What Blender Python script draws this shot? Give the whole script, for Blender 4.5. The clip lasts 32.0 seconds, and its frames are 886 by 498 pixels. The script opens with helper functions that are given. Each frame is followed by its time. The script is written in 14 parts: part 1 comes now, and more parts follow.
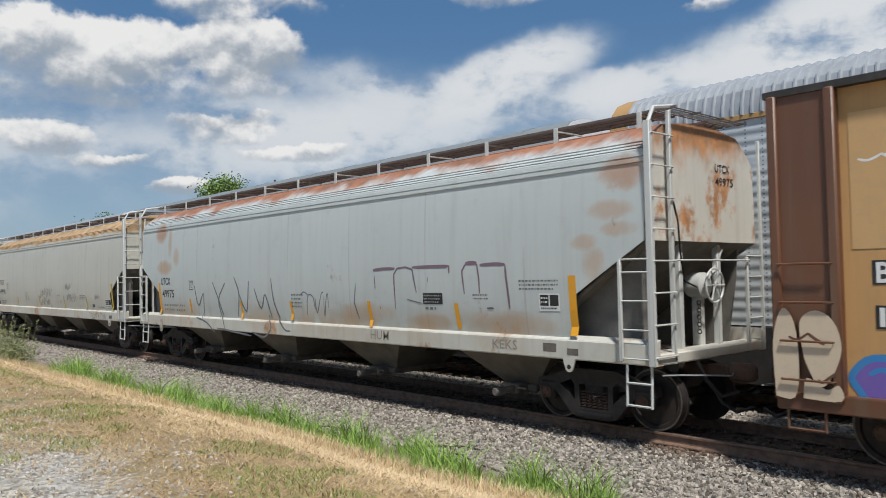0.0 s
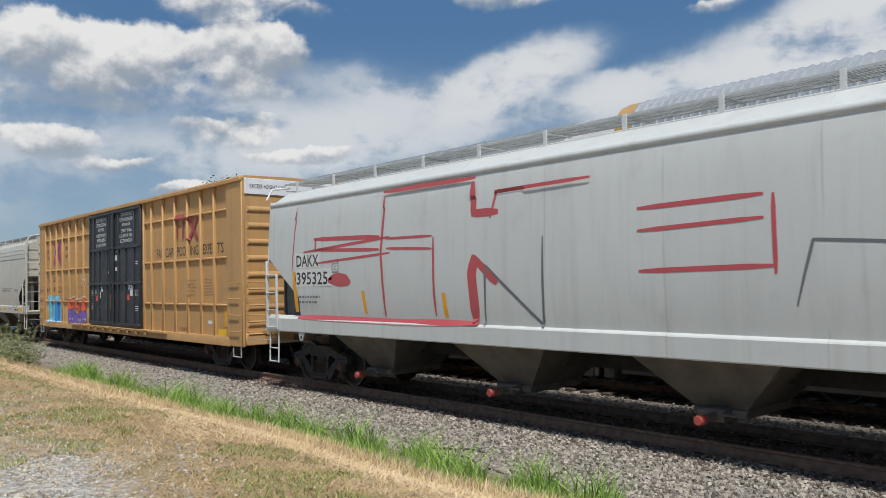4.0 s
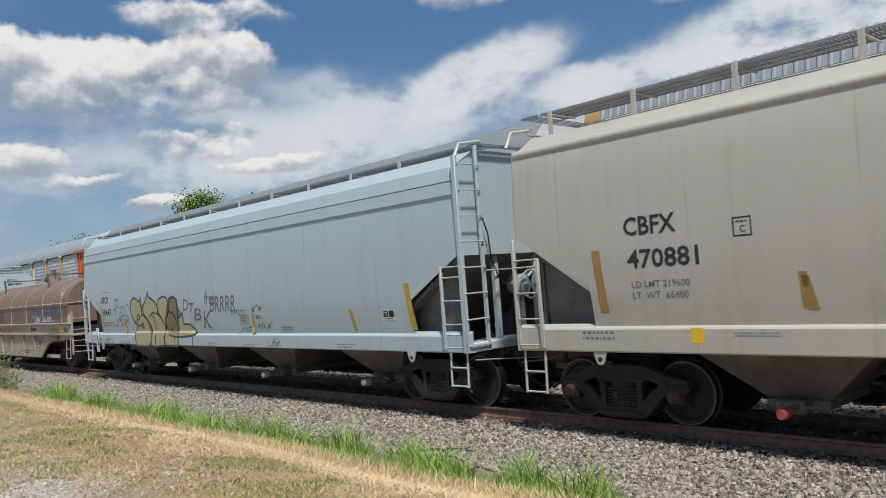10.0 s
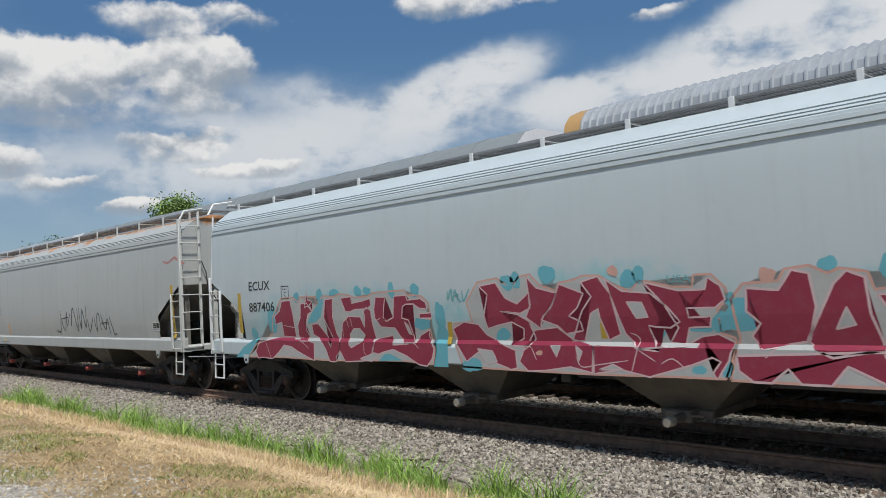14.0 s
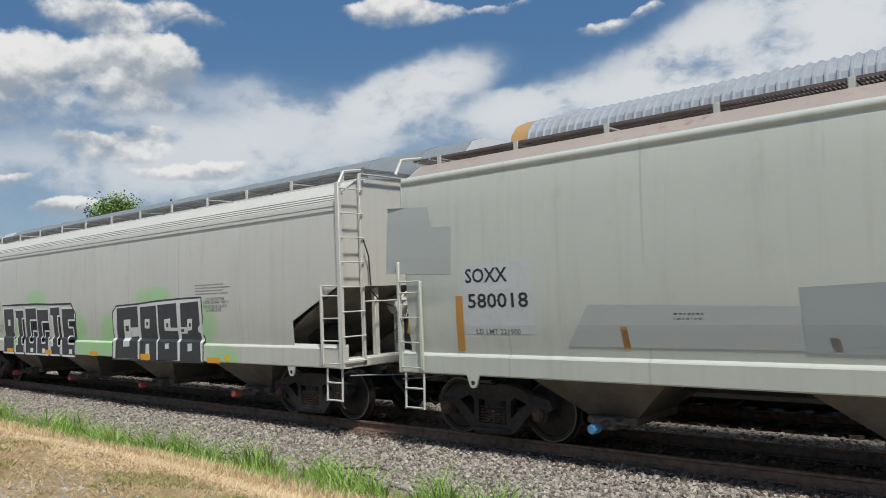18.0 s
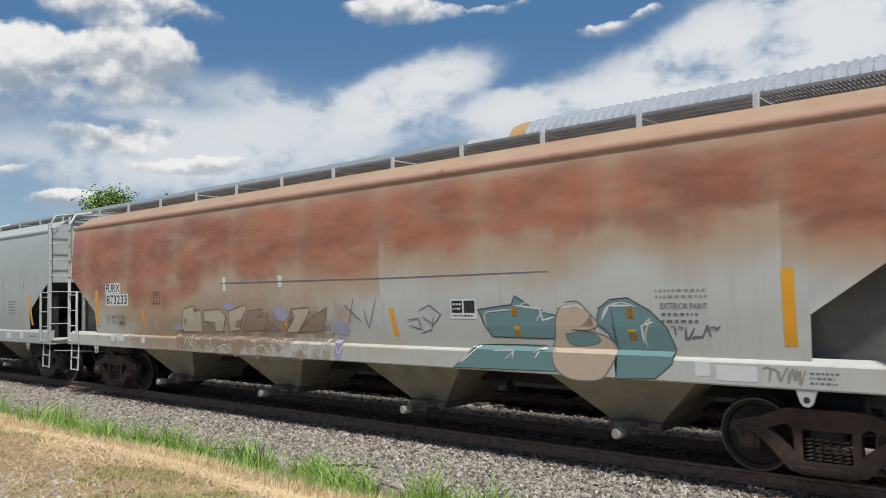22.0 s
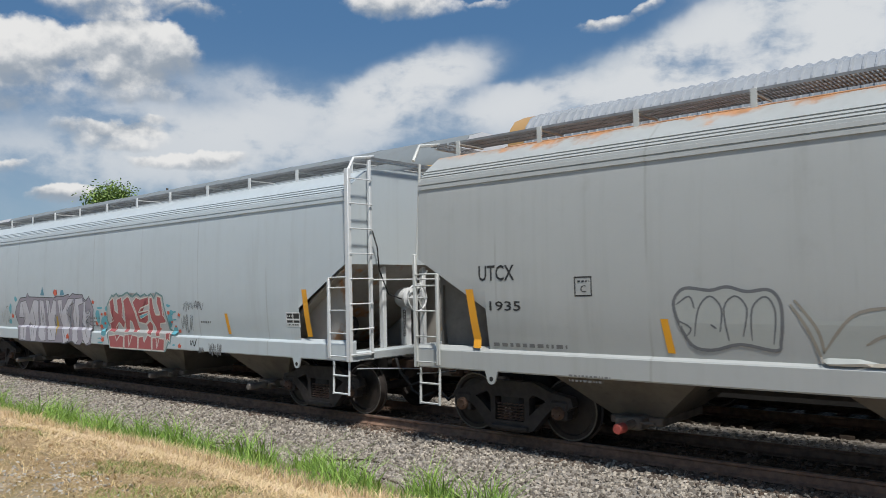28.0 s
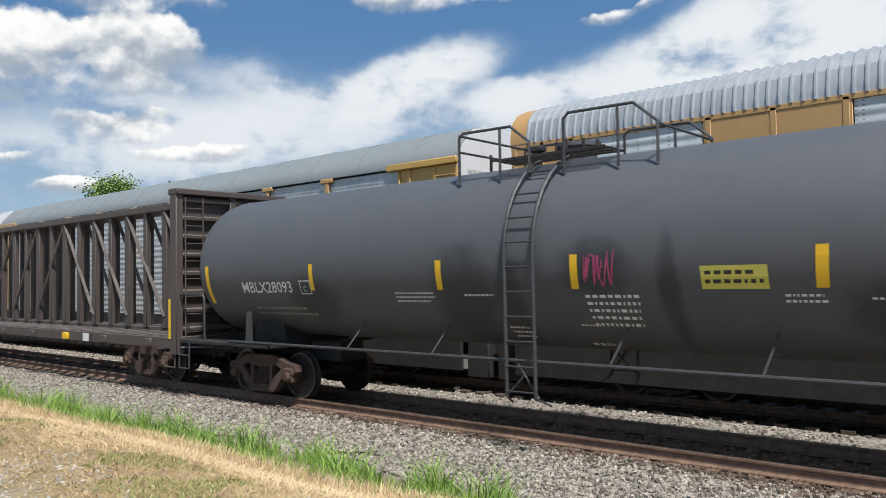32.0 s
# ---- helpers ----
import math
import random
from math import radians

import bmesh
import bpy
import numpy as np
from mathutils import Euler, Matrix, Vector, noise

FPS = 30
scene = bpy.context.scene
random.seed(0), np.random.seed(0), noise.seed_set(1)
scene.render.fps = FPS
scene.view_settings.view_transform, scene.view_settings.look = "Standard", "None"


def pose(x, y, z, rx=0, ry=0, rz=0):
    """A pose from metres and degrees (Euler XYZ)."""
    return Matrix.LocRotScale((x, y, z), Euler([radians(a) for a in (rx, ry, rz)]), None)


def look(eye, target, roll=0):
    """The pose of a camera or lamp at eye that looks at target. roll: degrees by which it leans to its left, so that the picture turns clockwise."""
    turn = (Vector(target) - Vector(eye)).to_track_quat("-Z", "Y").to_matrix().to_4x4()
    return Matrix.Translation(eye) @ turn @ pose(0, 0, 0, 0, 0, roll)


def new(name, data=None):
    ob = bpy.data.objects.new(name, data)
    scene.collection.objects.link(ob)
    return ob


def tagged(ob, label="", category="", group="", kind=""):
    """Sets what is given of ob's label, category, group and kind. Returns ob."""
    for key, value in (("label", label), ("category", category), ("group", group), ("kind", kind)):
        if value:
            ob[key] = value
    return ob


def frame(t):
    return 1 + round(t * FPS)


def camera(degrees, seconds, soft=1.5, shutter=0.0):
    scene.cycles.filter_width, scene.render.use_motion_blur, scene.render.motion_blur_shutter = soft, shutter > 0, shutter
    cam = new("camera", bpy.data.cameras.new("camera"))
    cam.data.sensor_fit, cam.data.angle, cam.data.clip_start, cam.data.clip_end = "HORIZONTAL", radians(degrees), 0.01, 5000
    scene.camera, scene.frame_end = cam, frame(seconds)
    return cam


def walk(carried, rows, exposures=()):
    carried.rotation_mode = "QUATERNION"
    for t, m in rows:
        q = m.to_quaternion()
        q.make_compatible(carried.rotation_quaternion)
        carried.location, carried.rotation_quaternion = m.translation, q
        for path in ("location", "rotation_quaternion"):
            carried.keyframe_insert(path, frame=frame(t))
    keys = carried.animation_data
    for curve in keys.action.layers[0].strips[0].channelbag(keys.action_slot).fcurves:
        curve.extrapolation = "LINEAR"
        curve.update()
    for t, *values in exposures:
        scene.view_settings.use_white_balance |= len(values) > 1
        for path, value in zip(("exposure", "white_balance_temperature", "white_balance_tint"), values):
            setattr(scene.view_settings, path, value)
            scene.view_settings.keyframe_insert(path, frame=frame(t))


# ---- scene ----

# ---------------------------------------------------------------- camera
EYE_Z = 2.32          # eye above the rail head
PATH = [
    (0.0, 48.10, 2.08, 1.05), (0.5, 48.07, 2.08, 1.08), (1.0, 48.13, 2.07, 1.04), (1.5, 48.13, 2.06, 0.83),
    (2.0, 48.18, 2.15, 0.69), (2.5, 48.19, 2.11, 1.02), (4.5, 48.48, 2.34, 1.14), (5.0, 48.87, 2.29, 0.81),
    (5.5, 49.24, 1.91, 1.34), (6.0, 49.26, 1.86, 1.59), (6.5, 48.64, 2.00, 3.09), (7.0, 47.23, 2.21, 2.66),
    (7.5, 45.82, 2.97, 2.53), (8.0, 45.63, 3.10, 3.46), (8.5, 45.73, 2.61, 3.53), (9.0, 46.01, 2.33, 3.59),
    (9.5, 46.36, 2.21, 4.09), (10.0, 46.86, 2.24, 4.23), (10.5, 47.10, 2.28, 4.36), (11.0, 46.94, 2.52, 4.20),
    (11.5, 46.52, 2.65, 4.02), (12.0, 45.76, 2.78, 3.26), (12.5, 45.33, 2.97, 2.42), (13.0, 45.71, 2.74, 2.57),
    (13.5, 45.80, 2.68, 3.05), (14.0, 45.14, 2.88, 3.03), (14.5, 44.02, 3.04, 2.92), (16.5, 41.53, 3.11, 2.88),
    (17.0, 41.26, 3.08, 2.52), (17.5, 41.15, 3.24, 2.08), (18.0, 41.07, 3.24, 2.17), (18.5, 41.00, 3.27, 2.08),
    (19.0, 40.84, 3.20, 1.80), (19.5, 40.65, 3.10, 1.54), (20.0, 40.61, 2.97, 1.66), (20.5, 40.74, 2.94, 1.89),
    (21.0, 40.81, 3.04, 1.68), (21.5, 40.76, 3.04, 1.56), (22.0, 40.66, 3.14, 1.21), (22.5, 40.65, 3.15, 1.21),
    (23.0, 40.70, 3.11, 1.30), (23.5, 40.72, 3.07, 1.34), (24.0, 40.73, 3.05, 1.38), (24.5, 40.73, 3.13, 1.24),
    (25.0, 40.69, 3.06, 1.25), (25.5, 40.67, 3.05, 1.12), (27.5, 40.66, 2.81, 1.06), (28.0, 40.72, 2.78, 1.17),
    (28.5, 40.73, 2.76, 1.26), (29.0, 40.74, 2.68, 1.30), (29.5, 40.75, 2.53, 1.09), (30.0, 40.80, 2.48, 0.74),
    (30.5, 40.82, 2.50, 0.58), (31.0, 40.81, 2.41, 0.86), (31.5, 40.80, 2.24, 1.21), (32.0, 40.85, 2.32, 0.92),
]
cam = camera(59.5, 32.0, soft=0.7, shutter=0.05)
walk(cam, [(t, pose(0, 0, EYE_Z, 90 + p, r, y)) for t, y, p, r in PATH], exposures=[(0, -0.17), (1.1, -0.26), (4.8, -0.19), (6, -0.01), (7.2, -0.17), (8, -0.24), (9, -0.18), (14, -0.23), (19, -0.2), (22, -0.1), (24, -0.13), (27, -0.21), (29.5, -0.21), (30.5, 0.04), (32, 0.11)])

# ---------------------------------------------------------------- sky and sun
SUN_EL, SUN_AZ = 60.0, 121.0     # azimuth: degrees clockwise from +y


def sun_vector():
    e, a = radians(SUN_EL), radians(SUN_AZ)
    return Vector((math.sin(a) * math.cos(e), math.cos(a) * math.cos(e), math.sin(e)))


def heading(az, el):
    """Unit vector; az in degrees counter-clockwise from +y."""
    a, e = radians(az), radians(el)
    return Vector((-math.sin(a) * math.cos(e), math.cos(a) * math.cos(e), math.sin(e)))


class Nodes:
    """Short-hand for wiring node trees."""

    def __init__(self, tree):
        self.t = tree
        tree.nodes.clear()

    def n(self, kind, **kw):
        nd = self.t.nodes.new(kind)
        for k, v in kw.items():
            nd.inputs[k].default_value = v
        return nd

    def l(self, a, b):
        self.t.links.new(a, b)

    def feed(self, sock, v):
        if isinstance(v, bpy.types.NodeSocket):
            self.l(v, sock)
        else:
            sock.default_value = v

    def math(self, op, a, b=0.0, c=None, clamp=False):
        nd = self.n("ShaderNodeMath")
        nd.operation, nd.use_clamp = op, clamp
        self.feed(nd.inputs[0], a)
        self.feed(nd.inputs[1], b)
        if c is not None:
            self.feed(nd.inputs[2], c)
        return nd.outputs[0]

    def vmath(self, op, a, b=(0, 0, 0)):
        nd = self.n("ShaderNodeVectorMath")
        nd.operation = op
        self.feed(nd.inputs[0], a)
        self.feed(nd.inputs[1], b)
        return nd.outputs["Value"] if op in ("DOT_PRODUCT", "LENGTH") else nd.outputs[0]

    def noise(self, vec, scale, detail=4.0, rough=0.55, dist=0.0):
        nd = self.n("ShaderNodeTexNoise")
        self.feed(nd.inputs["Vector"], vec)
        nd.inputs["Scale"].default_value = scale
        nd.inputs["Detail"].default_value = detail
        nd.inputs["Roughness"].default_value = rough
        nd.inputs["Distortion"].default_value = dist
        return nd.outputs["Fac"]

    def ramp(self, v, a, b, c=0.0, d=1.0, smooth=True):
        nd = self.n("ShaderNodeMapRange")
        nd.interpolation_type = "SMOOTHSTEP" if smooth else "LINEAR"
        self.feed(nd.inputs["Value"], v)
        for k, x in (("From Min", a), ("From Max", b), ("To Min", c), ("To Max", d)):
            self.feed(nd.inputs[k], x)
        return nd.outputs["Result"]

    def mix(self, f, a, b, kind="MIX"):
        nd = self.n("ShaderNodeMix")
        nd.data_type, nd.blend_type = "RGBA", kind
        self.feed(nd.inputs[0], f)
        for s, v in ((nd.inputs[6], a), (nd.inputs[7], b)):
            if isinstance(v, (tuple, list)) and len(v) == 3:
                v = (*v, 1)
            self.feed(s, v)
        return nd.outputs[2]

    def scaled(self, vec, s):
        return self.vmath("MULTIPLY", vec, s)


# clouds of the day: heaped or drawn out, heading, elevation, half-width, half-height, tilt (degrees), weight
CLOUDS = [
    ("c", 75.9, 15.6, 3.75, 2.58, 0, 1.1),
    ("c", 72.9, 15.2, 5.0, 2.92, 0, 1.15),
    ("c", 68.6, 15.2, 4.58, 2.71, 0, 1.1),
    ("c", 72.9, 12.9, 7.92, 1.25, 0, 0.75),
    ("c", 63.0, 15.9, 4.58, 2.92, 5, 1.15),
    ("c", 60.2, 16.3, 2.58, 2.17, 0, 1.0),
    ("c", 63.9, 13.8, 5.83, 1.08, 0, 0.75),
    ("c", 63.0, 19.4, 6.25, 1.67, 0, 0.8),
    ("c", 58.7, 19.0, 2.08, 0.5, 20, 0.55),
    ("c", 75.4, 9.6, 3.75, 1.33, -5, 1.0),
    ("c", 71.3, 8.3, 3.12, 0.54, 0, 0.8),
    ("c", 63.7, 10.9, 3.96, 1.12, 0, 1.0),
    ("c", 58.6, 9.3, 4.38, 0.71, 0, 0.95),
    ("c", 66.7, 6.6, 2.5, 0.83, 10, 1.0),
    ("c", 61.8, 11.8, 2.08, 0.5, 0, 0.6),
    ("c", 43.6, 20.2, 5.0, 1.08, -4, 0.9),
    ("c", 36.3, 20.3, 2.5, 0.42, 8, 0.6),
    ("c", 28.5, 18.4, 2.29, 0.71, 12, 0.75),
    ("c", 25.6, 19.2, 1.67, 0.58, 10, 0.5),
    ("w", 41.8, 15.1, 5.21, 1.75, 16, 1.0),
    ("w", 44.2, 13.8, 5.0, 1.75, 10, 0.9),
    ("w", 49.6, 11.6, 11.25, 2.58, 8, 0.66),
    ("w", 57.6, 13.2, 7.92, 2.29, 4, 0.5),
    ("w", 54.8, 14.5, 5.0, 1.08, -8, 0.45),
    ("w", 55.3, 10.6, 13.75, 2.5, 5, 0.55),
    ("w", 66.4, 10.9, 13.75, 2.5, -3, 0.42),
    ("w", 68.4, 7.9, 13.75, 2.5, -3, 0.4),
    ("w", 36.0, 13.2, 2.92, 1.08, 15, 0.8),
    ("w", 32.8, 13.6, 5.0, 1.42, 20, 0.8),
    ("w", 26.2, 14.7, 7.08, 1.83, 22, 0.95),
    ("w", 19.6, 15.7, 7.92, 2.75, 20, 1.0),
    ("w", 14.9, 16.1, 9.17, 3.54, 15, 1.0),
    ("w", 16.4, 14.2, 8.33, 2.5, 9, 0.8),
    ("w", 27.1, 12.6, 12.5, 2.08, 7, 0.6),
    ("w", 9.1, 15.1, 12.5, 6.67, 7, 1.0),
    ("w", 11.2, 11.2, 12.5, 3.75, 2, 0.7),
    ("w", 82.7, 11.6, 8.33, 8.33, -3, 0.5),
]


def build_world():
    w = bpy.data.worlds.new("summer_sky")
    scene.world = w
    w.use_nodes = True
    g = Nodes(w.node_tree)
    sky = g.n("ShaderNodeTexSky")
    sky.sky_type, sky.sun_disc = "NISHITA", False
    sky.sun_elevation, sky.sun_rotation = radians(SUN_EL), radians(SUN_AZ)
    sky.air_density, sky.dust_density, sky.ozone_density = 1.0, 0.6, 1.6
    vec = g.vmath("NORMALIZE", g.n("ShaderNodeTexCoord").outputs["Generated"])
    sep = g.n("ShaderNodeSeparateXYZ")
    g.l(vec, sep.inputs[0])

    def warped(scale, amount):
        nd = g.n("ShaderNodeTexNoise", Scale=scale, Detail=5.0, Roughness=0.6)
        g.l(vec, nd.inputs["Vector"])
        return g.vmath("ADD", vec, g.vmath("MULTIPLY", g.vmath("SUBTRACT", nd.outputs["Color"], (0.5, 0.5, 0.5)), (amount, amount, amount)))

    heaped, drawn = warped(9.0, 0.055), warped(5.0, 0.07)
    dens, lit, heap, thin = None, None, None, None
    for kind, az, el, rx, ry, tilt, wt in CLOUDS:
        c = heading(az, el)
        side = c.cross(Vector((0, 0, 1))).normalized()
        up = side.cross(c).normalized()
        ct, st = math.cos(radians(tilt)), math.sin(radians(tilt))
        d = g.vmath("SUBTRACT", heaped if kind == "c" else drawn, tuple(c))
        a = g.math("DIVIDE", g.vmath("DOT_PRODUCT", d, tuple(side * ct + up * st)), radians(rx))
        b = g.math("DIVIDE", g.vmath("DOT_PRODUCT", d, tuple(up * ct - side * st)), radians(ry))
        q = g.math("MULTIPLY_ADD", a, a, g.math("MULTIPLY", b, b))
        if kind == "c":
            f = g.math("MULTIPLY", g.ramp(q, 1.55, 0.05), wt)
            dens = f if dens is None else g.math("MAXIMUM", dens, f)
            h = g.math("MULTIPLY", f, b)
            lit = h if lit is None else g.math("ADD", lit, h)
            heap = f if heap is None else g.math("ADD", heap, f)
        else:
            f = g.math("MULTIPLY", g.ramp(q, 2.3, 0.0), wt)
            thin = f if thin is None else g.math("SUBTRACT", g.math("ADD", thin, f), g.math("MULTIPLY", thin, f))
    puff = g.noise(g.scaled(vec, (1, 1, 1.3)), 15.0, 9.0, 0.54)
    over = g.noise(g.scaled(g.vmath("ADD", vec, (0.004, -0.006, 0.012)), (1, 1, 1.3)), 15.0, 9.0, 0.54)
    fine = g.noise(g.scaled(vec, (1, 1, 1.6)), 46.0, 6.0, 0.62)
    streak = g.noise(g.scaled(drawn, (1.0, 1.0, 2.6)), 8.0, 8.0, 0.62)
    body = g.math("MULTIPLY_ADD", dens, 1.2, g.math("MULTIPLY_ADD", puff, 1.85, -1.27))
    body = g.math("ADD", body, g.math("MULTIPLY_ADD", fine, 0.5, -0.25))
    # the rest of the sky carries scattered cloud of the same kind
    away = g.ramp(g.vmath("DOT_PRODUCT", vec, tuple(heading(45, 15))), 0.78, 0.66)
    wide = g.noise(g.scaled(vec, (1, 1, 2.0)), 3.2, 8.0, 0.6)
    body = g.math("MAXIMUM", body, g.math("MULTIPLY", g.math("MULTIPLY_ADD", wide, 4.0, -2.1), away))
    # crisp above, ragged and thin below; sunlit crowns over flat grey bases
    lit = g.math("DIVIDE", lit, g.math("ADD", heap, 0.12))
    cover = g.ramp(body, 0.0, g.ramp(lit, -0.45, 0.4, 1.15, 0.5))
    billow = g.noise(g.scaled(vec, (1, 1, 1.3)), 9.0, 5.0, 0.5)
    shade = g.math("ADD", g.math("MULTIPLY_ADD", lit, 1.15, -0.08), g.math("MULTIPLY_ADD", billow, 2.2, -1.1))
    shade = g.math("ADD", shade, g.math("MULTIPLY", g.math("SUBTRACT", puff, over), 3.6))
    col = g.mix(g.ramp(shade, -0.75, 0.6), (0.37, 0.425, 0.495), (0.91, 0.91, 0.905))
    glow = g.ramp(g.vmath("DOT_PRODUCT", vec, tuple(sun_vector())), 0.2, 0.97, 1.0, 3.2)
    blue = g.mix(g.ramp(sep.outputs["Z"], 0.02, 0.33), (0.31, 0.49, 0.68), (0.08, 0.24, 0.51))
    air = g.n("ShaderNodeBackground", Strength=0.105)
    g.l(g.mix(0.70, sky.outputs[0], g.mix(1.0, blue, (7.6, 7.6, 7.6), "MULTIPLY")), air.inputs["Color"])
    wisp = g.math("MULTIPLY", thin, g.ramp(g.math("ADD", g.math("MULTIPLY_ADD", streak, 1.0, g.math("MULTIPLY", thin, 0.32)), g.math("MULTIPLY_ADD", puff, 0.8, -0.4)), 0.34, 0.82, 0.2, 1.0))
    veil = g.n("ShaderNodeBackground")
    g.l(glow, veil.inputs["Strength"])
    g.l(g.mix(g.ramp(g.math("ADD", wisp, g.math("ADD", g.math("MULTIPLY_ADD", puff, 1.3, -0.65), g.math("MULTIPLY_ADD", billow, 1.3, -0.65))), 0.1, 1.0), (0.43, 0.52, 0.63), (0.77, 0.80, 0.83)), veil.inputs["Color"])
    m0 = g.n("ShaderNodeMixShader")
    g.l(wisp, m0.inputs[0])
    g.l(air.outputs[0], m0.inputs[1])
    g.l(veil.outputs[0], m0.inputs[2])
    cl = g.n("ShaderNodeBackground")
    g.l(glow, cl.inputs["Strength"])
    g.l(col, cl.inputs["Color"])
    m = g.n("ShaderNodeMixShader")
    g.l(cover, m.inputs[0])
    g.l(m0.outputs[0], m.inputs[1])
    g.l(cl.outputs[0], m.inputs[2])
    out = g.n("ShaderNodeOutputWorld")
    g.l(m.outputs[0], out.inputs[0])
    lamp = bpy.data.lights.new("sun", "SUN")
    lamp.energy, lamp.angle, lamp.color = 4.7, radians(5.0), (1.0, 0.985, 0.95)
    ob = new("sun", lamp)
    ob.matrix_world = look(sun_vector() * 80, (0, 0, 0))


build_world()

# ---------------------------------------------------------------- materials
MATS = {}


def surface(name, fn):
    """A node material made once; fn(nodes, bsdf, object coordinates) sets it up."""
    if name in MATS:
        return MATS[name]
    m = bpy.data.materials.new(name)
    m.use_nodes = True
    g = Nodes(m.node_tree)
    b = g.n("ShaderNodeBsdfPrincipled")
    o = g.n("ShaderNodeOutputMaterial")
    g.l(b.outputs[0], o.inputs[0])
    tc = g.n("ShaderNodeTexCoord")
    fn(g, b, tc.outputs["Object"])
    MATS[name] = m
    return m


def bump(g, b, height, strength=0.3, dist=0.01):
    nd = g.n("ShaderNodeBump")
    nd.inputs["Strength"].default_value = strength
    nd.inputs["Distance"].default_value = dist
    g.l(height, nd.inputs["Height"])
    g.l(nd.outputs[0], b.inputs["Normal"])


def paint(name, base, grime=0.35, rust=0.0, rust_top=0.0, top_z=(3.2, 4.3), stain=0.0, stain_z=(1.0, 2.0), rough=0.45,
          rust_col=(0.30, 0.105, 0.04), grime_col=(0.16, 0.13, 0.09), patchy=0.0, stain_col=(0.50, 0.27, 0.09), soft=0.16, clot=6, blooms=(), band=None, panels=0.0):
    """Weathered paint on steel: run-down streaks, dust, rust blooms of their own shape."""
    def fn(g, b, co):
        big = g.noise(co, 0.55, 5, 0.6)
        mid = g.noise(co, 2.3, 6, 0.65)
        run = g.noise(g.scaled(co, (5.5, 5.5, 0.28)), 1.0, 4, 0.6)
        grain = g.noise(co, 38, 3, 0.5)
        col = g.mix(g.ramp(big, 0.35, 0.65, 0, 0.8 * grime), base, tuple(0.86 * c for c in base))
        col = g.mix(g.math("MULTIPLY", g.ramp(run, 0.47, 0.78), 0.36 * grime), col, grime_col)
        col = g.mix(g.math("MULTIPLY", g.ramp(mid, 0.55, 0.85), 0.5 * grime), col, grime_col)
        sep = g.n("ShaderNodeSeparateXYZ")
        g.l(co, sep.inputs[0])
        z = sep.outputs["Z"]
        if patchy:
            pn = g.noise(g.scaled(co, (0.9, 0.9, 1.4)), 0.8, 2, 0.4)
            col = g.mix(g.math("MULTIPLY", g.ramp(pn, 0.5, 0.54), patchy), col, tuple(0.72 * c for c in base))
        if stain:
            sn = g.noise(g.scaled(co, (0.7, 0.7, 0.5)), 1.0, 4, 0.6)
            zone = g.math("MULTIPLY", g.ramp(z, stain_z[0], stain_z[0] + 0.5), g.ramp(z, stain_z[1], stain_z[1] - 0.6))
            f = g.math("MULTIPLY", g.ramp(g.math("ADD", sn, g.math("MULTIPLY", mid, 0.25)), 0.58, 0.74), zone)
            col = g.mix(g.math("MULTIPLY", f, stain), col, stain_col)
        x = sep.outputs["X"]
        if panels:
            # sheets of slightly different tone, with dirt caught along their upright seams
            sheet = g.math("DIVIDE", g.math("ADD", x, 0.37), panels)
            own = g.math("FRACT", g.math("MULTIPLY", g.math("SINE", g.math("MULTIPLY", g.math("FLOOR", sheet), 7.31)), 91.7))
            col = g.mix(g.math("MULTIPLY", own, 0.2), col, tuple(0.84 * c for c in base))
            edge = g.math("ABSOLUTE", g.math("SUBTRACT", g.math("FRACT", g.math("ADD", sheet, g.math("MULTIPLY_ADD", mid, 0.012, -0.006))), 0.5))
            drip = g.math("MULTIPLY", g.ramp(edge, 0.488, 0.498), g.ramp(g.noise(g.scaled(co, (0.9, 0.9, 0.6)), 1.0, 3, 0.5), 0.42, 0.62, 0.0, 0.25))
            col = g.mix(drip, col, grime_col)
            smear = g.noise(g.scaled(co, (2.2, 2.2, 0.16)), 1.0, 5, 0.65)
            col = g.mix(g.math("MULTIPLY", g.ramp(smear, 0.5, 0.75), 0.12), col, grime_col)
        for bx, bz, rx, rz, tone, much in blooms:
            u = g.math("DIVIDE", g.math("SUBTRACT", x, bx), rx)
            v = g.math("DIVIDE", g.math("SUBTRACT", z, bz), rz)
            q = g.math("MULTIPLY_ADD", u, u, g.math("MULTIPLY", v, v))
            q = g.math("ADD", q, g.math("MULTIPLY_ADD", mid, 2.2, -1.1))
            col = g.mix(g.ramp(q, 1.25, 0.0, 0, much), col, tone)
        if band:
            # broad soft rust under the eaves, in bays between upright seams, tan at its rim
            z_lo, z_hi, tone = band
            bay = g.math("DIVIDE", g.math("ADD", x, 0.4), 2.15)
            own = g.math("FRACT", g.math("MULTIPLY", g.math("SINE", g.math("MULTIPLY", g.math("FLOOR", bay), 12.99)), 437.5))
            seam = g.math("ABSOLUTE", g.math("SUBTRACT", g.math("FRACT", bay), 0.5))
            low = g.noise(g.scaled(co, (0.9, 0.9, 0.9)), 1.0, 3, 0.5)
            fray = g.noise(g.scaled(co, (7.0, 7.0, 1.2)), 1.0, 4, 0.6)
            rim = g.math("MULTIPLY_ADD", own, -0.35, z)
            rim = g.math("ADD", rim, g.math("MULTIPLY_ADD", low, 0.9, -0.45))
            rim = g.math("ADD", rim, g.math("MULTIPLY_ADD", fray, 0.2, -0.1))
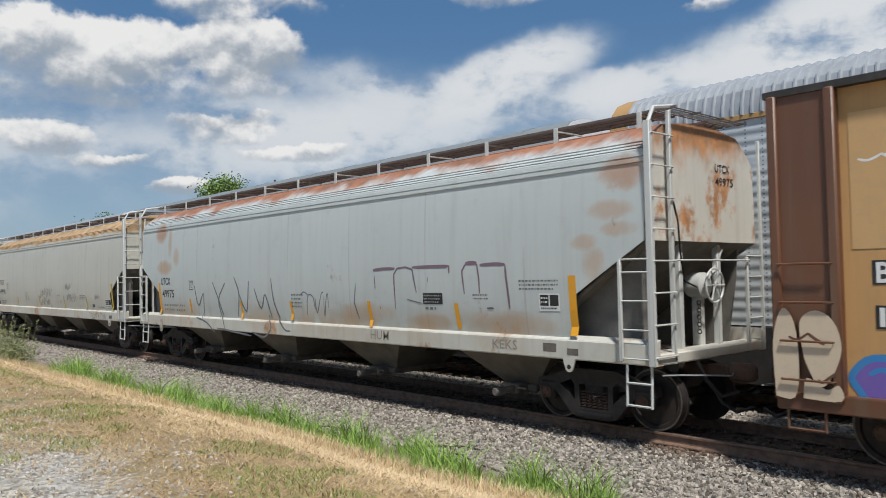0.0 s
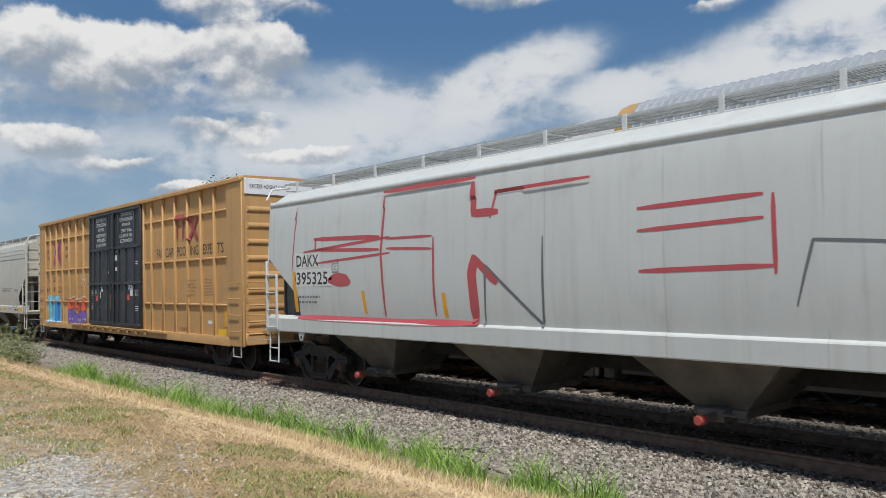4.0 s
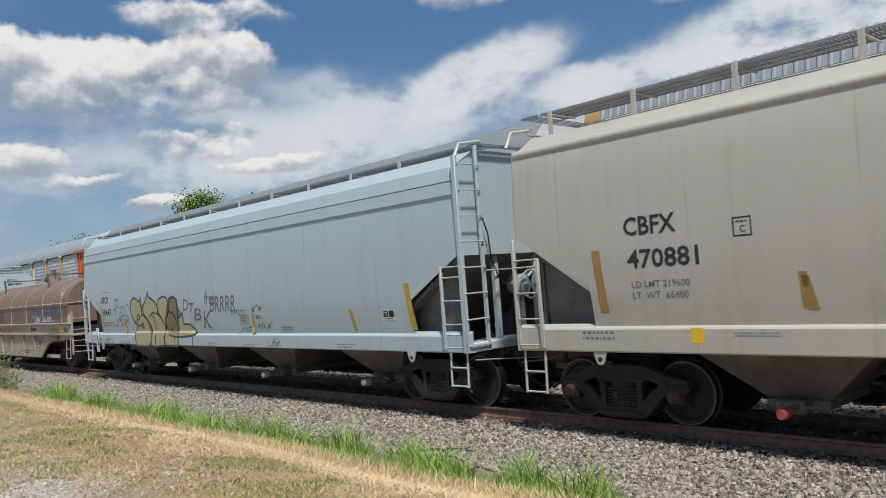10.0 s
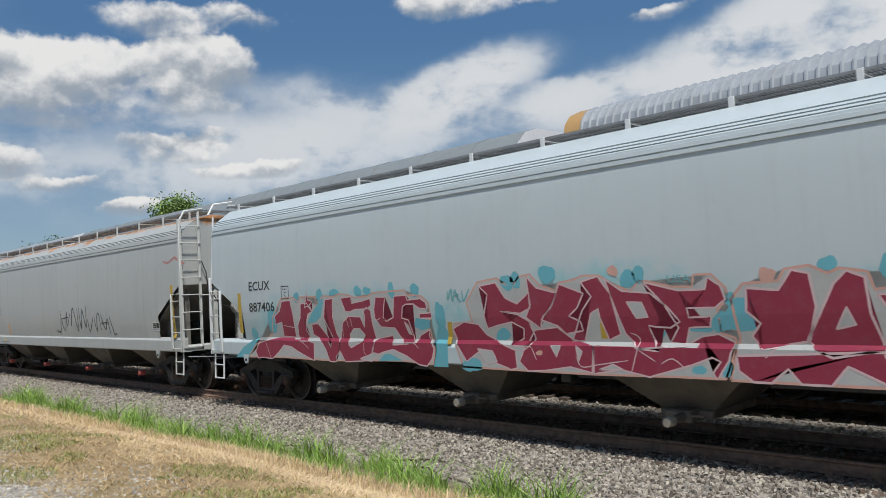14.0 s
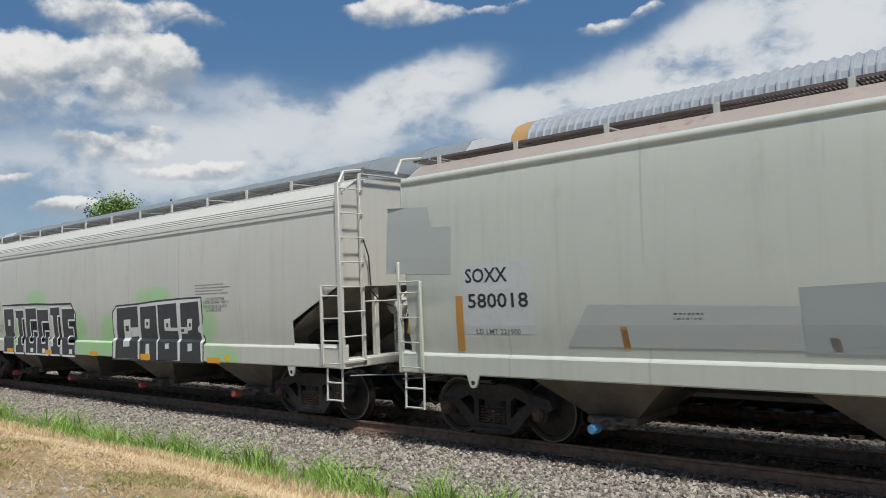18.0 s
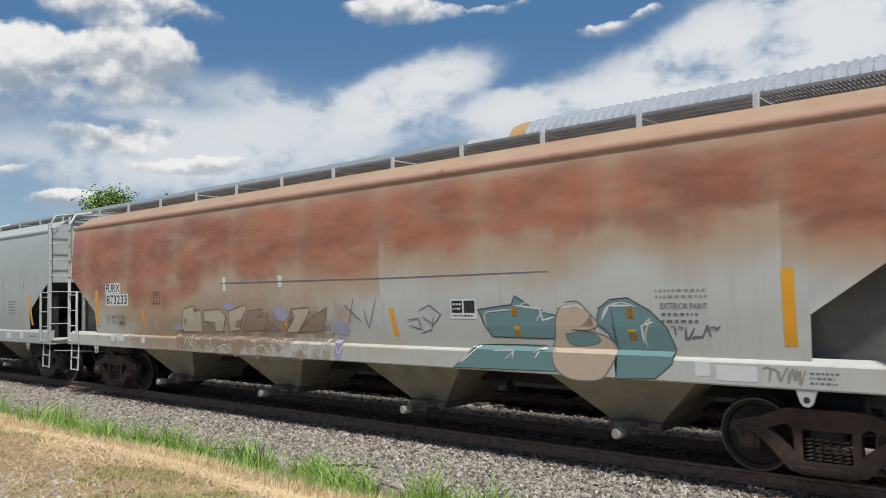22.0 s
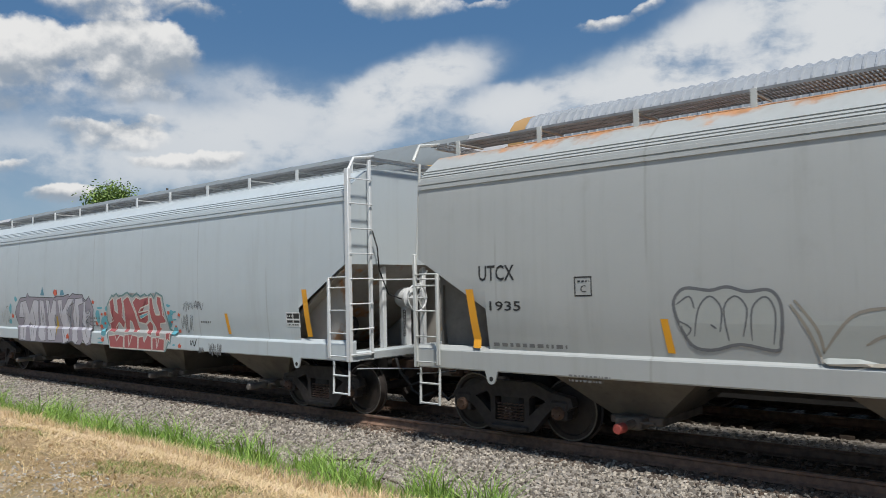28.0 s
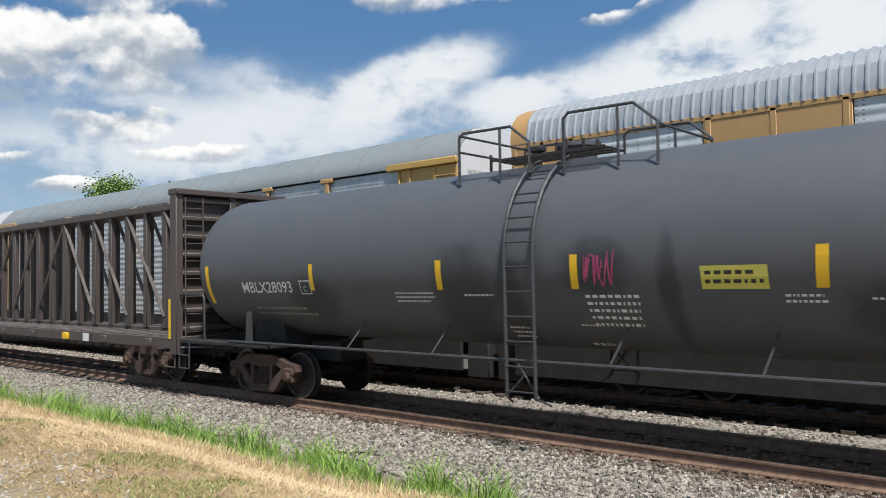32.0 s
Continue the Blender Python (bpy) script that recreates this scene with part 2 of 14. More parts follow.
            rim = g.math("ADD", rim, g.ramp(x, -3.2, -4.6, 0.0, 0.5))
            rim = g.math("SUBTRACT", rim, g.math("MULTIPLY", g.math("MULTIPLY", seam, seam), 0.6))
            col = g.mix(g.math("MULTIPLY", g.ramp(rim, z_lo - 0.3, z_lo + 0.3), 0.8), col, (0.44, 0.285, 0.165))
            f = g.ramp(rim, z_lo, z_hi)
            f = g.math("MULTIPLY", f, g.ramp(g.math("ADD", seam, g.math("MULTIPLY_ADD", low, 0.3, -0.15)), 0.30, 0.52, 1.0, 0.74))
            f = g.math("MULTIPLY", f, g.ramp(z, 4.22, 3.80, 0.5, 1.0))
            f = g.math("MULTIPLY", f, g.ramp(g.noise(g.scaled(co, (0.5, 0.5, 1.6)), 1.3, 5, 0.6), 0.3, 0.55, 0.62, 0.97))
            blend = g.mix(g.ramp(g.noise(g.scaled(co, (0.6, 0.6, 1.7)), 1.5, 6, 0.62), 0.3, 0.7), tuple(0.74 * c for c in tone), tuple(1.28 * c for c in tone))
            blend = g.mix(g.ramp(f, 0.75, 0.1), blend, (0.46, 0.315, 0.175))
            col = g.mix(f, col, blend)
        if rust or rust_top:
            rn = g.noise(g.scaled(co, (1.0, 1.0, 0.8)), 1.1, 7, 0.68)
            f = g.ramp(rn, 0.68 - 0.2 * rust, 0.80 - 0.2 * rust)
            f = g.math("MULTIPLY", f, 1.0 if rust else 0.0)
            if rust_top:
                tn = g.noise(g.scaled(co, (0.8, 0.8, 0.5)), 1.3, clot, 0.66 if clot > 3 else 0.45)
                k = g.math("ADD", tn, g.ramp(z, top_z[0], top_z[1], -0.55, 0.35 * rust_top, smooth=False))
                f = g.math("MAXIMUM", f, g.ramp(k, 0.5, 0.5 + soft))
            tone = g.mix(g.ramp(mid, 0.3, 0.7), tuple(0.62 * c for c in rust_col), tuple(1.35 * c for c in rust_col))
            col = g.mix(g.math("MULTIPLY", f, 0.92), col, tone)
            r = g.math("MULTIPLY_ADD", f, 0.35, rough)
        else:
            r = g.ramp(mid, 0.3, 0.8, rough - 0.08, rough + 0.16)
        g.l(col, b.inputs["Base Color"])
        g.feed(b.inputs["Roughness"], r)
        bump(g, b, g.math("ADD", g.math("MULTIPLY", big, 1.2), g.math("MULTIPLY", grain, 0.12)), 0.25, 0.02)
    return surface(name, fn)


def haze_paint(name, base, cover, size=2.4, gone=0.62, whole=0.30):
    """Overspray: thins out to nothing in a noisy way."""
    def fn(g, b, co):
        n1 = g.noise(co, size, 6, 0.7)
        g.l(g.mix(n1, base, tuple(0.85 * c for c in base)), b.inputs["Base Color"])
        g.l(g.ramp(n1, gone, whole, 0.0, cover), b.inputs["Alpha"])
        b.inputs["Roughness"].default_value = 0.55
    return surface(name, fn)


def plain(name, base, rough=0.5, metal=0.0, var=0.25, scale=6.0, relief=0.15):
    def fn(g, b, co):
        n1 = g.noise(co, scale, 5, 0.6)
        n2 = g.noise(co, scale * 9, 3, 0.5)
        col = g.mix(g.ramp(n1, 0.3, 0.75), base, tuple(c * (1 - var) for c in base))
        col = g.mix(g.math("MULTIPLY", g.ramp(n2, 0.55, 0.8), 0.5), col, tuple(c * (1 - 1.4 * var) if 1.4 * var < 1 else 0 for c in base))
        g.l(col, b.inputs["Base Color"])
        b.inputs["Metallic"].default_value = metal
        g.l(g.ramp(n1, 0.2, 0.8, rough - 0.07, rough + 0.12), b.inputs["Roughness"])
        bump(g, b, n2, relief, 0.004)
    return surface(name, fn)


def decal(name, base, wear=0.35, rough=0.5):
    """Paint or film laid on a car side, chipped so that it thins out."""
    def fn(g, b, co):
        n1 = g.noise(co, 5.0, 6, 0.7)
        n2 = g.noise(co, 45.0, 3, 0.6)
        col = g.mix(g.ramp(n1, 0.45, 0.8, 0, wear), base, tuple(0.45 * c + 0.12 for c in base))
        col = g.mix(g.math("MULTIPLY", g.ramp(n2, 0.5, 0.75), wear * 0.5), col, tuple(0.7 * c for c in base))
        g.l(col, b.inputs["Base Color"])
        b.inputs["Roughness"].default_value = rough
    return surface(name, fn)


def m_ground():
    def fn(g, b, co):
        sep = g.n("ShaderNodeSeparateXYZ")
        g.l(co, sep.inputs[0])
        x, y = sep.outputs["X"], sep.outputs["Y"]
        n0 = g.noise(co, 0.35, 5, 0.6)
        n1 = g.noise(co, 1.7, 6, 0.65)
        n2 = g.noise(co, 14, 5, 0.7)
        n3 = g.noise(co, 90, 3, 0.6)
        vo = g.n("ShaderNodeTexVoronoi", Scale=20.0)
        g.l(co, vo.inputs["Vector"])
        stone_tone = g.n("ShaderNodeSeparateColor")
        g.l(vo.outputs["Color"], stone_tone.inputs[0])
        straw = g.mix(n2, (0.22, 0.145, 0.075), (0.50, 0.36, 0.20))
        straw = g.mix(g.ramp(n1, 0.45, 0.7, 0, 0.5), straw, (0.20, 0.18, 0.075))
        soil = g.mix(n2, (0.17, 0.122, 0.08), (0.31, 0.235, 0.165))
        gravel = g.mix(stone_tone.outputs[0], (0.24, 0.215, 0.18), (0.56, 0.52, 0.455))
        ballast = g.mix(stone_tone.outputs[0], (0.13, 0.113, 0.095), (0.40, 0.36, 0.315))
        edge = g.math("ADD", y, g.math("MULTIPLY_ADD", n1, 1.6, -0.8))
        # bare stones of the lane by the camera
        near = g.ramp(g.math("ADD", g.math("ADD", edge, g.math("MULTIPLY_ADD", n0, 2.4, -1.2)), g.math("MULTIPLY_ADD", n2, 1.6, -0.8)), 2.75, 1.9)
        col = g.mix(near, straw, gravel)
        col = g.mix(g.ramp(edge, 6.2, 6.9), col, soil)
        col = g.mix(g.ramp(g.math("ADD", y, g.math("MULTIPLY_ADD", n1, 0.8, -0.4)), 7.6, 8.2), col, ballast)
        dusty = g.mix(stone_tone.outputs[0], (0.07, 0.048, 0.035), (0.20, 0.14, 0.10))
        wob = g.math("ADD", y, g.math("MULTIPLY_ADD", n2, 0.5, -0.25))
        col = g.mix(g.math("MULTIPLY", g.ramp(wob, 9.5, 9.85), g.ramp(wob, 12.1, 11.7)), col, dusty)
        far = g.mix(n1, (0.07, 0.062, 0.05), (0.15, 0.135, 0.11))
        col = g.mix(g.ramp(y, 16.6, 17.4), col, far)
        g.l(col, b.inputs["Base Color"])
        b.inputs["Roughness"].default_value = 0.95
        b.inputs["Specular IOR Level"].default_value = 0.2
        rel = g.math("ADD", g.math("MULTIPLY", vo.outputs["Distance"], 0.8), g.math("MULTIPLY", n3, 0.5))
        bump(g, b, rel, 0.8, 0.03)
    return surface("ground_soil", fn)


def m_stones(name, dark, light):
    def fn(g, b, co):
        geo = g.n("ShaderNodeNewGeometry")
        r = geo.outputs["Random Per Island"]
        n1 = g.noise(co, 30, 4, 0.6)
        col = g.mix(r, dark, light)
        col = g.mix(g.ramp(n1, 0.4, 0.75, 0, 0.5), col, tuple(0.6 * c for c in dark))
        g.l(col, b.inputs["Base Color"])
        b.inputs["Roughness"].default_value = 0.85
        b.inputs["Specular IOR Level"].default_value = 0.3
        bump(g, b, n1, 0.5, 0.006)
    return surface(name, fn)


def m_blades(name, dark, light, trans=0.25):
    def fn(g, b, co):
        geo = g.n("ShaderNodeNewGeometry")
        r = geo.outputs["Random Per Island"]
        n1 = g.noise(co, 0.9, 3, 0.5)
        f = g.math("ADD", g.math("MULTIPLY", r, 0.7), g.math("MULTIPLY", n1, 0.4))
        g.l(g.mix(f, dark, light), b.inputs["Base Color"])
        b.inputs["Roughness"].default_value = 0.65
        b.inputs["Specular IOR Level"].default_value = 0.25
        b.inputs["Subsurface Weight"].default_value = trans
        b.inputs["Subsurface Radius"].default_value = (0.02, 0.02, 0.008)
        b.inputs["Subsurface Scale"].default_value = 0.1
    return surface(name, fn)


def m_galv(name="galvanised_steel", base=(0.46, 0.48, 0.50)):
    def fn(g, b, co):
        n1 = g.noise(co, 1.4, 6, 0.65)
        n2 = g.noise(g.scaled(co, (7, 7, 0.7)), 1.0, 5, 0.6)
        col = g.mix(g.ramp(n1, 0.35, 0.7), base, tuple(0.8 * c for c in base))
        col = g.mix(g.math("MULTIPLY", g.ramp(n2, 0.55, 0.8), 0.3), col, (0.27, 0.24, 0.2))
        g.l(col, b.inputs["Base Color"])
        b.inputs["Metallic"].default_value = 0.3
        g.l(g.ramp(n1, 0.2, 0.8, 0.35, 0.55), b.inputs["Roughness"])
    return surface(name, fn)


M_GROUND = m_ground()
M_BALLAST = m_stones("ballast_rock", (0.125, 0.104, 0.084), (0.56, 0.495, 0.41))
M_DUSTED = m_stones("rust_dusted_ballast", (0.075, 0.052, 0.038), (0.27, 0.19, 0.14))
M_PEBBLE = m_stones("lane_gravel", (0.27, 0.245, 0.21), (0.70, 0.66, 0.59))
M_STRAW = m_blades("dry_grass", (0.44, 0.30, 0.15), (0.86, 0.66, 0.40))
M_THATCH = m_blades("dead_thatch", (0.24, 0.15, 0.07), (0.74, 0.56, 0.31))
M_GREEN = m_blades("green_grass", (0.085, 0.19, 0.032), (0.36, 0.52, 0.115), 0.35)
M_DULL = m_blades("dusty_green_weed", (0.16, 0.19, 0.05), (0.42, 0.43, 0.16), 0.3)
M_WEED = m_blades("weed_leaf", (0.11, 0.15, 0.05), (0.36, 0.37, 0.19), 0.25)
M_LEAF = m_blades("tree_leaf", (0.09, 0.15, 0.04), (0.28, 0.38, 0.11), 0.35)
M_BARK = plain("bark", (0.11, 0.085, 0.06), 0.9, 0, 0.4, 3.0, 0.6)
M_TIE = plain("creosoted_tie", (0.115, 0.085, 0.065), 0.85, 0, 0.45, 4.0, 0.6)
M_RAIL = plain("rail_rust", (0.26, 0.16, 0.11), 0.75, 0.1, 0.4, 8.0, 0.4)
M_TREAD = plain("rail_head_steel", (0.22, 0.19, 0.17), 0.4, 0.7, 0.2, 5.0, 0.05)
M_TRUCK = plain("truck_cast_steel", (0.045, 0.037, 0.033), 0.75, 0.1, 0.4, 5.0, 0.5)
M_TRUCKB = plain("rusty_truck_steel", (0.10, 0.062, 0.048), 0.8, 0.1, 0.4, 5.0, 0.5)
M_WHEEL = plain("wheel_steel", (0.050, 0.040, 0.035), 0.6, 0.4, 0.35, 5.0, 0.2)
M_RIM = plain("worn_wheel_rim", (0.17, 0.155, 0.14), 0.4, 0.5, 0.3, 9.0, 0.1)
M_UNDER = plain("underframe_black", (0.032, 0.029, 0.027), 0.8, 0.0, 0.4, 3.0, 0.4)
M_COUP = plain("coupler_rust", (0.13, 0.075, 0.05), 0.8, 0.1, 0.45, 5.0, 0.5)
M_GALV = m_galv()
M_WHITE = decal("white_stencil", (0.74, 0.74, 0.71))
M_BLACK = decal("black_stencil", (0.022, 0.022, 0.022))
M_AMBER = decal("amber_reflector", (0.80, 0.36, 0.02), 0.2)
M_OCHRE = decal("faded_reflector", (0.50, 0.33, 0.04), 0.4)
M_YELLOW = decal("yellow_sticker", (0.85, 0.50, 0.02), 0.25)
M_HOSE = plain("rubber_hose", (0.015, 0.015, 0.016), 0.6)

# ---------------------------------------------------------------- mesh helpers


class Bag:
    """Collects the faces of one part."""

    def __init__(self):
        self.v, self.f = [], []

    def add(self, verts, faces):
        o = len(self.v)
        self.v.extend(verts)
        self.f.extend([tuple(i + o for i in f) for f in faces])
        return self

    def box(self, x0, x1, y0, y1, z0, z1):
        v = [(x, y, z) for x in (x0, x1) for y in (y0, y1) for z in (z0, z1)]
        return self.add(v, [(0, 1, 3, 2), (4, 6, 7, 5), (0, 4, 5, 1), (2, 3, 7, 6), (0, 2, 6, 4), (1, 5, 7, 3)])

    def cbox(self, x0, x1, y0, y1, z0, z1, c=0.01):
        """A box with chamfered edges."""
        c = min(c, (x1 - x0) / 2.01, (y1 - y0) / 2.01, (z1 - z0) / 2.01)
        v, idx = [], {}
        for i, (xa, sx) in enumerate(((x0, 1), (x1, -1))):
            for j, (ya, sy) in enumerate(((y0, 1), (y1, -1))):
                for k, (za, sz) in enumerate(((z0, 1), (z1, -1))):
                    for a, p in enumerate(((xa, ya + sy * c, za + sz * c), (xa + sx * c, ya, za + sz * c), (xa + sx * c, ya + sy * c, za))):
                        idx[i, j, k, a] = len(v)
                        v.append(p)
        f = []
        for i in (0, 1):
            q = [idx[i, j, k, 0] for j, k in ((0, 0), (1, 0), (1, 1), (0, 1))]
            f.append(q if i else q[::-1])
            q = [idx[j, i, k, 1] for j, k in ((0, 0), (0, 1), (1, 1), (1, 0))]
            f.append(q if i else q[::-1])
            q = [idx[j, k, i, 2] for j, k in ((0, 0), (1, 0), (1, 1), (0, 1))]
            f.append(q if i else q[::-1])
        for i in (0, 1):
            for j in (0, 1):
                f.append([idx[i, j, 0, 0], idx[i, j, 1, 0], idx[i, j, 1, 1], idx[i, j, 0, 1]])
                f.append([idx[i, 0, j, 0], idx[i, 1, j, 0], idx[i, 1, j, 2], idx[i, 0, j, 2]])
                f.append([idx[0, i, j, 1], idx[1, i, j, 1], idx[1, i, j, 2], idx[0, i, j, 2]])
                for k in (0, 1):
                    f.append([idx[i, j, k, 0], idx[i, j, k, 1], idx[i, j, k, 2]])
        return self.add(v, f)

    def rod(self, p, q, r, n=8, r2=None, caps=True):
        p, q = Vector(p), Vector(q)
        r2 = r if r2 is None else r2
        w = (q - p).normalized()
        a = w.orthogonal().normalized()
        b = w.cross(a)
        v = []
        for c, rr in ((p, r), (q, r2)):
            v += [tuple(c + a * rr * math.cos(2 * math.pi * i / n) + b * rr * math.sin(2 * math.pi * i / n)) for i in range(n)]
        f = [(i, (i + 1) % n, n + (i + 1) % n, n + i) for i in range(n)]
        if caps:
            f += [tuple(range(n))[::-1], tuple(range(n, 2 * n))]
        return self.add(v, f)

    def path(self, pts, r, n=6):
        return self.tube(pts, r, n)

    def tube(self, pts, r, n=5):
        """One continuous round bar through the points."""
        P = [Vector(p) for p in pts]
        v, f = [], []
        a = None
        for i, p in enumerate(P):
            w = (P[min(i + 1, len(P) - 1)] - P[max(i - 1, 0)]).normalized()
            a = w.orthogonal().normalized() if a is None else (a - w * a.dot(w)).normalized()
            b = w.cross(a)
            v += [tuple(p + a * r * math.cos(6.2832 * j / n) + b * r * math.sin(6.2832 * j / n)) for j in range(n)]
            if i:
                f += [((i - 1) * n + j, (i - 1) * n + (j + 1) % n, i * n + (j + 1) % n, i * n + j) for j in range(n)]
        f += [tuple(range(n))[::-1], tuple(range((len(P) - 1) * n, len(P) * n))]
        return self.add(v, f)

    def sweep(self, prof, x0, x1, closed=True, cap=True):
        """A profile of (y, z) drawn along x."""
        n = len(prof)
        v = [(x0, y, z) for y, z in prof] + [(x1, y, z) for y, z in prof]
        m = n if closed else n - 1
        f = [(i, (i + 1) % n, n + (i + 1) % n, n + i) for i in range(m)]
        if cap and closed:
            f += [tuple(range(n))[::-1], tuple(range(n, 2 * n))]
        return self.add(v, f)

    def slab(self, poly, y0, y1):
        """A polygon of (x, z) given thickness along y."""
        n = len(poly)
        v = [(x, y0, z) for x, z in poly] + [(x, y1, z) for x, z in poly]
        f = [(i, (i + 1) % n, n + (i + 1) % n, n + i) for i in range(n)]
        f += [tuple(range(n)), tuple(range(n, 2 * n))[::-1]]
        return self.add(v, f)

    def ring(self, c, axis, r, t, n=20, m=6):
        c, w = Vector(c), Vector(axis).normalized()
        a = w.orthogonal().normalized()
        b = w.cross(a)
        v, f = [], []
        for i in range(n):
            d = a * math.cos(2 * math.pi * i / n) + b * math.sin(2 * math.pi * i / n)
            for j in range(m):
                e = 2 * math.pi * j / m
                v.append(tuple(c + d * (r + t * math.cos(e)) + w * t * math.sin(e)))
        for i in range(n):
            for j in range(m):
                f.append((i * m + j, i * m + (j + 1) % m, ((i + 1) % n) * m + (j + 1) % m, ((i + 1) % n) * m + j))
        return self.add(v, f)

    def spin(self, prof, c, axis="x", n=24):
        """A profile of (along, radius) turned about an axis through c."""
        k = len(prof)
        v, f = [], []
        for i in range(n):
            e = 2 * math.pi * i / n
            for a, r in prof:
                p = (a, r * math.cos(e), r * math.sin(e)) if axis == "x" else (r * math.cos(e), a, r * math.sin(e)) if axis == "y" else (r * math.cos(e), r * math.sin(e), a)
                v.append((c[0] + p[0], c[1] + p[1], c[2] + p[2]))
        for i in range(n):
            for j in range(k - 1):
                f.append((i * k + j, i * k + j + 1, ((i + 1) % n) * k + j + 1, ((i + 1) % n) * k + j))
        return self.add(v, f)

def mesh_of(name, bag, mat, smooth=38):
    me = bpy.data.meshes.new(name)
    me.from_pydata(bag.v, [], bag.f)
    bm = bmesh.new()
    bm.from_mesh(me)
    bmesh.ops.recalc_face_normals(bm, faces=bm.faces)
    bm.to_mesh(me)
    bm.free()
    if smooth:
        me.polygons.foreach_set("use_smooth", [True] * len(me.polygons))
        me.set_sharp_from_angle(angle=radians(smooth))
    me.materials.append(mat)
    return me


def part(name, bag, material, parent, label="", smooth=38):
    me = bag if isinstance(bag, bpy.types.Mesh) else mesh_of(name, bag, material, smooth)
    ob = new(name, me)
    ob.parent = parent
    if label:
        ob["label"] = label
    return ob


def thing(name, label, category, group="", kind=""):
    return tagged(new(name), label, category, group, kind)


FONT_MESH = {}


def letters(text, height, width=None, bold=0.0, slant=0.0):
    """Flat letters as 2D vertices and faces; origin at the lower left corner; scaled to height (capital) and width."""
    key = (text, bold)
    if key not in FONT_MESH:
        cu = bpy.data.curves.new("letters", "FONT")
        cu.body, cu.resolution_u, cu.offset, cu.fill_mode = text, 2, bold, "BOTH"
        ob = bpy.data.objects.new("letters", cu)
        me = bpy.data.meshes.new_from_object(ob)
        v = np.array([p.co[:2] for p in me.vertices]) if len(me.vertices) else np.zeros((0, 2))
        f = [tuple(p.vertices) for p in me.polygons]
        bpy.data.objects.remove(ob)
        bpy.data.curves.remove(cu)
        bpy.data.meshes.remove(me)
        FONT_MESH[key] = (v, f)
    v, f = FONT_MESH[key]
    if not len(v):
        return [], []
    lo, hi = v.min(0), v.max(0)
    s = height / max(hi[1] - lo[1], 1e-6)
    sx = s if width is None else width / max(hi[0] - lo[0], 1e-6)
    w = (v - lo) * (sx, s)
    return [(x + slant * y, y) for x, y in w], f


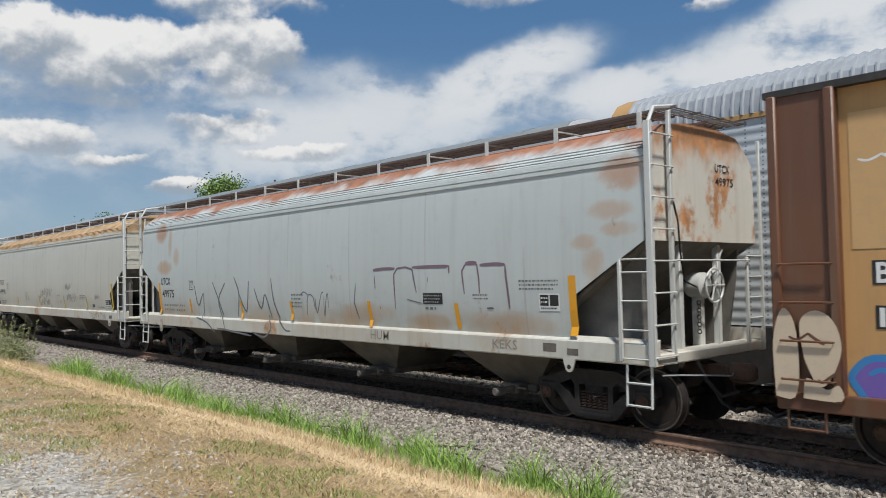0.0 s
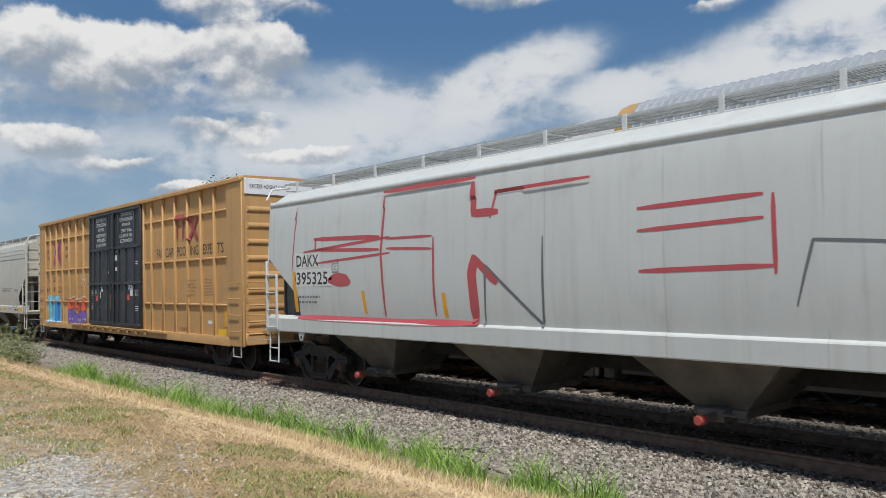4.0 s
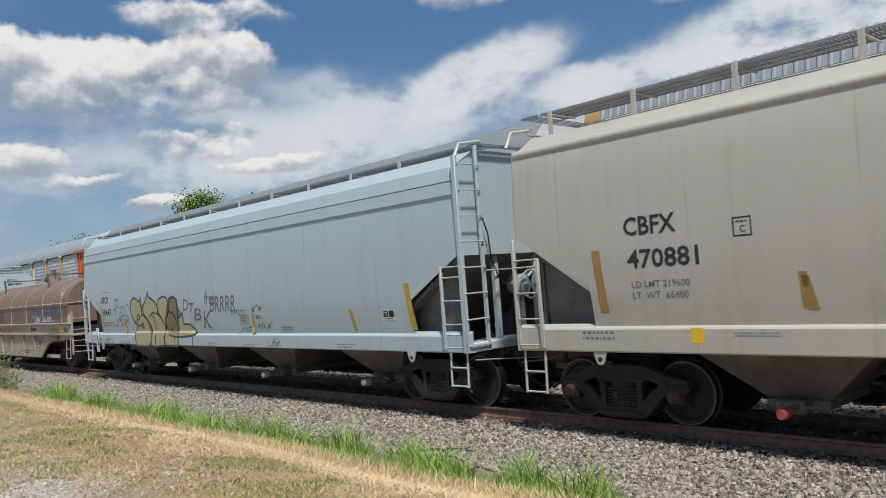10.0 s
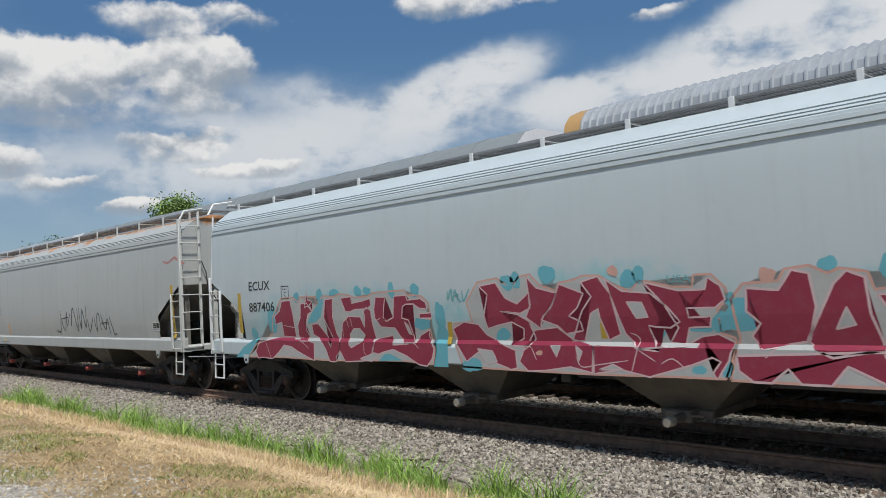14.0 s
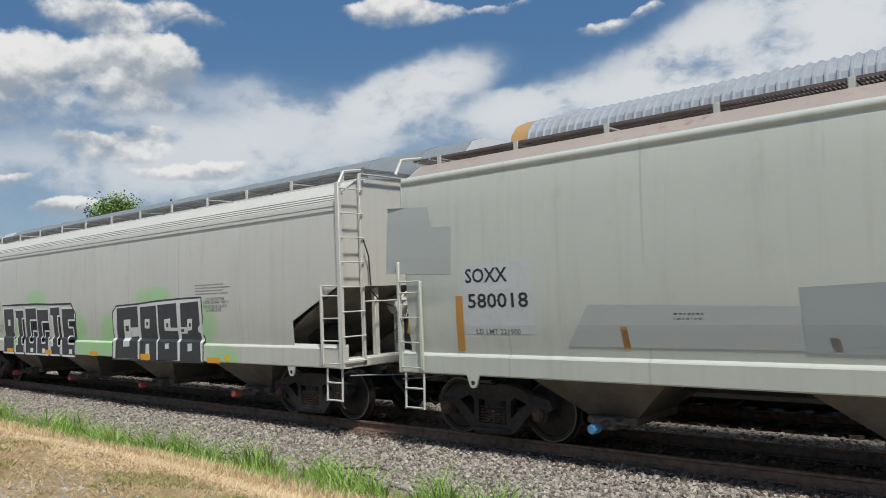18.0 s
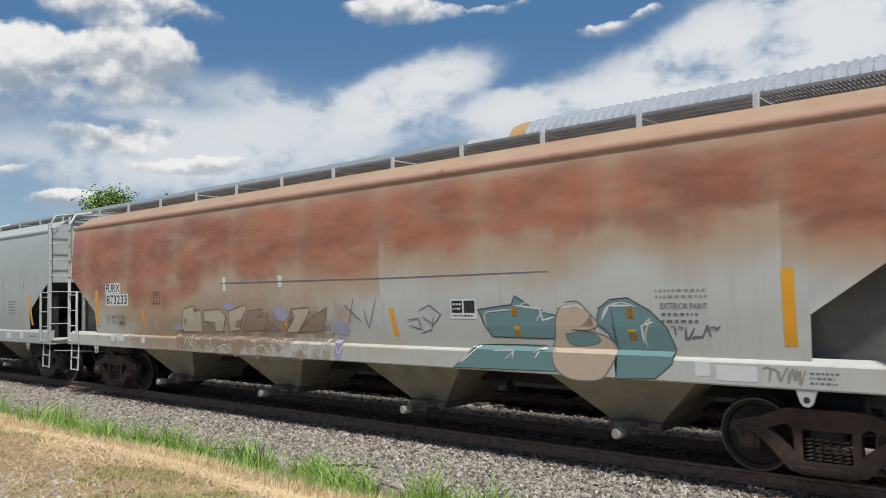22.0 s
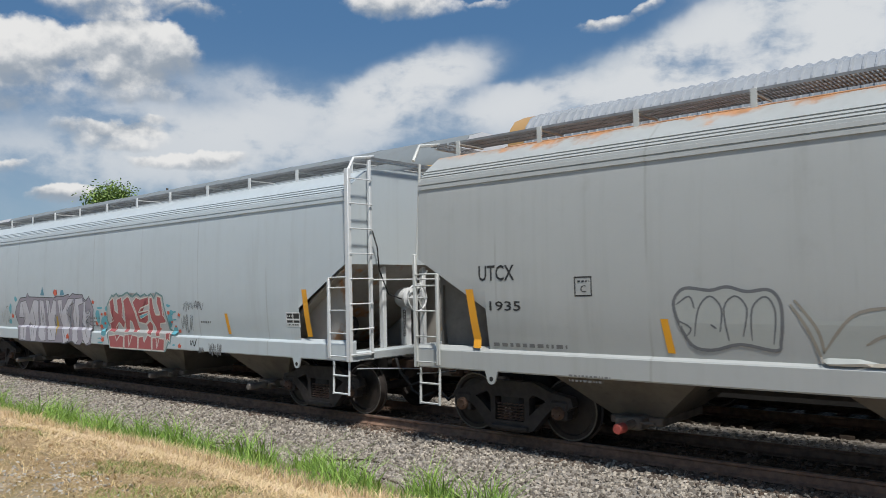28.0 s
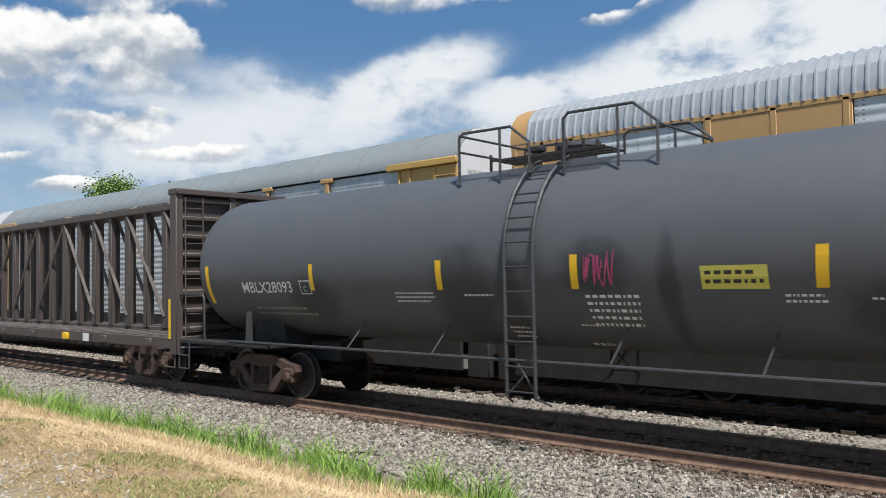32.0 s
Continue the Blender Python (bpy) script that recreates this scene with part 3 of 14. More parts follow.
class Skin:
    """Lays flat shapes of (x, z) on one side of a car whose half-width at height z is wide(z)."""

    def __init__(self, car, wide, lift=0.0025, posts=(), proud=0.0):
        self.car, self.wide, self.lift, self.posts, self.proud = car, wide, lift, posts, proud

    def at(self, x, z, extra=0.0):
        up = self.proud if any(abs(x - q) < 0.049 for q in self.posts) else 0.0
        return (x, -(self.wide(z) + up + self.lift + 0.45 * extra), z)

    def put(self, name, verts, faces, mat, extra=0.0, label=""):
        if not verts:
            return None
        me = bpy.data.meshes.new(name)
        me.from_pydata([self.at(x, z, extra) for x, z in verts], [], faces)
        me.materials.append(mat)
        return part(name, me, mat, self.car, label)

    def text(self, s, x, z, h, w=None, mat=None, bold=0.0, slant=0.0, extra=0.0, name="lettering"):
        v, f = letters(s, h, w, bold, slant)
        return self.put(name, [(x + a, z + b) for a, b in v], f, mat or M_BLACK, extra)

    def block(self, x0, x1, z0, z1, mat, lean=0.0, name="sticker", extra=0.0, label=""):
        k = max(2, int((z1 - z0) / 0.12) + 1)
        v, f = [], []
        for i in range(k):
            z = z0 + (z1 - z0) * i / (k - 1)
            d = lean * i / (k - 1)
            v += [(x0 + d, z), (x1 + d, z)]
            if i:
                f.append((2 * i - 2, 2 * i - 1, 2 * i + 1, 2 * i))
        return self.put(name, v, f, mat, extra, label)

    def bars(self, x0, x1, z0, z1, rows, mat, seed=0, name="small_print"):
        """Rows of broken bars: print too small to read."""
        rnd = random.Random(seed)
        v, f = [], []
        step = (z1 - z0) / rows
        for i in range(rows):
            z = z1 - (i + 1) * step + 0.28 * step
            x = x0
            end = x1 - rnd.random() * 0.25 * (x1 - x0)
            while x < end:
                w = (0.2 + 0.5 * rnd.random()) * step * 1.3
                o = len(v)
                v += [(x, z), (min(x + w, end), z), (min(x + w, end), z + 0.42 * step), (x, z + 0.42 * step)]
                f.append((o, o + 1, o + 2, o + 3))
                x += w + 0.35 * step
        return tagged(self.put(name, v, f, mat), kind="stuff")

    def border(self, x0, x1, z0, z1, t, mat, name="stencil_frame"):
        v, f = [], []
        for a, b, c, d in ((x0, x1, z0, z0 + t), (x0, x1, z1 - t, z1), (x0, x0 + t, z0, z1), (x1 - t, x1, z0, z1)):
            o = len(v)
            v += [(a, c), (b, c), (b, d), (a, d)]
            f.append((o, o + 1, o + 2, o + 3))
        return self.put(name, v, f, mat)

    def line(self, pts, w, mat, extra=0.0, name="spray_line", taper=True):
        """A sprayed stroke along points of (x, z)."""
        P = [Vector(p) for p in pts]
        dense = []
        for a, b in zip(P[:-1], P[1:]):
            k = max(1, int((b - a).length / 0.06))
            dense += [a.lerp(b, i / k) for i in range(k)]
        dense.append(P[-1])
        v, f = [], []
        for i, p in enumerate(dense):
            d = (dense[min(i + 1, len(dense) - 1)] - dense[max(i - 1, 0)])
            d = d.normalized() if d.length > 1e-6 else Vector((1, 0))
            nrm = Vector((-d.y, d.x))
            e = min(i, len(dense) - 1 - i) / max(1, len(dense) - 1)
            h = w / 2 * ((0.55 + 0.45 * min(1, 6 * e)) if taper else 1)
            v += [tuple(p + nrm * h), tuple(p - nrm * h)]
            if i:
                f.append((2 * i - 2, 2 * i - 1, 2 * i + 1, 2 * i))
        return self.put(name, v, f, mat, extra)

    def shape(self, pts, mat, extra=0.0, name="spray_fill"):
        """A filled outline of (x, z)."""
        bm = bmesh.new()
        face = bm.faces.new([bm.verts.new((x, 0, z)) for x, z in pts])
        bmesh.ops.triangulate(bm, faces=[face])
        lo, hi = min(z for x, z in pts), max(z for x, z in pts)
        for i in range(int(lo / 0.06), int(hi / 0.06) + 1):
            bmesh.ops.bisect_plane(bm, geom=bm.verts[:] + bm.edges[:] + bm.faces[:], plane_co=(0, 0, 0.06 * i + 0.013), plane_no=(0, 0, 1))
        for q in self.posts:
            for d in (-0.052, -0.047, 0.047, 0.052):
                if min(x for x, z in pts) < q + d < max(x for x, z in pts):
                    bmesh.ops.bisect_plane(bm, geom=bm.verts[:] + bm.edges[:] + bm.faces[:], plane_co=(q + d, 0, 0), plane_no=(1, 0, 0))
        bm.verts.index_update()
        v = [(q.co.x, q.co.z) for q in bm.verts]
        f = [tuple(q.index for q in fc.verts) for fc in bm.faces]
        bm.free()
        return self.put(name, v, f, mat, extra)

    GLYPHS = {
        "P": ([(0, 0), (.45, 0), (.45, .25), (1, .3), (1, 1), (0, 1)], (.42, .62, .55, .75)),
        "B": ([(0, 0), (1, 0), (1, .44), (.88, .5), (1, .56), (1, 1), (0, 1)], (.4, .62, .62, .76)),
        "G": ([(0, 0), (1, 0), (1, .5), (.6, .5), (.6, .35), (.7, .35), (.7, .25), (.4, .25), (.4, .72), (1, .72), (1, 1), (0, 1)], (.45, .7, .04, .13)),
        "I": ([(.1, 0), (.9, 0), (.9, .2), (.7, .2), (.7, .8), (.9, .8), (.9, 1), (.1, 1), (.1, .8), (.3, .8), (.3, .2), (.1, .2)], None),
        "C": ([(0, 0), (1, 0), (1, .35), (.7, .35), (.7, .25), (.4, .25), (.4, .72), (.7, .72), (.7, .6), (1, .6), (1, 1), (0, 1)], None),
        "E": ([(0, 0), (1, 0), (1, .25), (.5, .25), (.5, .4), (.85, .4), (.85, .6), (.5, .6), (.5, .75), (1, .75), (1, 1), (0, 1)], (.55, .8, .04, .14)),
        "A": ([(0, 0), (.4, 0), (.4, .25), (.6, .25), (.6, 0), (1, 0), (1, 1), (0, 1)], (.42, .62, .5, .7)),
        "S": ([(0, 0), (1, 0), (1, .55), (.45, .55), (.45, .72), (1, .72), (1, 1), (0, 1), (0, .42), (.55, .42), (.55, .27), (0, .27)], None),
        "3": ([(0, 0), (1, 0), (.9, .5), (1, 1), (0, 1), (0, .72), (.5, .72), (.5, .6), (.25, .6), (.25, .4), (.5, .4), (.5, .27), (0, .27)], None),
    }

    def blocks(self, word, x0, x1, z0, z1, fill, edge, w, extra=0.0):
        """Square-cut block letters with a pale outline and small counters."""
        step = (x1 - x0) / len(word)
        for i, c in enumerate(word):
            pts, hole = self.GLYPHS[c]
            a, m = x0 + step * i + 0.02 * step, 0.97 * step
            up = 0.02 * (z1 - z0) * (-1) ** i
            q = [(a + x * m, z0 + y * (z1 - z0) + (up if y > 0.5 else 0)) for x, y in pts]
            self.shape(q, fill, extra, "spray_fill")
            self.line(q + [q[0]], w, edge, extra + 0.0016, "spray_outline", False)
            if hole:
                hx, hX, hz, hZ = hole
                self.block(a + hx * m, a + hX * m, z0 + hz * (z1 - z0), z0 + hZ * (z1 - z0), edge, 0.0, "spray_counter", extra + 0.0012)

    def outlined(self, s, x, z, h, w, edge, fill, fat=0.1, thin=0.055, extra=0.0):
        """Swollen throw-up letters: a pale outline round a darker filling."""
        step = w / len(s)
        for i, c in enumerate(s):
            dz = 0.04 * h * (-1) ** i
            for j, (bold, mat, up) in enumerate(((fat, edge, 0.0), (thin, fill, 0.0015))):
                grow = 0.0 if j == 0 else 0.075 * h
                v, f = letters(c, h - 2 * grow, 1.22 * step - 2 * grow, bold)
                self.put("spray_outline" if j == 0 else "spray_fill", [(x + step * i - 0.11 * step + grow + a, z + dz + grow + b) for a, b in v], f, mat, extra + up + 0.003 * i)

    def fill(self, pts, mat, edge=None, w=0.03, extra=0.0, smooth=False):
        """One sprayed letter: filling and, if given, its outline."""
        if smooth:
            pts = self.curve(list(pts) + [pts[0]], 4)[:-1]
        self.shape(pts, mat, extra)
        if edge:
            self.line(list(pts) + [pts[0]], w, edge, extra + 0.0015, "spray_outline", False)

    def curve(self, pts, k=6):
        """Points smoothed to a flowing line."""
        P = [Vector(p) for p in pts]
        P = [P[0]] + P + [P[-1]]
        out = []
        for i in range(1, len(P) - 2):
            for j in range(k):
                t = j / k
                a, b, c, d = P[i - 1], P[i], P[i + 1], P[i + 2]
                out.append(tuple(0.5 * ((2 * b) + (c - a) * t + (2 * a - 5 * b + 4 * c - d) * t * t + (3 * b - a - 3 * c + d) * t ** 3)))
        out.append(tuple(P[-1]))
        return out

    def scrawl(self, x0, x1, z0, z1, n, w, mat, seed, extra=0.002, slant=0.15):
        """A quick tag: n letter-like loops of marker or spray line."""
        rnd = random.Random(seed)
        step = (x1 - x0) / n
        h = z1 - z0
        for i in range(n):
            x = x0 + step * i
            k = rnd.randint(3, 5)
            pts = []
            for j in range(k):
                up = (j % 2 == 0) != (rnd.random() < 0.15)
                z = z0 + h * (rnd.uniform(0.72, 1.0) if up else rnd.uniform(0.0, 0.3))
                pts.append((x + step * (0.05 + 0.95 * j / (k - 1)) + rnd.gauss(0, 0.12) * step + slant * (z - z0), z))
            self.line(self.curve(pts, 5), w * rnd.uniform(0.75, 1.25), mat, extra, "spray_line")
            if rnd.random() < 0.35:
                z = z0 + h * rnd.uniform(0.4, 0.7)
                self.line([(x + 0.1 * step, z), (x + 0.9 * step, z + 0.05 * h)], w * 0.9, mat, extra, "spray_line")

    def blob(self, cx, cz, rx, rz, rnd, n=22, rough=0.12):
        ph = [rnd.uniform(0, 6.28) for _ in range(3)]
        out = []
        for i in range(n):
            e = 2 * math.pi * i / n
            q = 1 + rough * (math.sin(2 * e + ph[0]) + 0.6 * math.sin(3 * e + ph[1]) + 0.4 * math.sin(5 * e + ph[2])) / 1.6
            out.append((cx + rx * q * math.cos(e), cz + rz * q * math.sin(e)))
        return out

    def dab(self, x, z, rx, rz, mat, extra=0.0, seed=0):
        """One soft-edged dab of spray."""
        self.shape(self.blob(x, z, max(rx, 0.02), max(rz, 0.02), random.Random(seed + int(100 * abs(x))), 14, 0.22), mat, extra, "spray_dab")

    def bubble(self, x0, x1, z0, z1, n, fill, edge, seed, w=0.04, extra=0.0):
        """Rounded throw-up letters: fat overlapping shapes with an outline and inner strokes."""
        rnd = random.Random(seed)
        step = (x1 - x0) / n
        for i in range(n):
            cx, cz = x0 + step * (i + 0.5), (z0 + z1) / 2 + rnd.gauss(0, 0.03) * (z1 - z0)
            pts = self.blob(cx, cz, step * 0.56, (z1 - z0) * 0.5, rnd, 24, 0.16)
            self.shape(pts, fill, extra + 0.0012 * i)
            self.line(pts + [pts[0]], w, edge, extra + 0.0012 * i + 0.0008, "spray_outline", False)
            h = z1 - z0
            self.line(self.curve([(cx - 0.25 * step, cz + 0.12 * h), (cx - 0.02 * step, cz + 0.26 * h), (cx + 0.16 * step, cz + 0.05 * h)], 4), w * 0.7, edge, extra + 0.0012 * i + 0.001, "spray_outline")

# ---------------------------------------------------------------- ground
TRACK_Y, FAR_Y = 10.75, 15.05      # centre lines of the two tracks
GAUGE = 0.7175


def ground_z(x, y):
    """Bank by the camera, ditch, ballast beds, flat land behind."""
    ys = (-400, 1.0, 3.4, 4.5, 5.5, 6.4, 7.3, 8.2, 8.45, 9.3, 9.5, 12.0, 12.6, 13.2, 13.8, 16.3, 17.2, 18.2, 20, 1e4)
    zs = (0.62, 0.66, 0.64, 0.46, 0.12, -0.20, -0.40, -0.50, -0.50, -0.22, -0.195, -0.195, -0.34, -0.34, -0.235, -0.235, -0.5, -0.75, -0.8, -0.8)
    z = float(np.interp(y, ys, zs))
    if -4 < y < 8.3:
        z += 0.05 * noise.noise(Vector((x * 0.35, y * 0.5, 0))) + 0.02 * noise.noise(Vector((x * 1.7, y * 1.7, 3)))
    return z


def build_ground():
    xs = sorted(set([-4500, -1500, -500, -250, -160, -120] + list(np.arange(-90, 12.01, 0.5)) + [16, 22, 30, 60, 150, 500, 1500, 4500]))
    ys = sorted(set([-4500, -1000, -200, -60, -20, -8, -4, -2] + list(np.arange(-1, 20.01, 0.25)) + [22, 26, 35, 60, 150, 500, 1500, 4500]))
    v = [(x, y, ground_z(x, y)) for x in xs for y in ys]
    n = len(ys)
    f = [(i * n + j, (i + 1) * n + j, (i + 1) * n + j + 1, i * n + j + 1) for i in range(len(xs) - 1) for j in range(n - 1)]
    me = bpy.data.meshes.new("ground")
    me.from_pydata(v, [], f)
    me.polygons.foreach_set("use_smooth", [True] * len(me.polygons))
    me.materials.append(M_GROUND)
    tagged(new("ground", me), "dry grassy bank, gravel lane and ballast bed", "ground", kind="structure")


build_ground()


def scatter_mesh(name, verts, faces, mat, label, category):
    me = bpy.data.meshes.new(name)
    me.from_pydata(verts.tolist(), [], faces.tolist())
    me.materials.append(mat)
    return tagged(new(name, me), label, category, kind="stuff")


# a rough stone of 8 corners
ROCK_V = np.array([(-1, -1, -.8), (1, -1, -.8), (1, 1, -.8), (-1, 1, -.8), (-.8, -.7, .7), (.7, -.8, .8), (.8, .6, .6), (-.6, .8, .8)], float)
ROCK_F = np.array([(0, 1, 5), (0, 5, 4), (1, 2, 6), (1, 6, 5), (2, 3, 7), (2, 7, 6), (3, 0, 4), (3, 4, 7), (4, 5, 6), (4, 6, 7)])


def stones(name, spots, size, mat, label, seed):
    rng = np.random.default_rng(seed)
    n = len(spots)
    s = size * rng.uniform(0.55, 1.35, (n, 1, 1))
    v = ROCK_V[None] * rng.uniform(0.65, 1.15, (n, 8, 3)) * rng.uniform(0.6, 1.2, (n, 1, 3)) * s
    a, b = rng.uniform(0, 6.28, n), rng.uniform(-0.6, 0.6, n)
    ca, sa, cb, sb = np.cos(a), np.sin(a), np.cos(b), np.sin(b)
    x, y, z = v[..., 0], v[..., 1], v[..., 2]
    y, z = y * cb[:, None] - z * sb[:, None], y * sb[:, None] + z * cb[:, None]
    x, y = x * ca[:, None] - y * sa[:, None], x * sa[:, None] + y * ca[:, None]
    v = np.stack([x, y, z], -1) + spots[:, None, :]
    f = ROCK_F[None] + (np.arange(n) * 8)[:, None, None]
    return scatter_mesh(name, v.reshape(-1, 3), f.reshape(-1, 3), mat, label, "stones")


def build_stones():
    rng = np.random.default_rng(3)
    pts, brown = [], []
    # near shoulder, thinning out with distance; rust dust towards the rail
    for x0, x1, per in ((-16, 0.5, 620), (-32, -16, 260), (-60, -32, 80)):
        m = int((x1 - x0) * 1.95 * per)
        x = rng.uniform(x0, x1, m)
        y = rng.uniform(7.9, 9.93, m)
        keep = rng.random(m) < np.clip((y - 7.8) / 0.7, 0.12, 1)
        for a, b in zip(x[keep], y[keep]):
            (brown if b + 0.14 * rng.normal() + 0.25 * noise.noise(Vector((a * 0.9, b, 5))) > 9.64 else pts).append((a, b, ground_z(a, b) + rng.uniform(-0.012, 0.022)))
    stones("ballast_stones", np.array(pts), 0.025, M_BALLAST, "grey crushed-rock ballast beside the rails", 5)
    m = 5200
    for a, b in zip(rng.uniform(-34, 0, m), rng.uniform(10.05, 11.45, m)):
        brown.append((a, b, ground_z(a, b) + rng.uniform(-0.01, 0.02)))
    stones("dusted_ballast", np.array(brown), 0.027, M_DUSTED, "brown rust-dusted ballast round the near rails", 15)
    pts = []
    for x0, x1, y0, y1, per in ((-42, -3, 12.1, 13.7, 90),):
        m = int((x1 - x0) * (y1 - y0) * per)
        x, y = rng.uniform(x0, x1, m), rng.uniform(y0, y1, m)
        pts += [(a, b, ground_z(a, b) + rng.uniform(-0.01, 0.02)) for a, b in zip(x, y)]
    stones("ballast_stones", np.array(pts), 0.034, M_BALLAST, "sunlit ballast between the two tracks", 6)
    pts = []
    m = 16000
    x, y = rng.uniform(-14, -2, m), rng.uniform(0.9, 4.2, m)
    for a, b in zip(x, y):
        d = noise.noise(Vector((a * 0.55, b * 0.8, 7)))
        if b + 1.3 * d + 0.5 * rng.normal() < 2.75 and rng.random() < 0.8:
            pts.append((a, b, ground_z(a, b) + rng.uniform(-0.006, 0.006)))
    stones("lane_gravel", np.array(pts), 0.014, M_PEBBLE, "pale loose gravel of the lane", 7)


build_stones()


def blades(name, spots, h, w, mat, label, seed, lean=0.5, category="grass", tall=None):
    """Bent grass blades, each three crossings high."""
    rng = np.random.default_rng(seed)
    n = len(spots)
    hh = h * rng.uniform(0.45, 1.25, n)
    if tall is not None:
        hh *= np.array(tall)
    ww = w * rng.uniform(0.6, 1.3, n)
    a = rng.uniform(0, 6.28, n)
    le = hh * lean * rng.uniform(0.2, 1.3, n)
    ang = rng.uniform(0, 6.28, n)
    lx, ly = le * np.cos(ang), le * np.sin(ang)
    cx, cy = np.cos(a) * ww / 2, np.sin(a) * ww / 2
    v = np.zeros((n, 5, 3))
    for i, (t, k) in enumerate(((0, 1), (0, -1), (0.55, 0.8), (0.55, -0.8))):
        v[:, i, 0] = lx * t ** 2 + cx * k
        v[:, i, 1] = ly * t ** 2 + cy * k
        v[:, i, 2] = hh * t
    v[:, 4, 0], v[:, 4, 1], v[:, 4, 2] = lx, ly, hh * 0.95
    v += spots[:, None, :]
    f3 = np.array([(0, 1, 3), (0, 3, 2), (2, 3, 4)])
    f = f3[None] + (np.arange(n) * 5)[:, None, None]
    return scatter_mesh(name, v.reshape(-1, 3), f.reshape(-1, 3), mat, label, category)


def build_grass():
    rng = np.random.default_rng(11)
    dry, mown, green, fringe = [], [], [], []
    for x0, x1, per in ((-12, -1.0, 1500), (-24, -12, 620), (-60, -24, 190)):
        m = int((x1 - x0) * 5.6 * per)
        x, y = rng.uniform(x0, x1, m), rng.uniform(1.0, 6.6, m)
        u = rng.random(m)
        for a, b, q in zip(x, y, u):
            d = noise.noise(Vector((a * 0.5, b * 0.7, 1)))
            e = noise.noise(Vector((a * 1.4, b * 1.4, 5)))
            bare = noise.noise(Vector((a * 0.55, b * 0.8, 7)))
            if b + 1.3 * bare < 2.05 and q < 0.8:
                continue
            if b > 6.25 + 0.4 * e:
                continue
            z = ground_z(a, b) - 0.01
            if b > 5.35 + 0.35 * d:
                if q < 0.5:
                    fringe.append((a, b, z))
            elif b > 4.2 + 0.8 * d:
                dry.append((a, b, z))
            elif e + 0.6 * d > 0.08 and q < 0.6:
                green.append((a, b, z))
            elif d + 0.8 * e > -0.22 or q < 0.45:
                mown.append((a, b, z))
    blades("tall_dry_grass", np.array(fringe), 0.2, 0.009, M_STRAW, "tall straw-coloured dry grass along the bank edge", 1, 0.7)
    blades("dry_grass", np.array(dry), 0.06, 0.009, M_STRAW, "flattened straw-coloured dead grass", 3, 3.0)
    blades("mown_grass", np.array(mown), 0.05, 0.009, M_THATCH, "short dead mown grass and thatch", 2, 3.2)
    blades("bank_weeds", np.array(green), 0.06, 0.011, M_DULL, "dull green weeds among dead grass", 4, 1.2)
    tufts, young, tall = [], [], []
    # separate clumps of fresh grass along the ditch, with bare gaps between them
    clumps = [(-5.9, 7.6, 0.40), (-6.9, 7.7, 0.34), (-7.5, 7.1, 0.2), (-8.2, 7.3, 0.42), (-9.4, 7.8, 0.30), (-10.7, 7.5, 0.55), (-11.5, 7.2, 0.35), (-12.9, 7.5, 0.5), (-13.6, 7.2, 0.4)]
    x = -14.4
    while x > -25.5:
        if noise.noise(Vector((x * 0.6, 4.0, 2))) > -0.12:
            clumps.append((x, 7.25 + 0.32 * rng.normal(), rng.uniform(0.3, 0.75)))
        x -= rng.uniform(0.3, 0.7)
    for x, b, r in clumps:
        for _ in range(int((620 if x > -14 else 420) * r)):
            q, t = r * rng.random() ** 0.7, rng.uniform(0, 6.28)
            px, py = x + q * math.cos(t) * 1.35, b + q * math.sin(t) * 0.8
            if rng.random() > 0.3:
                tufts.append((px, py, ground_z(px, py) - 0.02))
                tall.append((1.1 - 0.65 * (q / r) ** 1.5) * (0.75 + 0.6 * r))
            else:
                young.append((px, py, ground_z(px, py) - 0.02))
        for _ in range(190):
            px, py = x + rng.normal(0, 0.8), 7.2 + rng.normal(0, 0.36)
            young.append((px, py, ground_z(px, py) - 0.01))
    # low green shoots in the foot of the dry fringe
    for _ in range(2600):
        px, py = -3.5 - 22 * rng.random() ** 1.3, rng.normal(6.3, 0.3)
        if noise.noise(Vector((px * 0.8, py * 0.8, 12))) > 0.05:
            young.append((px, py, ground_z(px, py) - 0.01))
    blades("ditch_grass", np.array(tufts), 0.56, 0.017, M_GREEN, "bright green grass clumps in the ditch", 8, 1.0, tall=tall)
    blades("young_grass", np.array(young), 0.18, 0.012, M_GREEN, "low green shoots at the foot of the bank", 9, 0.8)
    # fallen stalks
    sticks = thing("dead_branch", "bare grey dead branch lying beside the track", "branch")
    part("stick", Bag().path([(-8.3, 8.15, -0.48), (-7.7, 8.1, -0.50), (-7.0, 8.25, -0.47)], 0.012, 5), M_BARK, sticks)
    part("twig", Bag().path([(-7.7, 8.1, -0.49), (-7.5, 7.9, -0.46), (-7.35, 7.86, -0.44)], 0.006, 5), M_BARK, sticks)
    for i, (x, y, a) in enumerate(((-9.6, 8.5, 0.4), (-8.9, 8.32, -0.3), (-9.1, 8.62, 0.1), (-12.4, 8.1, 0.6))):
        bit = thing("dead_branch", "short weathered stick on bare soil beside the track", "branch")
        c, d = 0.26 * math.cos(a), 0.26 * math.sin(a)
        z = ground_z(x, y) + 0.022
        part("stick", Bag().path([(x - c, y - d, z), (x, y + 0.03, z + 0.015), (x + c, y + d, z + 0.004)], 0.021 - 0.003 * i, 6), M_BARK, bit)


build_grass()


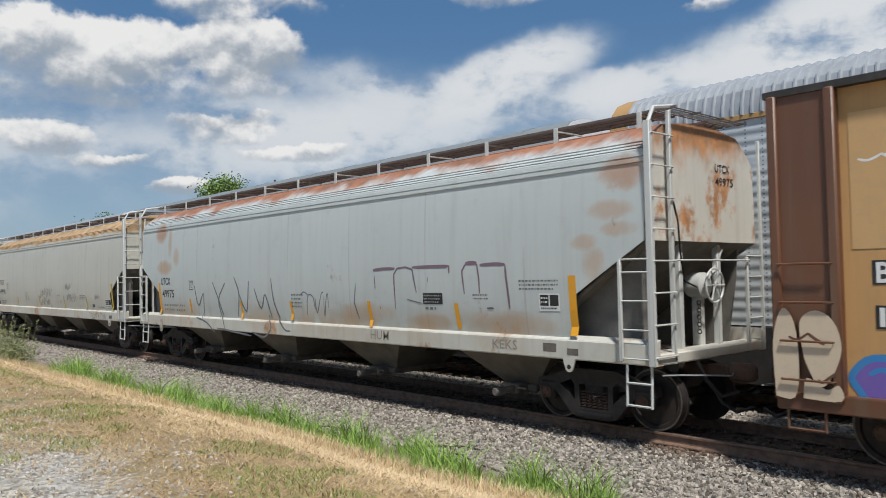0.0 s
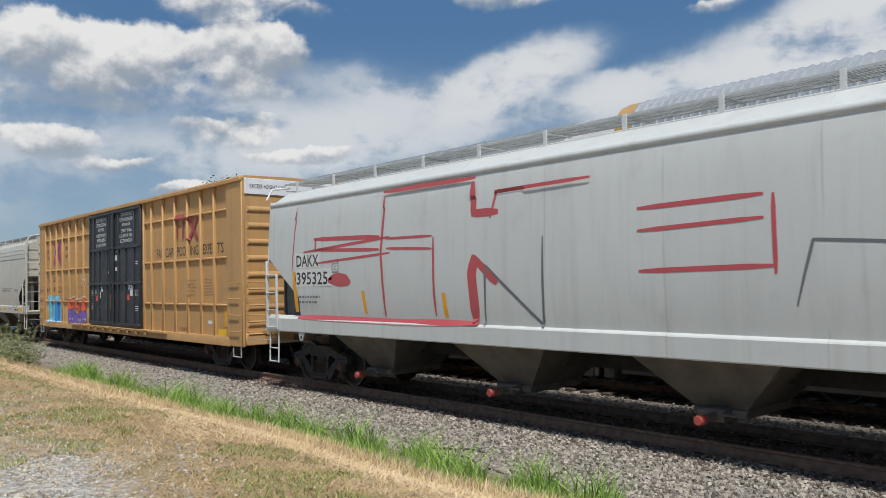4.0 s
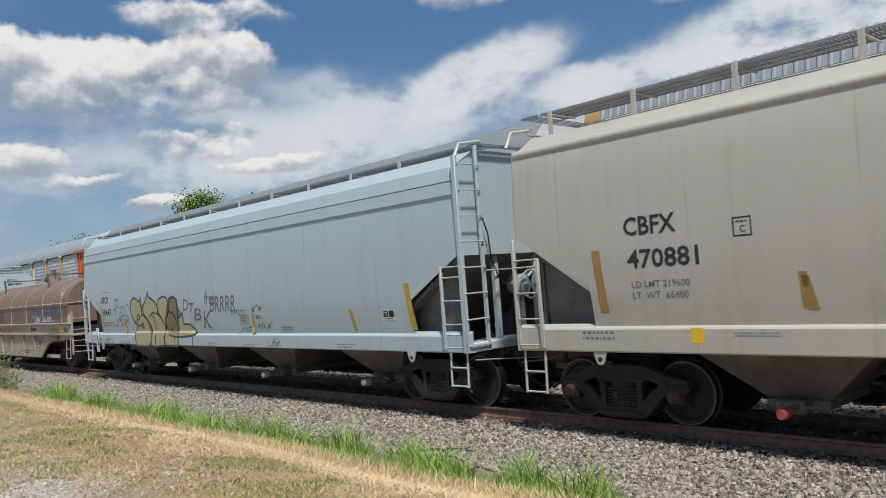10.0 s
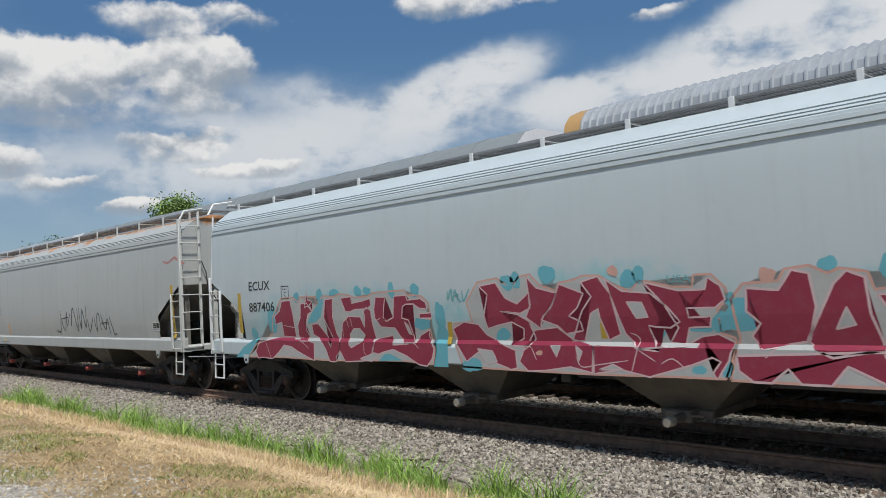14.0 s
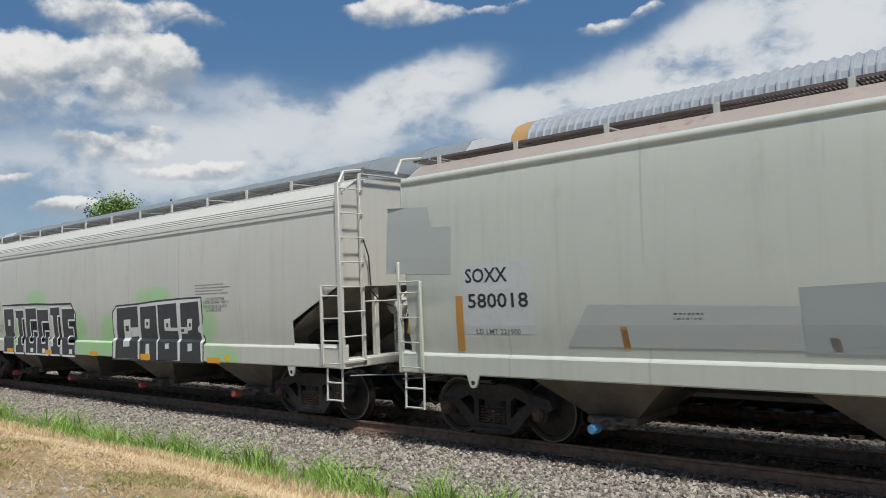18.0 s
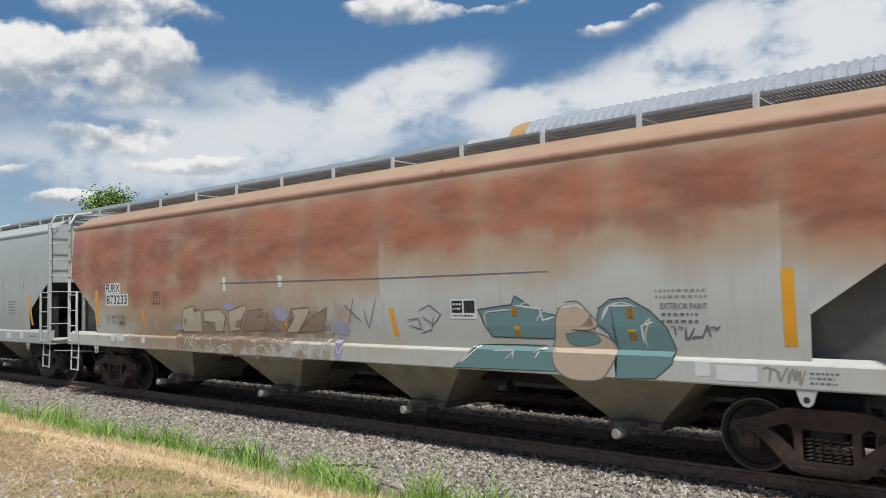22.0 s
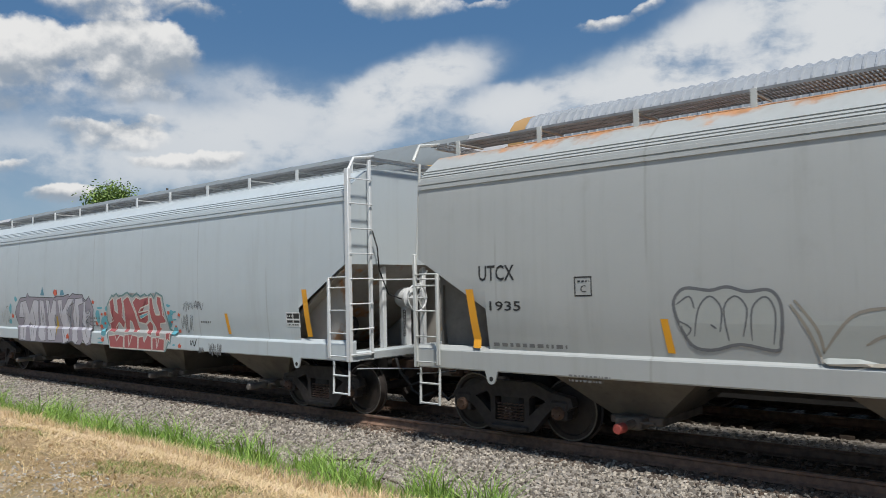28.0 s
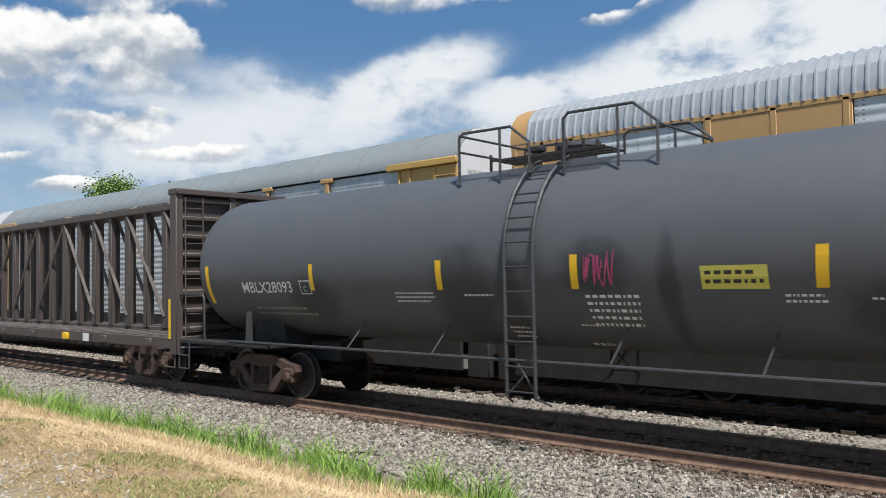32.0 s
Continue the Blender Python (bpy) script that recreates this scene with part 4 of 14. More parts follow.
def build_weed(x, y, r, h, seed):
    """Tall roadside weed: stems with small leaves and grey seed heads."""
    rng = random.Random(seed)
    ob = thing("weed_bush", "tall grey-green roadside weeds gone to seed", "bush", "weeds by the line")
    st, lf = Bag(), Bag()
    for _ in range(60):
        a, q = rng.uniform(0, 6.28), r * math.sqrt(rng.random())
        p = Vector((q * math.cos(a), q * math.sin(a), 0))
        top = p + Vector((rng.gauss(0, 0.22), rng.gauss(0, 0.22), h * rng.uniform(0.55, 1.1)))
        st.rod(p, top, 0.006, 4, 0.003, False)
        for _ in range(16):
            t = rng.uniform(0.1, 1.0)
            c = p.lerp(top, t)
            d = Vector((rng.gauss(0, 1), rng.gauss(0, 1), rng.gauss(0.3, 0.5))).normalized() * rng.uniform(0.05, 0.14)
            s = d.orthogonal().normalized() * 0.018
            lf.add([tuple(c), tuple(c + d * 0.5 + s), tuple(c + d), tuple(c + d * 0.5 - s)], [(0, 1, 2, 3)])
    tagged(part("stem", st, M_WEED, ob), kind="stuff")
    tagged(part("leaf", lf, M_WEED, ob), kind="stuff")
    ob.location = (x, y, ground_z(x, y) - 0.02)


for i, (bx, by, br, bh) in enumerate(((-31.0, 6.6, 1.0, 1.15), (-33.5, 6.9, 1.2, 1.35), (-28.2, 6.5, 0.6, 0.75), (-37.0, 6.9, 1.3, 1.3))):
    build_weed(bx, by, br, bh, 20 + i)

# ---------------------------------------------------------------- tracks
RAIL = [(-0.07, -0.172), (0.07, -0.172), (0.07, -0.155), (0.014, -0.13), (0.009, -0.05), (0.036, -0.035), (0.036, -0.006), (0.028, 0.0),
        (-0.028, 0.0), (-0.036, -0.006), (-0.036, -0.035), (-0.009, -0.05), (-0.014, -0.13), (-0.07, -0.155)]


def build_track(yc, x0, x1, name, tie_to):
    tr = thing(name, "rusty steel rails on creosoted timber ties", "railway track", kind="structure")
    for s in (-1, 1):
        b = Bag().sweep([(yc + s * (GAUGE + 0.036) + a, z) for a, z in RAIL], x0, x1)
        r = part("rail", b, M_RAIL, tr, smooth=0)
        t = Bag().box(x0, x1, yc + s * (GAUGE + 0.036) - 0.022, yc + s * (GAUGE + 0.036) + 0.022, 0.0005, 0.002)
        part("worn_running_band", t, M_TREAD, r, smooth=0)
    tie = mesh_of("tie", Bag().cbox(-0.115, 0.115, -1.36, 1.36, -0.36, -0.185, 0.012), M_TIE, 0)
    plate = Bag()
    n = int((tie_to - x0) / 0.533)
    rnd = random.Random(4)
    x = tie_to
    while x > -75:
        o = part("tie", tie, M_TIE, tr)
        o.matrix_basis = pose(x + rnd.uniform(-0.03, 0.03), yc + rnd.uniform(-0.03, 0.03), 0, 0, 0, rnd.uniform(-1, 1))
        for s in (-1, 1):
            c = yc + s * (GAUGE + 0.036)
            plate.box(x - 0.09, x + 0.09, c - 0.17, c + 0.17, -0.185, -0.17)
            for d in (-0.1, 0.1):
                plate.box(x - 0.05, x - 0.02, c + d - 0.015, c + d + 0.015, -0.17, -0.135)
                plate.box(x + 0.03, x + 0.06, c + d - 0.015, c + d + 0.015, -0.17, -0.135)
        x -= 0.533 if x > -45 else 1.066
    tagged(part("tie_plates", plate, M_RAIL, tr, smooth=0), kind="stuff")
    return tr


build_track(TRACK_Y, -420, 420, "near_track", 4)
build_track(FAR_Y, -420, 420, "far_track", 2)

# ---------------------------------------------------------------- running gear shared by all cars


def wheelset_mesh():
    b = Bag()
    tread = [(-0.075, 0.0), (-0.075, 0.13), (-0.05, 0.13), (-0.03, 0.36), (-0.062, 0.38), (-0.062, 0.455), (0.036, 0.463), (0.046, 0.49), (0.07, 0.485),
             (0.07, 0.38), (0.03, 0.355), (0.0, 0.13), (0.06, 0.12), (0.06, 0.0)]
    for s in (-1, 1):
        b.spin([(s * (GAUGE - 0.036 + 0.03) - s * a, r) for a, r in tread], (0, 0, 0), "y", 32)
    b.rod((0, -1.0, 0), (0, 1.0, 0), 0.08, 14)
    return mesh_of("wheelset", b, M_WHEEL)


def wheel_rim_mesh():
    y = -(GAUGE + 0.06)
    return mesh_of("polished_rim", Bag().spin([(y, 0.43), (y - 0.004, 0.431), (y - 0.004, 0.452), (y, 0.454)], (0, 0, 0), "y", 32), M_RIM)


def side_frame_mesh(mat):
    """Cast side frame: bowed top member, two windows, spring nest, bearing boxes."""
    b = Bag()
    outline = [(-1.12, 0.56), (-1.08, 0.66), (-0.74, 0.74), (-0.44, 0.86), (0.44, 0.86), (0.74, 0.74), (1.08, 0.68), (1.12, 0.56),
               (1.02, 0.50), (0.78, 0.50), (0.66, 0.40), (0.42, 0.14), (0.28, 0.10), (-0.28, 0.10), (-0.42, 0.14), (-0.66, 0.40), (-0.78, 0.50), (-1.02, 0.50)]
    holes = [[(-0.66, 0.60), (-0.44, 0.68), (-0.36, 0.62), (-0.36, 0.36), (-0.52, 0.50)], [(0.66, 0.60), (0.44, 0.68), (0.36, 0.62), (0.36, 0.36), (0.52, 0.50)],
             [(-0.27, 0.62), (0.27, 0.62), (0.27, 0.26), (-0.27, 0.26)]]
    bm = bmesh.new()
    edges = []
    for loop in [outline] + holes:
        vs = [bm.verts.new((x, 0, z)) for x, z in loop]
        edges += [bm.edges.new((vs[i], vs[(i + 1) % len(vs)])) for i in range(len(vs))]
    bmesh.ops.triangle_fill(bm, use_beauty=True, edges=edges)
    bad = []
    for fc in bm.faces:
        c = fc.calc_center_median()
        for h in holes:
            inside = False
            for i in range(len(h)):
                (x1, z1), (x2, z2) = h[i], h[i - 1]
                if (z1 > c.z) != (z2 > c.z) and c.x < (x2 - x1) * (c.z - z1) / (z2 - z1) + x1:
                    inside = not inside
            if inside:
                bad.append(fc)
    bmesh.ops.delete(bm, geom=bad, context="FACES_ONLY")
    ext = bmesh.ops.extrude_face_region(bm, geom=bm.faces[:])
    for q in ext["geom"]:
        if isinstance(q, bmesh.types.BMVert):
            q.co.y += 0.16
    bmesh.ops.translate(bm, verts=bm.verts[:], vec=(0, -0.08, 0))
    bm.verts.index_update()
    b.add([tuple(q.co) for q in bm.verts], [tuple(q.index for q in fc.verts) for fc in bm.faces])
    bm.free()
    for s in (-1, 1):
        b.cbox(s * 0.89 - 0.15, s * 0.89 + 0.15, -0.11, 0.1, 0.47, 0.63, 0.03)
        b.cbox(s * 0.89 - 0.13, s * 0.89 + 0.13, -0.10, 0.1, 0.34, 0.50, 0.03)
    b.cbox(-0.34, 0.34, -0.12, 0.1, 0.12, 0.2, 0.02)
    return mesh_of("side_frame", b, mat, 30)


def spring_mesh():
    b = Bag().tube([(0.042 * math.cos(i * 0.7854), -0.03 + 0.042 * math.sin(i * 0.7854), 0.21 + 0.0056 * i) for i in range(57)], 0.013, 4)
    return mesh_of("coil_spring", b, M_TRUCKB, 0)


def cap_mesh():
    b = Bag().spin([(0.0, 0.0), (0.0, 0.07), (0.03, 0.10), (0.10, 0.10), (0.10, 0.0)], (0, 0, 0), "y", 14)
    for i in range(3):
        e = 2.1 * i + 0.4
        b.rod((0.06 * math.cos(e), -0.025, 0.06 * math.sin(e)), (0.06 * math.cos(e), 0.01, 0.06 * math.sin(e)), 0.016, 6)
    return mesh_of("bearing_cap", b, M_COUP)


WHEELSET, RIM, FRAME_D, FRAME_R, SPRING, CAP = wheelset_mesh(), wheel_rim_mesh(), side_frame_mesh(M_TRUCK), side_frame_mesh(M_TRUCKB), spring_mesh(), cap_mesh()
BOLSTER = mesh_of("bolster", Bag().cbox(-0.2, 0.2, -1.05, 1.05, 0.45, 0.72, 0.04).cbox(-0.28, 0.28, -0.35, 0.35, 0.7, 0.95, 0.03), M_UNDER, 0)
WHEELS = []       # (car, wheelset, x) for the turning of the wheels


def trucks(car, centres, rusty=False):
    for c in centres:
        tr = part("truck", BOLSTER, M_UNDER, car)
        tr.location = (c, 0, 0)
        for s in (-1, 1):
            o = part("side_frame", FRAME_R if rusty else FRAME_D, M_TRUCK, tr)
            o.matrix_basis = pose(0, s * 1.0, 0, 0, 0, 0 if s < 0 else 180)
        for k in range(5):
            near = part("coil_spring", SPRING, M_TRUCKB, tr)
            near.location = (-0.2 + 0.1 * k, -1.0, 0)
        for a in (-0.89, 0.89):
            w = part("wheelset", WHEELSET, M_WHEEL, car)
            w.location = (c + a, 0, 0.4572)
            part("polished_rim", RIM, M_RIM, w)
            WHEELS.append((car, w, c + a))
            q = part("bearing_cap", CAP, M_COUP, w)
            q.location = (0, -1.17, 0)


def couplers(car, half):
    """Drawbar, knuckle, cut lever and air hose at both ends."""
    for s in (-1, 1):
        b = Bag().cbox(min(s * (half - 0.9), s * (half + 0.35)), max(s * (half - 0.9), s * (half + 0.35)), -0.09, 0.09, 0.78, 0.96, 0.02)
        b.cbox(min(s * (half + 0.3), s * (half + 0.62)), max(s * (half + 0.3), s * (half + 0.62)), -0.15, 0.13, 0.73, 1.0, 0.05)
        b.cbox(min(s * (half + 0.55), s * (half + 0.72)), max(s * (half + 0.55), s * (half + 0.72)), -0.16 if s > 0 else 0.02, -0.02 if s > 0 else 0.16, 0.76, 0.98, 0.04)
        part("coupler", b, M_COUP, car)
        b = Bag().path([(s * (half + 0.1), -1.5, 0.93), (s * (half + 0.13), -1.1, 0.9), (s * (half + 0.4), -0.2, 0.83), (s * (half + 0.4), 0, 0.95)], 0.012)
        part("cut_lever", b, M_GALV, car)
        b = Bag()
        p = [Vector((s * (half + 0.15), -0.33, 0.7)), Vector((s * (half + 0.3), -0.33, 0.45)), Vector((s * (half + 0.5), -0.28, 0.33)), Vector((s * (half + 0.72), -0.2, 0.42))]
        b.path(p, 0.024, 8)
        part("air_hose", b, M_HOSE, car)

# ---------------------------------------------------------------- covered hopper cars
PROFILE = [(1.30, 1.50), (1.42, 1.53), (1.8, 1.575), (2.3, 1.60), (2.9, 1.60), (3.5, 1.58), (3.9, 1.55), (4.1, 1.52), (4.3, 1.47), (4.6, 1.35)]


def hopper_wide(z):
    return float(np.interp(z, [p[0] for p in PROFILE], [p[1] for p in PROFILE]))


def ladder(b, x0, x1, y, z0, z1, n, r=0.013, stile=0.018, flat=False):
    """Rungs across x at one y."""
    for x in (x0, x1):
        if flat:
            b.cbox(x - 0.03, x + 0.03, y - 0.012, y + 0.012, z0, z1, 0.004)
        else:
            b.rod((x, y, z0), (x, y, z1), stile, 6)
    for i in range(n):
        z = z0 + (z1 - z0) * (i + 0.5) / n
        b.rod((x0, y, z), (x1, y, z), r, 6)
    return b


def grating(x0, x1, y0, y1, z, pitch=0.075, fill=0.38):
    """Open-mesh running board: edge bars and close flat cross bars with gaps between them."""
    b = Bag()
    b.box(x0, x1, y0 - 0.005, y0 + 0.005, z - 0.018, z + 0.018)
    b.box(x0, x1, y1 - 0.005, y1 + 0.005, z - 0.018, z + 0.018)
    for k in (0.33, 0.66):
        y = y0 + (y1 - y0) * k
        b.box(x0, x1, y - 0.004, y + 0.004, z - 0.012, z + 0.012)
    x = x0
    while x < x1:
        b.box(x - 0.5 * fill * pitch, x + 0.5 * fill * pitch, y0, y1, z - 0.004, z + 0.006)
        x += pitch
    return b


def hopper(label, half, body, sill=(1.05, 1.39), eave=4.26, chord="lines3", bays=4, roof=None, slope=None, boards=None, caps=None,
           truck=1.45, end_kind="plain", sill_mat=None, chord_mat=None, end_mat=None, rusty_trucks=False, bay_mat=None, cut=1.3, cut_z=2.78, knee_z=1.98, step_cut=True,
           fitting=None, board_z=4.70, gusset=True):
    """A three- or four-bay covered hopper; x along the car, near side at -y."""
    car = thing("hopper_car", label, "hopper car", "cars of the freight train")
    roof, slope, boards = roof or body, slope or M_SLOPE, boards or M_BOARD
    sill_mat, chord_mat, end_mat, fitting = sill_mat or body, chord_mat or body, end_mat or body, fitting or body
    bay_mat = bay_mat or M_BAY
    s0, s1 = sill
    xe = half - 0.12                     # end of the side sheet
    xk = half - 0.12 - cut               # foot of the cut in the side sheet
    # side sheets, cut away over the slope sheets at both ends
    side = Bag()
    cols = [(-xe, cut_z)] + ([(-xe + 0.45 * cut, 0.45 * knee_z + 0.55 * cut_z)] if step_cut else []) + [(-xk, knee_z), (-xk + 0.02, s1 - 0.03)]
    n = 14
    cols += [(-xk + 0.02 + (2 * xk - 0.04) * i / n, s1 - 0.03) for i in range(1, n)]
    cols += [(-x, z) for x, z in cols[:4 if step_cut else 3][::-1]]
    ev = 4.05 if chord == "lines3" else eave     # where the side turns into the roof
    rows = 10
    for sy in (-1, 1):
        grid = []
        for x, zl in cols:
            grid.append([(x, sy * hopper_wide(zl + (ev - zl) * j / rows), zl + (ev - zl) * j / rows) for j in range(rows + 1)])
        v = [p for c in grid for p in c]
        m = rows + 1
        f = [(i * m + j, (i + 1) * m + j, (i + 1) * m + j + 1, i * m + j + 1) for i in range(len(cols) - 1) for j in range(rows)]
        side.add(v, f)
    # roof and upper ends
    we = hopper_wide(ev)
    if chord == "lines3":
        half_arch = [(we, ev), (1.39, ev + 0.145), (1.05, ev + 0.40), (0.5, ev + 0.47), (0.0, ev + 0.50)]
    elif chord == "lines2":
        half_arch = [(we, ev), (we - 0.05, ev + 0.035), (1.05, ev + 0.20), (0.5, ev + 0.30), (0.0, ev + 0.33)]
    else:
        half_arch = [(we, ev), (we - 0.13, ev + 0.07), (1.05, ev + 0.28), (0.5, ev + 0.36), (0.0, ev + 0.39)]
    arch = [(-y, z) for y, z in half_arch] + half_arch[-2::-1]
    top = Bag().sweep(arch, -xe, xe, closed=False)
    part("body", side, body, car)
    part("roof", top, roof, car)
    for s in (-1, 1):
        prof = [(-hopper_wide(z), z) for z in (cut_z, 3.3, 3.7, 3.9)] + arch + [(hopper_wide(z), z) for z in (3.9, 3.7, 3.3, cut_z)]
        b = Bag().sweep(prof, s * xe - 0.02, s * xe - 0.012 + 0.012)
        part("end_sheet", b, end_mat, car)
        # slope sheet running inwards under the load
        w = 1.5
        x1, x2 = s * (xe - 0.03), s * (xe - 2.55)
        b = Bag().add([(x1, -w, cut_z), (x1, w, cut_z), (x2, w, s0), (x2, -w, s0), (x1, -w, cut_z + 0.05), (x1, w, cut_z + 0.05), (x2, w, s0 + 0.08), (x2, -w, s0 + 0.08)],
                      [(0, 1, 2, 3), (4, 7, 6, 5), (0, 4, 5, 1), (2, 6, 7, 3), (0, 3, 7, 4), (1, 5, 6, 2)])
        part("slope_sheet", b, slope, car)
        # posts and dark gusset plates under the overhang
        for y in (-0.55, 0.55):
            part("end_post", Bag().cbox(s * (half - 0.25) - 0.05, s * (half - 0.25) + 0.05, y - 0.05, y + 0.05, s0, cut_z, 0.01), fitting, car)
        if gusset:
            for y in (-1.28, 1.28):
                g0 = [(s * (xk - 0.12), s0 + 0.05), (s * (xk - 0.12), knee_z + 0.1), (s * (xe - 0.15), cut_z + 0.05), (s * (xe - 0.18), cut_z - 0.55), (s * (xe - 0.36), s0 + 0.05)]
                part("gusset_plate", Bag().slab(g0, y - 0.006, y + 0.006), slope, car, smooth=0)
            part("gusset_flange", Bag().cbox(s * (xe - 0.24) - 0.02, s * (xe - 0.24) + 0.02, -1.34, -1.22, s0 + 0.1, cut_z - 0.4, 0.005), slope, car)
        # end platform and corner
        b = Bag().cbox(min(s * (half - 0.35), s * half), max(s * (half - 0.35), s * half), -1.5, 1.5, s0 + 0.0, s0 + 0.16, 0.02)
        part("end_sill", b, sill_mat, car)
        tagged(part("end_platform", grating(min(s * (half - 0.75), s * (half - 0.37)), max(s * (half - 0.75), s * (half - 0.37)), -1.4, 1.4, s0 + 0.12, 0.05), boards, car), kind="stuff")
        # ladders: tall pair at the corner, short one beside it, step below
        xl = s * (half - 0.03)
        b = Bag()
        if s > 0:
            b.cbox(xl - 0.05, xl + 0.05, -1.64, -1.56, s0, eave + 0.16, 0.008)
            b.cbox(xl - 0.03, xl + 0.03, -1.10, -1.04, s0, eave + 0.36, 0.006)
            for i in range(8):
                z = s0 + 0.12 + 0.44 * i
                b.path([(xl, -1.60, z), (xl + s * 0.06, -1.60, z), (xl + s * 0.06, -1.07, z), (xl, -1.07, z)], 0.013, 6)
        else:
            b.cbox(xl - 0.03, xl + 0.03, -1.64, -1.58, s0, 2.85, 0.008)
            b.rod((xl + 0.02, -1.58, 2.8), (xl + 0.05, -1.50, eave + 0.05), 0.022, 6)
        b.path([(xl, -1.60, eave + 0.1), (xl, -1.45, eave + 0.36), (xl, -0.95, eave + 0.44)], 0.028, 6)
        part("end_ladder", b, fitting, car)
        xa, xb = s * (half - 0.05), s * (half - 0.52)
        b = Bag()
        b.cbox(xb - 0.025, xb + 0.025, -1.66, -1.61, s0 + 0.05, 2.52, 0.006)
        for i in range(4):
            z = s0 + 0.42 + 0.4 * i - 0.33
            b.path([(xa, -1.63, z), (xb, -1.63, z)], 0.013, 6)
        b.rod((xa, -1.63, 2.52), (xb, -1.63, 2.52), 0.014, 6)
        part("side_ladder", b, fitting, car)
        b = Bag()
        xc, xd = s * (half - 0.08), s * (half - 0.48)
        for x in (xc, xd):
            b.rod((x, -1.56, s0), (x, -1.58, 0.47), 0.02, 6)
        for z in (0.49, 0.8):
            b.rod((xc, -1.58, z), (xd, -1.58, z), 0.018, 6)
        part("sill_step", b, fitting, car)
        # far corner ladder and hand rails across the end
        b = Bag()
        for y in (1.6, 1.1):
            b.cbox(xl - 0.025, xl + 0.025, y - 0.025, y + 0.025, s0, 2.55 if y < 1.5 else eave + 0.2, 0.006)
        for i in range(5):
            z = s0 + 0.2 + 0.33 * i
            b.rod((xl, 1.1, z), (xl, 1.6, z), 0.013, 6)
        b.rod((xl + s * 0.05, -1.05, cut_z - 0.28), (xl + s * 0.05, 1.1, cut_z - 0.28), 0.014, 6)
        b.rod((xl, -1.05, eave + 0.36), (xl, 1.0, eave + 0.36), 0.02, 6)
        part("hand_rail", b, fitting, car)
    # side sills with a sloping top
    for sy in (-1, 1):
        w = hopper_wide(s1)
        prof = [(sy * (w - 0.06), s1 + 0.02), (sy * (w + 0.045), s1 - 0.04), (sy * (w + 0.06), s1 - 0.06), (sy * (w + 0.06), s0 + 0.02), (sy * (w + 0.045), s0), (sy * (w - 0.13), s0), (sy * (w - 0.13), s0 + 0.03), (sy * (w - 0.05), s0 + 0.03)]
        part("side_sill", Bag().sweep(prof, -half, half), sill_mat, car, smooth=18)
        # top chord
        if chord in ("lines3", "lines2", "band"):
            zs = {"lines3": (3.86, 3.94, 4.02), "lines2": (3.70, 3.89, 4.07, 4.30), "band": (3.74, 3.98, 4.22)}[chord]
            for za, zb in zip(zs[:-1], zs[1:]):
                dip = 0.02 if chord != "band" else 0.028
                p = [(sy * (hopper_wide(za) - 0.01), za + 0.01), (sy * (hopper_wide(za) + dip), za + 0.012), (sy * (hopper_wide(zb) + dip + 0.004), zb - 0.012), (sy * (hopper_wide(zb) - 0.01), zb - 0.004)]
                part("top_chord", Bag().sweep(p, -xe - 0.01, xe + 0.01), chord_mat, car)
            if chord == "lines3":
                for k in (0.15, 0.5, 0.85):
                    y, z = we + (1.39 - we) * k, ev + 0.145 * k
                    part("roof_ridge", Bag().sweep([(sy * (y - 0.012), z - 0.004), (sy * (y + 0.012), z + 0.010), (sy * (y - 0.004), z + 0.024), (sy * (y - 0.024), z + 0.012)], -xe, xe), roof, car)
        else:
            p = [(sy * (we - 0.03), eave - 0.13)]
            for i in range(7):
                e = -1.2 + 2.6 * i / 6
                p.append((sy * (we - 0.015 + 0.062 * math.cos(e)), eave - 0.035 + 0.068 * math.sin(e)))
            p.append((sy * (we - 0.12), eave + 0.06))
            part("top_chord", Bag().sweep(p, -xe - 0.02, xe + 0.02), chord_mat, car)
    # roof hatch trough and running boards
    hz = arch[4][1]
    step = (2 * xe - 1.6) / 5
    for i in range(5):
        x = -xe + 0.8 + step * i
        p = [(-0.36, hz - 0.03), (-0.34, hz + 0.07), (-0.2, hz + 0.11), (0.2, hz + 0.11), (0.34, hz + 0.07), (0.36, hz - 0.03)]
        part("hatch_cover", Bag().sweep(p, x + 0.04, x + step - 0.04), roof, car)
    bz = board_z - 0.03
    for sy in (-1, 1):
        part("running_board", grating(-xe + 0.2, xe - 0.2, min(sy * 0.40, sy * 1.03), max(sy * 0.40, sy * 1.03), bz, 0.075 if chord == "lines2" else 0.05, 0.38 if chord == "lines2" else 0.62), boards, car)
        k = int(2 * xe / 1.55)
        for i in range(k + 1):
            x = -xe + 0.4 + (2 * xe - 0.8) * i / k
            b = Bag().cbox(x - 0.04, x + 0.04, sy * 1.045 - 0.01, sy * 1.045 + 0.01, half_arch[2][1] - 0.06, bz + 0.02, 0.003)
            b.box(x - 0.015, x + 0.015, min(sy * 0.38, sy * 1.04), max(sy * 0.38, sy * 1.04), bz - 0.045, bz - 0.02)
            part("board_bracket", b, fitting, car)
    for s in (-1, 1):
        part("end_running_board", grating(min(s * (xe - 0.15), s * (xe + 0.2)), max(s * (xe - 0.15), s * (xe + 0.2)), -1.03, 1.03, bz, 0.07), boards, car)
    # discharge bays
    span = 15.6 if bays == 4 else 2 * (half - truck - 0.6)
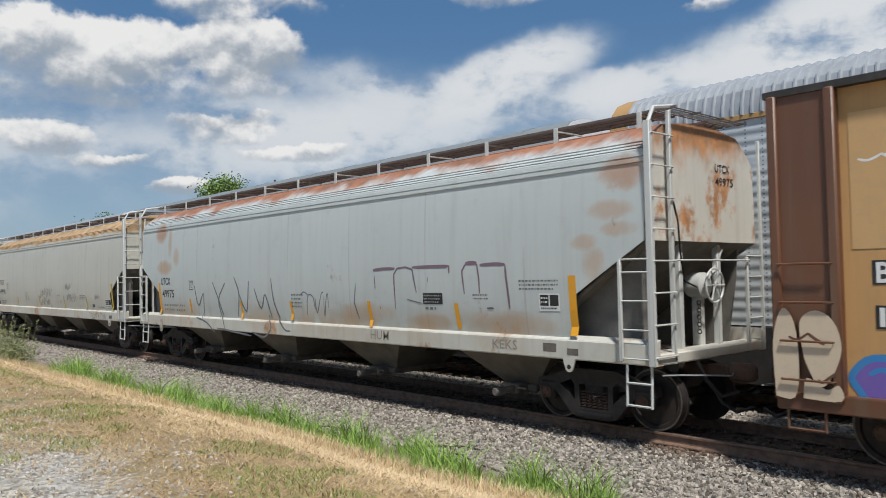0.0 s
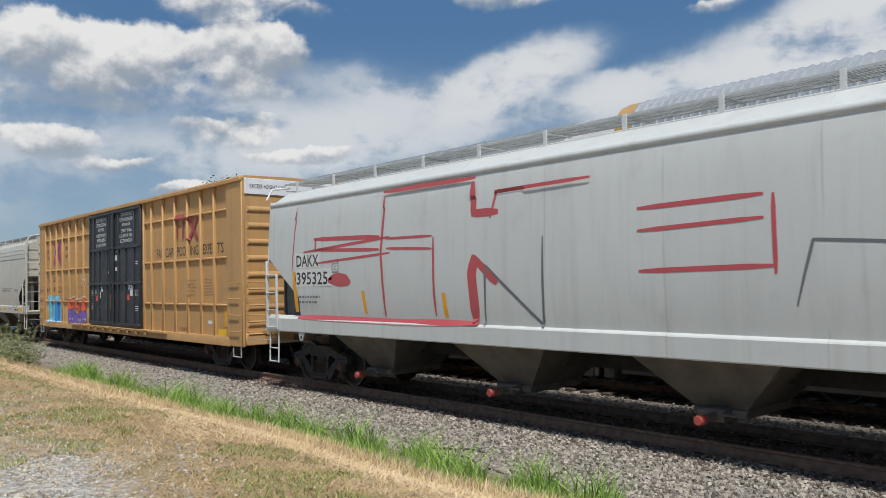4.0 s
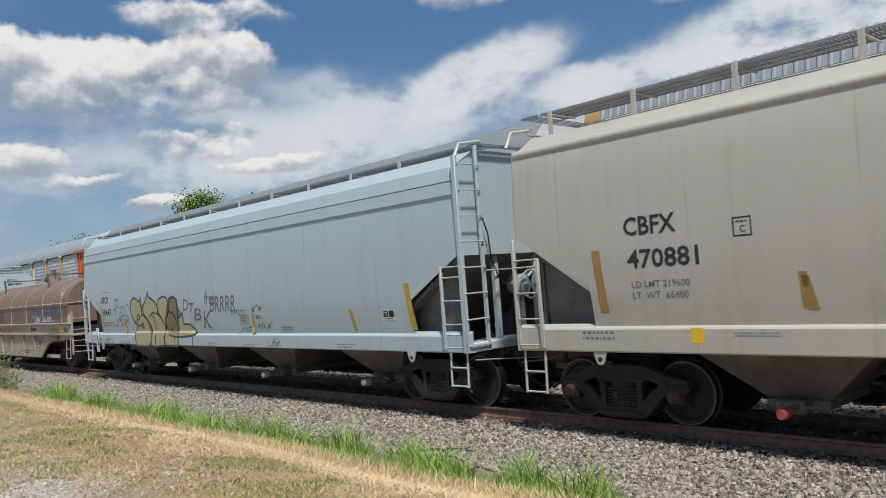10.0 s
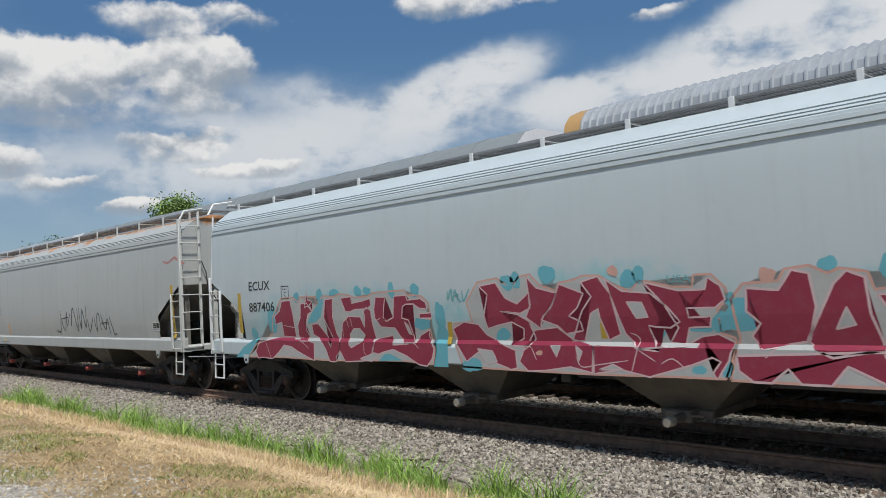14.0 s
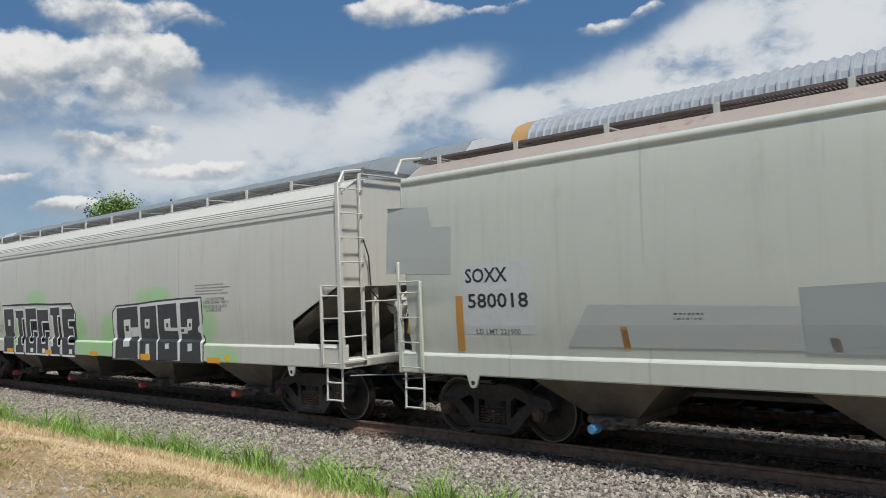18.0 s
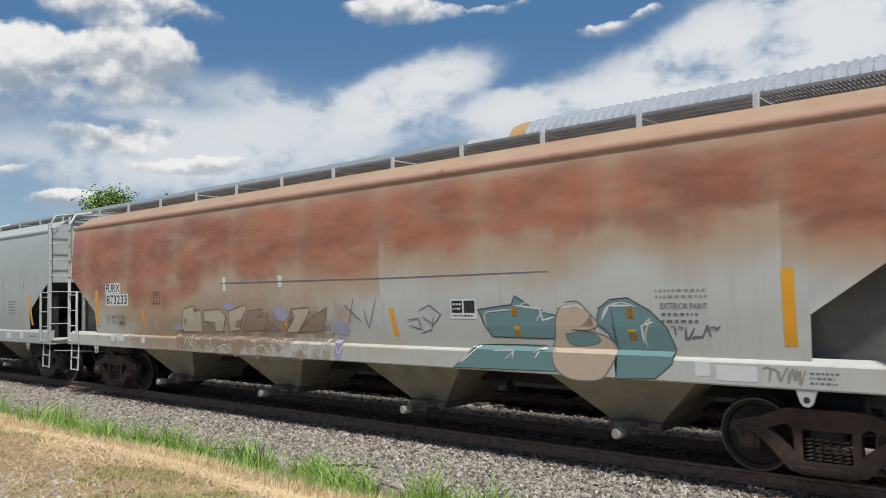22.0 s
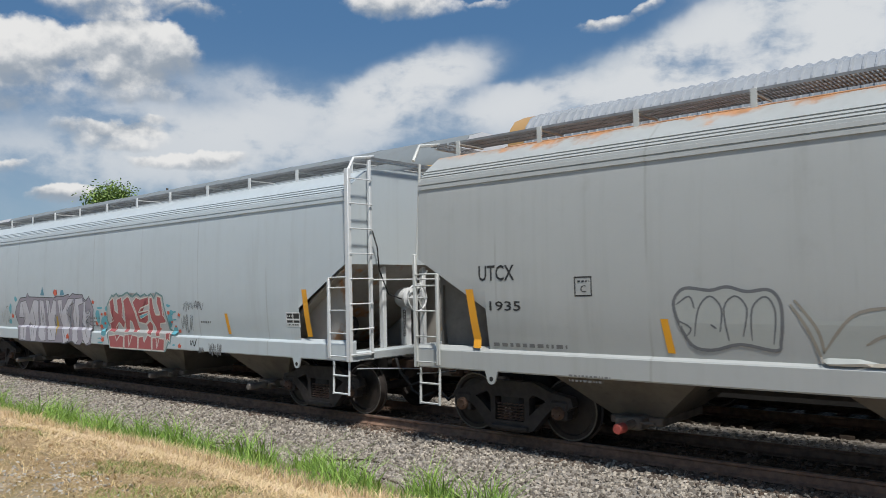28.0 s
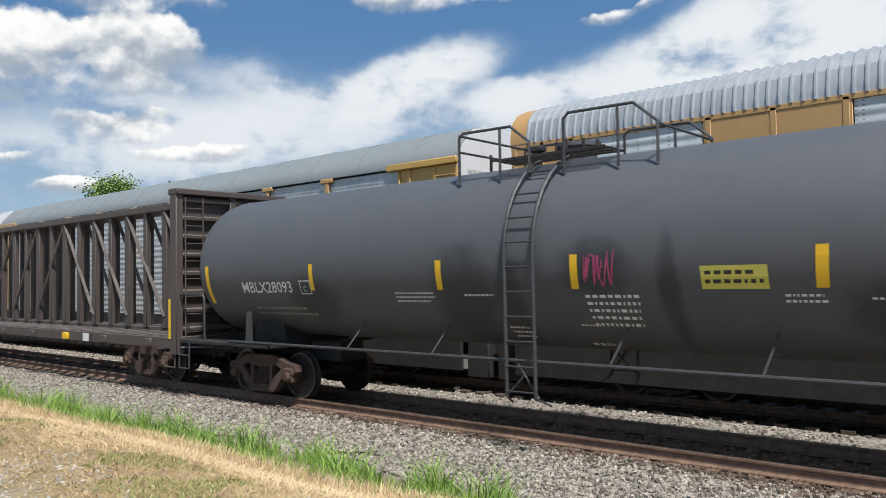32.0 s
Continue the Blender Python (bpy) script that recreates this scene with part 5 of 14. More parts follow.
    for i in range(bays):
        c = -span / 2 + span * (i + 0.5) / bays
        h2 = span / bays / 2
        lo = 0.42
        v = [(c - h2 * 0.66, -1.25, s0 + 0.12), (c + h2 * 0.66, -1.25, s0 + 0.12), (c + h2 * 0.66, 1.25, s0 + 0.12), (c - h2 * 0.66, 1.25, s0 + 0.12),
             (c - 0.36, -0.62, lo), (c + 0.36, -0.62, lo), (c + 0.36, 0.62, lo), (c - 0.36, 0.62, lo)]
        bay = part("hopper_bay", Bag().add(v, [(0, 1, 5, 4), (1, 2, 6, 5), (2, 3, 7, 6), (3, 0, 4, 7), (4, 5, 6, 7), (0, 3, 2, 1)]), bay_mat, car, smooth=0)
        b = Bag().cbox(c - 0.40, c + 0.40, -0.70, 0.70, lo - 0.09, lo + 0.03, 0.02)
        b.cbox(c - 0.2, c + 0.2, -0.95, -0.6, lo - 0.12, lo + 0.06, 0.03)
        b.rod((c + 0.22, -0.98, lo), (c + 0.42, -0.98, lo), 0.02, 6)
        b.rod((c + 0.08, -0.9, lo - 0.02), (c + 0.08, -1.24, lo - 0.04), 0.06, 8)
        part("outlet_gate", b, M_GATE, bay)
        b = Bag().spin([(0.0, 0.0), (0.0, 0.055), (0.02, 0.07), (0.17, 0.07), (0.17, 0.0)], (c + 0.08, -1.40, lo - 0.04), "y", 14)
        part("outlet_cap", b, caps or M_GATE, bay)
    b = Bag().box(-half + 0.5, half - 0.5, -0.2, 0.2, 0.8, 1.06)
    part("centre_sill", b, M_UNDER, car)
    # brake gear on the leading end
    x = half - 0.3
    b = Bag().ring((x + 0.18, 0.25, 2.12), (1, 0, 0), 0.26, 0.018, 22, 6)
    for i in range(6):
        e = i * math.pi / 3
        b.rod((x + 0.18, 0.25, 2.12), (x + 0.2, 0.25 + 0.26 * math.cos(e), 2.12 + 0.26 * math.sin(e)), 0.012, 5)
    part("brake_wheel", b, fitting, car)
    b = Bag().spin([(-0.2, 0.0), (-0.2, 0.16), (-0.12, 0.2), (0.08, 0.2), (0.12, 0.12), (0.18, 0.0)], (x - 0.03, 0.2, 2.12), "x", 16)
    b.cbox(x - 0.15, x - 0.02, 0.12, 0.3, s0 + 0.1, 1.95, 0.02)
    part("brake_gear", b, fitting, car)
    b = Bag()
    for k in range(9):
        b.ring((x + 0.02, 0.05 + 0.012 * (k % 2), 1.86 - 0.055 * k), (1, 0, 0) if k % 2 else (0, 1, 0), 0.032, 0.009, 8, 4)
    part("brake_chain", b, M_UNDER, car)
    part("brake_lever", Bag().path([(x + 0.1, 0.62, cut_z - 0.1), (x + 0.04, 0.5, 2.35), (x - 0.02, 0.3, 2.2)], 0.032, 6), fitting, car)
    part("retainer_pipe", Bag().path([(x + 0.28, -1.02, 3.35), (x + 0.28, -0.9, 3.05), (x + 0.26, -0.84, cut_z - 0.1), (x + 0.05, -0.4, 2.2), (x + 0.05, -0.05, 2.1)], 0.014, 5), M_UNDER, car)
    part("air_hose", Bag().path([(half - 0.05, -0.45, s0), (half + 0.12, -0.5, 0.78), (half + 0.3, -0.42, 0.55), (half + 0.5, -0.3, 0.62)], 0.028, 6), M_UNDER, car)
    b = Bag().spin([(-0.55, 0.0), (-0.52, 0.13), (-0.45, 0.19), (0.45, 0.19), (0.52, 0.13), (0.55, 0.0)], (half - 1.35, -0.75, 1.62), "x", 18)
    b.box(half - 1.6, half - 1.5, -0.9, -0.6, s0 + 0.1, 1.45)
    b.box(half - 1.15, half - 1.05, -0.9, -0.6, s0 + 0.1, 1.45)
    part("air_reservoir", b, fitting if end_kind == "tank" else M_UNDER, car)
    # jacking lugs under the sill
    for s in (-1, 1):
        c = s * (half - 1.5)
        tab = [(c - 0.12, s0 + 0.02), (c + 0.12, s0 + 0.02)] + [(c + 0.075 * math.cos(-0.3 - 0.424 * k), s0 - 0.11 + 0.075 * math.sin(-0.3 - 0.424 * k)) for k in range(7)]
        part("jacking_lug", Bag().slab(tab, -1.585, -1.555), sill_mat, car)
        part("lug_eye", Bag().spin([(-1.588, 0.0), (-1.588, 0.036), (-1.575, 0.036)], (c, 0, s0 - 0.105), "y", 14), M_UNDER, car)
    trucks(car, (-(half - truck), half - truck), rusty_trucks)
    couplers(car, half - 0.05)
    return car, Skin(car, lambda z: hopper_wide(z) if s1 + 0.02 < z < 3.74 else (hopper_wide(s1) + 0.06 if z <= s1 + 0.02 else hopper_wide(z) + 0.03))


def end_marks(car, half, lines):
    """Stencilled mark and number on the leading end sheet."""
    for i, txt in enumerate(lines):
        v, f = letters(txt, 0.13, 0.11 * len(txt), 0.008)
        me = bpy.data.meshes.new("end_lettering")
        me.from_pydata([(half - 0.112, 0.35 + a, 3.86 - 0.2 * i + b) for a, b in v], [], f)
        me.materials.append(M_BLACK)
        part("end_lettering", me, M_BLACK, car)


M_BOARD = plain("running_board_steel", (0.28, 0.285, 0.285), 0.55, 0.3, 0.3, 3.0, 0.1)
M_SLOPE = plain("dark_slope_steel", (0.21, 0.195, 0.17), 0.7, 0, 0.35, 2.0, 0.3)
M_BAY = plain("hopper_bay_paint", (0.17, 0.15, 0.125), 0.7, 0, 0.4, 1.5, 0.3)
M_GATE = plain("gate_steel", (0.19, 0.16, 0.135), 0.7, 0.1, 0.4, 5.0, 0.3)
M_CAP_BLUE = plain("blue_cap", (0.09, 0.28, 0.50), 0.5)
M_CAP_RED = plain("red_cap", (0.42, 0.08, 0.06), 0.6)
M_CAP_PALE = plain("pale_cap", (0.36, 0.32, 0.26), 0.6)

# ---------------------------------------------------------------- parked auto carriers on the far track
TAN = paint("golden_tan_paint", (0.48, 0.285, 0.11), 0.35, 0.10, grime_col=(0.20, 0.12, 0.06))
GOLD = paint("fresh_gold_paint", (0.53, 0.315, 0.085), 0.2, 0.0)
RACK_WHITE = paint("rack_white_paint", (0.76, 0.76, 0.77), 0.3)
ORANGE = paint("burnt_orange_paint", (0.52, 0.13, 0.035), 0.3)


def m_panel():
    """Galvanised side screen with rows of small punched holes."""
    def fn(g, b, co):
        sep = g.n("ShaderNodeSeparateXYZ")
        g.l(co, sep.inputs[0])
        hole = None
        for s, pitch in ((sep.outputs["X"], 0.105), (sep.outputs["Z"], 0.075)):
            u = g.math("ABSOLUTE", g.math("SUBTRACT", g.math("FRACT", g.math("DIVIDE", s, pitch)), 0.5))
            k = g.math("LESS_THAN", u, 0.17)
            hole = k if hole is None else g.math("MULTIPLY", hole, k)
        col_on = g.math("GREATER_THAN", g.noise(g.scaled(co, (3.2, 0, 0.02)), 1.0, 1, 0.3), 0.53)
        hole = g.math("MULTIPLY", hole, col_on)
        n1 = g.noise(co, 1.3, 6, 0.65)
        n2 = g.noise(g.scaled(co, (6, 6, 0.7)), 1.0, 5, 0.6)
        col = g.mix(g.ramp(n1, 0.35, 0.7), (0.575, 0.60, 0.60), (0.45, 0.475, 0.475))
        col = g.mix(g.math("MULTIPLY", g.ramp(n2, 0.55, 0.8), 0.35), col, (0.25, 0.22, 0.18))
        g.l(g.mix(g.math("MULTIPLY", hole, 0.62), col, (0.03, 0.03, 0.035)), b.inputs["Base Color"])
        b.inputs["Metallic"].default_value = 0.15
        b.inputs["Roughness"].default_value = 0.5
    return surface("punched_screen", fn)


M_SCREEN = m_panel()
M_RACKROOF = m_galv("roof_steel", (0.45, 0.465, 0.475))
M_ROOFGREY = paint("dull_roof_grey", (0.24, 0.255, 0.25), 0.35)


def screen(x0, x1, z0, z1, y, pitch=0.19, flat=()):
    """A horizontally corrugated side panel."""
    prof = []
    z = z0
    while z < z1:
        calm = any(a < z < b for a, b in flat)
        prof.append((y + (0.0 if calm else 0.007 * math.sin(2 * math.pi * (z - z0) / pitch)), z))
        z += pitch / 8
    prof.append((y, z1))
    prof += [(y + 0.05, z1), (y + 0.05, z0)]
    return Bag().sweep(prof, x0, x1)


ARCH = [(-1.50, 5.18), (-1.50, 5.36), (-1.42, 5.65), (-1.22, 5.87), (-0.85, 6.02), (0.0, 6.11), (0.85, 6.02), (1.22, 5.87), (1.42, 5.65), (1.50, 5.36), (1.50, 5.18)]


def ribbed_roof(x0, x1, pitch=0.19, deep=0.03):
    """Arched roof sheets with standing corrugations across the car."""
    v, f = [], []
    xs = []
    x = x0
    while x < x1:
        xs += [(x, 0), (x + 0.12 * pitch, 1), (x + 0.28 * pitch, 1), (x + 0.40 * pitch, 0)]
        x += pitch
    xs.append((x1, 0))
    n = len(ARCH)
    for x, up in xs:
        for y, z in ARCH:
            k = 1 + up * deep / 1.5
            v.append((x, y * (1 + up * 0.02), z + up * deep * (1 if abs(y) < 1.45 else 0.3)))
    for i in range(len(xs) - 1):
        for j in range(n - 1):
            f.append((i * n + j, (i + 1) * n + j, (i + 1) * n + j + 1, i * n + j + 1))
    return Bag().add(v, f)


def carrier_frame(car, half, sill_mat):
    part("deck", Bag().cbox(-half, half, -1.45, 1.45, 0.95, 1.2, 0.03), M_UNDER, car)
    for sy in (-1, 1):
        # sill drawn extra deep: its lower part is a dark strip for under-carrier shade
        part("side_sill", Bag().cbox(-half, half, sy * 1.47 - 0.05, sy * 1.47 + 0.05, 0.28, 1.32, 0.012), M_UNDER, car)
    part("centre_sill", Bag().box(-half + 1, half - 1, -0.3, 0.3, 0.55, 0.96), M_UNDER, car)
    for d in (2.15, 3.55):
        for sy in (-1, 1):
            part("inner_deck_edge", Bag().box(-half + 0.6, half - 0.6, sy * 1.35 - 0.03, sy * 1.35 + 0.03, d, d + 0.12), M_UNDER, car)
    for s in (-1, 1):
        # black box added past each end, so the gap between carriers reads as shade
        part("end_platform", Bag().cbox(min(s * half, s * (half + 0.62)), max(s * half, s * (half + 0.62)), -1.3, 1.3, 0.12, 1.16, 0.03), M_UNDER, car)
    trucks(car, (-(half - 3.2), half - 3.2))
    couplers(car, half)


def tan_carrier(x0, x1, label):
    """Tan bi-level carrier with wide punched screens and a bright ribbed roof."""
    half, mid = (x1 - x0) / 2, (x0 + x1) / 2
    car = thing("auto_carrier", label, "auto carrier", "parked auto carriers")
    car.location = (mid, FAR_Y, 0)
    carrier_frame(car, half, TAN)
    n = 5
    solid, gap = 2.0, 2.66
    for sy in (-1, 1):
        x = -half
        y = sy * 1.46
        spans = [(x, x + 1.58)]
        x += 1.58
        while x + gap + solid < half:
            spans.append((x + gap, x + gap + (solid + 0.44)))
            pn = part("side_screen", screen(x + 0.02, x + gap - 0.02, 1.34, 5.10, y + sy * 0.01, 0.19, ((3.05, 3.2), (4.2, 4.42))), M_SCREEN, car)
            x += gap + solid + 0.44
        if x < half - 0.3:
            spans.append((x, half))
        for a, b in spans:
            part("side_panel", Bag().cbox(a, min(b, half), y - 0.035, y + 0.035, 1.32, 5.16, 0.01), TAN, car)
            for q in (a + 0.09, (a + b) / 2, b - 0.09):
                if q < half:
                    part("post", Bag().cbox(q - 0.05, q + 0.05, y + sy * 0.03 - 0.02, y + sy * 0.03 + 0.02, 1.32, 5.16, 0.006), TAN, car)
        part("eave_rail", Bag().cbox(-half, half, y - 0.05, y + 0.05, 5.1, 5.2, 0.01), TAN, car)
    part("roof", ribbed_roof(-half + 0.4, half - 0.4), M_RACKROOF, car, smooth=25)
    for s in (-1, 1):
        b = Bag().sweep([(y * 1.012, z + 0.012) for y, z in ARCH], min(s * half, s * (half - 0.42)), max(s * half, s * (half - 0.42)))
        part("roof_cap", b, TAN, car)
        b = Bag().cbox(min(s * half, s * (half - 0.08)), max(s * half, s * (half - 0.08)), -1.44, 1.44, 1.3, 5.2, 0.02)
        part("end_door", b, TAN, car)
    sk = Skin(car, lambda z: 1.52)
    return car, sk, half


car, sk, half = tan_carrier(-9.72, 17.9, "tan auto carrier with punched steel screens and a ribbed roof")
# emblem: heavy bars and brackets, drawn as plain shapes
o = -half + 9.72
for a in (-4.93, -4.56, -4.2):
    sk.shape([(o + a, 3.78), (o + a + 0.27, 3.78), (o + a + 0.33, 3.90), (o + a + 0.33, 4.13), (o + a + 0.06, 4.13), (o + a, 4.02)], M_BLACK, name="emblem_shape")
    sk.block(o + a + 0.13, o + a + 0.34, 3.92, 3.99, TAN, 0.0, "emblem_slit", 0.002)
for a, d in ((-5.21, 1), (-3.57, -1)):
    sk.line([(o + a + d * 0.13, 3.62), (o + a, 3.62), (o + a, 4.18), (o + a + d * 0.13, 4.18)], 0.05, M_BLACK, 0.0, "emblem_bracket", False)
tagged(sk.bars(o - 4.95, o - 3.85, 3.58, 3.68, 1, M_BLACK, 2, "emblem_line"), kind="stuff")
for a in (-5.02, -4.85, -3.95, -3.78):
    sk.block(o + a, o + a + 0.09, 3.42, 3.51, M_BLACK, name="emblem_dot")


def open_carrier(x0, x1, label, roof_mat, post_mat, end_mat, cap_mat, door_right=True):
    """Carrier with full-length corrugated screens between slim posts and a plain roof."""
    half, mid = (x1 - x0) / 2, (x0 + x1) / 2
    car = thing("auto_carrier", label, "auto carrier", "parked auto carriers")
    car.location = (mid, FAR_Y, 0)
    carrier_frame(car, half, post_mat)
    for sy in (-1, 1):
        y = sy * 1.44
        n = 9
        a0, a1 = -half + 1.9, half - 1.95
        w = (a1 - a0) / n
        for i in range(n):
            x = a0 + w * i
            part("side_screen", screen(x + 0.02, x + w - 0.02, 1.34, 5.02, y, 0.185, ((2.5, 2.6), (3.7, 3.82))), M_SCREEN, car)
        for i in range(1, n):
            x = a0 + w * i
            b = Bag().cbox(x - 0.075, x + 0.075, y + sy * 0.05 - 0.04, y + sy * 0.05 + 0.04, 1.32, 4.96, 0.012)
            b.cbox(x - 0.24, x + 0.24, y + sy * 0.055 - 0.05, y + sy * 0.055 + 0.05, 4.94, 5.06, 0.02)
            part("post", b, post_mat, car)
        for s in (-1, 1):
            a, b_ = (half - 1.95, half) if s > 0 else (-half, -half + 1.9)
            bay = part("end_bay", Bag().cbox(a, b_, y - 0.04, y + 0.04, 1.3, 5.0, 0.012), end_mat if s > 0 else post_mat, car)
            part("bay_hood", Bag().cbox(a - 0.3, b_, y + sy * 0.06 - 0.09, y + sy * 0.06 + 0.09, 5.0, 5.16, 0.02), end_mat if s > 0 else post_mat, bay)
            for q in (a + 0.07, a + 0.42, (a + b_) / 2 + 0.25, b_ - 0.06):
                part("bay_rib", Bag().cbox(q - 0.035, q + 0.035, y + sy * 0.055 - 0.025, y + sy * 0.055 + 0.025, 1.3, 5.0, 0.008), end_mat if s > 0 else post_mat, bay)
            for k in range(5):
                z = 4.75 - 0.42 * k
                part("bay_rung", Bag().rod(((a + b_) / 2 + 0.3, y + sy * 0.1, z), (b_ - 0.08, y + sy * 0.1, z), 0.014, 6), post_mat, bay)
    roof = [(-1.52, 5.06), (-1.52, 5.2), (-1.36, 5.42), (-0.95, 5.84), (-0.5, 5.98), (0.5, 5.98), (0.95, 5.84), (1.36, 5.42), (1.52, 5.2), (1.52, 5.06)]
    part("roof", Bag().sweep(roof, -half + 0.5, half - 0.95), roof_mat, car)
    for i in range(14):
        x = -half + 1.0 + (2 * half - 2.5) * i / 13
        part("roof_seam", Bag().sweep([(y * 1.004, z + 0.012) for y, z in roof], x - 0.02, x + 0.02), roof_mat, car)
    for s in (-1, 1):
        x = s * half
        b = Bag().sweep(roof, min(x, x - s * (0.95 if s > 0 else 0.5)), max(x, x - s * (0.95 if s > 0 else 0.5)))
        part("roof_cap", b, roof_mat if cap_mat is RACK_WHITE else cap_mat, car)
        e = part("end_door", Bag().cbox(min(x, x - s * 0.1), max(x, x - s * 0.1), -1.44, 1.44, 1.3, 4.6, 0.02), end_mat if s > 0 else post_mat, car)
        part("end_gable", Bag().sweep([(-1.46, 4.6)] + roof + [(1.46, 4.6)], min(x + s * 0.006, x - s * 0.02), max(x + s * 0.006, x - s * 0.02)), cap_mat, car)
        for y in (-0.28, 0.34):
            part("door_gap", Bag().box(min(x + s * 0.006, x + s * 0.02), max(x + s * 0.006, x + s * 0.02), y - 0.05, y + 0.05, 1.35, 5.3 if y < 0 else 4.6), M_HOSE, e)
    return car, half


car, half = open_carrier(-38.4, -11.2, "grey-roofed auto carrier with yellow posts and a white capped yellow end", M_ROOFGREY, TAN, GOLD, RACK_WHITE)
skl = Skin(car, lambda z: 1.5)
skl.border(half - 1.45, half - 0.95, 3.72, 4.05, 0.02, M_BLACK)
skl.bars(half - 1.42, half - 0.98, 3.75, 4.02, 4, M_BLACK, 5)
skl.block(half - 1.25, half - 0.95, 3.5, 3.6, M_WHITE)
# lettering on the white end
v, f = letters("EXCESS HEIGHT CAR", 0.09, 0.95)
me = bpy.data.meshes.new("lettering")
me.from_pydata([(half + 0.008, -1.15 + a, 4.78 + b) for a, b in v], [], f)
me.materials.append(M_BLACK)
part("lettering", me, M_BLACK, car)
open_carrier(-67.2, -39.7, "pale-roofed auto carrier with a burnt orange end bay", M_RACKROOF, GOLD, ORANGE, RACK_WHITE)
open_carrier(-96.0, -68.5, "distant grey auto carrier with yellow posts", M_ROOFGREY, TAN, GOLD, GOLD)

# ---------------------------------------------------------------- distance: trees, pole


def build_tree(x, y, h, r, seed, base=0.25):
    """Trunk, limbs and a crown of many small leaf sprays."""
    rng = random.Random(seed)
    ob = thing("tree", "leafy broad-crowned tree behind the parked train", "tree", "trees behind the line")
    tb = Bag()
    pts = [Vector((0, 0, 0)), Vector((0.2, 0.1, h * 0.3)), Vector((0.1, -0.2, h * 0.6)), Vector((0.3, 0, h * 0.9))]
    for i in range(3):
        tb.rod(pts[i], pts[i + 1], 0.03 * h * (1 - 0.3 * i), 10, 0.03 * h * (0.7 - 0.28 * i))
    tips = []
    for i in range(26):
        a, t = rng.uniform(0, 6.28), rng.uniform(0.3, 0.9)
        s = pts[0].lerp(pts[3], t)
        d = Vector((math.cos(a), math.sin(a), rng.uniform(0.25, 0.9))) * r * rng.uniform(0.45, 1.0) * (1.15 - 0.6 * t)
        e = s + d
        e.z = min(e.z, h * rng.uniform(0.9, 1.0))
        tb.rod(s, e, 0.006 * h, 5, 0.002 * h)
        tips += [s.lerp(e, k) for k in (0.5, 0.75, 1.0)]
    part("trunk", tb, M_BARK, ob)
    n = 15000
    v = np.zeros((n, 4, 3))
    for i in range(n):
        c = tips[rng.randrange(len(tips))] + Vector((rng.gauss(0, 1), rng.gauss(0, 1), rng.gauss(0, 0.8))) * r * 0.15
        c.z = max(c.z, h * base)
        d = Vector((rng.gauss(0, 1), rng.gauss(0, 1), rng.gauss(0, 0.7))).normalized() * rng.uniform(0.10, 0.22)
        s = d.orthogonal().normalized() * rng.uniform(0.06, 0.11)
        v[i] = [c - d, c + s, c + d, c - s]
    f = np.arange(n * 4).reshape(n, 4)
    me = bpy.data.meshes.new("crown")
    me.from_pydata(v.reshape(-1, 3).tolist(), [], f.tolist())
    me.materials.append(M_LEAF)
    tagged(part("crown", me, M_LEAF, ob), kind="stuff")
    ob.location = (x, y, -0.8)


for i, (tx, ty, th, tr) in enumerate(((-84.1, 40.8, 16.3, 4.9), (-76.0, 42.0, 14.4, 3.0), (-124, 40, 13.8, 5.0), (-93.5, 34.5, 11.9, 2.2))):
    build_tree(tx, ty, th, tr, 40 + i)

pole = thing("utility_pole", "weathered wooden utility pole with a short crossarm", "utility pole")
part("shaft", Bag().rod((0, 0, -0.8), (0, 0, 12.55), 0.17, 10, 0.11), M_BARK, pole)
part("crossarm", Bag().cbox(-0.05, 0.05, -0.9, 0.9, 11.6, 11.72, 0.01), M_BARK, pole)
for a in (-0.8, 0.0, 0.8):
    part("insulator", Bag().spin([(0, 0.0), (0, 0.05), (0.06, 0.07), (0.14, 0.05), (0.16, 0.0)], (0, a, 11.72), "z", 10), M_GATE, pole)
pole.location = (-70.0, 40.0, 0)

# ---------------------------------------------------------------- the freight train, first car to last
TRAIN = []        # (car, its place along the line at the start)


def joined(car, u):
    TRAIN.append((car, u))


def speed_path(t):
    """How far the train has rolled after t seconds."""
    return 11.749 * t - 0.078 * t * t / 32 + 0.217 * t ** 3 / 1024


def plate_box(sk, x, z, s=0.26):
    sk.border(x, x + s, z, z + s, 0.018, M_BLACK)
    sk.text("C", x + 0.36 * s, z + 0.2 * s, 0.36 * s, None, M_BLACK)
    sk.bars(x + 0.2 * s, x + 0.85 * s, z + 0.66 * s, z + 0.86 * s, 1, M_BLACK, 1)


def acl_label(sk, x, z, w=0.5, h=0.26):
    """Black and white lubrication stencil."""
    sk.block(x, x + w, z, z + h, M_WHITE, name="stencil_panel")
    for a, b in ((0.05, 0.47), (0.53, 0.95)):
        sk.block(x + w * a, x + w * b, z + 0.3 * h, z + 0.92 * h, M_BLACK, name="stencil_panel", extra=0.003)
    sk.bars(x + 0.1 * w, x + 0.45 * w, z + 0.4 * h, z + 0.85 * h, 2, M_WHITE, 3).location.y = -0.006
    sk.bars(x + 0.08 * w, x + 0.92 * w, z + 0.06 * h, z + 0.26 * h, 1, M_BLACK, 4).location.y = -0.003


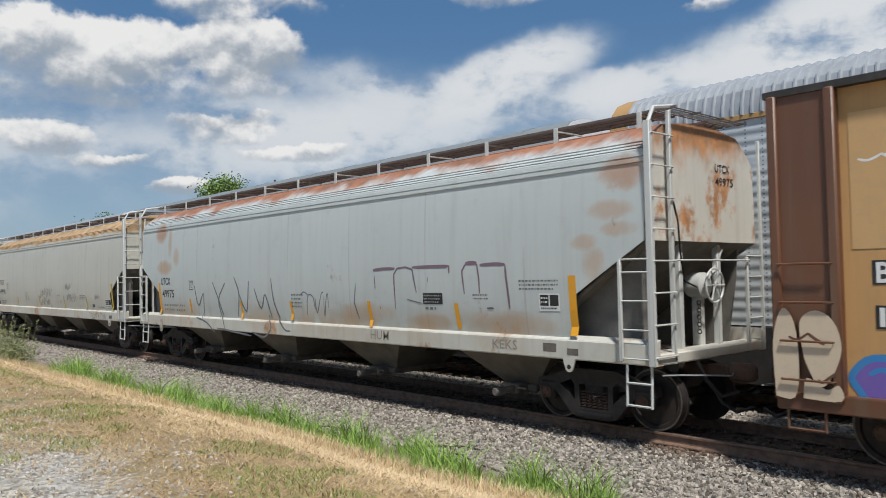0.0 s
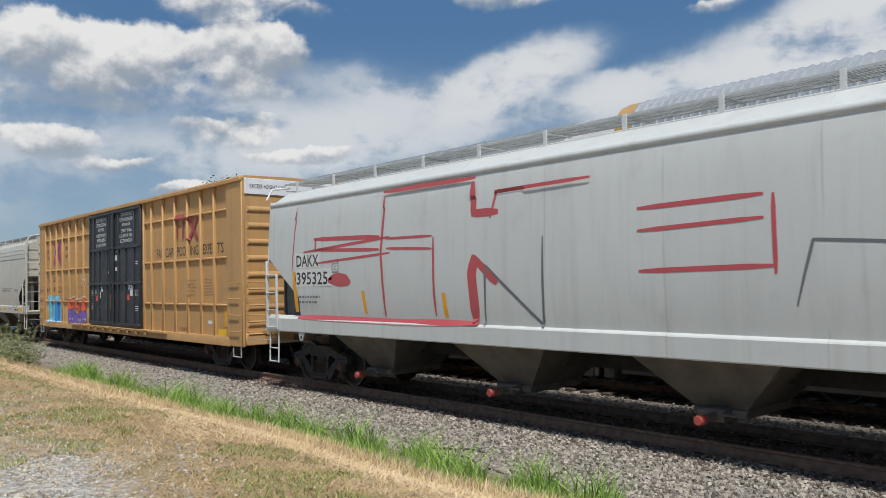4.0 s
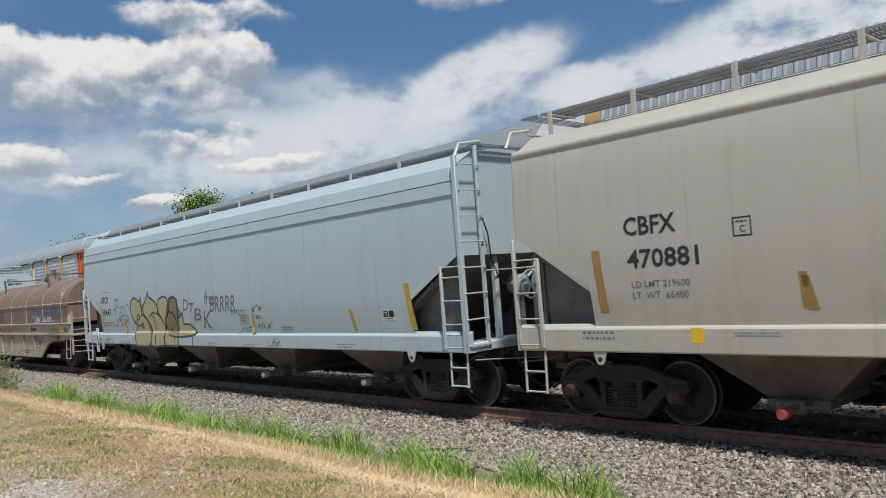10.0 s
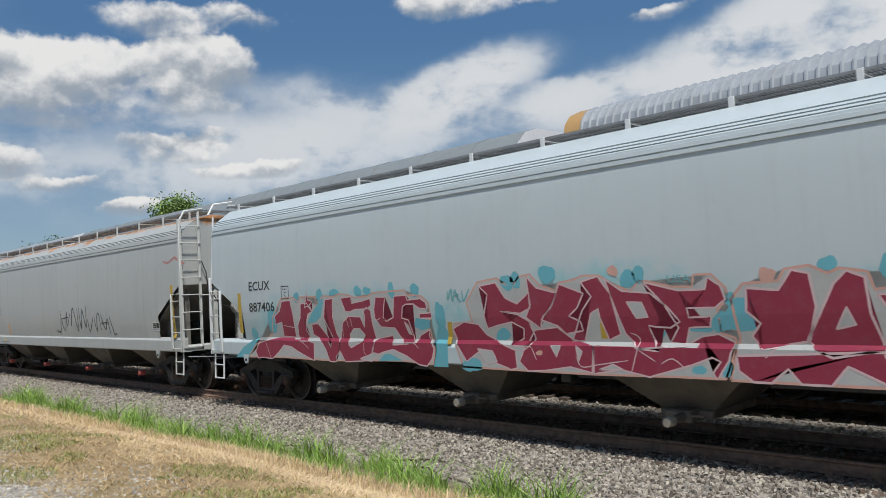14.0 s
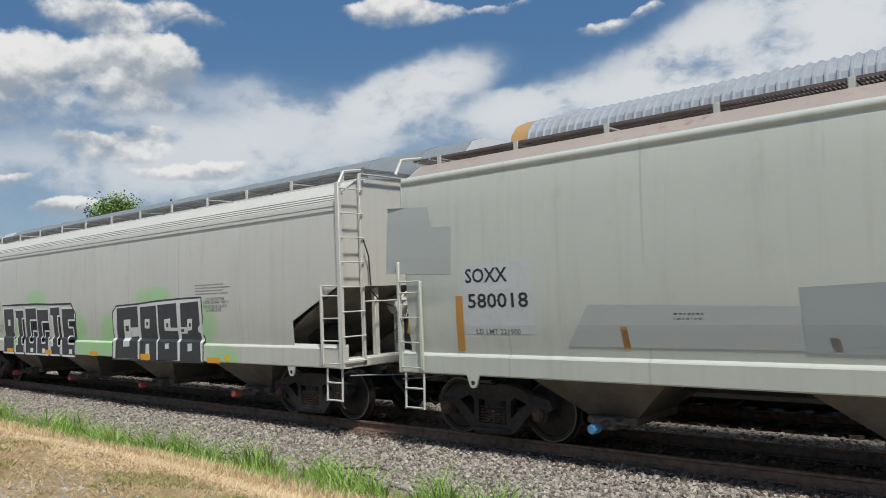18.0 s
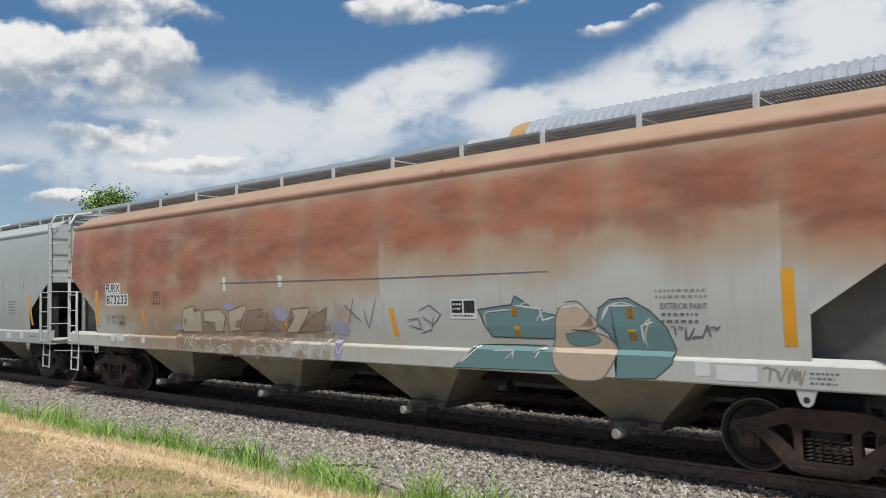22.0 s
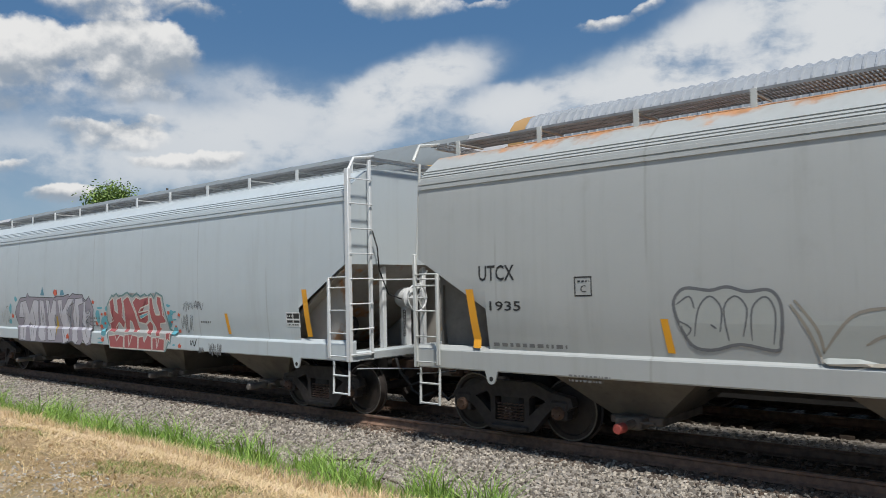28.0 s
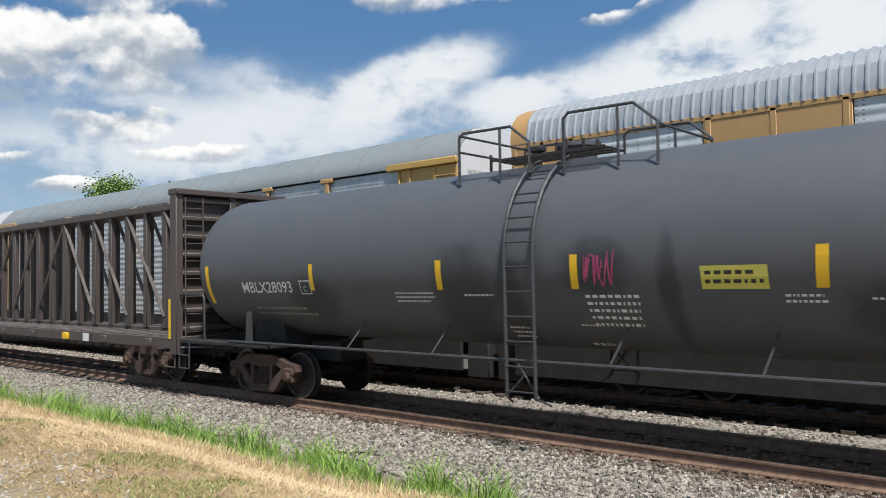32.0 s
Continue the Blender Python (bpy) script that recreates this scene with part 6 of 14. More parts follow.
PALE = paint("pale_grey_paint", (0.55, 0.58, 0.555), 0.30, 0.22, 1.25, (3.6, 4.45), 0.55, (0.95, 1.9), soft=0.34, clot=4, blooms=[(8.04, 2.8, 0.25, 0.14, (0.45, 0.22, 0.07), 0.42),
                (8.46, 3.24, 0.44, 0.15, (0.45, 0.22, 0.07), 0.42),
                (8.64, 2.96, 0.34, 0.12, (0.45, 0.22, 0.07), 0.42),
                (2.46, 1.63, 1.15, 0.25, (0.45, 0.22, 0.07), 0.42),
                (6.47, 1.54, 1.13, 0.22, (0.45, 0.22, 0.07), 0.42),
                (8.19, 2.45, 0.21, 0.33, (0.45, 0.22, 0.07), 0.42),
                (4.53, 1.52, 0.62, 0.16, (0.45, 0.22, 0.07), 0.42),
                (-7.35, 2.75, 0.5, 0.22, (0.45, 0.22, 0.07), 0.6),
                (-6.55, 3.05, 0.22, 0.3, (0.45, 0.22, 0.07), 0.5),
                (-7.6, 3.75, 0.45, 0.3, (0.42, 0.17, 0.05), 0.7),
                (-7.0, 3.45, 0.15, 0.5, (0.45, 0.22, 0.07), 0.5),
                (8.75, 3.75, 0.5, 0.25, (0.42, 0.17, 0.05), 0.6)], panels=2.4)
SILL_STAIN = paint("rust_stained_cream_sill", (0.60, 0.575, 0.50), 0.7, 0.5, rust_col=(0.42, 0.22, 0.10), soft=0.4, stain=0.5, stain_z=(0.9, 1.6), stain_col=(0.48, 0.30, 0.16))
PALE2 = paint("pale_blue_grey_paint", (0.495, 0.55, 0.56), 0.2, blooms=[(-4.72, 1.66, 3.3, 0.87, (0.2, 0.5, 0.52), 0.8),
                (1.02, 1.7, 2.74, 0.88, (0.2, 0.5, 0.52), 0.8),
                (6.07, 1.65, 2.8, 0.8, (0.2, 0.5, 0.52), 0.8)])
PALE3 = paint("light_grey_paint", (0.52, 0.565, 0.575), 0.15, panels=2.4)
PALEBLUE = paint("powder_grey_paint", (0.445, 0.51, 0.525), 0.15, panels=2.4)
CREAM = paint("cream_grey_paint", (0.56, 0.545, 0.47), 0.4, 0.0, 1.15, (3.72, 4.12), rust_col=(0.42, 0.26, 0.12), soft=0.3, panels=2.4)
WHITE_H = paint("white_grey_paint", (0.60, 0.61, 0.58), 0.35, panels=2.1)
WARM = paint("warm_grey_paint", (0.515, 0.49, 0.42), 0.25, panels=2.2)
WARM2 = paint("stone_grey_paint", (0.60, 0.58, 0.515), 0.25, blooms=[(-3.48, 2.6, 0.84, 0.3, (0.33, 0.62, 0.24), 0.75),
                (-0.99, 1.68, 0.78, 0.65, (0.33, 0.62, 0.24), 0.75),
                (0.1, 1.25, 1.41, 0.31, (0.33, 0.62, 0.24), 0.75),
                (3.15, 2.46, 0.99, 0.29, (0.33, 0.62, 0.24), 0.75),
                (5.34, 1.84, 0.42, 0.56, (0.33, 0.62, 0.24), 0.75),
                (5.88, 1.14, 0.66, 0.36, (0.33, 0.62, 0.24), 0.75),
                (-5.51, 1.63, 0.8, 0.69, (0.33, 0.62, 0.24), 0.75),
                (0.9, 1.61, 0.64, 0.59, (0.33, 0.62, 0.24), 0.75)], panels=2.3)
TAUPE = paint("taupe_grey_paint", (0.49, 0.46, 0.39), 0.35, panels=2.1)
GREY_A = paint("lead_grey_paint", (0.44, 0.45, 0.43), 0.35, 0.0, 0.5, (3.8, 4.5), rust_col=(0.45, 0.20, 0.07), panels=2.4)
GREY_B = paint("mid_grey_paint", (0.43, 0.45, 0.415), 0.35, panels=2.3)
GREENGREY = paint("green_grey_paint", (0.535, 0.545, 0.47), 0.35, blooms=[(4.48, 3.27, 0.22, 1.1, (0.52, 0.27, 0.09), 0.6),
                (8.95, 3.19, 0.1, 0.5, (0.52, 0.27, 0.09), 0.6),
                (4.3, 3.93, 0.45, 0.34, (0.52, 0.27, 0.09), 0.6),
                (6.21, 2.2, 0.07, 0.45, (0.52, 0.27, 0.09), 0.6),
                (8.99, 3.25, 0.13, 0.44, (0.52, 0.27, 0.09), 0.6)], panels=2.2)
STAINED = paint("stained_grey_paint", (0.495, 0.505, 0.465), 0.3, 0.0, 0.95, (3.95, 4.3), 0.75, (1.0, 2.2), rust_col=(0.46, 0.16, 0.06), stain_col=(0.52, 0.32, 0.13), soft=0.3, blooms=[(5.26, 1.81, 1.06, 0.91, (0.53, 0.32, 0.125), 0.8),
                (-2.67, 1.73, 1.72, 0.72, (0.53, 0.32, 0.125), 0.8),
                (1.07, 1.77, 1.97, 0.70, (0.53, 0.32, 0.125), 0.8),
                (7.38, 1.69, 0.74, 0.52, (0.53, 0.32, 0.125), 0.8),
                (3.79, 1.37, 0.96, 0.49, (0.53, 0.32, 0.125), 0.8),
                (8.8, 1.59, 0.53, 0.44, (0.53, 0.32, 0.125), 0.8)], panels=2.4)
RUSTBAND = paint("rust_banded_paint", (0.54, 0.535, 0.48), 0.4, stain=0.3, stain_z=(1.0, 1.9), band=(2.20, 2.95, (0.345, 0.124, 0.064)), blooms=[(-2.31, 1.91, 3.76, 0.68, (0.36, 0.235, 0.145), 0.85),
                (-4.88, 1.4, 2.14, 0.5, (0.36, 0.235, 0.145), 0.85),
                (-6.12, 2.16, 1.56, 0.79, (0.36, 0.235, 0.145), 0.85)])
RUSTY_END = paint("rusted_end_paint", (0.66, 0.63, 0.55), 0.4, 0.95, 1.0, (2.7, 4.5), rust_col=(0.48, 0.20, 0.06), soft=0.34, clot=4)
ROOF_RUST = paint("rusted_roof", (0.40, 0.33, 0.28), 0.5, 0.6, rust_col=(0.28, 0.13, 0.09))
CHORD_RUST = paint("rusted_chord", (0.44, 0.25, 0.16), 0.4, 0.5)
FITTING_G = paint("pale_fittings", (0.56, 0.565, 0.53), 0.45, 0.1)
FITTING_W = paint("white_fittings", (0.66, 0.67, 0.66), 0.3)
M_WHITEBOARD = plain("pale_board_steel", (0.55, 0.56, 0.55), 0.5, 0.2, 0.25)
M_BROWNBOARD = plain("brown_board_steel", (0.15, 0.12, 0.105), 0.7, 0.1, 0.3)
M_BAYT = plain("tan_bay_paint", (0.36, 0.32, 0.24), 0.7, 0, 0.35, 1.5, 0.3)
SLOPE_RUST = paint("rust_run_slope", (0.40, 0.37, 0.33), 0.6, 0.8, rust_col=(0.40, 0.19, 0.07), rough=0.6)
M_SLOPEK = plain("black_slope_paint", (0.03, 0.032, 0.032), 0.6, 0, 0.3, 2.0, 0.2)
M_PANELW = decal("white_panel", (0.70, 0.69, 0.65), 0.3)
M_SPRAYK = decal("faded_black_spray", (0.15, 0.155, 0.16), 0.6)
M_PRINT = decal("small_print_grey", (0.16, 0.16, 0.155), 0.3)
M_SPRAYK2 = decal("sprayed_outline", (0.05, 0.05, 0.052), 0.4)
M_SPRAYR2 = decal("washed_red_spray", (0.34, 0.085, 0.085), 0.4)
M_WASHRED = decal("brick_red_spray", (0.40, 0.10, 0.10), 0.4)
M_SPRAYBR2 = decal("thin_brown_marker", (0.22, 0.13, 0.09), 0.5)
G_CREAMG = decal("chalky_cream_spray", (0.44, 0.44, 0.42), 0.5)
G_PEACH = decal("peach_outline_spray", (0.60, 0.34, 0.27), 0.5)
G_PINKL = decal("pale_pink_outline", (0.62, 0.44, 0.44), 0.3)
G_TEALB = decal("bright_teal_spray", (0.13, 0.40, 0.46), 0.4)
G_DBLUE = decal("slate_blue_spray", (0.10, 0.25, 0.32), 0.35)
G_PLUM = decal("grey_lilac_spray", (0.31, 0.28, 0.32), 0.5)
G_CREAMW = decal("cream_outline_spray", (0.62, 0.57, 0.50), 0.3)
G_SMEAR = haze_paint("washed_tan_spray", (0.42, 0.30, 0.21), 0.85)
G_SAND = decal("sandy_spray", (0.50, 0.41, 0.29), 0.5)
G_UMBER = decal("umber_spray", (0.29, 0.20, 0.14), 0.5)
G_PINKTAG = decal("pink_inspection_tag", (0.62, 0.16, 0.19), 0.4)
G_LILAC = decal("lilac_spray", (0.36, 0.34, 0.44), 0.4)
M_SPRAYM = decal("faded_maroon_spray", (0.20, 0.13, 0.16), 0.5)
M_SPRAYT = decal("faded_brown_marker", (0.30, 0.27, 0.22), 0.6)
M_SPRAYBR = decal("brown_marker", (0.16, 0.09, 0.06), 0.4)
M_SPRAYR = decal("red_spray", (0.50, 0.085, 0.09), 0.45)
M_FADERED = decal("faded_red_line", (0.48, 0.22, 0.19), 0.5)
M_RUNDARK = haze_paint("dark_dirt_run", (0.17, 0.17, 0.15), 0.8, 3.0)
M_RUNDIRT = decal("dirt_run", (0.32, 0.31, 0.28), 0.6)
M_DULLAMB = decal("browned_reflector", (0.36, 0.20, 0.055), 0.4)
M_RUSTAMB = decal("dull_amber_reflector", (0.50, 0.23, 0.04), 0.3)
M_OVERPAINT = decal("cover_paint_grey", (0.33, 0.355, 0.34), 0.15)
M_OVERPAINT2 = decal("cover_paint_light_grey", (0.40, 0.415, 0.385), 0.2)
M_OVERPALE = decal("pale_spray", (0.52, 0.53, 0.51), 0.4)
M_DARKSQ = decal("charcoal_paint", (0.07, 0.075, 0.078), 0.3)
M_GRAFK = decal("solid_black_spray", (0.04, 0.042, 0.046), 0.2)
G_KHAKI = decal("khaki_spray", (0.43, 0.40, 0.22), 0.3)
G_MAG = decal("magenta_spray", (0.27, 0.025, 0.055), 0.3)

G_TEAL = decal("teal_spray", (0.17, 0.42, 0.43), 0.4)
G_DTEAL = decal("dull_teal_spray", (0.15, 0.26, 0.25), 0.4)
G_FLESH = decal("flesh_spray", (0.55, 0.42, 0.30), 0.4)
G_SILVER = decal("silver_spray", (0.55, 0.53, 0.56), 0.3)
G_BEIGE = decal("beige_spray", (0.56, 0.51, 0.36), 0.3)
G_SKYL = decal("light_blue_label", (0.35, 0.60, 0.74), 0.2)
G_PURPLE, G_ORANGE = decal("purple_spray", (0.17, 0.11, 0.40), 0.25), decal("orange_spray", (0.66, 0.12, 0.06), 0.3)
G_CREAM = decal("cream_spray", (0.62, 0.50, 0.36), 0.4)



car, sk = hopper("pale grey covered hopper with a rusty roof edge and black scrawls", 9.18, PALE, sill_mat=SILL_STAIN, fitting=FITTING_G, caps=M_GATE, end_mat=RUSTY_END, boards=M_BROWNBOARD)
joined(car, -15.11)
sk.text("UTCX", -7.61, 2.24, 0.21, 0.66, M_BLACK, 0.012, 0.0, 0.003, "reporting_mark")
sk.text("49975", -7.54, 1.87, 0.23, 0.82, M_BLACK, 0.012, 0.0, 0.003, "car_number")
plate_box(sk, -5.67, 2.1, 0.25)
sk.bars(-7.47, -6.0, 1.46, 1.72, 2, M_SPRAYT, 1)
sk.block(-7.77, -7.63, 1.40, 2.29, M_AMBER, -0.05, "reflector")
sk.block(-5.66, -5.56, 1.46, 1.84, M_AMBER, -0.05, "reflector")
sk.block(-2.66, -2.56, 1.38, 1.81, M_AMBER, -0.09, "reflector")
sk.block(-0.28, -0.18, 1.41, 1.84, M_AMBER, -0.07, "reflector")
sk.block(2.69, 2.79, 1.37, 1.87, M_AMBER, -0.08, "reflector")
sk.block(5.21, 5.31, 1.42, 1.86, M_AMBER, -0.05, "reflector")
sk.block(7.72, 7.86, 1.41, 2.31, M_AMBER, -0.01, "reflector")
sk.line([(-5.34, 2.22), (-5.3, 2.1), (-5.25, 1.92), (-5.2, 1.76), (-5.13, 1.67), (-5.04, 1.72), (-4.94, 1.85), (-4.84, 1.97), (-4.78, 2.0), (-4.77, 1.89), (-4.8, 1.68), (-4.83, 1.47), (-4.85, 1.33)], 0.045, M_SPRAYK, 0.002)
sk.line([(-5.24, 1.34), (-5.12, 1.33), (-4.96, 1.3), (-4.78, 1.27), (-4.62, 1.23), (-4.48, 1.17), (-4.34, 1.1), (-4.22, 1.03), (-4.14, 0.99)], 0.045, M_SPRAYK, 0.002)
sk.line([(-4.23, 2.31), (-4.16, 2.22), (-4.06, 2.08), (-3.95, 1.93), (-3.86, 1.77), (-3.77, 1.59), (-3.68, 1.4), (-3.6, 1.22), (-3.55, 1.09)], 0.045, M_SPRAYK, 0.002)
sk.line([(-3.51, 2.27), (-3.59, 2.19), (-3.71, 2.08), (-3.83, 1.96), (-3.9, 1.84), (-3.9, 1.71), (-3.87, 1.58), (-3.82, 1.46), (-3.79, 1.38)], 0.045, M_SPRAYK, 0.002)
sk.line([(-3.0, 2.42), (-2.95, 2.35), (-2.87, 2.25), (-2.8, 2.13), (-2.76, 2.01), (-2.77, 1.86), (-2.81, 1.69), (-2.86, 1.53), (-2.89, 1.42)], 0.045, M_SPRAYK, 0.002)
sk.line([(-2.76, 2.01), (-2.69, 1.9), (-2.6, 1.73), (-2.5, 1.6), (-2.42, 1.56), (-2.36, 1.68), (-2.3, 1.91), (-2.26, 2.15), (-2.23, 2.31)], 0.045, M_SPRAYK, 0.002)
sk.line([(-1.97, 2.13), (-1.91, 2.02), (-1.83, 1.86), (-1.75, 1.72), (-1.67, 1.65), (-1.61, 1.7), (-1.55, 1.82), (-1.5, 1.95), (-1.45, 1.99), (-1.38, 1.9), (-1.31, 1.73), (-1.25, 1.56), (-1.2, 1.44)], 0.045, M_SPRAYK, 0.002)
sk.line([(-1.14, 2.38), (-1.13, 2.26), (-1.11, 2.1), (-1.07, 1.91), (-1.02, 1.75), (-0.94, 1.6), (-0.84, 1.45), (-0.73, 1.33), (-0.63, 1.23), (-0.54, 1.18), (-0.45, 1.16), (-0.36, 1.16), (-0.31, 1.16)], 0.045, M_SPRAYK, 0.002)
sk.line([(-1.34, 1.49), (-1.3, 1.44), (-1.24, 1.37), (-1.19, 1.29), (-1.18, 1.22), (-1.22, 1.15), (-1.3, 1.08), (-1.4, 1.01), (-1.51, 0.98), (-1.65, 0.98), (-1.82, 1.01), (-1.99, 1.05), (-2.1, 1.07)], 0.045, M_SPRAYK, 0.002)
sk.line([(-4.0, 1.1), (-3.86, 1.09), (-3.67, 1.08), (-3.44, 1.07), (-3.2, 1.05), (-2.92, 1.03), (-2.6, 1.01), (-2.32, 0.99), (-2.14, 0.98)], 0.045, M_SPRAYK, 0.002)
sk.line([(2.26, 2.22), (2.18, 1.84), (2.31, 1.51)], 0.03, M_SPRAYK, 0.002)
sk.scrawl(0.03, 1.24, 1.51, 2.08, 4, 0.025, M_SPRAYK, 8, 0.002)
sk.line([(2.85, 2.48), (3.16, 2.5), (3.54, 2.5)], 0.06, M_SPRAYM, 0.002)
sk.line([(3.52, 1.74), (3.51, 2.39), (3.62, 2.5), (3.86, 2.52), (4.06, 2.47), (4.16, 2.05)], 0.035, M_SPRAYM, 0.002)
sk.line([(4.06, 2.51), (4.64, 2.51), (5.07, 2.51), (5.07, 2.39)], 0.06, M_SPRAYM, 0.002)
sk.line([(2.9, 2.37), (2.91, 2.11)], 0.025, M_SPRAYM, 0.002)
sk.line([(3.04, 1.77), (3.04, 1.72)], 0.03, M_SPRAYM, 0.002)
sk.line([(4.49, 2.32), (4.48, 2.23)], 0.03, M_SPRAYM, 0.002)
sk.line([(5.44, 2.03), (5.4, 2.42), (5.49, 2.53), (5.65, 2.56), (5.77, 2.52), (5.81, 2.3), (5.81, 2.03)], 0.035, M_SPRAYM, 0.002)
sk.line([(5.49, 2.55), (5.77, 2.55)], 0.07, M_SPRAYM, 0.002)
sk.line([(5.84, 2.51), (6.18, 2.52), (6.42, 2.51)], 0.06, M_SPRAYM, 0.002)
sk.line([(6.42, 2.51), (6.45, 2.19), (6.49, 1.79)], 0.045, M_SPRAYM, 0.002)
sk.line([(3.89, 1.92), (4.17, 1.87), (4.31, 1.85)], 0.02, M_SPRAYM, 0.002)
sk.line([(5.97, 1.79), (6.13, 1.79)], 0.04, M_SPRAYM, 0.002)
sk.bars(-0.26, 0.24, 1.68, 2.03, 4, M_PRINT, 1)
sk.block(4.34, 4.87, 1.84, 2.04, M_BLACK, 0.0, "stencil_panel")
sk.bars(4.36, 4.85, 1.85, 2.02, 3, M_WHITE, 3)
sk.bars(4.39, 4.74, 1.71, 1.82, 1, M_PRINT, 1)
acl_label(sk, 7.12, 1.77, 0.41, 0.27)
sk.bars(6.71, 7.66, 2.08, 2.27, 3, M_PRINT, 5)
sk.bars(5.64, 6.01, 1.92, 2.04, 2, M_PRINT, 1)
sk.block(7.18, 7.44, 1.15, 1.28, M_GATE, 0.0, "sticker")
sk.block(7.65, 7.86, 1.12, 1.22, M_GATE, 0.0, "sticker")
sk.text("HUM", 2.73, 1.13, 0.18, 0.58, M_SPRAYT, 0.005, 0.0, 0.003, "lettering")
sk.text("KEKS", 6.09, 1.14, 0.15, 0.55, M_SPRAYT, 0.005, 0.0, 0.003, "lettering")
end_marks(car, 9.18, ("UTCX", "49975"))

car, sk = hopper("cream covered hopper with a tan stained roof edge", 9.15, CREAM, sill_mat=SILL_STAIN, fitting=FITTING_G, boards=M_BROWNBOARD)
joined(car, -34.87)
sk.text("UTCX", -7.7, 2.35, 0.22, 0.89, M_BLACK, 0.012, 0.0, 0.003, "reporting_mark")
sk.text("49998", -7.54, 1.89, 0.24, 1.00, M_BLACK, 0.012, 0.0, 0.003, "car_number")
plate_box(sk, -6.24, 2.13, 0.27)
sk.bars(-7.38, -6.45, 1.42, 1.63, 2, M_PRINT, 1)
sk.block(-4.29, -4.19, 1.39, 1.77, M_OCHRE, -0.10, "reflector")
sk.block(-0.81, -0.71, 1.37, 1.89, M_OCHRE, -0.17, "reflector")
sk.block(2.58, 2.68, 1.40, 1.84, M_OCHRE, -0.11, "reflector")
sk.block(5.25, 5.35, 1.40, 1.84, M_OCHRE, -0.10, "reflector")
sk.block(7.89, 8.03, 1.40, 2.30, M_OCHRE, -0.06, "reflector")
sk.scrawl(-3.18, -2.31, 1.6, 2.14, 2, 0.035, M_SPRAYT, 1, 0.002)
sk.scrawl(-0.92, 1.01, 1.77, 2.2, 5, 0.035, M_SPRAYT, 2, 0.002)
sk.scrawl(-0.83, 1.0, 1.41, 1.77, 4, 0.03, M_SPRAYT, 3, 0.002)
sk.scrawl(1.59, 2.21, 1.57, 1.91, 3, 0.03, M_SPRAYT, 4, 0.002)
sk.scrawl(2.8, 3.57, 2.08, 2.37, 5, 0.025, M_SPRAYT, 5, 0.002)
sk.scrawl(2.91, 4.1, 1.63, 1.97, 6, 0.025, M_SPRAYT, 6, 0.002)
sk.bars(4.47, 5.11, 1.73, 1.93, 3, M_PRINT, 1)
sk.bars(6.15, 6.73, 1.76, 1.94, 4, M_PRINT, 3)
sk.block(5.83, 6.09, 1.49, 1.58, M_BLACK, 0.0, "stencil_panel")
sk.bars(5.84, 6.07, 1.5, 1.56, 1, M_WHITE, 1)
acl_label(sk, 7.21, 1.49, 0.57, 0.29)
sk.bars(6.35, 7.07, 1.46, 1.53, 1, M_PRINT, 1)
sk.scrawl(5.52, 7.33, 1.06, 1.32, 11, 0.03, M_SPRAYT, 7, 0.002)
sk.block(7.62, 7.9, 1.12, 1.23, M_GATE, 0.0, "sticker")

car, sk = hopper("white covered hopper with red spray-painted outlines", 9.1, WHITE_H, sill=(1.2, 1.56), eave=4.2, chord="round", boards=M_WHITEBOARD, caps=M_CAP_RED, board_z=4.75, cut_z=2.9)
joined(car, -54.53)
sk.block(-7.81, -6.77, 2.65, 2.96, M_PANELW, 0.0, "mark_panel")
sk.block(-7.8, -6.31, 2.23, 2.62, M_PANELW, 0.0, "mark_panel")
sk.text("DAKX", -7.73, 2.67, 0.26, 0.91, M_BLACK, 0.014, 0.0, 0.003, "reporting_mark")
sk.text("395325", -7.73, 2.27, 0.28, 1.26, M_BLACK, 0.012, 0.0, 0.003, "car_number")
plate_box(sk, -6.3, 2.52, 0.24)
sk.bars(-7.66, -6.74, 1.83, 2.06, 2, M_PRINT, 1)
sk.block(-7.84, -7.70, 1.66, 2.57, M_AMBER, -0.08, "reflector")
sk.block(-5.18, -5.08, 1.67, 2.13, M_AMBER, -0.09, "reflector")
sk.block(-2.76, -2.66, 1.65, 2.09, M_AMBER, -0.06, "reflector")
sk.line([(-7.01, 3.26), (-4.62, 3.19)], 0.09, M_SPRAYR, 0.002)
sk.line([(-6.95, 3.02), (-4.63, 2.94)], 0.07, M_SPRAYR, 0.002)
sk.line([(-6.94, 3.28), (-6.95, 3.0)], 0.06, M_SPRAYR, 0.002)
sk.line([(-4.45, 3.96), (-4.52, 3.34), (-4.58, 2.87), (-4.49, 1.62)], 0.07, M_SPRAYR, 0.002)
sk.line([(-7.71, 4.01), (-7.82, 3.44), (-7.93, 2.57)], 0.04, M_SPRAYR, 0.002)
sk.line([(-4.5, 4.05), (-3.08, 4.06), (-1.92, 4.05)], 0.08, M_SPRAYR, 0.002)
sk.line([(-1.96, 3.99), (-1.96, 3.44), (-1.37, 3.43)], 0.14, M_SPRAYR, 0.002)
sk.line([(-1.94, 2.73), (-2.02, 2.41), (-1.96, 1.58)], 0.22, M_SPRAYR, 0.002)
sk.line([(-1.98, 2.7), (-1.42, 2.24)], 0.14, M_SPRAYR, 0.002)
sk.line([(-3.01, 3.1), (-3.02, 2.09), (-2.99, 1.67)], 0.06, M_SPRAYR, 0.002)
sk.line([(-4.44, 3.14), (-3.04, 3.12)], 0.05, M_SPRAYR, 0.002)
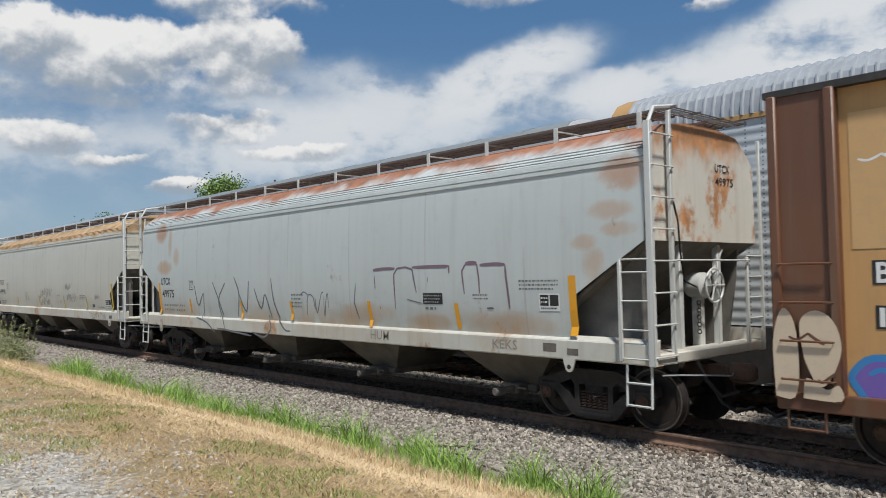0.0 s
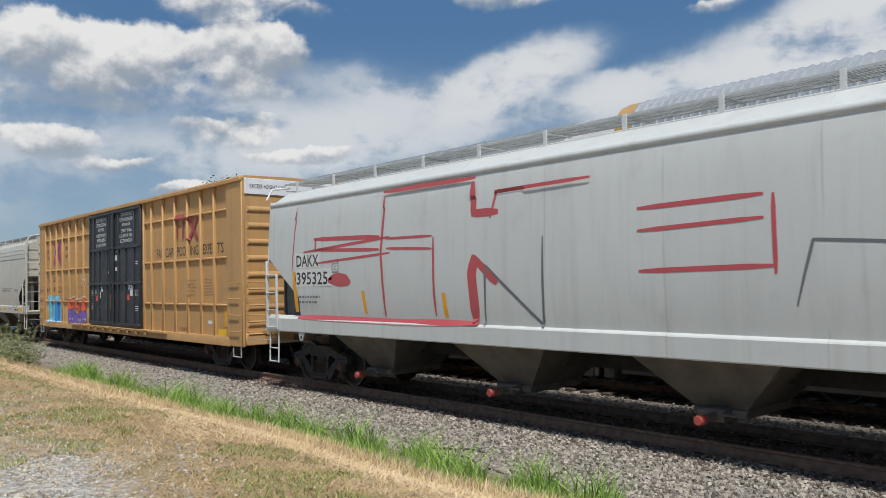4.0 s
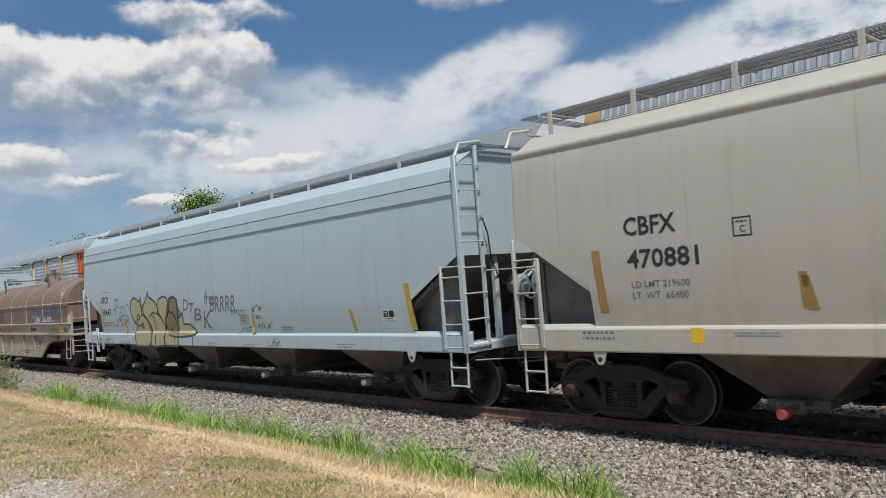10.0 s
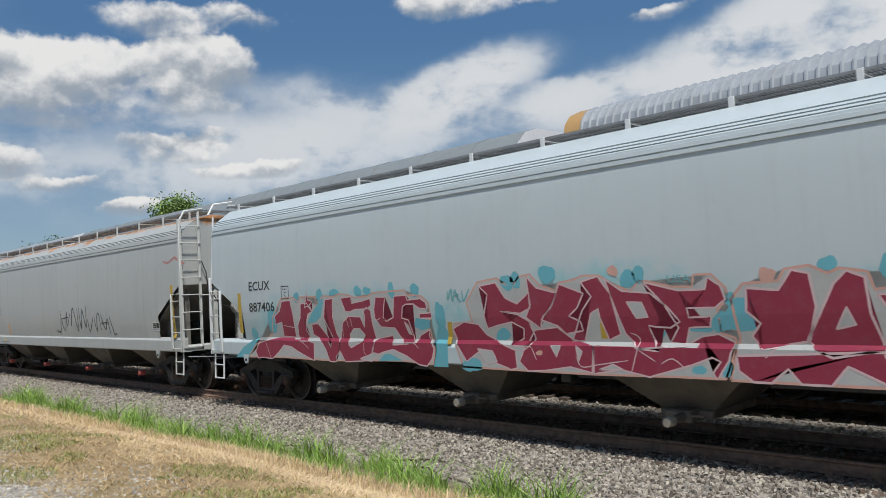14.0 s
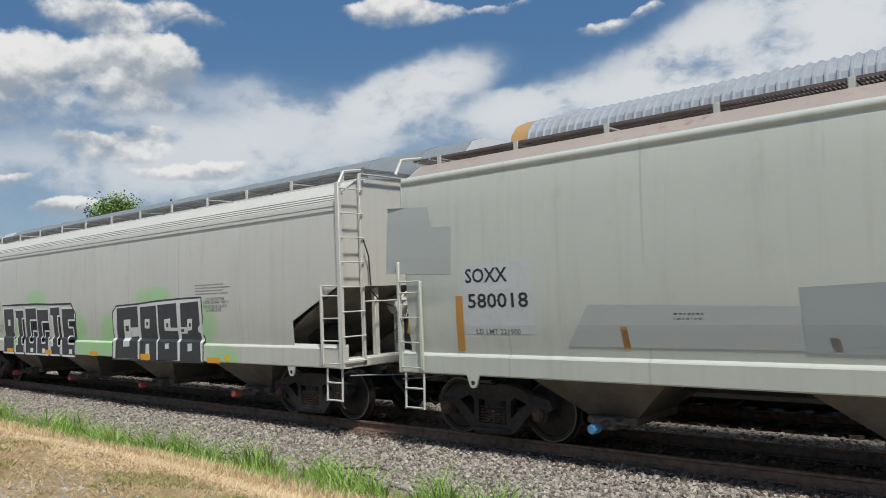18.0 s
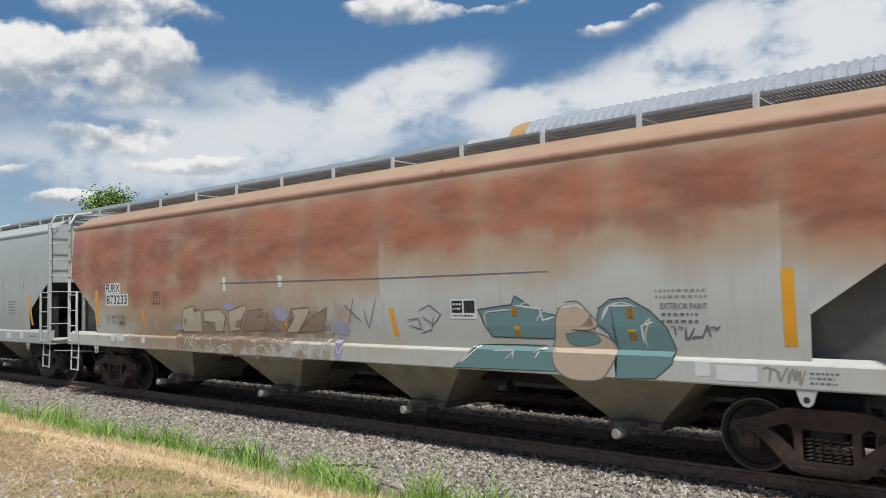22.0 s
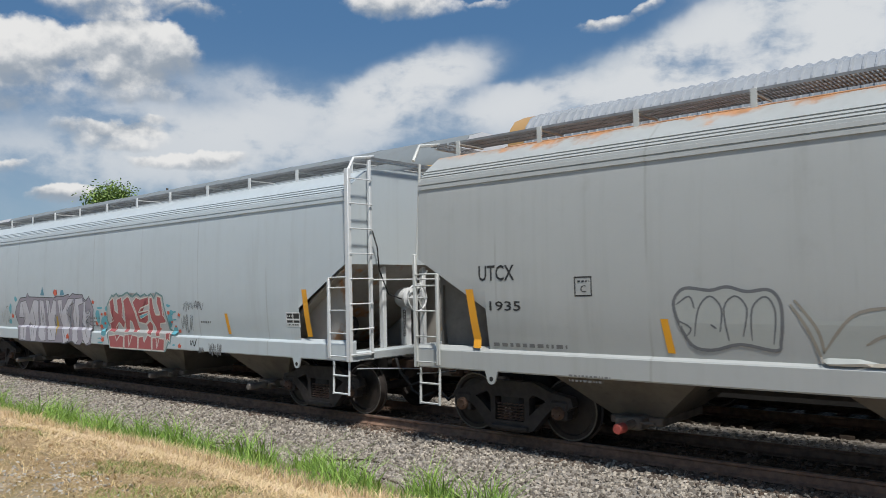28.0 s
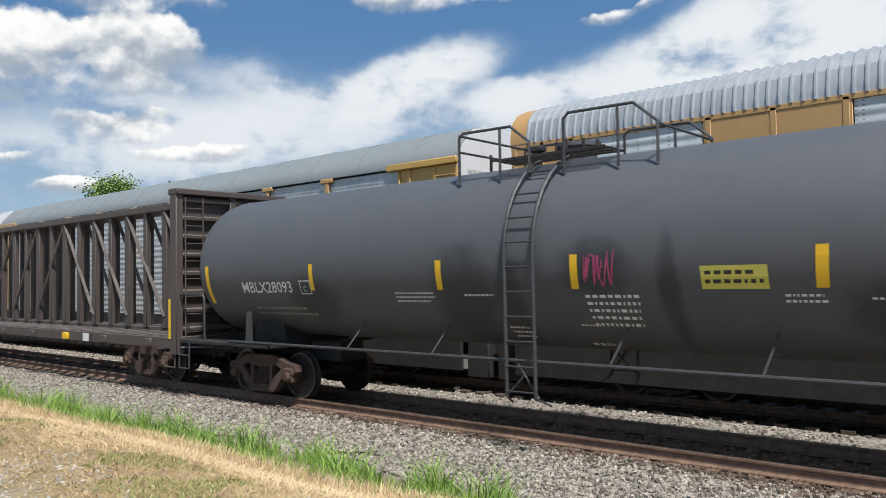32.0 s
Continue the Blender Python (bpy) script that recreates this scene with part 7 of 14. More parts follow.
sk.line([(-4.4, 2.95), (-3.05, 2.89)], 0.05, M_SPRAYR, 0.002)
sk.line([(-7.72, 1.55), (-5.89, 1.54), (-3.97, 1.53), (-1.9, 1.57)], 0.12, M_SPRAYR, 0.004)
sk.bubble(-6.37, -5.7, 2.22, 2.5, 1, M_SPRAYR, M_SPRAYR, 3, 0.02, 0)
sk.text("DRK", 6.43, 3.17, 0.57, 1.37, M_SPRAYR, 0.004, 0.0, 0.003, "lettering")
sk.scrawl(6.43, 8.86, 2.43, 3.07, 3, 0.05, M_SPRAYR, 4, 0.002)
sk.line([(1.32, 3.25), (3.13, 3.29)], 0.07, M_SPRAYR, 0.002)
sk.line([(1.32, 2.94), (3.13, 3.0)], 0.06, M_SPRAYR, 0.002)
sk.line([(1.33, 2.38), (3.26, 2.41)], 0.07, M_SPRAYR, 0.002)
sk.line([(3.25, 3.29), (3.26, 2.31)], 0.06, M_SPRAYR, 0.002)
sk.line([(-1.74, 1.55), (-1.69, 2.55), (-0.45, 1.57), (-0.41, 2.97)], 0.05, M_SPRAYK, 0.002)
sk.line([(3.49, 1.92), (3.71, 2.7), (5.3, 2.58), (5.47, 1.57)], 0.04, M_SPRAYK, 0.002)
sk.line([(-7.44, 2.99), (-4.3, 3.17)], 0.06, M_SPRAYR, 0.002)
sk.line([(-6.95, 2.73), (-4.29, 2.86)], 0.05, M_SPRAYR, 0.002)
sk.line([(-1.56, 3.33), (-1.42, 3.76), (0.53, 3.79)], 0.06, M_SPRAYR, 0.002)

car, sk = hopper("warm grey covered hopper with blue outlet caps and orange sill patches", 9.56, WARM, sill=(1.15, 1.52), eave=4.33, chord="lines2", caps=M_CAP_BLUE, board_z=4.80, truck=1.25, cut_z=2.86)
joined(car, -95.10)
sk.text("SOXX", -8.01, 2.68, 0.30, 1.09, M_BLACK, 0.02, 0.0, 0.003, "reporting_mark")
sk.text("620796", -7.99, 2.14, 0.32, 1.56, M_BLACK, 0.02, 0.0, 0.003, "car_number")
sk.text("LD LMT 219800", -7.95, 1.98, 0.08, 0.94, M_PRINT, 0.004, 0.0, 0.003, "lettering")
sk.text("LT  WT  66200", -7.95, 1.84, 0.08, 0.90, M_PRINT, 0.004, 0.0, 0.003, "lettering")
plate_box(sk, -5.98, 2.41, 0.26)
sk.block(-8.76, -7.82, 1.19, 1.35, M_AMBER, 0.0, "reflector")
sk.block(-5.54, -5.03, 1.22, 1.33, M_AMBER, 0.0, "reflector")
sk.block(-2.97, -2.48, 1.24, 1.37, M_AMBER, 0.0, "reflector")
sk.block(-0.08, 0.36, 1.27, 1.38, M_AMBER, 0.0, "reflector")
sk.block(2.66, 3.1, 1.28, 1.4, M_AMBER, 0.0, "reflector")
sk.block(5.21, 5.69, 1.28, 1.4, M_AMBER, 0.0, "reflector")
sk.block(8.07, 8.98, 1.27, 1.4, M_AMBER, 0.0, "reflector")
sk.text("DO NOT HAMMER ON CAR", 3.35, 1.27, 0.10, 1.30, M_BLACK, 0.006, 0.0, 0.003, "lettering")
sk.bars(4.96, 6.98, 2.13, 2.36, 3, M_PRINT, 3)
sk.bars(7.35, 8.07, 2.13, 2.32, 3, M_PRINT, 4)
sk.bars(-1.39, -0.81, 1.78, 2.04, 4, M_PRINT, 5)
sk.bars(7.42, 7.81, 1.76, 1.8, 1, M_PRINT, 1)
sk.bars(-6.94, -6.27, 1.19, 1.4, 2, M_PRINT, 1)
sk.bars(-1.72, -1.17, 1.23, 1.44, 3, M_PRINT, 1)
sk.bars(1.39, 1.9, 1.28, 1.46, 3, M_PRINT, 1)
sk.bars(6.27, 6.79, 1.29, 1.47, 3, M_PRINT, 1)
sk.block(7.34, 7.63, 1.45, 1.52, M_PANELW, 0.0, "sticker")
sk.block(7.39, 7.73, 1.29, 1.36, M_BLACK, 0.0, "sticker")
sk.block(7.8, 8.03, 1.29, 1.36, M_GATE, 0.0, "sticker")
sk.bars(7.15, 8.0, 1.4, 1.52, 2, M_PRINT, 7)
sk.block(-7.71, -7.23, 1.28, 1.46, M_PANELW, 0.0, "sticker")

car, sk = hopper("taupe covered hopper with streaked seams and red outlet caps", 9.71, TAUPE, sill=(1.12, 1.5), eave=4.2, chord="round", caps=M_CAP_RED, board_z=4.86, cut_z=2.86)
joined(car, -115.88)
sk.text("CBFX", -7.64, 2.72, 0.26, 0.80, M_BLACK, 0.02, 0.0, 0.003, "reporting_mark")
sk.text("470881", -7.62, 2.27, 0.26, 1.07, M_BLACK, 0.02, 0.0, 0.003, "car_number")
sk.text("LD LMT 219600", -7.58, 2.01, 0.09, 0.87, M_PRINT, 0.004, 0.0, 0.003, "lettering")
sk.text("LT  WT  66400", -7.58, 1.86, 0.09, 0.84, M_PRINT, 0.004, 0.0, 0.003, "lettering")
plate_box(sk, -6.07, 2.58, 0.24)
sk.block(-8.14, -8.00, 1.67, 2.56, M_DULLAMB, -0.07, "reflector")
sk.block(-5.31, -5.21, 1.67, 2.11, M_DULLAMB, -0.02, "reflector")
sk.block(-6.75, -6.57, 1.26, 1.46, M_YELLOW, 0.0, "sticker")
sk.bars(-6.17, -5.58, 1.34, 1.41, 2, M_PRINT, 1)
sk.bars(-8.47, -7.91, 1.28, 1.44, 2, M_PRINT, 1)
sk.block(-5.23, -5.13, 1.65, 2.06, M_DULLAMB, -0.08, "reflector")
sk.block(-2.48, -2.38, 1.66, 2.03, M_DULLAMB, -0.09, "reflector")
sk.block(0.24, 0.34, 1.65, 2.06, M_DULLAMB, -0.05, "reflector")
sk.block(2.98, 3.08, 1.66, 2.10, M_DULLAMB, -0.08, "reflector")
sk.block(5.67, 5.77, 1.66, 2.10, M_DULLAMB, -0.05, "reflector")
acl_label(sk, 6.0, 1.76, 0.43, 0.28)
sk.bars(6.58, 7.19, 2.89, 3.19, 3, M_PRINT, 3)
sk.bars(6.53, 7.48, 2.2, 2.64, 6, M_PRINT, 4)
sk.line([(1.14, 1.87), (2.81, 1.86)], 0.06, M_FADERED, 0.002)
sk.line([(1.14, 1.8), (2.78, 1.78)], 0.03, M_FADERED, 0.002)
sk.block(-4.18, -3.7, 1.24, 1.4, M_PANELW, 0.0, "sticker")
sk.block(3.84, 4.3, 1.26, 1.41, M_PANELW, 0.0, "sticker")
sk.block(6.93, 7.1, 1.24, 1.45, M_YELLOW, 0.0, "sticker")
sk.bars(1.97, 2.52, 1.32, 1.39, 2, M_PRINT, 1)
sk.bars(6.0, 6.64, 1.35, 1.41, 2, M_PRINT, 1)
sk.bars(-2.11, -1.49, 1.31, 1.38, 1, M_PRINT, 1)
sk.bars(-1.66, -1.4, 1.72, 1.85, 2, M_PRINT, 1)
sk.line([(1.15, 4.15), (1.09, 3.22), (1.16, 2.46), (1.26, 1.76)], 0.035, M_RUNDIRT, 0.002)
sk.line([(2.88, 3.9), (2.82, 3.05), (2.87, 2.37), (2.96, 1.73)], 0.035, M_RUNDIRT, 0.002)
sk.line([(4.69, 3.63), (4.65, 2.88), (4.68, 2.27), (4.74, 1.71)], 0.035, M_RUNDIRT, 0.002)

car, sk = hopper("pale blue-grey covered hopper with yellow bubble graffiti and black tags", 9.2, PALEBLUE, chord="band", caps=M_CAP_PALE, eave=4.24, board_z=4.66, cut_z=2.7)
joined(car, -135.92)
sk.text("UTCX", -7.62, 2.34, 0.21, 0.65, M_BLACK, 0.012, 0.0, 0.003, "reporting_mark")
b = Bag()
for a, c, d, e in ((-8.16, -8.10, 0.78, 1.56), (-8.01, -7.95, 0.78, 1.56), (-8.11, -8.0, 1.50, 1.56), (-8.11, -8.0, 0.98, 1.36), (-8.11, -8.0, 0.78, 0.84)):
    b.cbox(a, c, -1.625, -1.60, d, e, 0.006)
part("jacking_plate", b, FITTING_W, car, "white slotted steel jacking plate")
b = Bag()
for k in range(6):
    b.ring((-8.05 + 0.02 * k, -1.635, 1.30 - 0.055 * k), (0, 1, 0.4 * (-1) ** k), 0.026, 0.008, 10, 5)
tagged(part("chain", b, M_GATE, car, "hanging steel chain"), kind="stuff")
sk.text("58447", -7.56, 1.94, 0.22, 0.75, M_BLACK, 0.012, 0.0, 0.003, "car_number")
plate_box(sk, -6.45, 2.2, 0.26)
sk.bars(-7.59, -6.78, 2.67, 2.73, 1, M_PRINT, 1)
sk.bars(-7.49, -6.75, 1.59, 1.76, 2, M_PRINT, 1)
sk.fill([(-2.62, 2.09), (-2.41, 2.37), (-2.01, 2.32), (-1.97, 1.81), (-1.66, 1.93), (-1.69, 1.65), (-1.28, 1.61), (-0.99, 1.35), (-2.43, 1.31), (-2.77, 1.63)], G_KHAKI, M_SPRAYK2, 0.05, 0.001, True)
sk.fill([(-5.23, 2.18), (-5.12, 2.37), (-4.89, 2.45), (-4.69, 2.39), (-4.57, 2.31), (-4.42, 2.39), (-4.41, 1.95), (-4.13, 1.85), (-3.9, 1.67), (-3.74, 1.39), (-3.85, 1.12), (-4.01, 1.01), (-4.9, 1.0), (-4.99, 1.25), (-4.97, 1.37), (-4.87, 1.55), (-4.78, 1.61), (-5.05, 1.74), (-5.21, 1.95)], G_KHAKI, M_SPRAYK2, 0.055, 0.001, False)
sk.fill([(-3.26, 2.21), (-3.11, 2.35), (-2.87, 2.42), (-2.63, 2.38), (-2.49, 2.23), (-2.52, 2.01), (-2.67, 1.89), (-2.8, 1.8), (-2.84, 1.41), (-2.94, 1.67), (-3.12, 1.87), (-3.32, 1.95), (-3.24, 2.04)], G_KHAKI, M_SPRAYK2, 0.055, 0.001, False)
sk.fill([(-2.49, 2.23), (-2.33, 2.35), (-2.15, 2.37), (-1.94, 2.3), (-2.05, 1.03), (-2.87, 1.04), (-2.91, 1.28), (-2.86, 1.41), (-2.8, 1.8), (-2.62, 1.87), (-2.59, 1.97)], G_KHAKI, M_SPRAYK2, 0.055, 0.001, False)
sk.fill([(-4.4, 1.95), (-4.35, 2.14), (-4.15, 2.27), (-3.93, 2.46), (-3.86, 2.59), (-3.83, 2.45), (-3.56, 2.35), (-3.36, 2.27), (-3.26, 2.15), (-3.23, 2.04), (-3.34, 1.95), (-3.12, 1.87), (-2.94, 1.67), (-2.83, 1.39), (-2.93, 1.15), (-2.93, 1.04), (-3.58, 1.0), (-3.86, 1.04), (-3.76, 1.39), (-3.93, 1.7), (-4.13, 1.85)], G_KHAKI, M_SPRAYK2, 0.055, 0.001, False)
sk.line(sk.curve([(-4.76, 1.73), (-4.73, 1.88), (-4.67, 1.96), (-4.59, 1.84), (-4.72, 1.78)], 4), 0.05, M_SPRAYK2, 0.004)
sk.line(sk.curve([(-4.82, 1.61), (-4.55, 1.62), (-4.41, 1.7), (-4.37, 1.52), (-4.51, 1.6)], 4), 0.05, M_SPRAYK2, 0.004)
sk.line(sk.curve([(-4.59, 1.87), (-4.38, 1.93), (-4.13, 1.86), (-3.88, 1.65), (-3.74, 1.39)], 4), 0.05, M_SPRAYK2, 0.004)
sk.line(sk.curve([(-3.86, 1.83), (-3.74, 1.93), (-3.59, 1.98), (-3.35, 1.94)], 4), 0.05, M_SPRAYK2, 0.004)
sk.line(sk.curve([(-3.61, 1.96), (-3.55, 1.68), (-3.48, 1.39)], 4), 0.05, M_SPRAYK2, 0.004)
sk.line(sk.curve([(-3.52, 1.37), (-3.52, 1.02)], 4), 0.05, M_SPRAYK2, 0.004)
sk.line(sk.curve([(-2.82, 1.76), (-2.76, 1.52), (-2.59, 1.4), (-2.45, 1.46), (-2.42, 1.53), (-2.51, 1.47)], 4), 0.05, M_SPRAYK2, 0.004)
sk.line(sk.curve([(-2.64, 1.86), (-2.51, 1.97), (-2.3, 1.94), (-2.12, 1.75), (-2.05, 1.47)], 4), 0.05, M_SPRAYK2, 0.004)
sk.line(sk.curve([(-4.46, 2.18), (-4.41, 2.42), (-4.44, 2.47)], 4), 0.05, M_SPRAYK2, 0.004)
sk.line(sk.curve([(-6.4, 1.74), (-6.08, 1.89), (-5.68, 1.95), (-5.36, 1.83)], 4), 0.028, M_SPRAYK, 0.003)
sk.line(sk.curve([(-6.21, 2.13), (-5.94, 2.22), (-6.01, 2.06), (-6.17, 1.98)], 4), 0.028, M_SPRAYK, 0.003)
sk.line(sk.curve([(-5.85, 2.21), (-5.65, 2.16), (-5.77, 2.0)], 4), 0.028, M_SPRAYK, 0.003)
sk.line(sk.curve([(-5.6, 2.2), (-5.41, 2.27), (-5.38, 2.07)], 4), 0.028, M_SPRAYK, 0.003)
sk.line(sk.curve([(-6.19, 1.73), (-5.98, 1.83), (-5.94, 1.69), (-6.15, 1.61)], 4), 0.028, M_SPRAYK, 0.003)
sk.line(sk.curve([(-5.83, 1.82), (-5.8, 1.64), (-5.65, 1.72), (-5.5, 1.8), (-5.47, 1.64)], 4), 0.028, M_SPRAYK, 0.003)
sk.line(sk.curve([(-6.64, 2.08), (-6.41, 2.16), (-6.49, 1.95)], 4), 0.028, M_SPRAYK, 0.003)
sk.line(sk.curve([(-6.78, 1.74), (-6.57, 1.61), (-6.36, 1.65), (-6.32, 1.73)], 4), 0.028, M_SPRAYK, 0.003)
sk.line([(-2.97, 1.3), (-2.83, 0.99)], 0.035, M_SPRAYK2, 0.004)
sk.line([(-2.25, 1.3), (-2.24, 0.98)], 0.035, M_SPRAYK2, 0.004)
sk.line([(-1.14, 1.31), (-1.19, 1.0)], 0.035, M_SPRAYK2, 0.004)
sk.text("free", -0.35, 2.12, 0.34, 0.58, M_SPRAYK, 0.004, 0.25, 0.003, "spray_tag")
sk.text("BRRRR", -0.06, 1.93, 0.39, 1.32, M_SPRAYK, 0.004, 0.25, 0.003, "spray_tag")
sk.text("D", -1.62, 1.99, 0.31, 0.30, M_SPRAYK, 0.004, 0.25, 0.003, "spray_tag")
sk.text("T", -1.3, 1.95, 0.24, 0.31, M_SPRAYK, 0.004, 0.25, 0.003, "spray_tag")
sk.text("B", -1.0, 1.72, 0.32, 0.42, M_SPRAYK, 0.004, 0.25, 0.003, "spray_tag")
sk.text("K", -0.51, 1.51, 0.45, 0.42, M_SPRAYK, 0.004, 0.25, 0.003, "spray_tag")
sk.scrawl(1.01, 1.75, 1.82, 2.03, 4, 0.018, M_SPRAYK, 61, 0.003)
sk.scrawl(2.01, 2.49, 1.87, 2.06, 3, 0.018, M_SPRAYK, 62, 0.003)
sk.scrawl(2.17, 2.50, 1.72, 1.83, 3, 0.018, M_SPRAYK, 63, 0.003)
sk.scrawl(1.37, 1.92, 1.37, 1.55, 3, 0.018, M_SPRAYK, 64, 0.003)
sk.scrawl(2.18, 2.87, 1.46, 1.66, 4, 0.018, M_SPRAYK, 65, 0.003)
sk.scrawl(2.65, 3.21, 1.07, 1.26, 3, 0.018, M_SPRAYK, 66, 0.003)
sk.bars(1.44, 1.89, 1.6, 1.84, 4, M_PRINT, 1)
sk.block(-7.60, -7.50, 1.57, 2.23, M_OCHRE, -0.16, "reflector")
sk.block(-5.72, -5.62, 1.41, 1.85, M_OCHRE, -0.03, "reflector")
sk.block(2.03, 2.13, 1.39, 1.83, M_OCHRE, -0.03, "reflector")
sk.bars(3.26, 3.74, 1.42, 1.55, 2, M_PRINT, 1)
sk.bars(1.59, 2.27, 1.05, 1.14, 2, M_PRINT, 1)
sk.bars(-0.28, 0.13, 1.06, 1.17, 2, M_PRINT, 1)
sk.block(-3.48, -3.0, 1.0, 1.21, M_PANELW, 0.0, "sticker")
sk.bars(-6.16, -5.29, 1.04, 1.15, 2, M_PRINT, 1)
sk.scrawl(-8.12, -6.81, 1.05, 1.25, 5, 0.02, M_BLACK, 12, 0.002)
acl_label(sk, 6.93, 1.63, 0.36, 0.20)
sk.block(7.74, 7.88, 1.44, 2.30, M_OCHRE, -0.12, "reflector")
sk.block(5.99, 6.09, 1.42, 1.86, M_OCHRE, -0.13, "reflector")
sk.bars(5.39, 6.09, 1.08, 1.19, 2, M_PRINT, 1)

car, sk = hopper("pale grey covered hopper with large magenta and teal graffiti", 9.72, PALE2, caps=M_CAP_PALE, end_kind="tank", gusset=False, board_z=4.6, cut_z=2.72, fitting=FITTING_W)
joined(car, -171.96)
sk.text("ECUX", -7.96, 2.48, 0.20, 0.85, M_BLACK, 0.012, 0.0, 0.003, "reporting_mark")
sk.text("887406", -7.99, 2.01, 0.21, 1.02, M_BLACK, 0.012, 0.0, 0.003, "car_number")
plate_box(sk, -6.68, 2.26, 0.28)
sk.scrawl(-1.75, -1.3, 2.08, 2.31, 3, 0.03, G_TEAL, 5, 0.006)
sk.text("USA", 2.29, 2.23, 0.10, 0.33, G_TEAL, 0.004, 0.0, 0.003, "lettering")
sk.bars(6.9, 7.4, 2.59, 2.69, 2, M_PRINT, 1)
sk.bars(6.94, 7.51, 2.43, 2.47, 1, M_PRINT, 1)
sk.block(8.34, 9.13, 1.01, 1.4, G_TEAL, 0.0, "paint_patch")
sk.block(8.28, 8.42, 1.51, 2.44, M_OCHRE, 0.04, "reflector")
sk.block(-8.47, -8.33, 1.54, 2.44, M_OCHRE, 0.01, "reflector")
sk.block(-1.82, -1.72, 1.38, 1.75, M_OCHRE, 0.03, "reflector")
sk.block(1.20, 1.30, 1.50, 1.97, M_OCHRE, 0.01, "reflector")
end_marks(car, 9.72, ("ECUX", "887406"))
sk.fill([(-8.1, 1.02), (-7.78, 1.29), (-7.38, 1.45), (-7.14, 1.54), (-7.07, 1.89), (-6.7, 2.28), (-6.25, 2.29), (-6.07, 2.18), (-6.01, 2.29), (-5.49, 2.28), (-5.43, 2.11), (-5.22, 2.29), (-4.89, 2.26), (-4.68, 2.31), (-4.41, 2.29), (-4.23, 2.23), (-4.01, 2.23), (-3.8, 2.25), (-3.67, 2.3), (-2.8, 2.32), (-2.73, 2.24), (-2.37, 2.2), (-2.21, 2.09), (-2.19, 1.92), (-2.16, 1.81), (-2.34, 1.72), (-2.24, 1.62), (-2.21, 1.49), (-2.1, 1.3), (-2.17, 1.03), (-2.94, 1.08), (-5.06, 1.02), (-6.67, 1.04)], G_CREAMG, G_PEACH, 0.03, -0.002, False)
sk.fill([(-6.68, 2.22), (-6.37, 2.23), (-6.29, 1.88), (-6.26, 1.46), (-6.72, 1.46), (-6.73, 1.78), (-6.98, 1.73), (-6.99, 1.91), (-6.78, 2.02)], G_MAG, G_PINKL, 0.022, 0.0008, False)
sk.fill([(-7.79, 1.14), (-7.67, 1.32), (-7.35, 1.39), (-6.64, 1.48), (-6.01, 1.45), (-5.59, 1.35), (-5.61, 1.0), (-6.09, 1.15), (-6.42, 1.27), (-6.67, 1.3), (-6.84, 1.17), (-7.13, 1.0), (-7.47, 1.02), (-7.69, 1.0)], G_MAG, G_PINKL, 0.022, 0.0008, False)
sk.fill([(-6.0, 2.15), (-5.78, 2.16), (-5.6, 1.99), (-5.76, 1.94), (-5.85, 1.75), (-5.87, 1.6), (-5.77, 1.49), (-5.8, 1.39), (-6.07, 1.39), (-6.17, 1.51), (-6.16, 1.7), (-6.04, 1.87)], G_MAG, G_PINKL, 0.022, 0.0008, False)
sk.fill([(-5.77, 2.39), (-5.73, 2.22), (-5.57, 2.19), (-5.68, 2.12), (-5.62, 1.98), (-5.74, 2.1), (-5.87, 2.07), (-5.81, 2.2)], G_MAG, G_PINKL, 0.022, 0.0008, False)
sk.fill([(-5.15, 2.21), (-4.9, 2.23), (-4.94, 1.86), (-4.87, 1.54), (-4.75, 1.37), (-4.76, 1.19), (-4.88, 1.1), (-4.87, 1.0), (-5.08, 1.0), (-5.19, 1.21), (-5.35, 1.41), (-5.65, 1.52), (-5.66, 1.73), (-5.44, 1.74), (-5.17, 1.49), (-5.04, 1.28), (-4.99, 1.44), (-5.11, 1.64), (-5.24, 1.86)], G_MAG, G_PINKL, 0.022, 0.0008, False)
sk.fill([(-4.64, 2.23), (-4.32, 2.25), (-4.31, 2.12), (-3.98, 2.16), (-3.76, 2.2), (-3.75, 2.07), (-3.86, 2.01), (-4.25, 2.0), (-4.38, 1.96), (-4.52, 1.97), (-4.6, 2.13)], G_MAG, G_PINKL, 0.022, 0.0008, False)
sk.fill([(-4.76, 1.23), (-4.74, 1.5), (-4.63, 1.76), (-4.44, 1.88), (-4.08, 1.86), (-3.99, 1.66), (-3.95, 1.85), (-3.97, 1.96), (-3.9, 2.04), (-3.77, 1.98), (-3.74, 1.7), (-3.68, 1.44), (-3.77, 1.25), (-3.8, 1.13), (-4.04, 1.04), (-4.59, 1.01)], G_MAG, G_PINKL, 0.022, 0.0008, False)
sk.fill([(-3.6, 2.22), (-3.32, 2.21), (-3.38, 2.06), (-3.42, 1.84), (-3.35, 1.77), (-3.15, 1.84), (-3.09, 2.22), (-2.77, 2.23), (-2.74, 2.14), (-2.41, 2.16), (-2.28, 2.09), (-2.26, 1.98), (-2.45, 1.99), (-2.59, 2.07), (-2.79, 2.07), (-2.88, 2.03), (-2.92, 1.83), (-2.75, 1.79), (-2.66, 1.52), (-2.62, 1.41), (-2.85, 1.36), (-3.02, 1.5), (-3.13, 1.65), (-3.51, 1.67), (-3.66, 1.83), (-3.67, 1.99)], G_MAG, G_PINKL, 0.022, 0.0008, False)
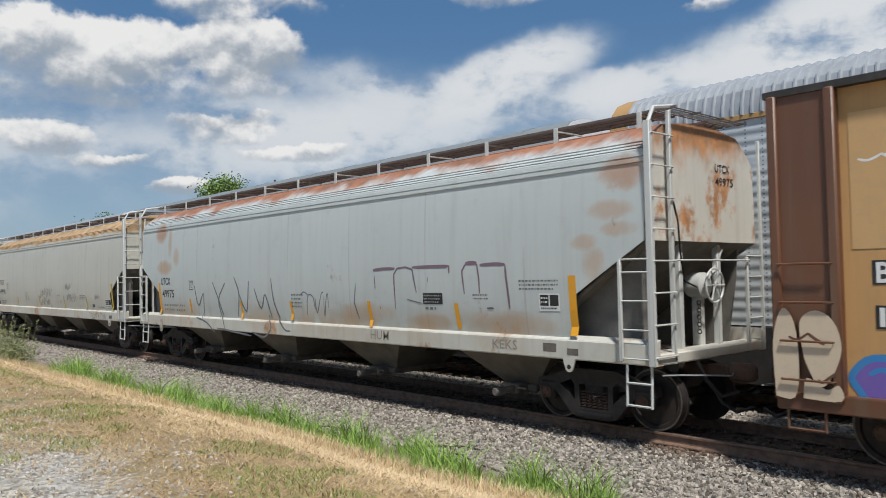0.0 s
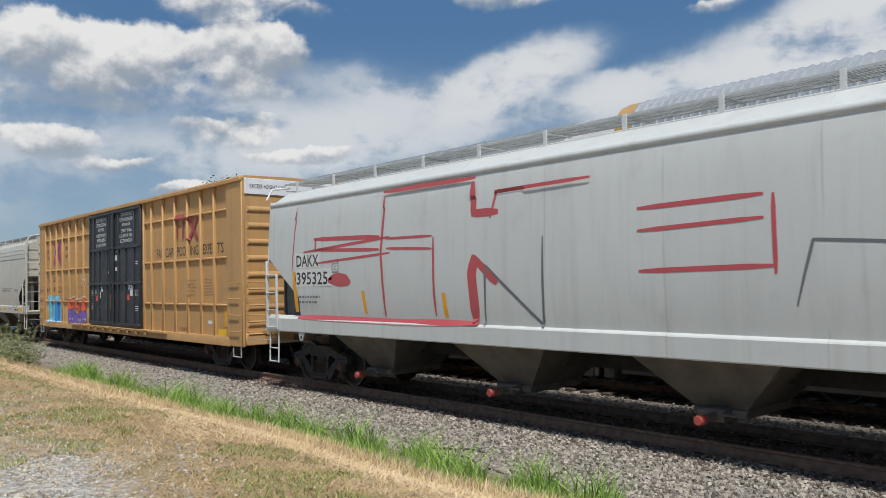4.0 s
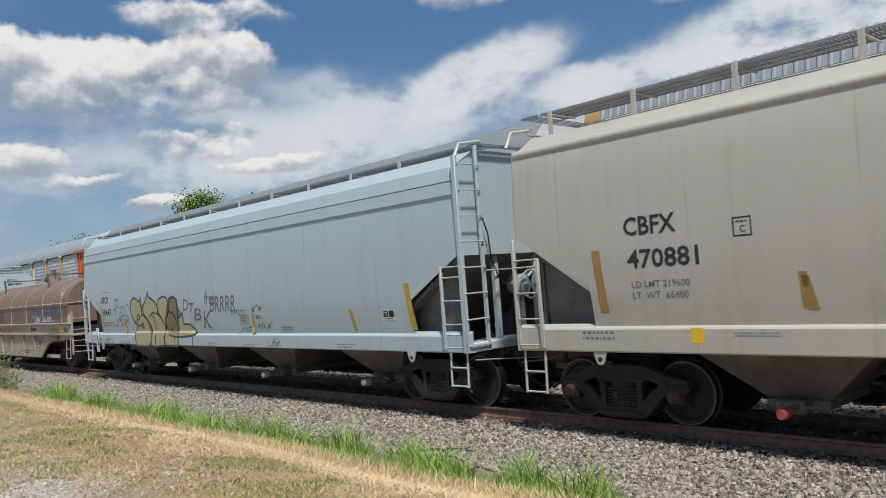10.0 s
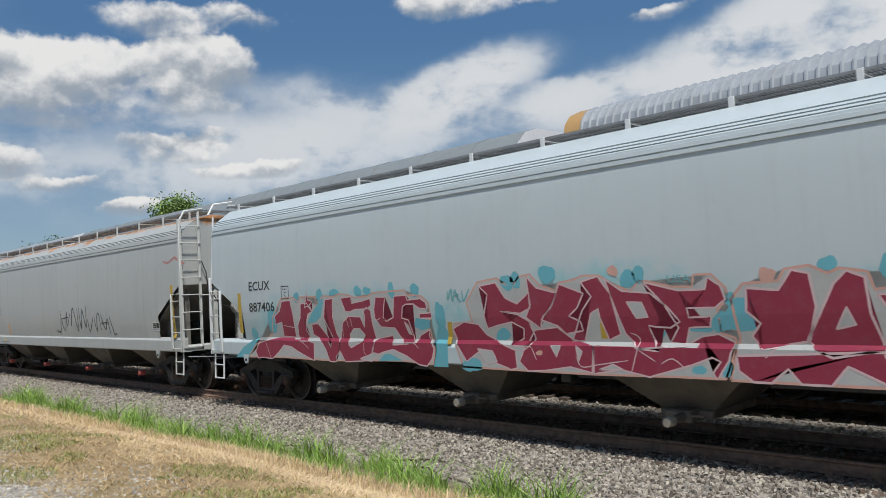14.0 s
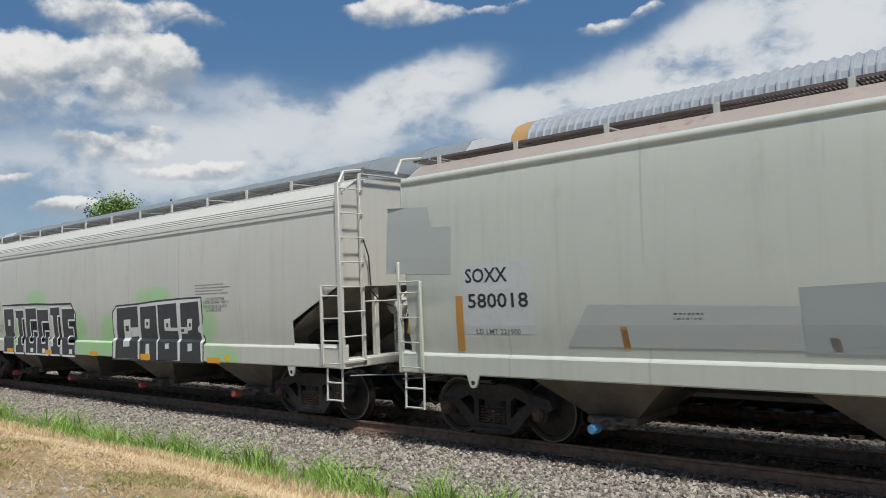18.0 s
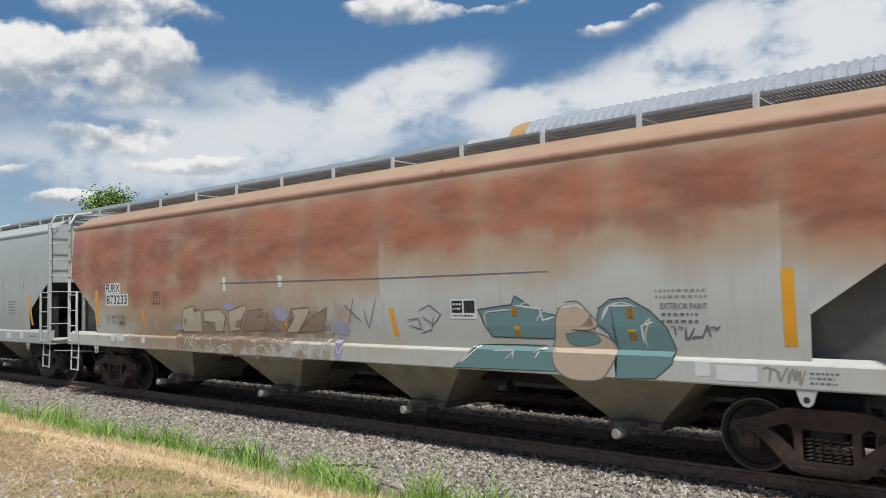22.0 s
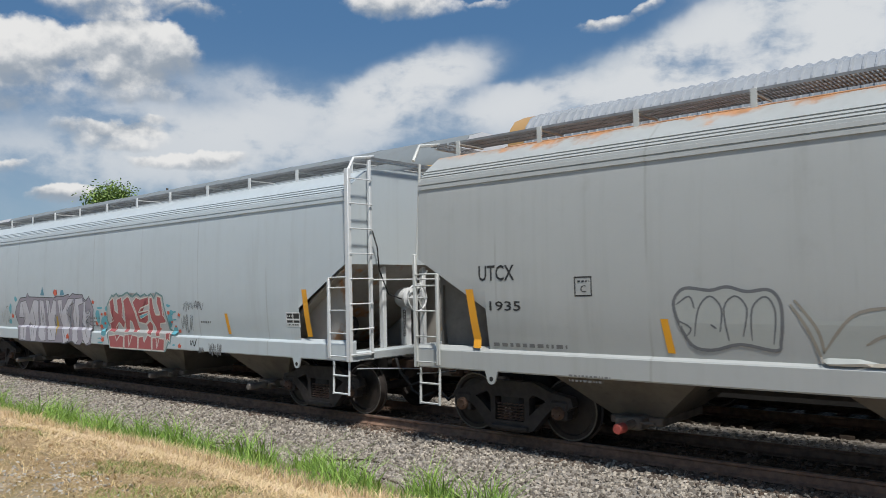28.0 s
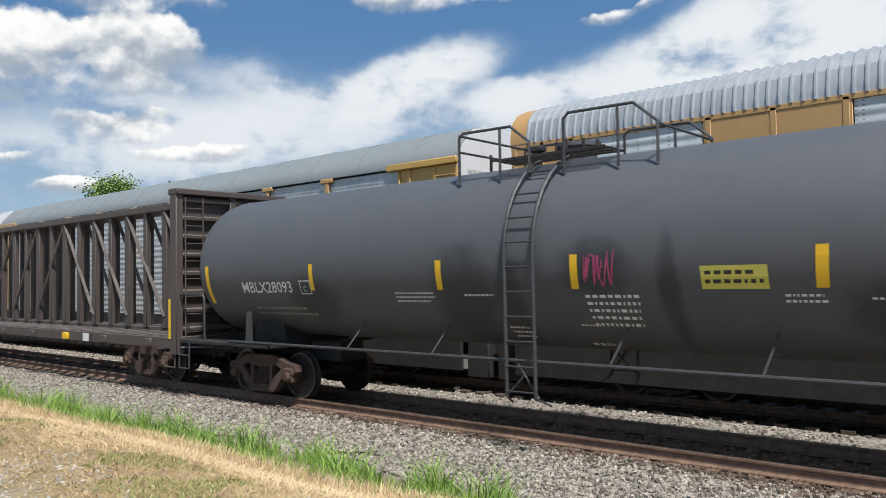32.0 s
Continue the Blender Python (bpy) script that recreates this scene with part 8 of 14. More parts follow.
sk.fill([(-3.7, 1.39), (-3.61, 1.46), (-3.21, 1.52), (-3.19, 1.35), (-2.85, 1.37), (-2.56, 1.42), (-2.49, 1.52), (-2.35, 1.58), (-2.24, 1.62), (-2.27, 1.52), (-2.22, 1.43), (-2.13, 1.3), (-2.19, 1.13), (-2.32, 1.0), (-2.52, 1.02), (-2.83, 1.16), (-3.19, 1.27), (-3.43, 1.22), (-3.8, 1.13)], G_MAG, G_PINKL, 0.022, 0.0008, False)
sk.fill([(-2.46, 1.9), (-2.16, 1.91), (-2.16, 1.82), (-2.46, 1.82)], G_MAG, G_PINKL, 0.022, 0.0008, False)
sk.fill([(-4.45, 1.53), (-4.32, 1.64), (-4.14, 1.64), (-4.0, 1.52), (-4.03, 1.41), (-4.39, 1.28), (-4.46, 1.33)], G_CREAMG, G_PINKL, 0.02, 0.003, False)
sk.fill([(-2.86, 1.76), (-2.77, 1.69), (-2.7, 1.53), (-2.78, 1.55)], G_CREAMG, G_PINKL, 0.02, 0.003, False)
sk.fill([(-6.65, 1.26), (-6.47, 1.25), (-6.31, 1.13), (-6.45, 1.11)], G_CREAMG, G_PINKL, 0.02, 0.003, False)
sk.fill([(-4.14, 1.08), (-3.71, 1.2), (-3.59, 1.17), (-3.8, 1.04)], G_CREAMG, G_PINKL, 0.02, 0.003, False)
sk.fill([(-5.81, 1.74), (-5.65, 1.94), (-5.43, 2.1), (-5.32, 2.23), (-5.22, 2.15), (-5.34, 1.87), (-5.51, 1.78)], G_TEALB, None, 0.03, 0.0004, False)
sk.fill([(-2.55, 1.83), (-2.2, 1.78), (-2.24, 1.65), (-2.45, 1.61), (-2.63, 1.69)], G_TEALB, None, 0.03, 0.0004, False)
sk.fill([(-3.6, 1.05), (-3.43, 1.18), (-3.27, 1.19), (-2.94, 1.08)], G_TEALB, None, 0.03, 0.0004, False)
sk.fill([(-8.64, 1.0), (-8.31, 1.23), (-7.91, 1.38), (-7.37, 1.51), (-7.84, 1.22), (-8.0, 1.0)], G_TEALB, None, 0.03, -0.003, False)
sk.fill([(-2.16, 1.0), (-2.07, 1.27), (-2.08, 1.56), (-1.94, 1.82), (-1.8, 1.56), (-1.81, 1.0)], G_TEALB, None, 0.03, -0.003, False)
for i, (x, z, rx, rz) in enumerate([(-6.13, 2.28, 0.09, 0.13), (-5.32, 2.29, 0.1, 0.16), (-4.85, 2.35, 0.14, 0.07), (-4.11, 2.35, 0.11, 0.1), (-3.83, 2.34, 0.11, 0.08), (-3.15, 2.33, 0.08, 0.16), (-2.53, 2.31, 0.12, 0.11), (-7.07, 1.82, 0.22, 0.24), (-7.87, 1.54, 0.12, 0.13), (-1.95, 1.85, 0.11, 0.26), (-4.19, 1.54, 0.09, 0.06)]):
    sk.dab(x, z, rx, rz, G_TEALB, -0.001, i)
sk.line(sk.curve([(-4.53, 1.85), (-4.47, 1.66)], 4), 0.014, G_PINKL, 0.004)
sk.line(sk.curve([(-4.4, 1.88), (-4.36, 1.67)], 4), 0.014, G_PINKL, 0.004)
sk.line(sk.curve([(-4.76, 1.82), (-4.67, 1.62), (-4.68, 1.45)], 4), 0.014, G_PINKL, 0.004)
sk.line(sk.curve([(-6.18, 1.43), (-5.91, 1.32), (-5.76, 1.22)], 4), 0.014, G_PINKL, 0.004)
sk.line(sk.curve([(-6.68, 1.71), (-6.28, 1.66)], 4), 0.014, G_PINKL, 0.004)
sk.line(sk.curve([(-7.38, 1.36), (-7.27, 1.16), (-7.18, 1.0)], 4), 0.014, G_PINKL, 0.004)
sk.line(sk.curve([(-4.01, 1.38), (-4.01, 1.21), (-3.96, 1.16)], 4), 0.014, G_PINKL, 0.004)
sk.line(sk.curve([(-3.67, 1.77), (-3.49, 1.84)], 4), 0.014, G_PINKL, 0.004)
sk.line(sk.curve([(-2.88, 1.4), (-2.64, 1.39), (-2.52, 1.3)], 4), 0.014, G_PINKL, 0.004)
sk.fill([(-1.69, 1.55), (-1.65, 1.72), (-1.22, 1.75), (-1.32, 2.07), (-1.05, 2.38), (-0.63, 2.43), (-0.35, 2.26), (-0.19, 2.43), (0.03, 2.46), (0.2, 2.29), (0.5, 2.19), (0.56, 2.31), (0.82, 2.34), (0.97, 2.39), (1.25, 2.38), (1.51, 2.23), (1.73, 2.15), (1.87, 2.27), (1.99, 2.27), (2.35, 2.18), (2.63, 2.17), (2.66, 2.32), (2.89, 2.32), (3.07, 2.14), (3.08, 2.0), (2.94, 1.88), (2.96, 1.58), (3.13, 1.52), (3.14, 1.38), (2.99, 1.02), (2.35, 1.02), (1.05, 1.0), (-0.5, 1.01), (-1.47, 1.02)], G_CREAMG, G_PEACH, 0.03, -0.002, False)
sk.fill([(-1.02, 2.32), (-0.66, 2.36), (-0.48, 2.11), (-0.26, 2.02), (-0.02, 2.18), (-0.01, 1.95), (-0.21, 1.87), (-0.61, 1.91), (-0.27, 1.86), (-0.03, 1.74), (0.04, 1.49), (-0.03, 1.37), (-0.42, 1.38), (-0.19, 1.49), (-0.17, 1.64), (-0.39, 1.74), (-0.68, 1.69), (-0.9, 1.64), (-0.96, 1.84), (-0.85, 2.18)], G_MAG, G_PINKL, 0.024, 0.0008, False)
sk.fill([(-1.68, 1.64), (-1.41, 1.75), (-1.1, 1.71), (-0.95, 1.55), (-0.64, 1.41), (-0.34, 1.31), (-0.32, 1.04), (-0.44, 1.01), (-0.84, 1.13), (-1.12, 1.26), (-1.38, 1.11), (-1.57, 1.36)], G_MAG, G_PINKL, 0.024, 0.0008, False)
sk.fill([(-0.04, 2.43), (0.14, 2.25), (0.5, 2.16), (0.38, 1.95), (0.22, 1.82), (0.15, 1.64), (-0.11, 1.81), (-0.0, 2.0)], G_MAG, G_PINKL, 0.024, 0.0008, False)
sk.fill([(0.56, 2.29), (0.97, 2.14), (0.85, 1.94), (0.69, 1.82), (0.88, 1.74), (0.91, 1.61), (0.61, 1.56), (0.47, 1.68), (0.18, 1.77), (0.41, 1.99)], G_MAG, G_PINKL, 0.024, 0.0008, False)
sk.fill([(0.04, 1.62), (0.46, 1.66), (0.72, 1.48), (1.08, 1.4), (1.04, 1.02), (0.67, 1.09), (0.21, 1.02), (-0.11, 1.0), (-0.27, 1.14), (-0.14, 1.38)], G_MAG, G_PINKL, 0.024, 0.0008, False)
sk.fill([(0.94, 2.3), (1.23, 2.37), (1.41, 2.12), (1.48, 1.81), (1.52, 1.56), (1.33, 1.48), (1.21, 1.8), (1.2, 1.92), (1.07, 1.85), (0.92, 1.46), (0.7, 1.45), (0.93, 1.9), (1.1, 2.09)], G_MAG, G_PINKL, 0.024, 0.0008, False)
sk.fill([(1.34, 2.33), (1.6, 2.15), (2.02, 2.11), (2.26, 1.92), (2.42, 1.73), (2.28, 1.65), (2.07, 1.66), (1.96, 1.68), (2.03, 1.49), (2.1, 1.34), (1.8, 1.37), (1.6, 1.56), (1.49, 1.87)], G_MAG, G_PINKL, 0.024, 0.0008, False)
sk.fill([(1.93, 2.26), (2.43, 2.13), (2.8, 2.13), (2.84, 2.28), (3.0, 2.17), (3.05, 2.0), (2.91, 1.9), (2.53, 1.9), (2.55, 1.78), (2.85, 1.79), (2.82, 1.66), (2.54, 1.65), (2.47, 1.43), (2.26, 1.46), (2.39, 1.65), (2.22, 1.95)], G_MAG, G_PINKL, 0.024, 0.0008, False)
sk.fill([(1.08, 1.4), (1.54, 1.44), (1.8, 1.37), (2.47, 1.42), (2.7, 1.54), (2.92, 1.57), (3.12, 1.47), (3.04, 1.24), (2.88, 1.01), (2.83, 1.09), (2.94, 1.23), (2.83, 1.28), (2.56, 1.18), (1.94, 1.0), (1.52, 1.08), (1.07, 1.01)], G_MAG, G_PINKL, 0.024, 0.0008, False)
sk.fill([(1.66, 2.0), (1.89, 1.99), (1.97, 1.79), (1.79, 1.78)], G_CREAMG, G_PINKL, 0.02, 0.003, False)
sk.fill([(0.31, 1.44), (0.54, 1.43), (0.43, 1.23)], G_CREAMG, G_PINKL, 0.02, 0.003, False)
sk.fill([(-1.13, 1.32), (-0.81, 1.29), (-0.72, 1.13), (-0.94, 1.08)], G_CREAMG, G_PINKL, 0.02, 0.003, False)
sk.fill([(0.78, 1.4), (0.89, 1.32), (0.82, 1.17)], G_CREAMG, G_PINKL, 0.02, 0.003, False)
sk.fill([(1.15, 1.07), (1.39, 1.15), (1.56, 1.08)], G_CREAMG, G_PINKL, 0.02, 0.003, False)
for i, (x, z, rx, rz) in enumerate([(-0.42, 2.35, 0.15, 0.11), (-0.26, 2.38, 0.11, 0.12), (0.35, 2.44, 0.18, 0.12), (1.71, 2.31, 0.14, 0.11), (1.87, 2.36, 0.1, 0.11), (2.99, 1.72, 0.14, 0.14), (-0.6, 1.54, 0.14, 0.11), (2.1, 1.57, 0.09, 0.1), (2.65, 1.12, 0.09, 0.06), (3.02, 1.16, 0.08, 0.11), (2.7, 1.63, 0.15, 0.04), (-1.27, 1.06, 0.2, 0.13), (3.1, 2.0, 0.07, 0.08)]):
    sk.dab(x, z, rx, rz, G_TEALB, -0.0005, i)
for i, (x, z, rx, rz) in enumerate([(1.48, 2.43, 0.08, 0.08), (3.63, 2.28, 0.07, 0.06), (0.12, 1.28, 0.06, 0.04)]):
    sk.dab(x, z, rx, rz, G_PEACH, 0.001, i)
sk.line(sk.curve([(-0.08, 1.81), (-0.03, 1.66), (0.03, 1.49), (-0.14, 1.33), (-0.31, 1.31)], 4), 0.016, G_PINKL, 0.004)
sk.line(sk.curve([(1.68, 1.58), (1.81, 1.5), (1.75, 1.28), (1.67, 1.05)], 4), 0.016, G_PINKL, 0.004)
sk.line(sk.curve([(1.8, 1.35), (2.04, 1.21)], 4), 0.016, G_PINKL, 0.004)
sk.line(sk.curve([(2.12, 1.18), (2.29, 1.25), (2.47, 1.12)], 4), 0.016, G_PINKL, 0.004)
sk.line(sk.curve([(0.78, 1.25), (0.87, 1.1), (1.16, 1.14), (1.63, 1.21)], 4), 0.016, G_PINKL, 0.004)
sk.line(sk.curve([(-0.03, 1.37), (0.06, 1.17)], 4), 0.016, G_PINKL, 0.004)
sk.fill([(3.05, 1.01), (3.19, 1.51), (3.12, 2.0), (3.28, 2.18), (3.71, 2.2), (3.79, 2.33), (4.07, 2.36), (4.26, 2.26), (4.39, 2.31), (4.67, 2.26), (4.73, 2.06), (4.88, 2.08), (5.07, 2.23), (5.37, 2.26), (5.49, 2.3), (5.77, 2.38), (5.98, 2.24), (6.12, 2.36), (6.31, 2.38), (6.5, 2.26), (6.71, 2.34), (7.13, 2.34), (7.17, 2.24), (7.32, 2.31), (7.58, 2.3), (7.7, 2.19), (7.88, 2.28), (8.05, 2.29), (8.25, 2.14), (8.42, 1.76), (8.36, 1.47), (8.15, 1.0), (7.26, 1.0), (5.21, 1.0)], G_CREAMG, G_PEACH, 0.035, -0.002, False)
sk.fill([(3.32, 2.13), (3.7, 2.09), (3.87, 2.32), (4.06, 2.27), (4.11, 1.89), (4.0, 1.49), (3.44, 1.39), (3.34, 1.55), (3.46, 1.7), (3.3, 1.85)], G_MAG, G_PINKL, 0.03, 0.0008, False)
sk.fill([(4.13, 1.78), (4.32, 2.15), (4.46, 2.28), (4.64, 2.2), (4.67, 1.79), (4.79, 1.41), (4.25, 1.31), (4.06, 1.4), (3.98, 1.51)], G_MAG, G_PINKL, 0.03, 0.0008, False)
sk.fill([(4.75, 2.01), (5.05, 2.01), (5.19, 2.23), (5.42, 2.24), (5.45, 1.78), (5.56, 1.42), (5.01, 1.41), (4.9, 1.59), (5.11, 1.79), (4.86, 1.82)], G_MAG, G_PINKL, 0.03, 0.0008, False)
sk.fill([(5.48, 1.94), (5.71, 2.25), (5.92, 2.2), (6.19, 1.98), (6.08, 2.15), (6.28, 2.32), (6.4, 2.27), (6.48, 1.98), (6.38, 1.89), (6.24, 1.53), (6.36, 1.43), (5.7, 1.42), (5.65, 1.55), (5.89, 1.64), (5.67, 1.76)], G_MAG, G_PINKL, 0.03, 0.0008, False)
sk.fill([(6.42, 1.89), (6.7, 2.27), (6.94, 2.17), (6.83, 1.99), (6.94, 2.28), (7.18, 2.3), (7.21, 2.16), (7.44, 2.24), (7.61, 2.07), (7.65, 1.95), (7.38, 1.98), (7.2, 1.83), (7.11, 1.44), (6.54, 1.43), (6.5, 1.59), (6.66, 1.69)], G_MAG, G_PINKL, 0.03, 0.0008, False)
sk.fill([(7.21, 1.79), (7.33, 1.91), (7.61, 1.87), (7.49, 1.69), (7.44, 1.46), (7.57, 1.29), (7.62, 1.01), (7.19, 1.21)], G_MAG, G_PINKL, 0.03, 0.0008, False)
sk.fill([(7.66, 1.9), (7.78, 2.14), (8.01, 2.25), (8.21, 2.12), (8.34, 1.9), (8.39, 1.61), (8.29, 1.31), (8.12, 1.0), (7.7, 1.0), (7.46, 1.21), (7.47, 1.52), (7.65, 1.64)], G_MAG, G_PINKL, 0.03, 0.0008, False)
sk.fill([(3.14, 1.31), (4.64, 1.38), (6.34, 1.4), (7.47, 1.41), (7.72, 1.3), (8.03, 1.0), (7.61, 1.0), (7.45, 1.08), (7.31, 1.0), (7.08, 1.0), (6.86, 1.07), (6.65, 1.0), (6.36, 1.05), (6.2, 1.0), (5.78, 1.0), (5.27, 1.0), (4.85, 1.0), (4.4, 1.22), (4.22, 1.0), (3.89, 1.0), (3.75, 1.17), (3.55, 1.0), (3.33, 1.0), (3.16, 1.13)], G_MAG, G_PINKL, 0.03, 0.0008, False)
sk.fill([(4.3, 1.63), (4.43, 1.88), (4.51, 1.68)], G_CREAMG, G_PINKL, 0.022, 0.003, False)
sk.fill([(7.72, 1.46), (7.84, 1.76), (7.98, 1.92), (8.13, 1.72), (7.98, 1.68), (7.98, 1.38), (7.84, 1.2), (7.72, 1.26)], G_CREAMG, G_PINKL, 0.022, 0.003, False)
sk.fill([(5.86, 1.34), (6.18, 1.39), (6.35, 1.37), (6.08, 1.1)], G_CREAMG, G_PINKL, 0.022, 0.003, False)
sk.fill([(5.11, 1.32), (5.2, 1.32), (5.32, 1.0), (5.15, 1.0)], G_CREAMG, G_PINKL, 0.022, 0.003, False)
sk.fill([(5.5, 1.78), (5.67, 1.84), (5.85, 1.65), (5.59, 1.44)], G_CREAMG, G_PINKL, 0.022, 0.003, False)
sk.fill([(8.15, 1.0), (8.35, 1.4), (8.83, 1.38), (8.77, 1.18), (8.42, 1.0)], G_TEAL, None, 0.03, -0.003, False)
for i, (x, z, rx, rz) in enumerate([(4.27, 2.37, 0.1, 0.09), (4.93, 2.28, 0.14, 0.18), (5.41, 2.41, 0.09, 0.1), (5.57, 2.42, 0.1, 0.08), (6.15, 2.41, 0.14, 0.09), (6.51, 2.42, 0.08, 0.11), (7.72, 2.37, 0.09, 0.05), (3.25, 1.8, 0.2, 0.24)]):
    sk.dab(x, z, rx, rz, G_TEALB, -0.001, i)
for i, (x, z, rx, rz) in enumerate([(8.26, 2.19, 0.07, 0.07), (8.44, 2.04, 0.04, 0.21), (3.56, 2.28, 0.08, 0.08)]):
    sk.dab(x, z, rx, rz, G_PEACH, -0.001, i)
sk.line(sk.curve([(5.85, 1.9), (6.05, 1.74), (6.19, 1.59)], 4), 0.02, G_PINKL, 0.004)
sk.line(sk.curve([(4.75, 1.52), (4.78, 1.32)], 4), 0.02, G_PINKL, 0.004)
sk.line(sk.curve([(3.49, 1.29), (3.65, 1.43)], 4), 0.02, G_PINKL, 0.004)
sk.line(sk.curve([(5.69, 1.31), (5.84, 1.1), (5.78, 1.0)], 4), 0.02, G_PINKL, 0.004)
sk.line(sk.curve([(6.54, 1.41), (6.55, 1.27)], 4), 0.02, G_PINKL, 0.004)
sk.line(sk.curve([(7.36, 1.38), (7.38, 1.19)], 4), 0.02, G_PINKL, 0.004)

car, sk = hopper("grey covered hopper with rust stains under the roof and red-framed gates", 9.1, GREY_A, fitting=FITTING_G, caps=M_CAP_RED, cut_z=2.75)
joined(car, -192.24)
sk.text("UTCX", -7.46, 2.35, 0.24, 0.68, M_BLACK, 0.016, 0.0, 0.003, "reporting_mark")
sk.text("52222", -7.44, 1.94, 0.23, 0.89, M_BLACK, 0.016, 0.0, 0.003, "car_number")
plate_box(sk, -6.32, 2.18, 0.27)
sk.bars(-7.41, -6.5, 1.43, 1.65, 2, M_PRINT, 2)
sk.block(-7.68, -7.54, 1.41, 2.30, M_AMBER, -0.07, "reflector")
sk.block(-5.15, -5.05, 1.42, 1.85, M_AMBER, -0.03, "reflector")
sk.bars(-5.98, -5.11, 1.02, 1.2, 2, M_PRINT, 3)
sk.block(-5.62, -5.5, 1.18, 1.28, M_YELLOW, 0.0, "sticker")
sk.bars(-7.18, -6.34, 1.09, 1.15, 1, M_PRINT, 1)
sk.block(-8.4, -8.18, 1.12, 1.28, M_GATE, 0.0, "sticker")
sk.scrawl(-0.16, 2.6, 1.5, 2.36, 4, 0.04, M_BLACK, 2, 0.002)
sk.scrawl(2.59, 4.97, 1.43, 2.1, 4, 0.035, M_BLACK, 3, 0.002)
sk.scrawl(7.92, 9.1, 2.4, 3.49, 2, 0.06, M_FADERED, 4, 0.002)
acl_label(sk, 7.31, 1.58, 0.41, 0.24)
sk.block(8.53, 8.67, 1.38, 2.77, M_OCHRE, -0.07, "reflector")

car, sk = hopper("green-grey covered hopper with painted-over graffiti and blue caps", 9.16, GREENGREY, end_mat=FITTING_G, caps=M_CAP_BLUE, chord="round", cut=0.06, cut_z=2.72, knee_z=2.70, step_cut=False, gusset=False, eave=4.2, boards=M_BROWNBOARD, board_z=4.62, roof=ROOF_RUST)
joined(car, -211.72)
sk.block(-7.78, -6.49, 1.68, 2.74, M_OVERPALE, 0.0, "cover_panel", -0.002)
sk.text("SOXX", -7.72, 2.45, 0.22, 0.79, M_BLACK, 0.016, 0.0, 0.003, "reporting_mark")
sk.text("580018", -7.69, 2.07, 0.22, 1.11, M_BLACK, 0.016, 0.0, 0.003, "car_number")
sk.text("LD LMT 221900", -7.56, 1.68, 0.08, 0.81, M_PRINT, 0.004, 0.0, 0.003, "lettering")
sk.block(-7.96, -7.82, 1.42, 2.26, M_RUSTAMB, 0.03, "reflector")
sk.shape([(-2.88, 1.49), (-2.91, 2.23), (2.58, 2.42), (2.77, 2.13), (3.68, 2.16), (3.8, 2.3), (4.54, 2.3), (4.72, 1.46)], M_OVERPAINT, 0, "paint_patch")
sk.shape([(-5.97, 1.52), (-5.62, 2.09), (-2.92, 2.02), (-2.88, 1.52)], M_OVERPAINT2, 0, "paint_patch")
sk.shape([(-9.42, 2.67), (-9.37, 3.76), (-8.48, 3.7), (-8.39, 3.37), (-7.98, 3.35), (-8.01, 2.6)], M_OVERPAINT2, 0, "paint_patch")
sk.scrawl(1.33, 1.93, 1.55, 2.14, 3, 0.03, M_SPRAYK, 2, 0.002)
sk.block(-5.13, -5.03, 1.50, 1.79, M_RUSTAMB, -0.03, "reflector")
sk.block(-2.60, -2.50, 1.51, 1.83, M_RUSTAMB, -0.07, "reflector")
sk.block(0.06, 0.16, 1.46, 1.86, M_RUSTAMB, -0.09, "reflector")
sk.block(2.67, 2.77, 1.44, 1.86, M_RUSTAMB, -0.09, "reflector")
sk.block(5.30, 5.40, 1.45, 1.85, M_RUSTAMB, -0.07, "reflector")
sk.block(7.51, 7.65, 1.43, 2.28, M_RUSTAMB, -0.04, "reflector")
acl_label(sk, 5.47, 1.52, 0.37, 0.26)
sk.bars(6.74, 7.31, 1.59, 1.74, 3, M_PRINT, 1)
sk.bars(3.13, 3.5, 1.6, 1.73, 2, M_PRINT, 1)
sk.bars(-4.41, -4.01, 1.86, 1.98, 2, M_PRINT, 1)
sk.border(7.89, 8.45, 2.4, 2.7, 0.015, M_SPRAYK)
sk.block(6.34, 6.59, 1.46, 1.58, M_PANELW, 0.0, "sticker")
sk.block(8.12, 8.31, 1.54, 1.72, M_OCHRE, 0.0, "sticker")
sk.block(7.66, 8.08, 1.41, 1.55, M_PANELW, 0.0, "sticker")
sk.block(3.68, 4.36, 1.56, 1.67, M_OVERPALE, 0.0, "sticker", 0.003)
sk.text("W", 4.84, 1.66, 0.20, 0.32, M_SPRAYT, 0.004, 0.0, 0.003, "lettering")
sk.text("BFK", 2.85, 1.93, 0.13, 0.46, M_OVERPALE, 0.002, 0.0, 0.003, "lettering")
sk.bars(6.9, 7.61, 1.27, 1.33, 1, M_PRINT, 1)
sk.block(7.71, 8.1, 0.96, 1.2, PALE, 0.0, "jack_pad")
end_marks(car, 9.16, ("SOXX", "580018"))

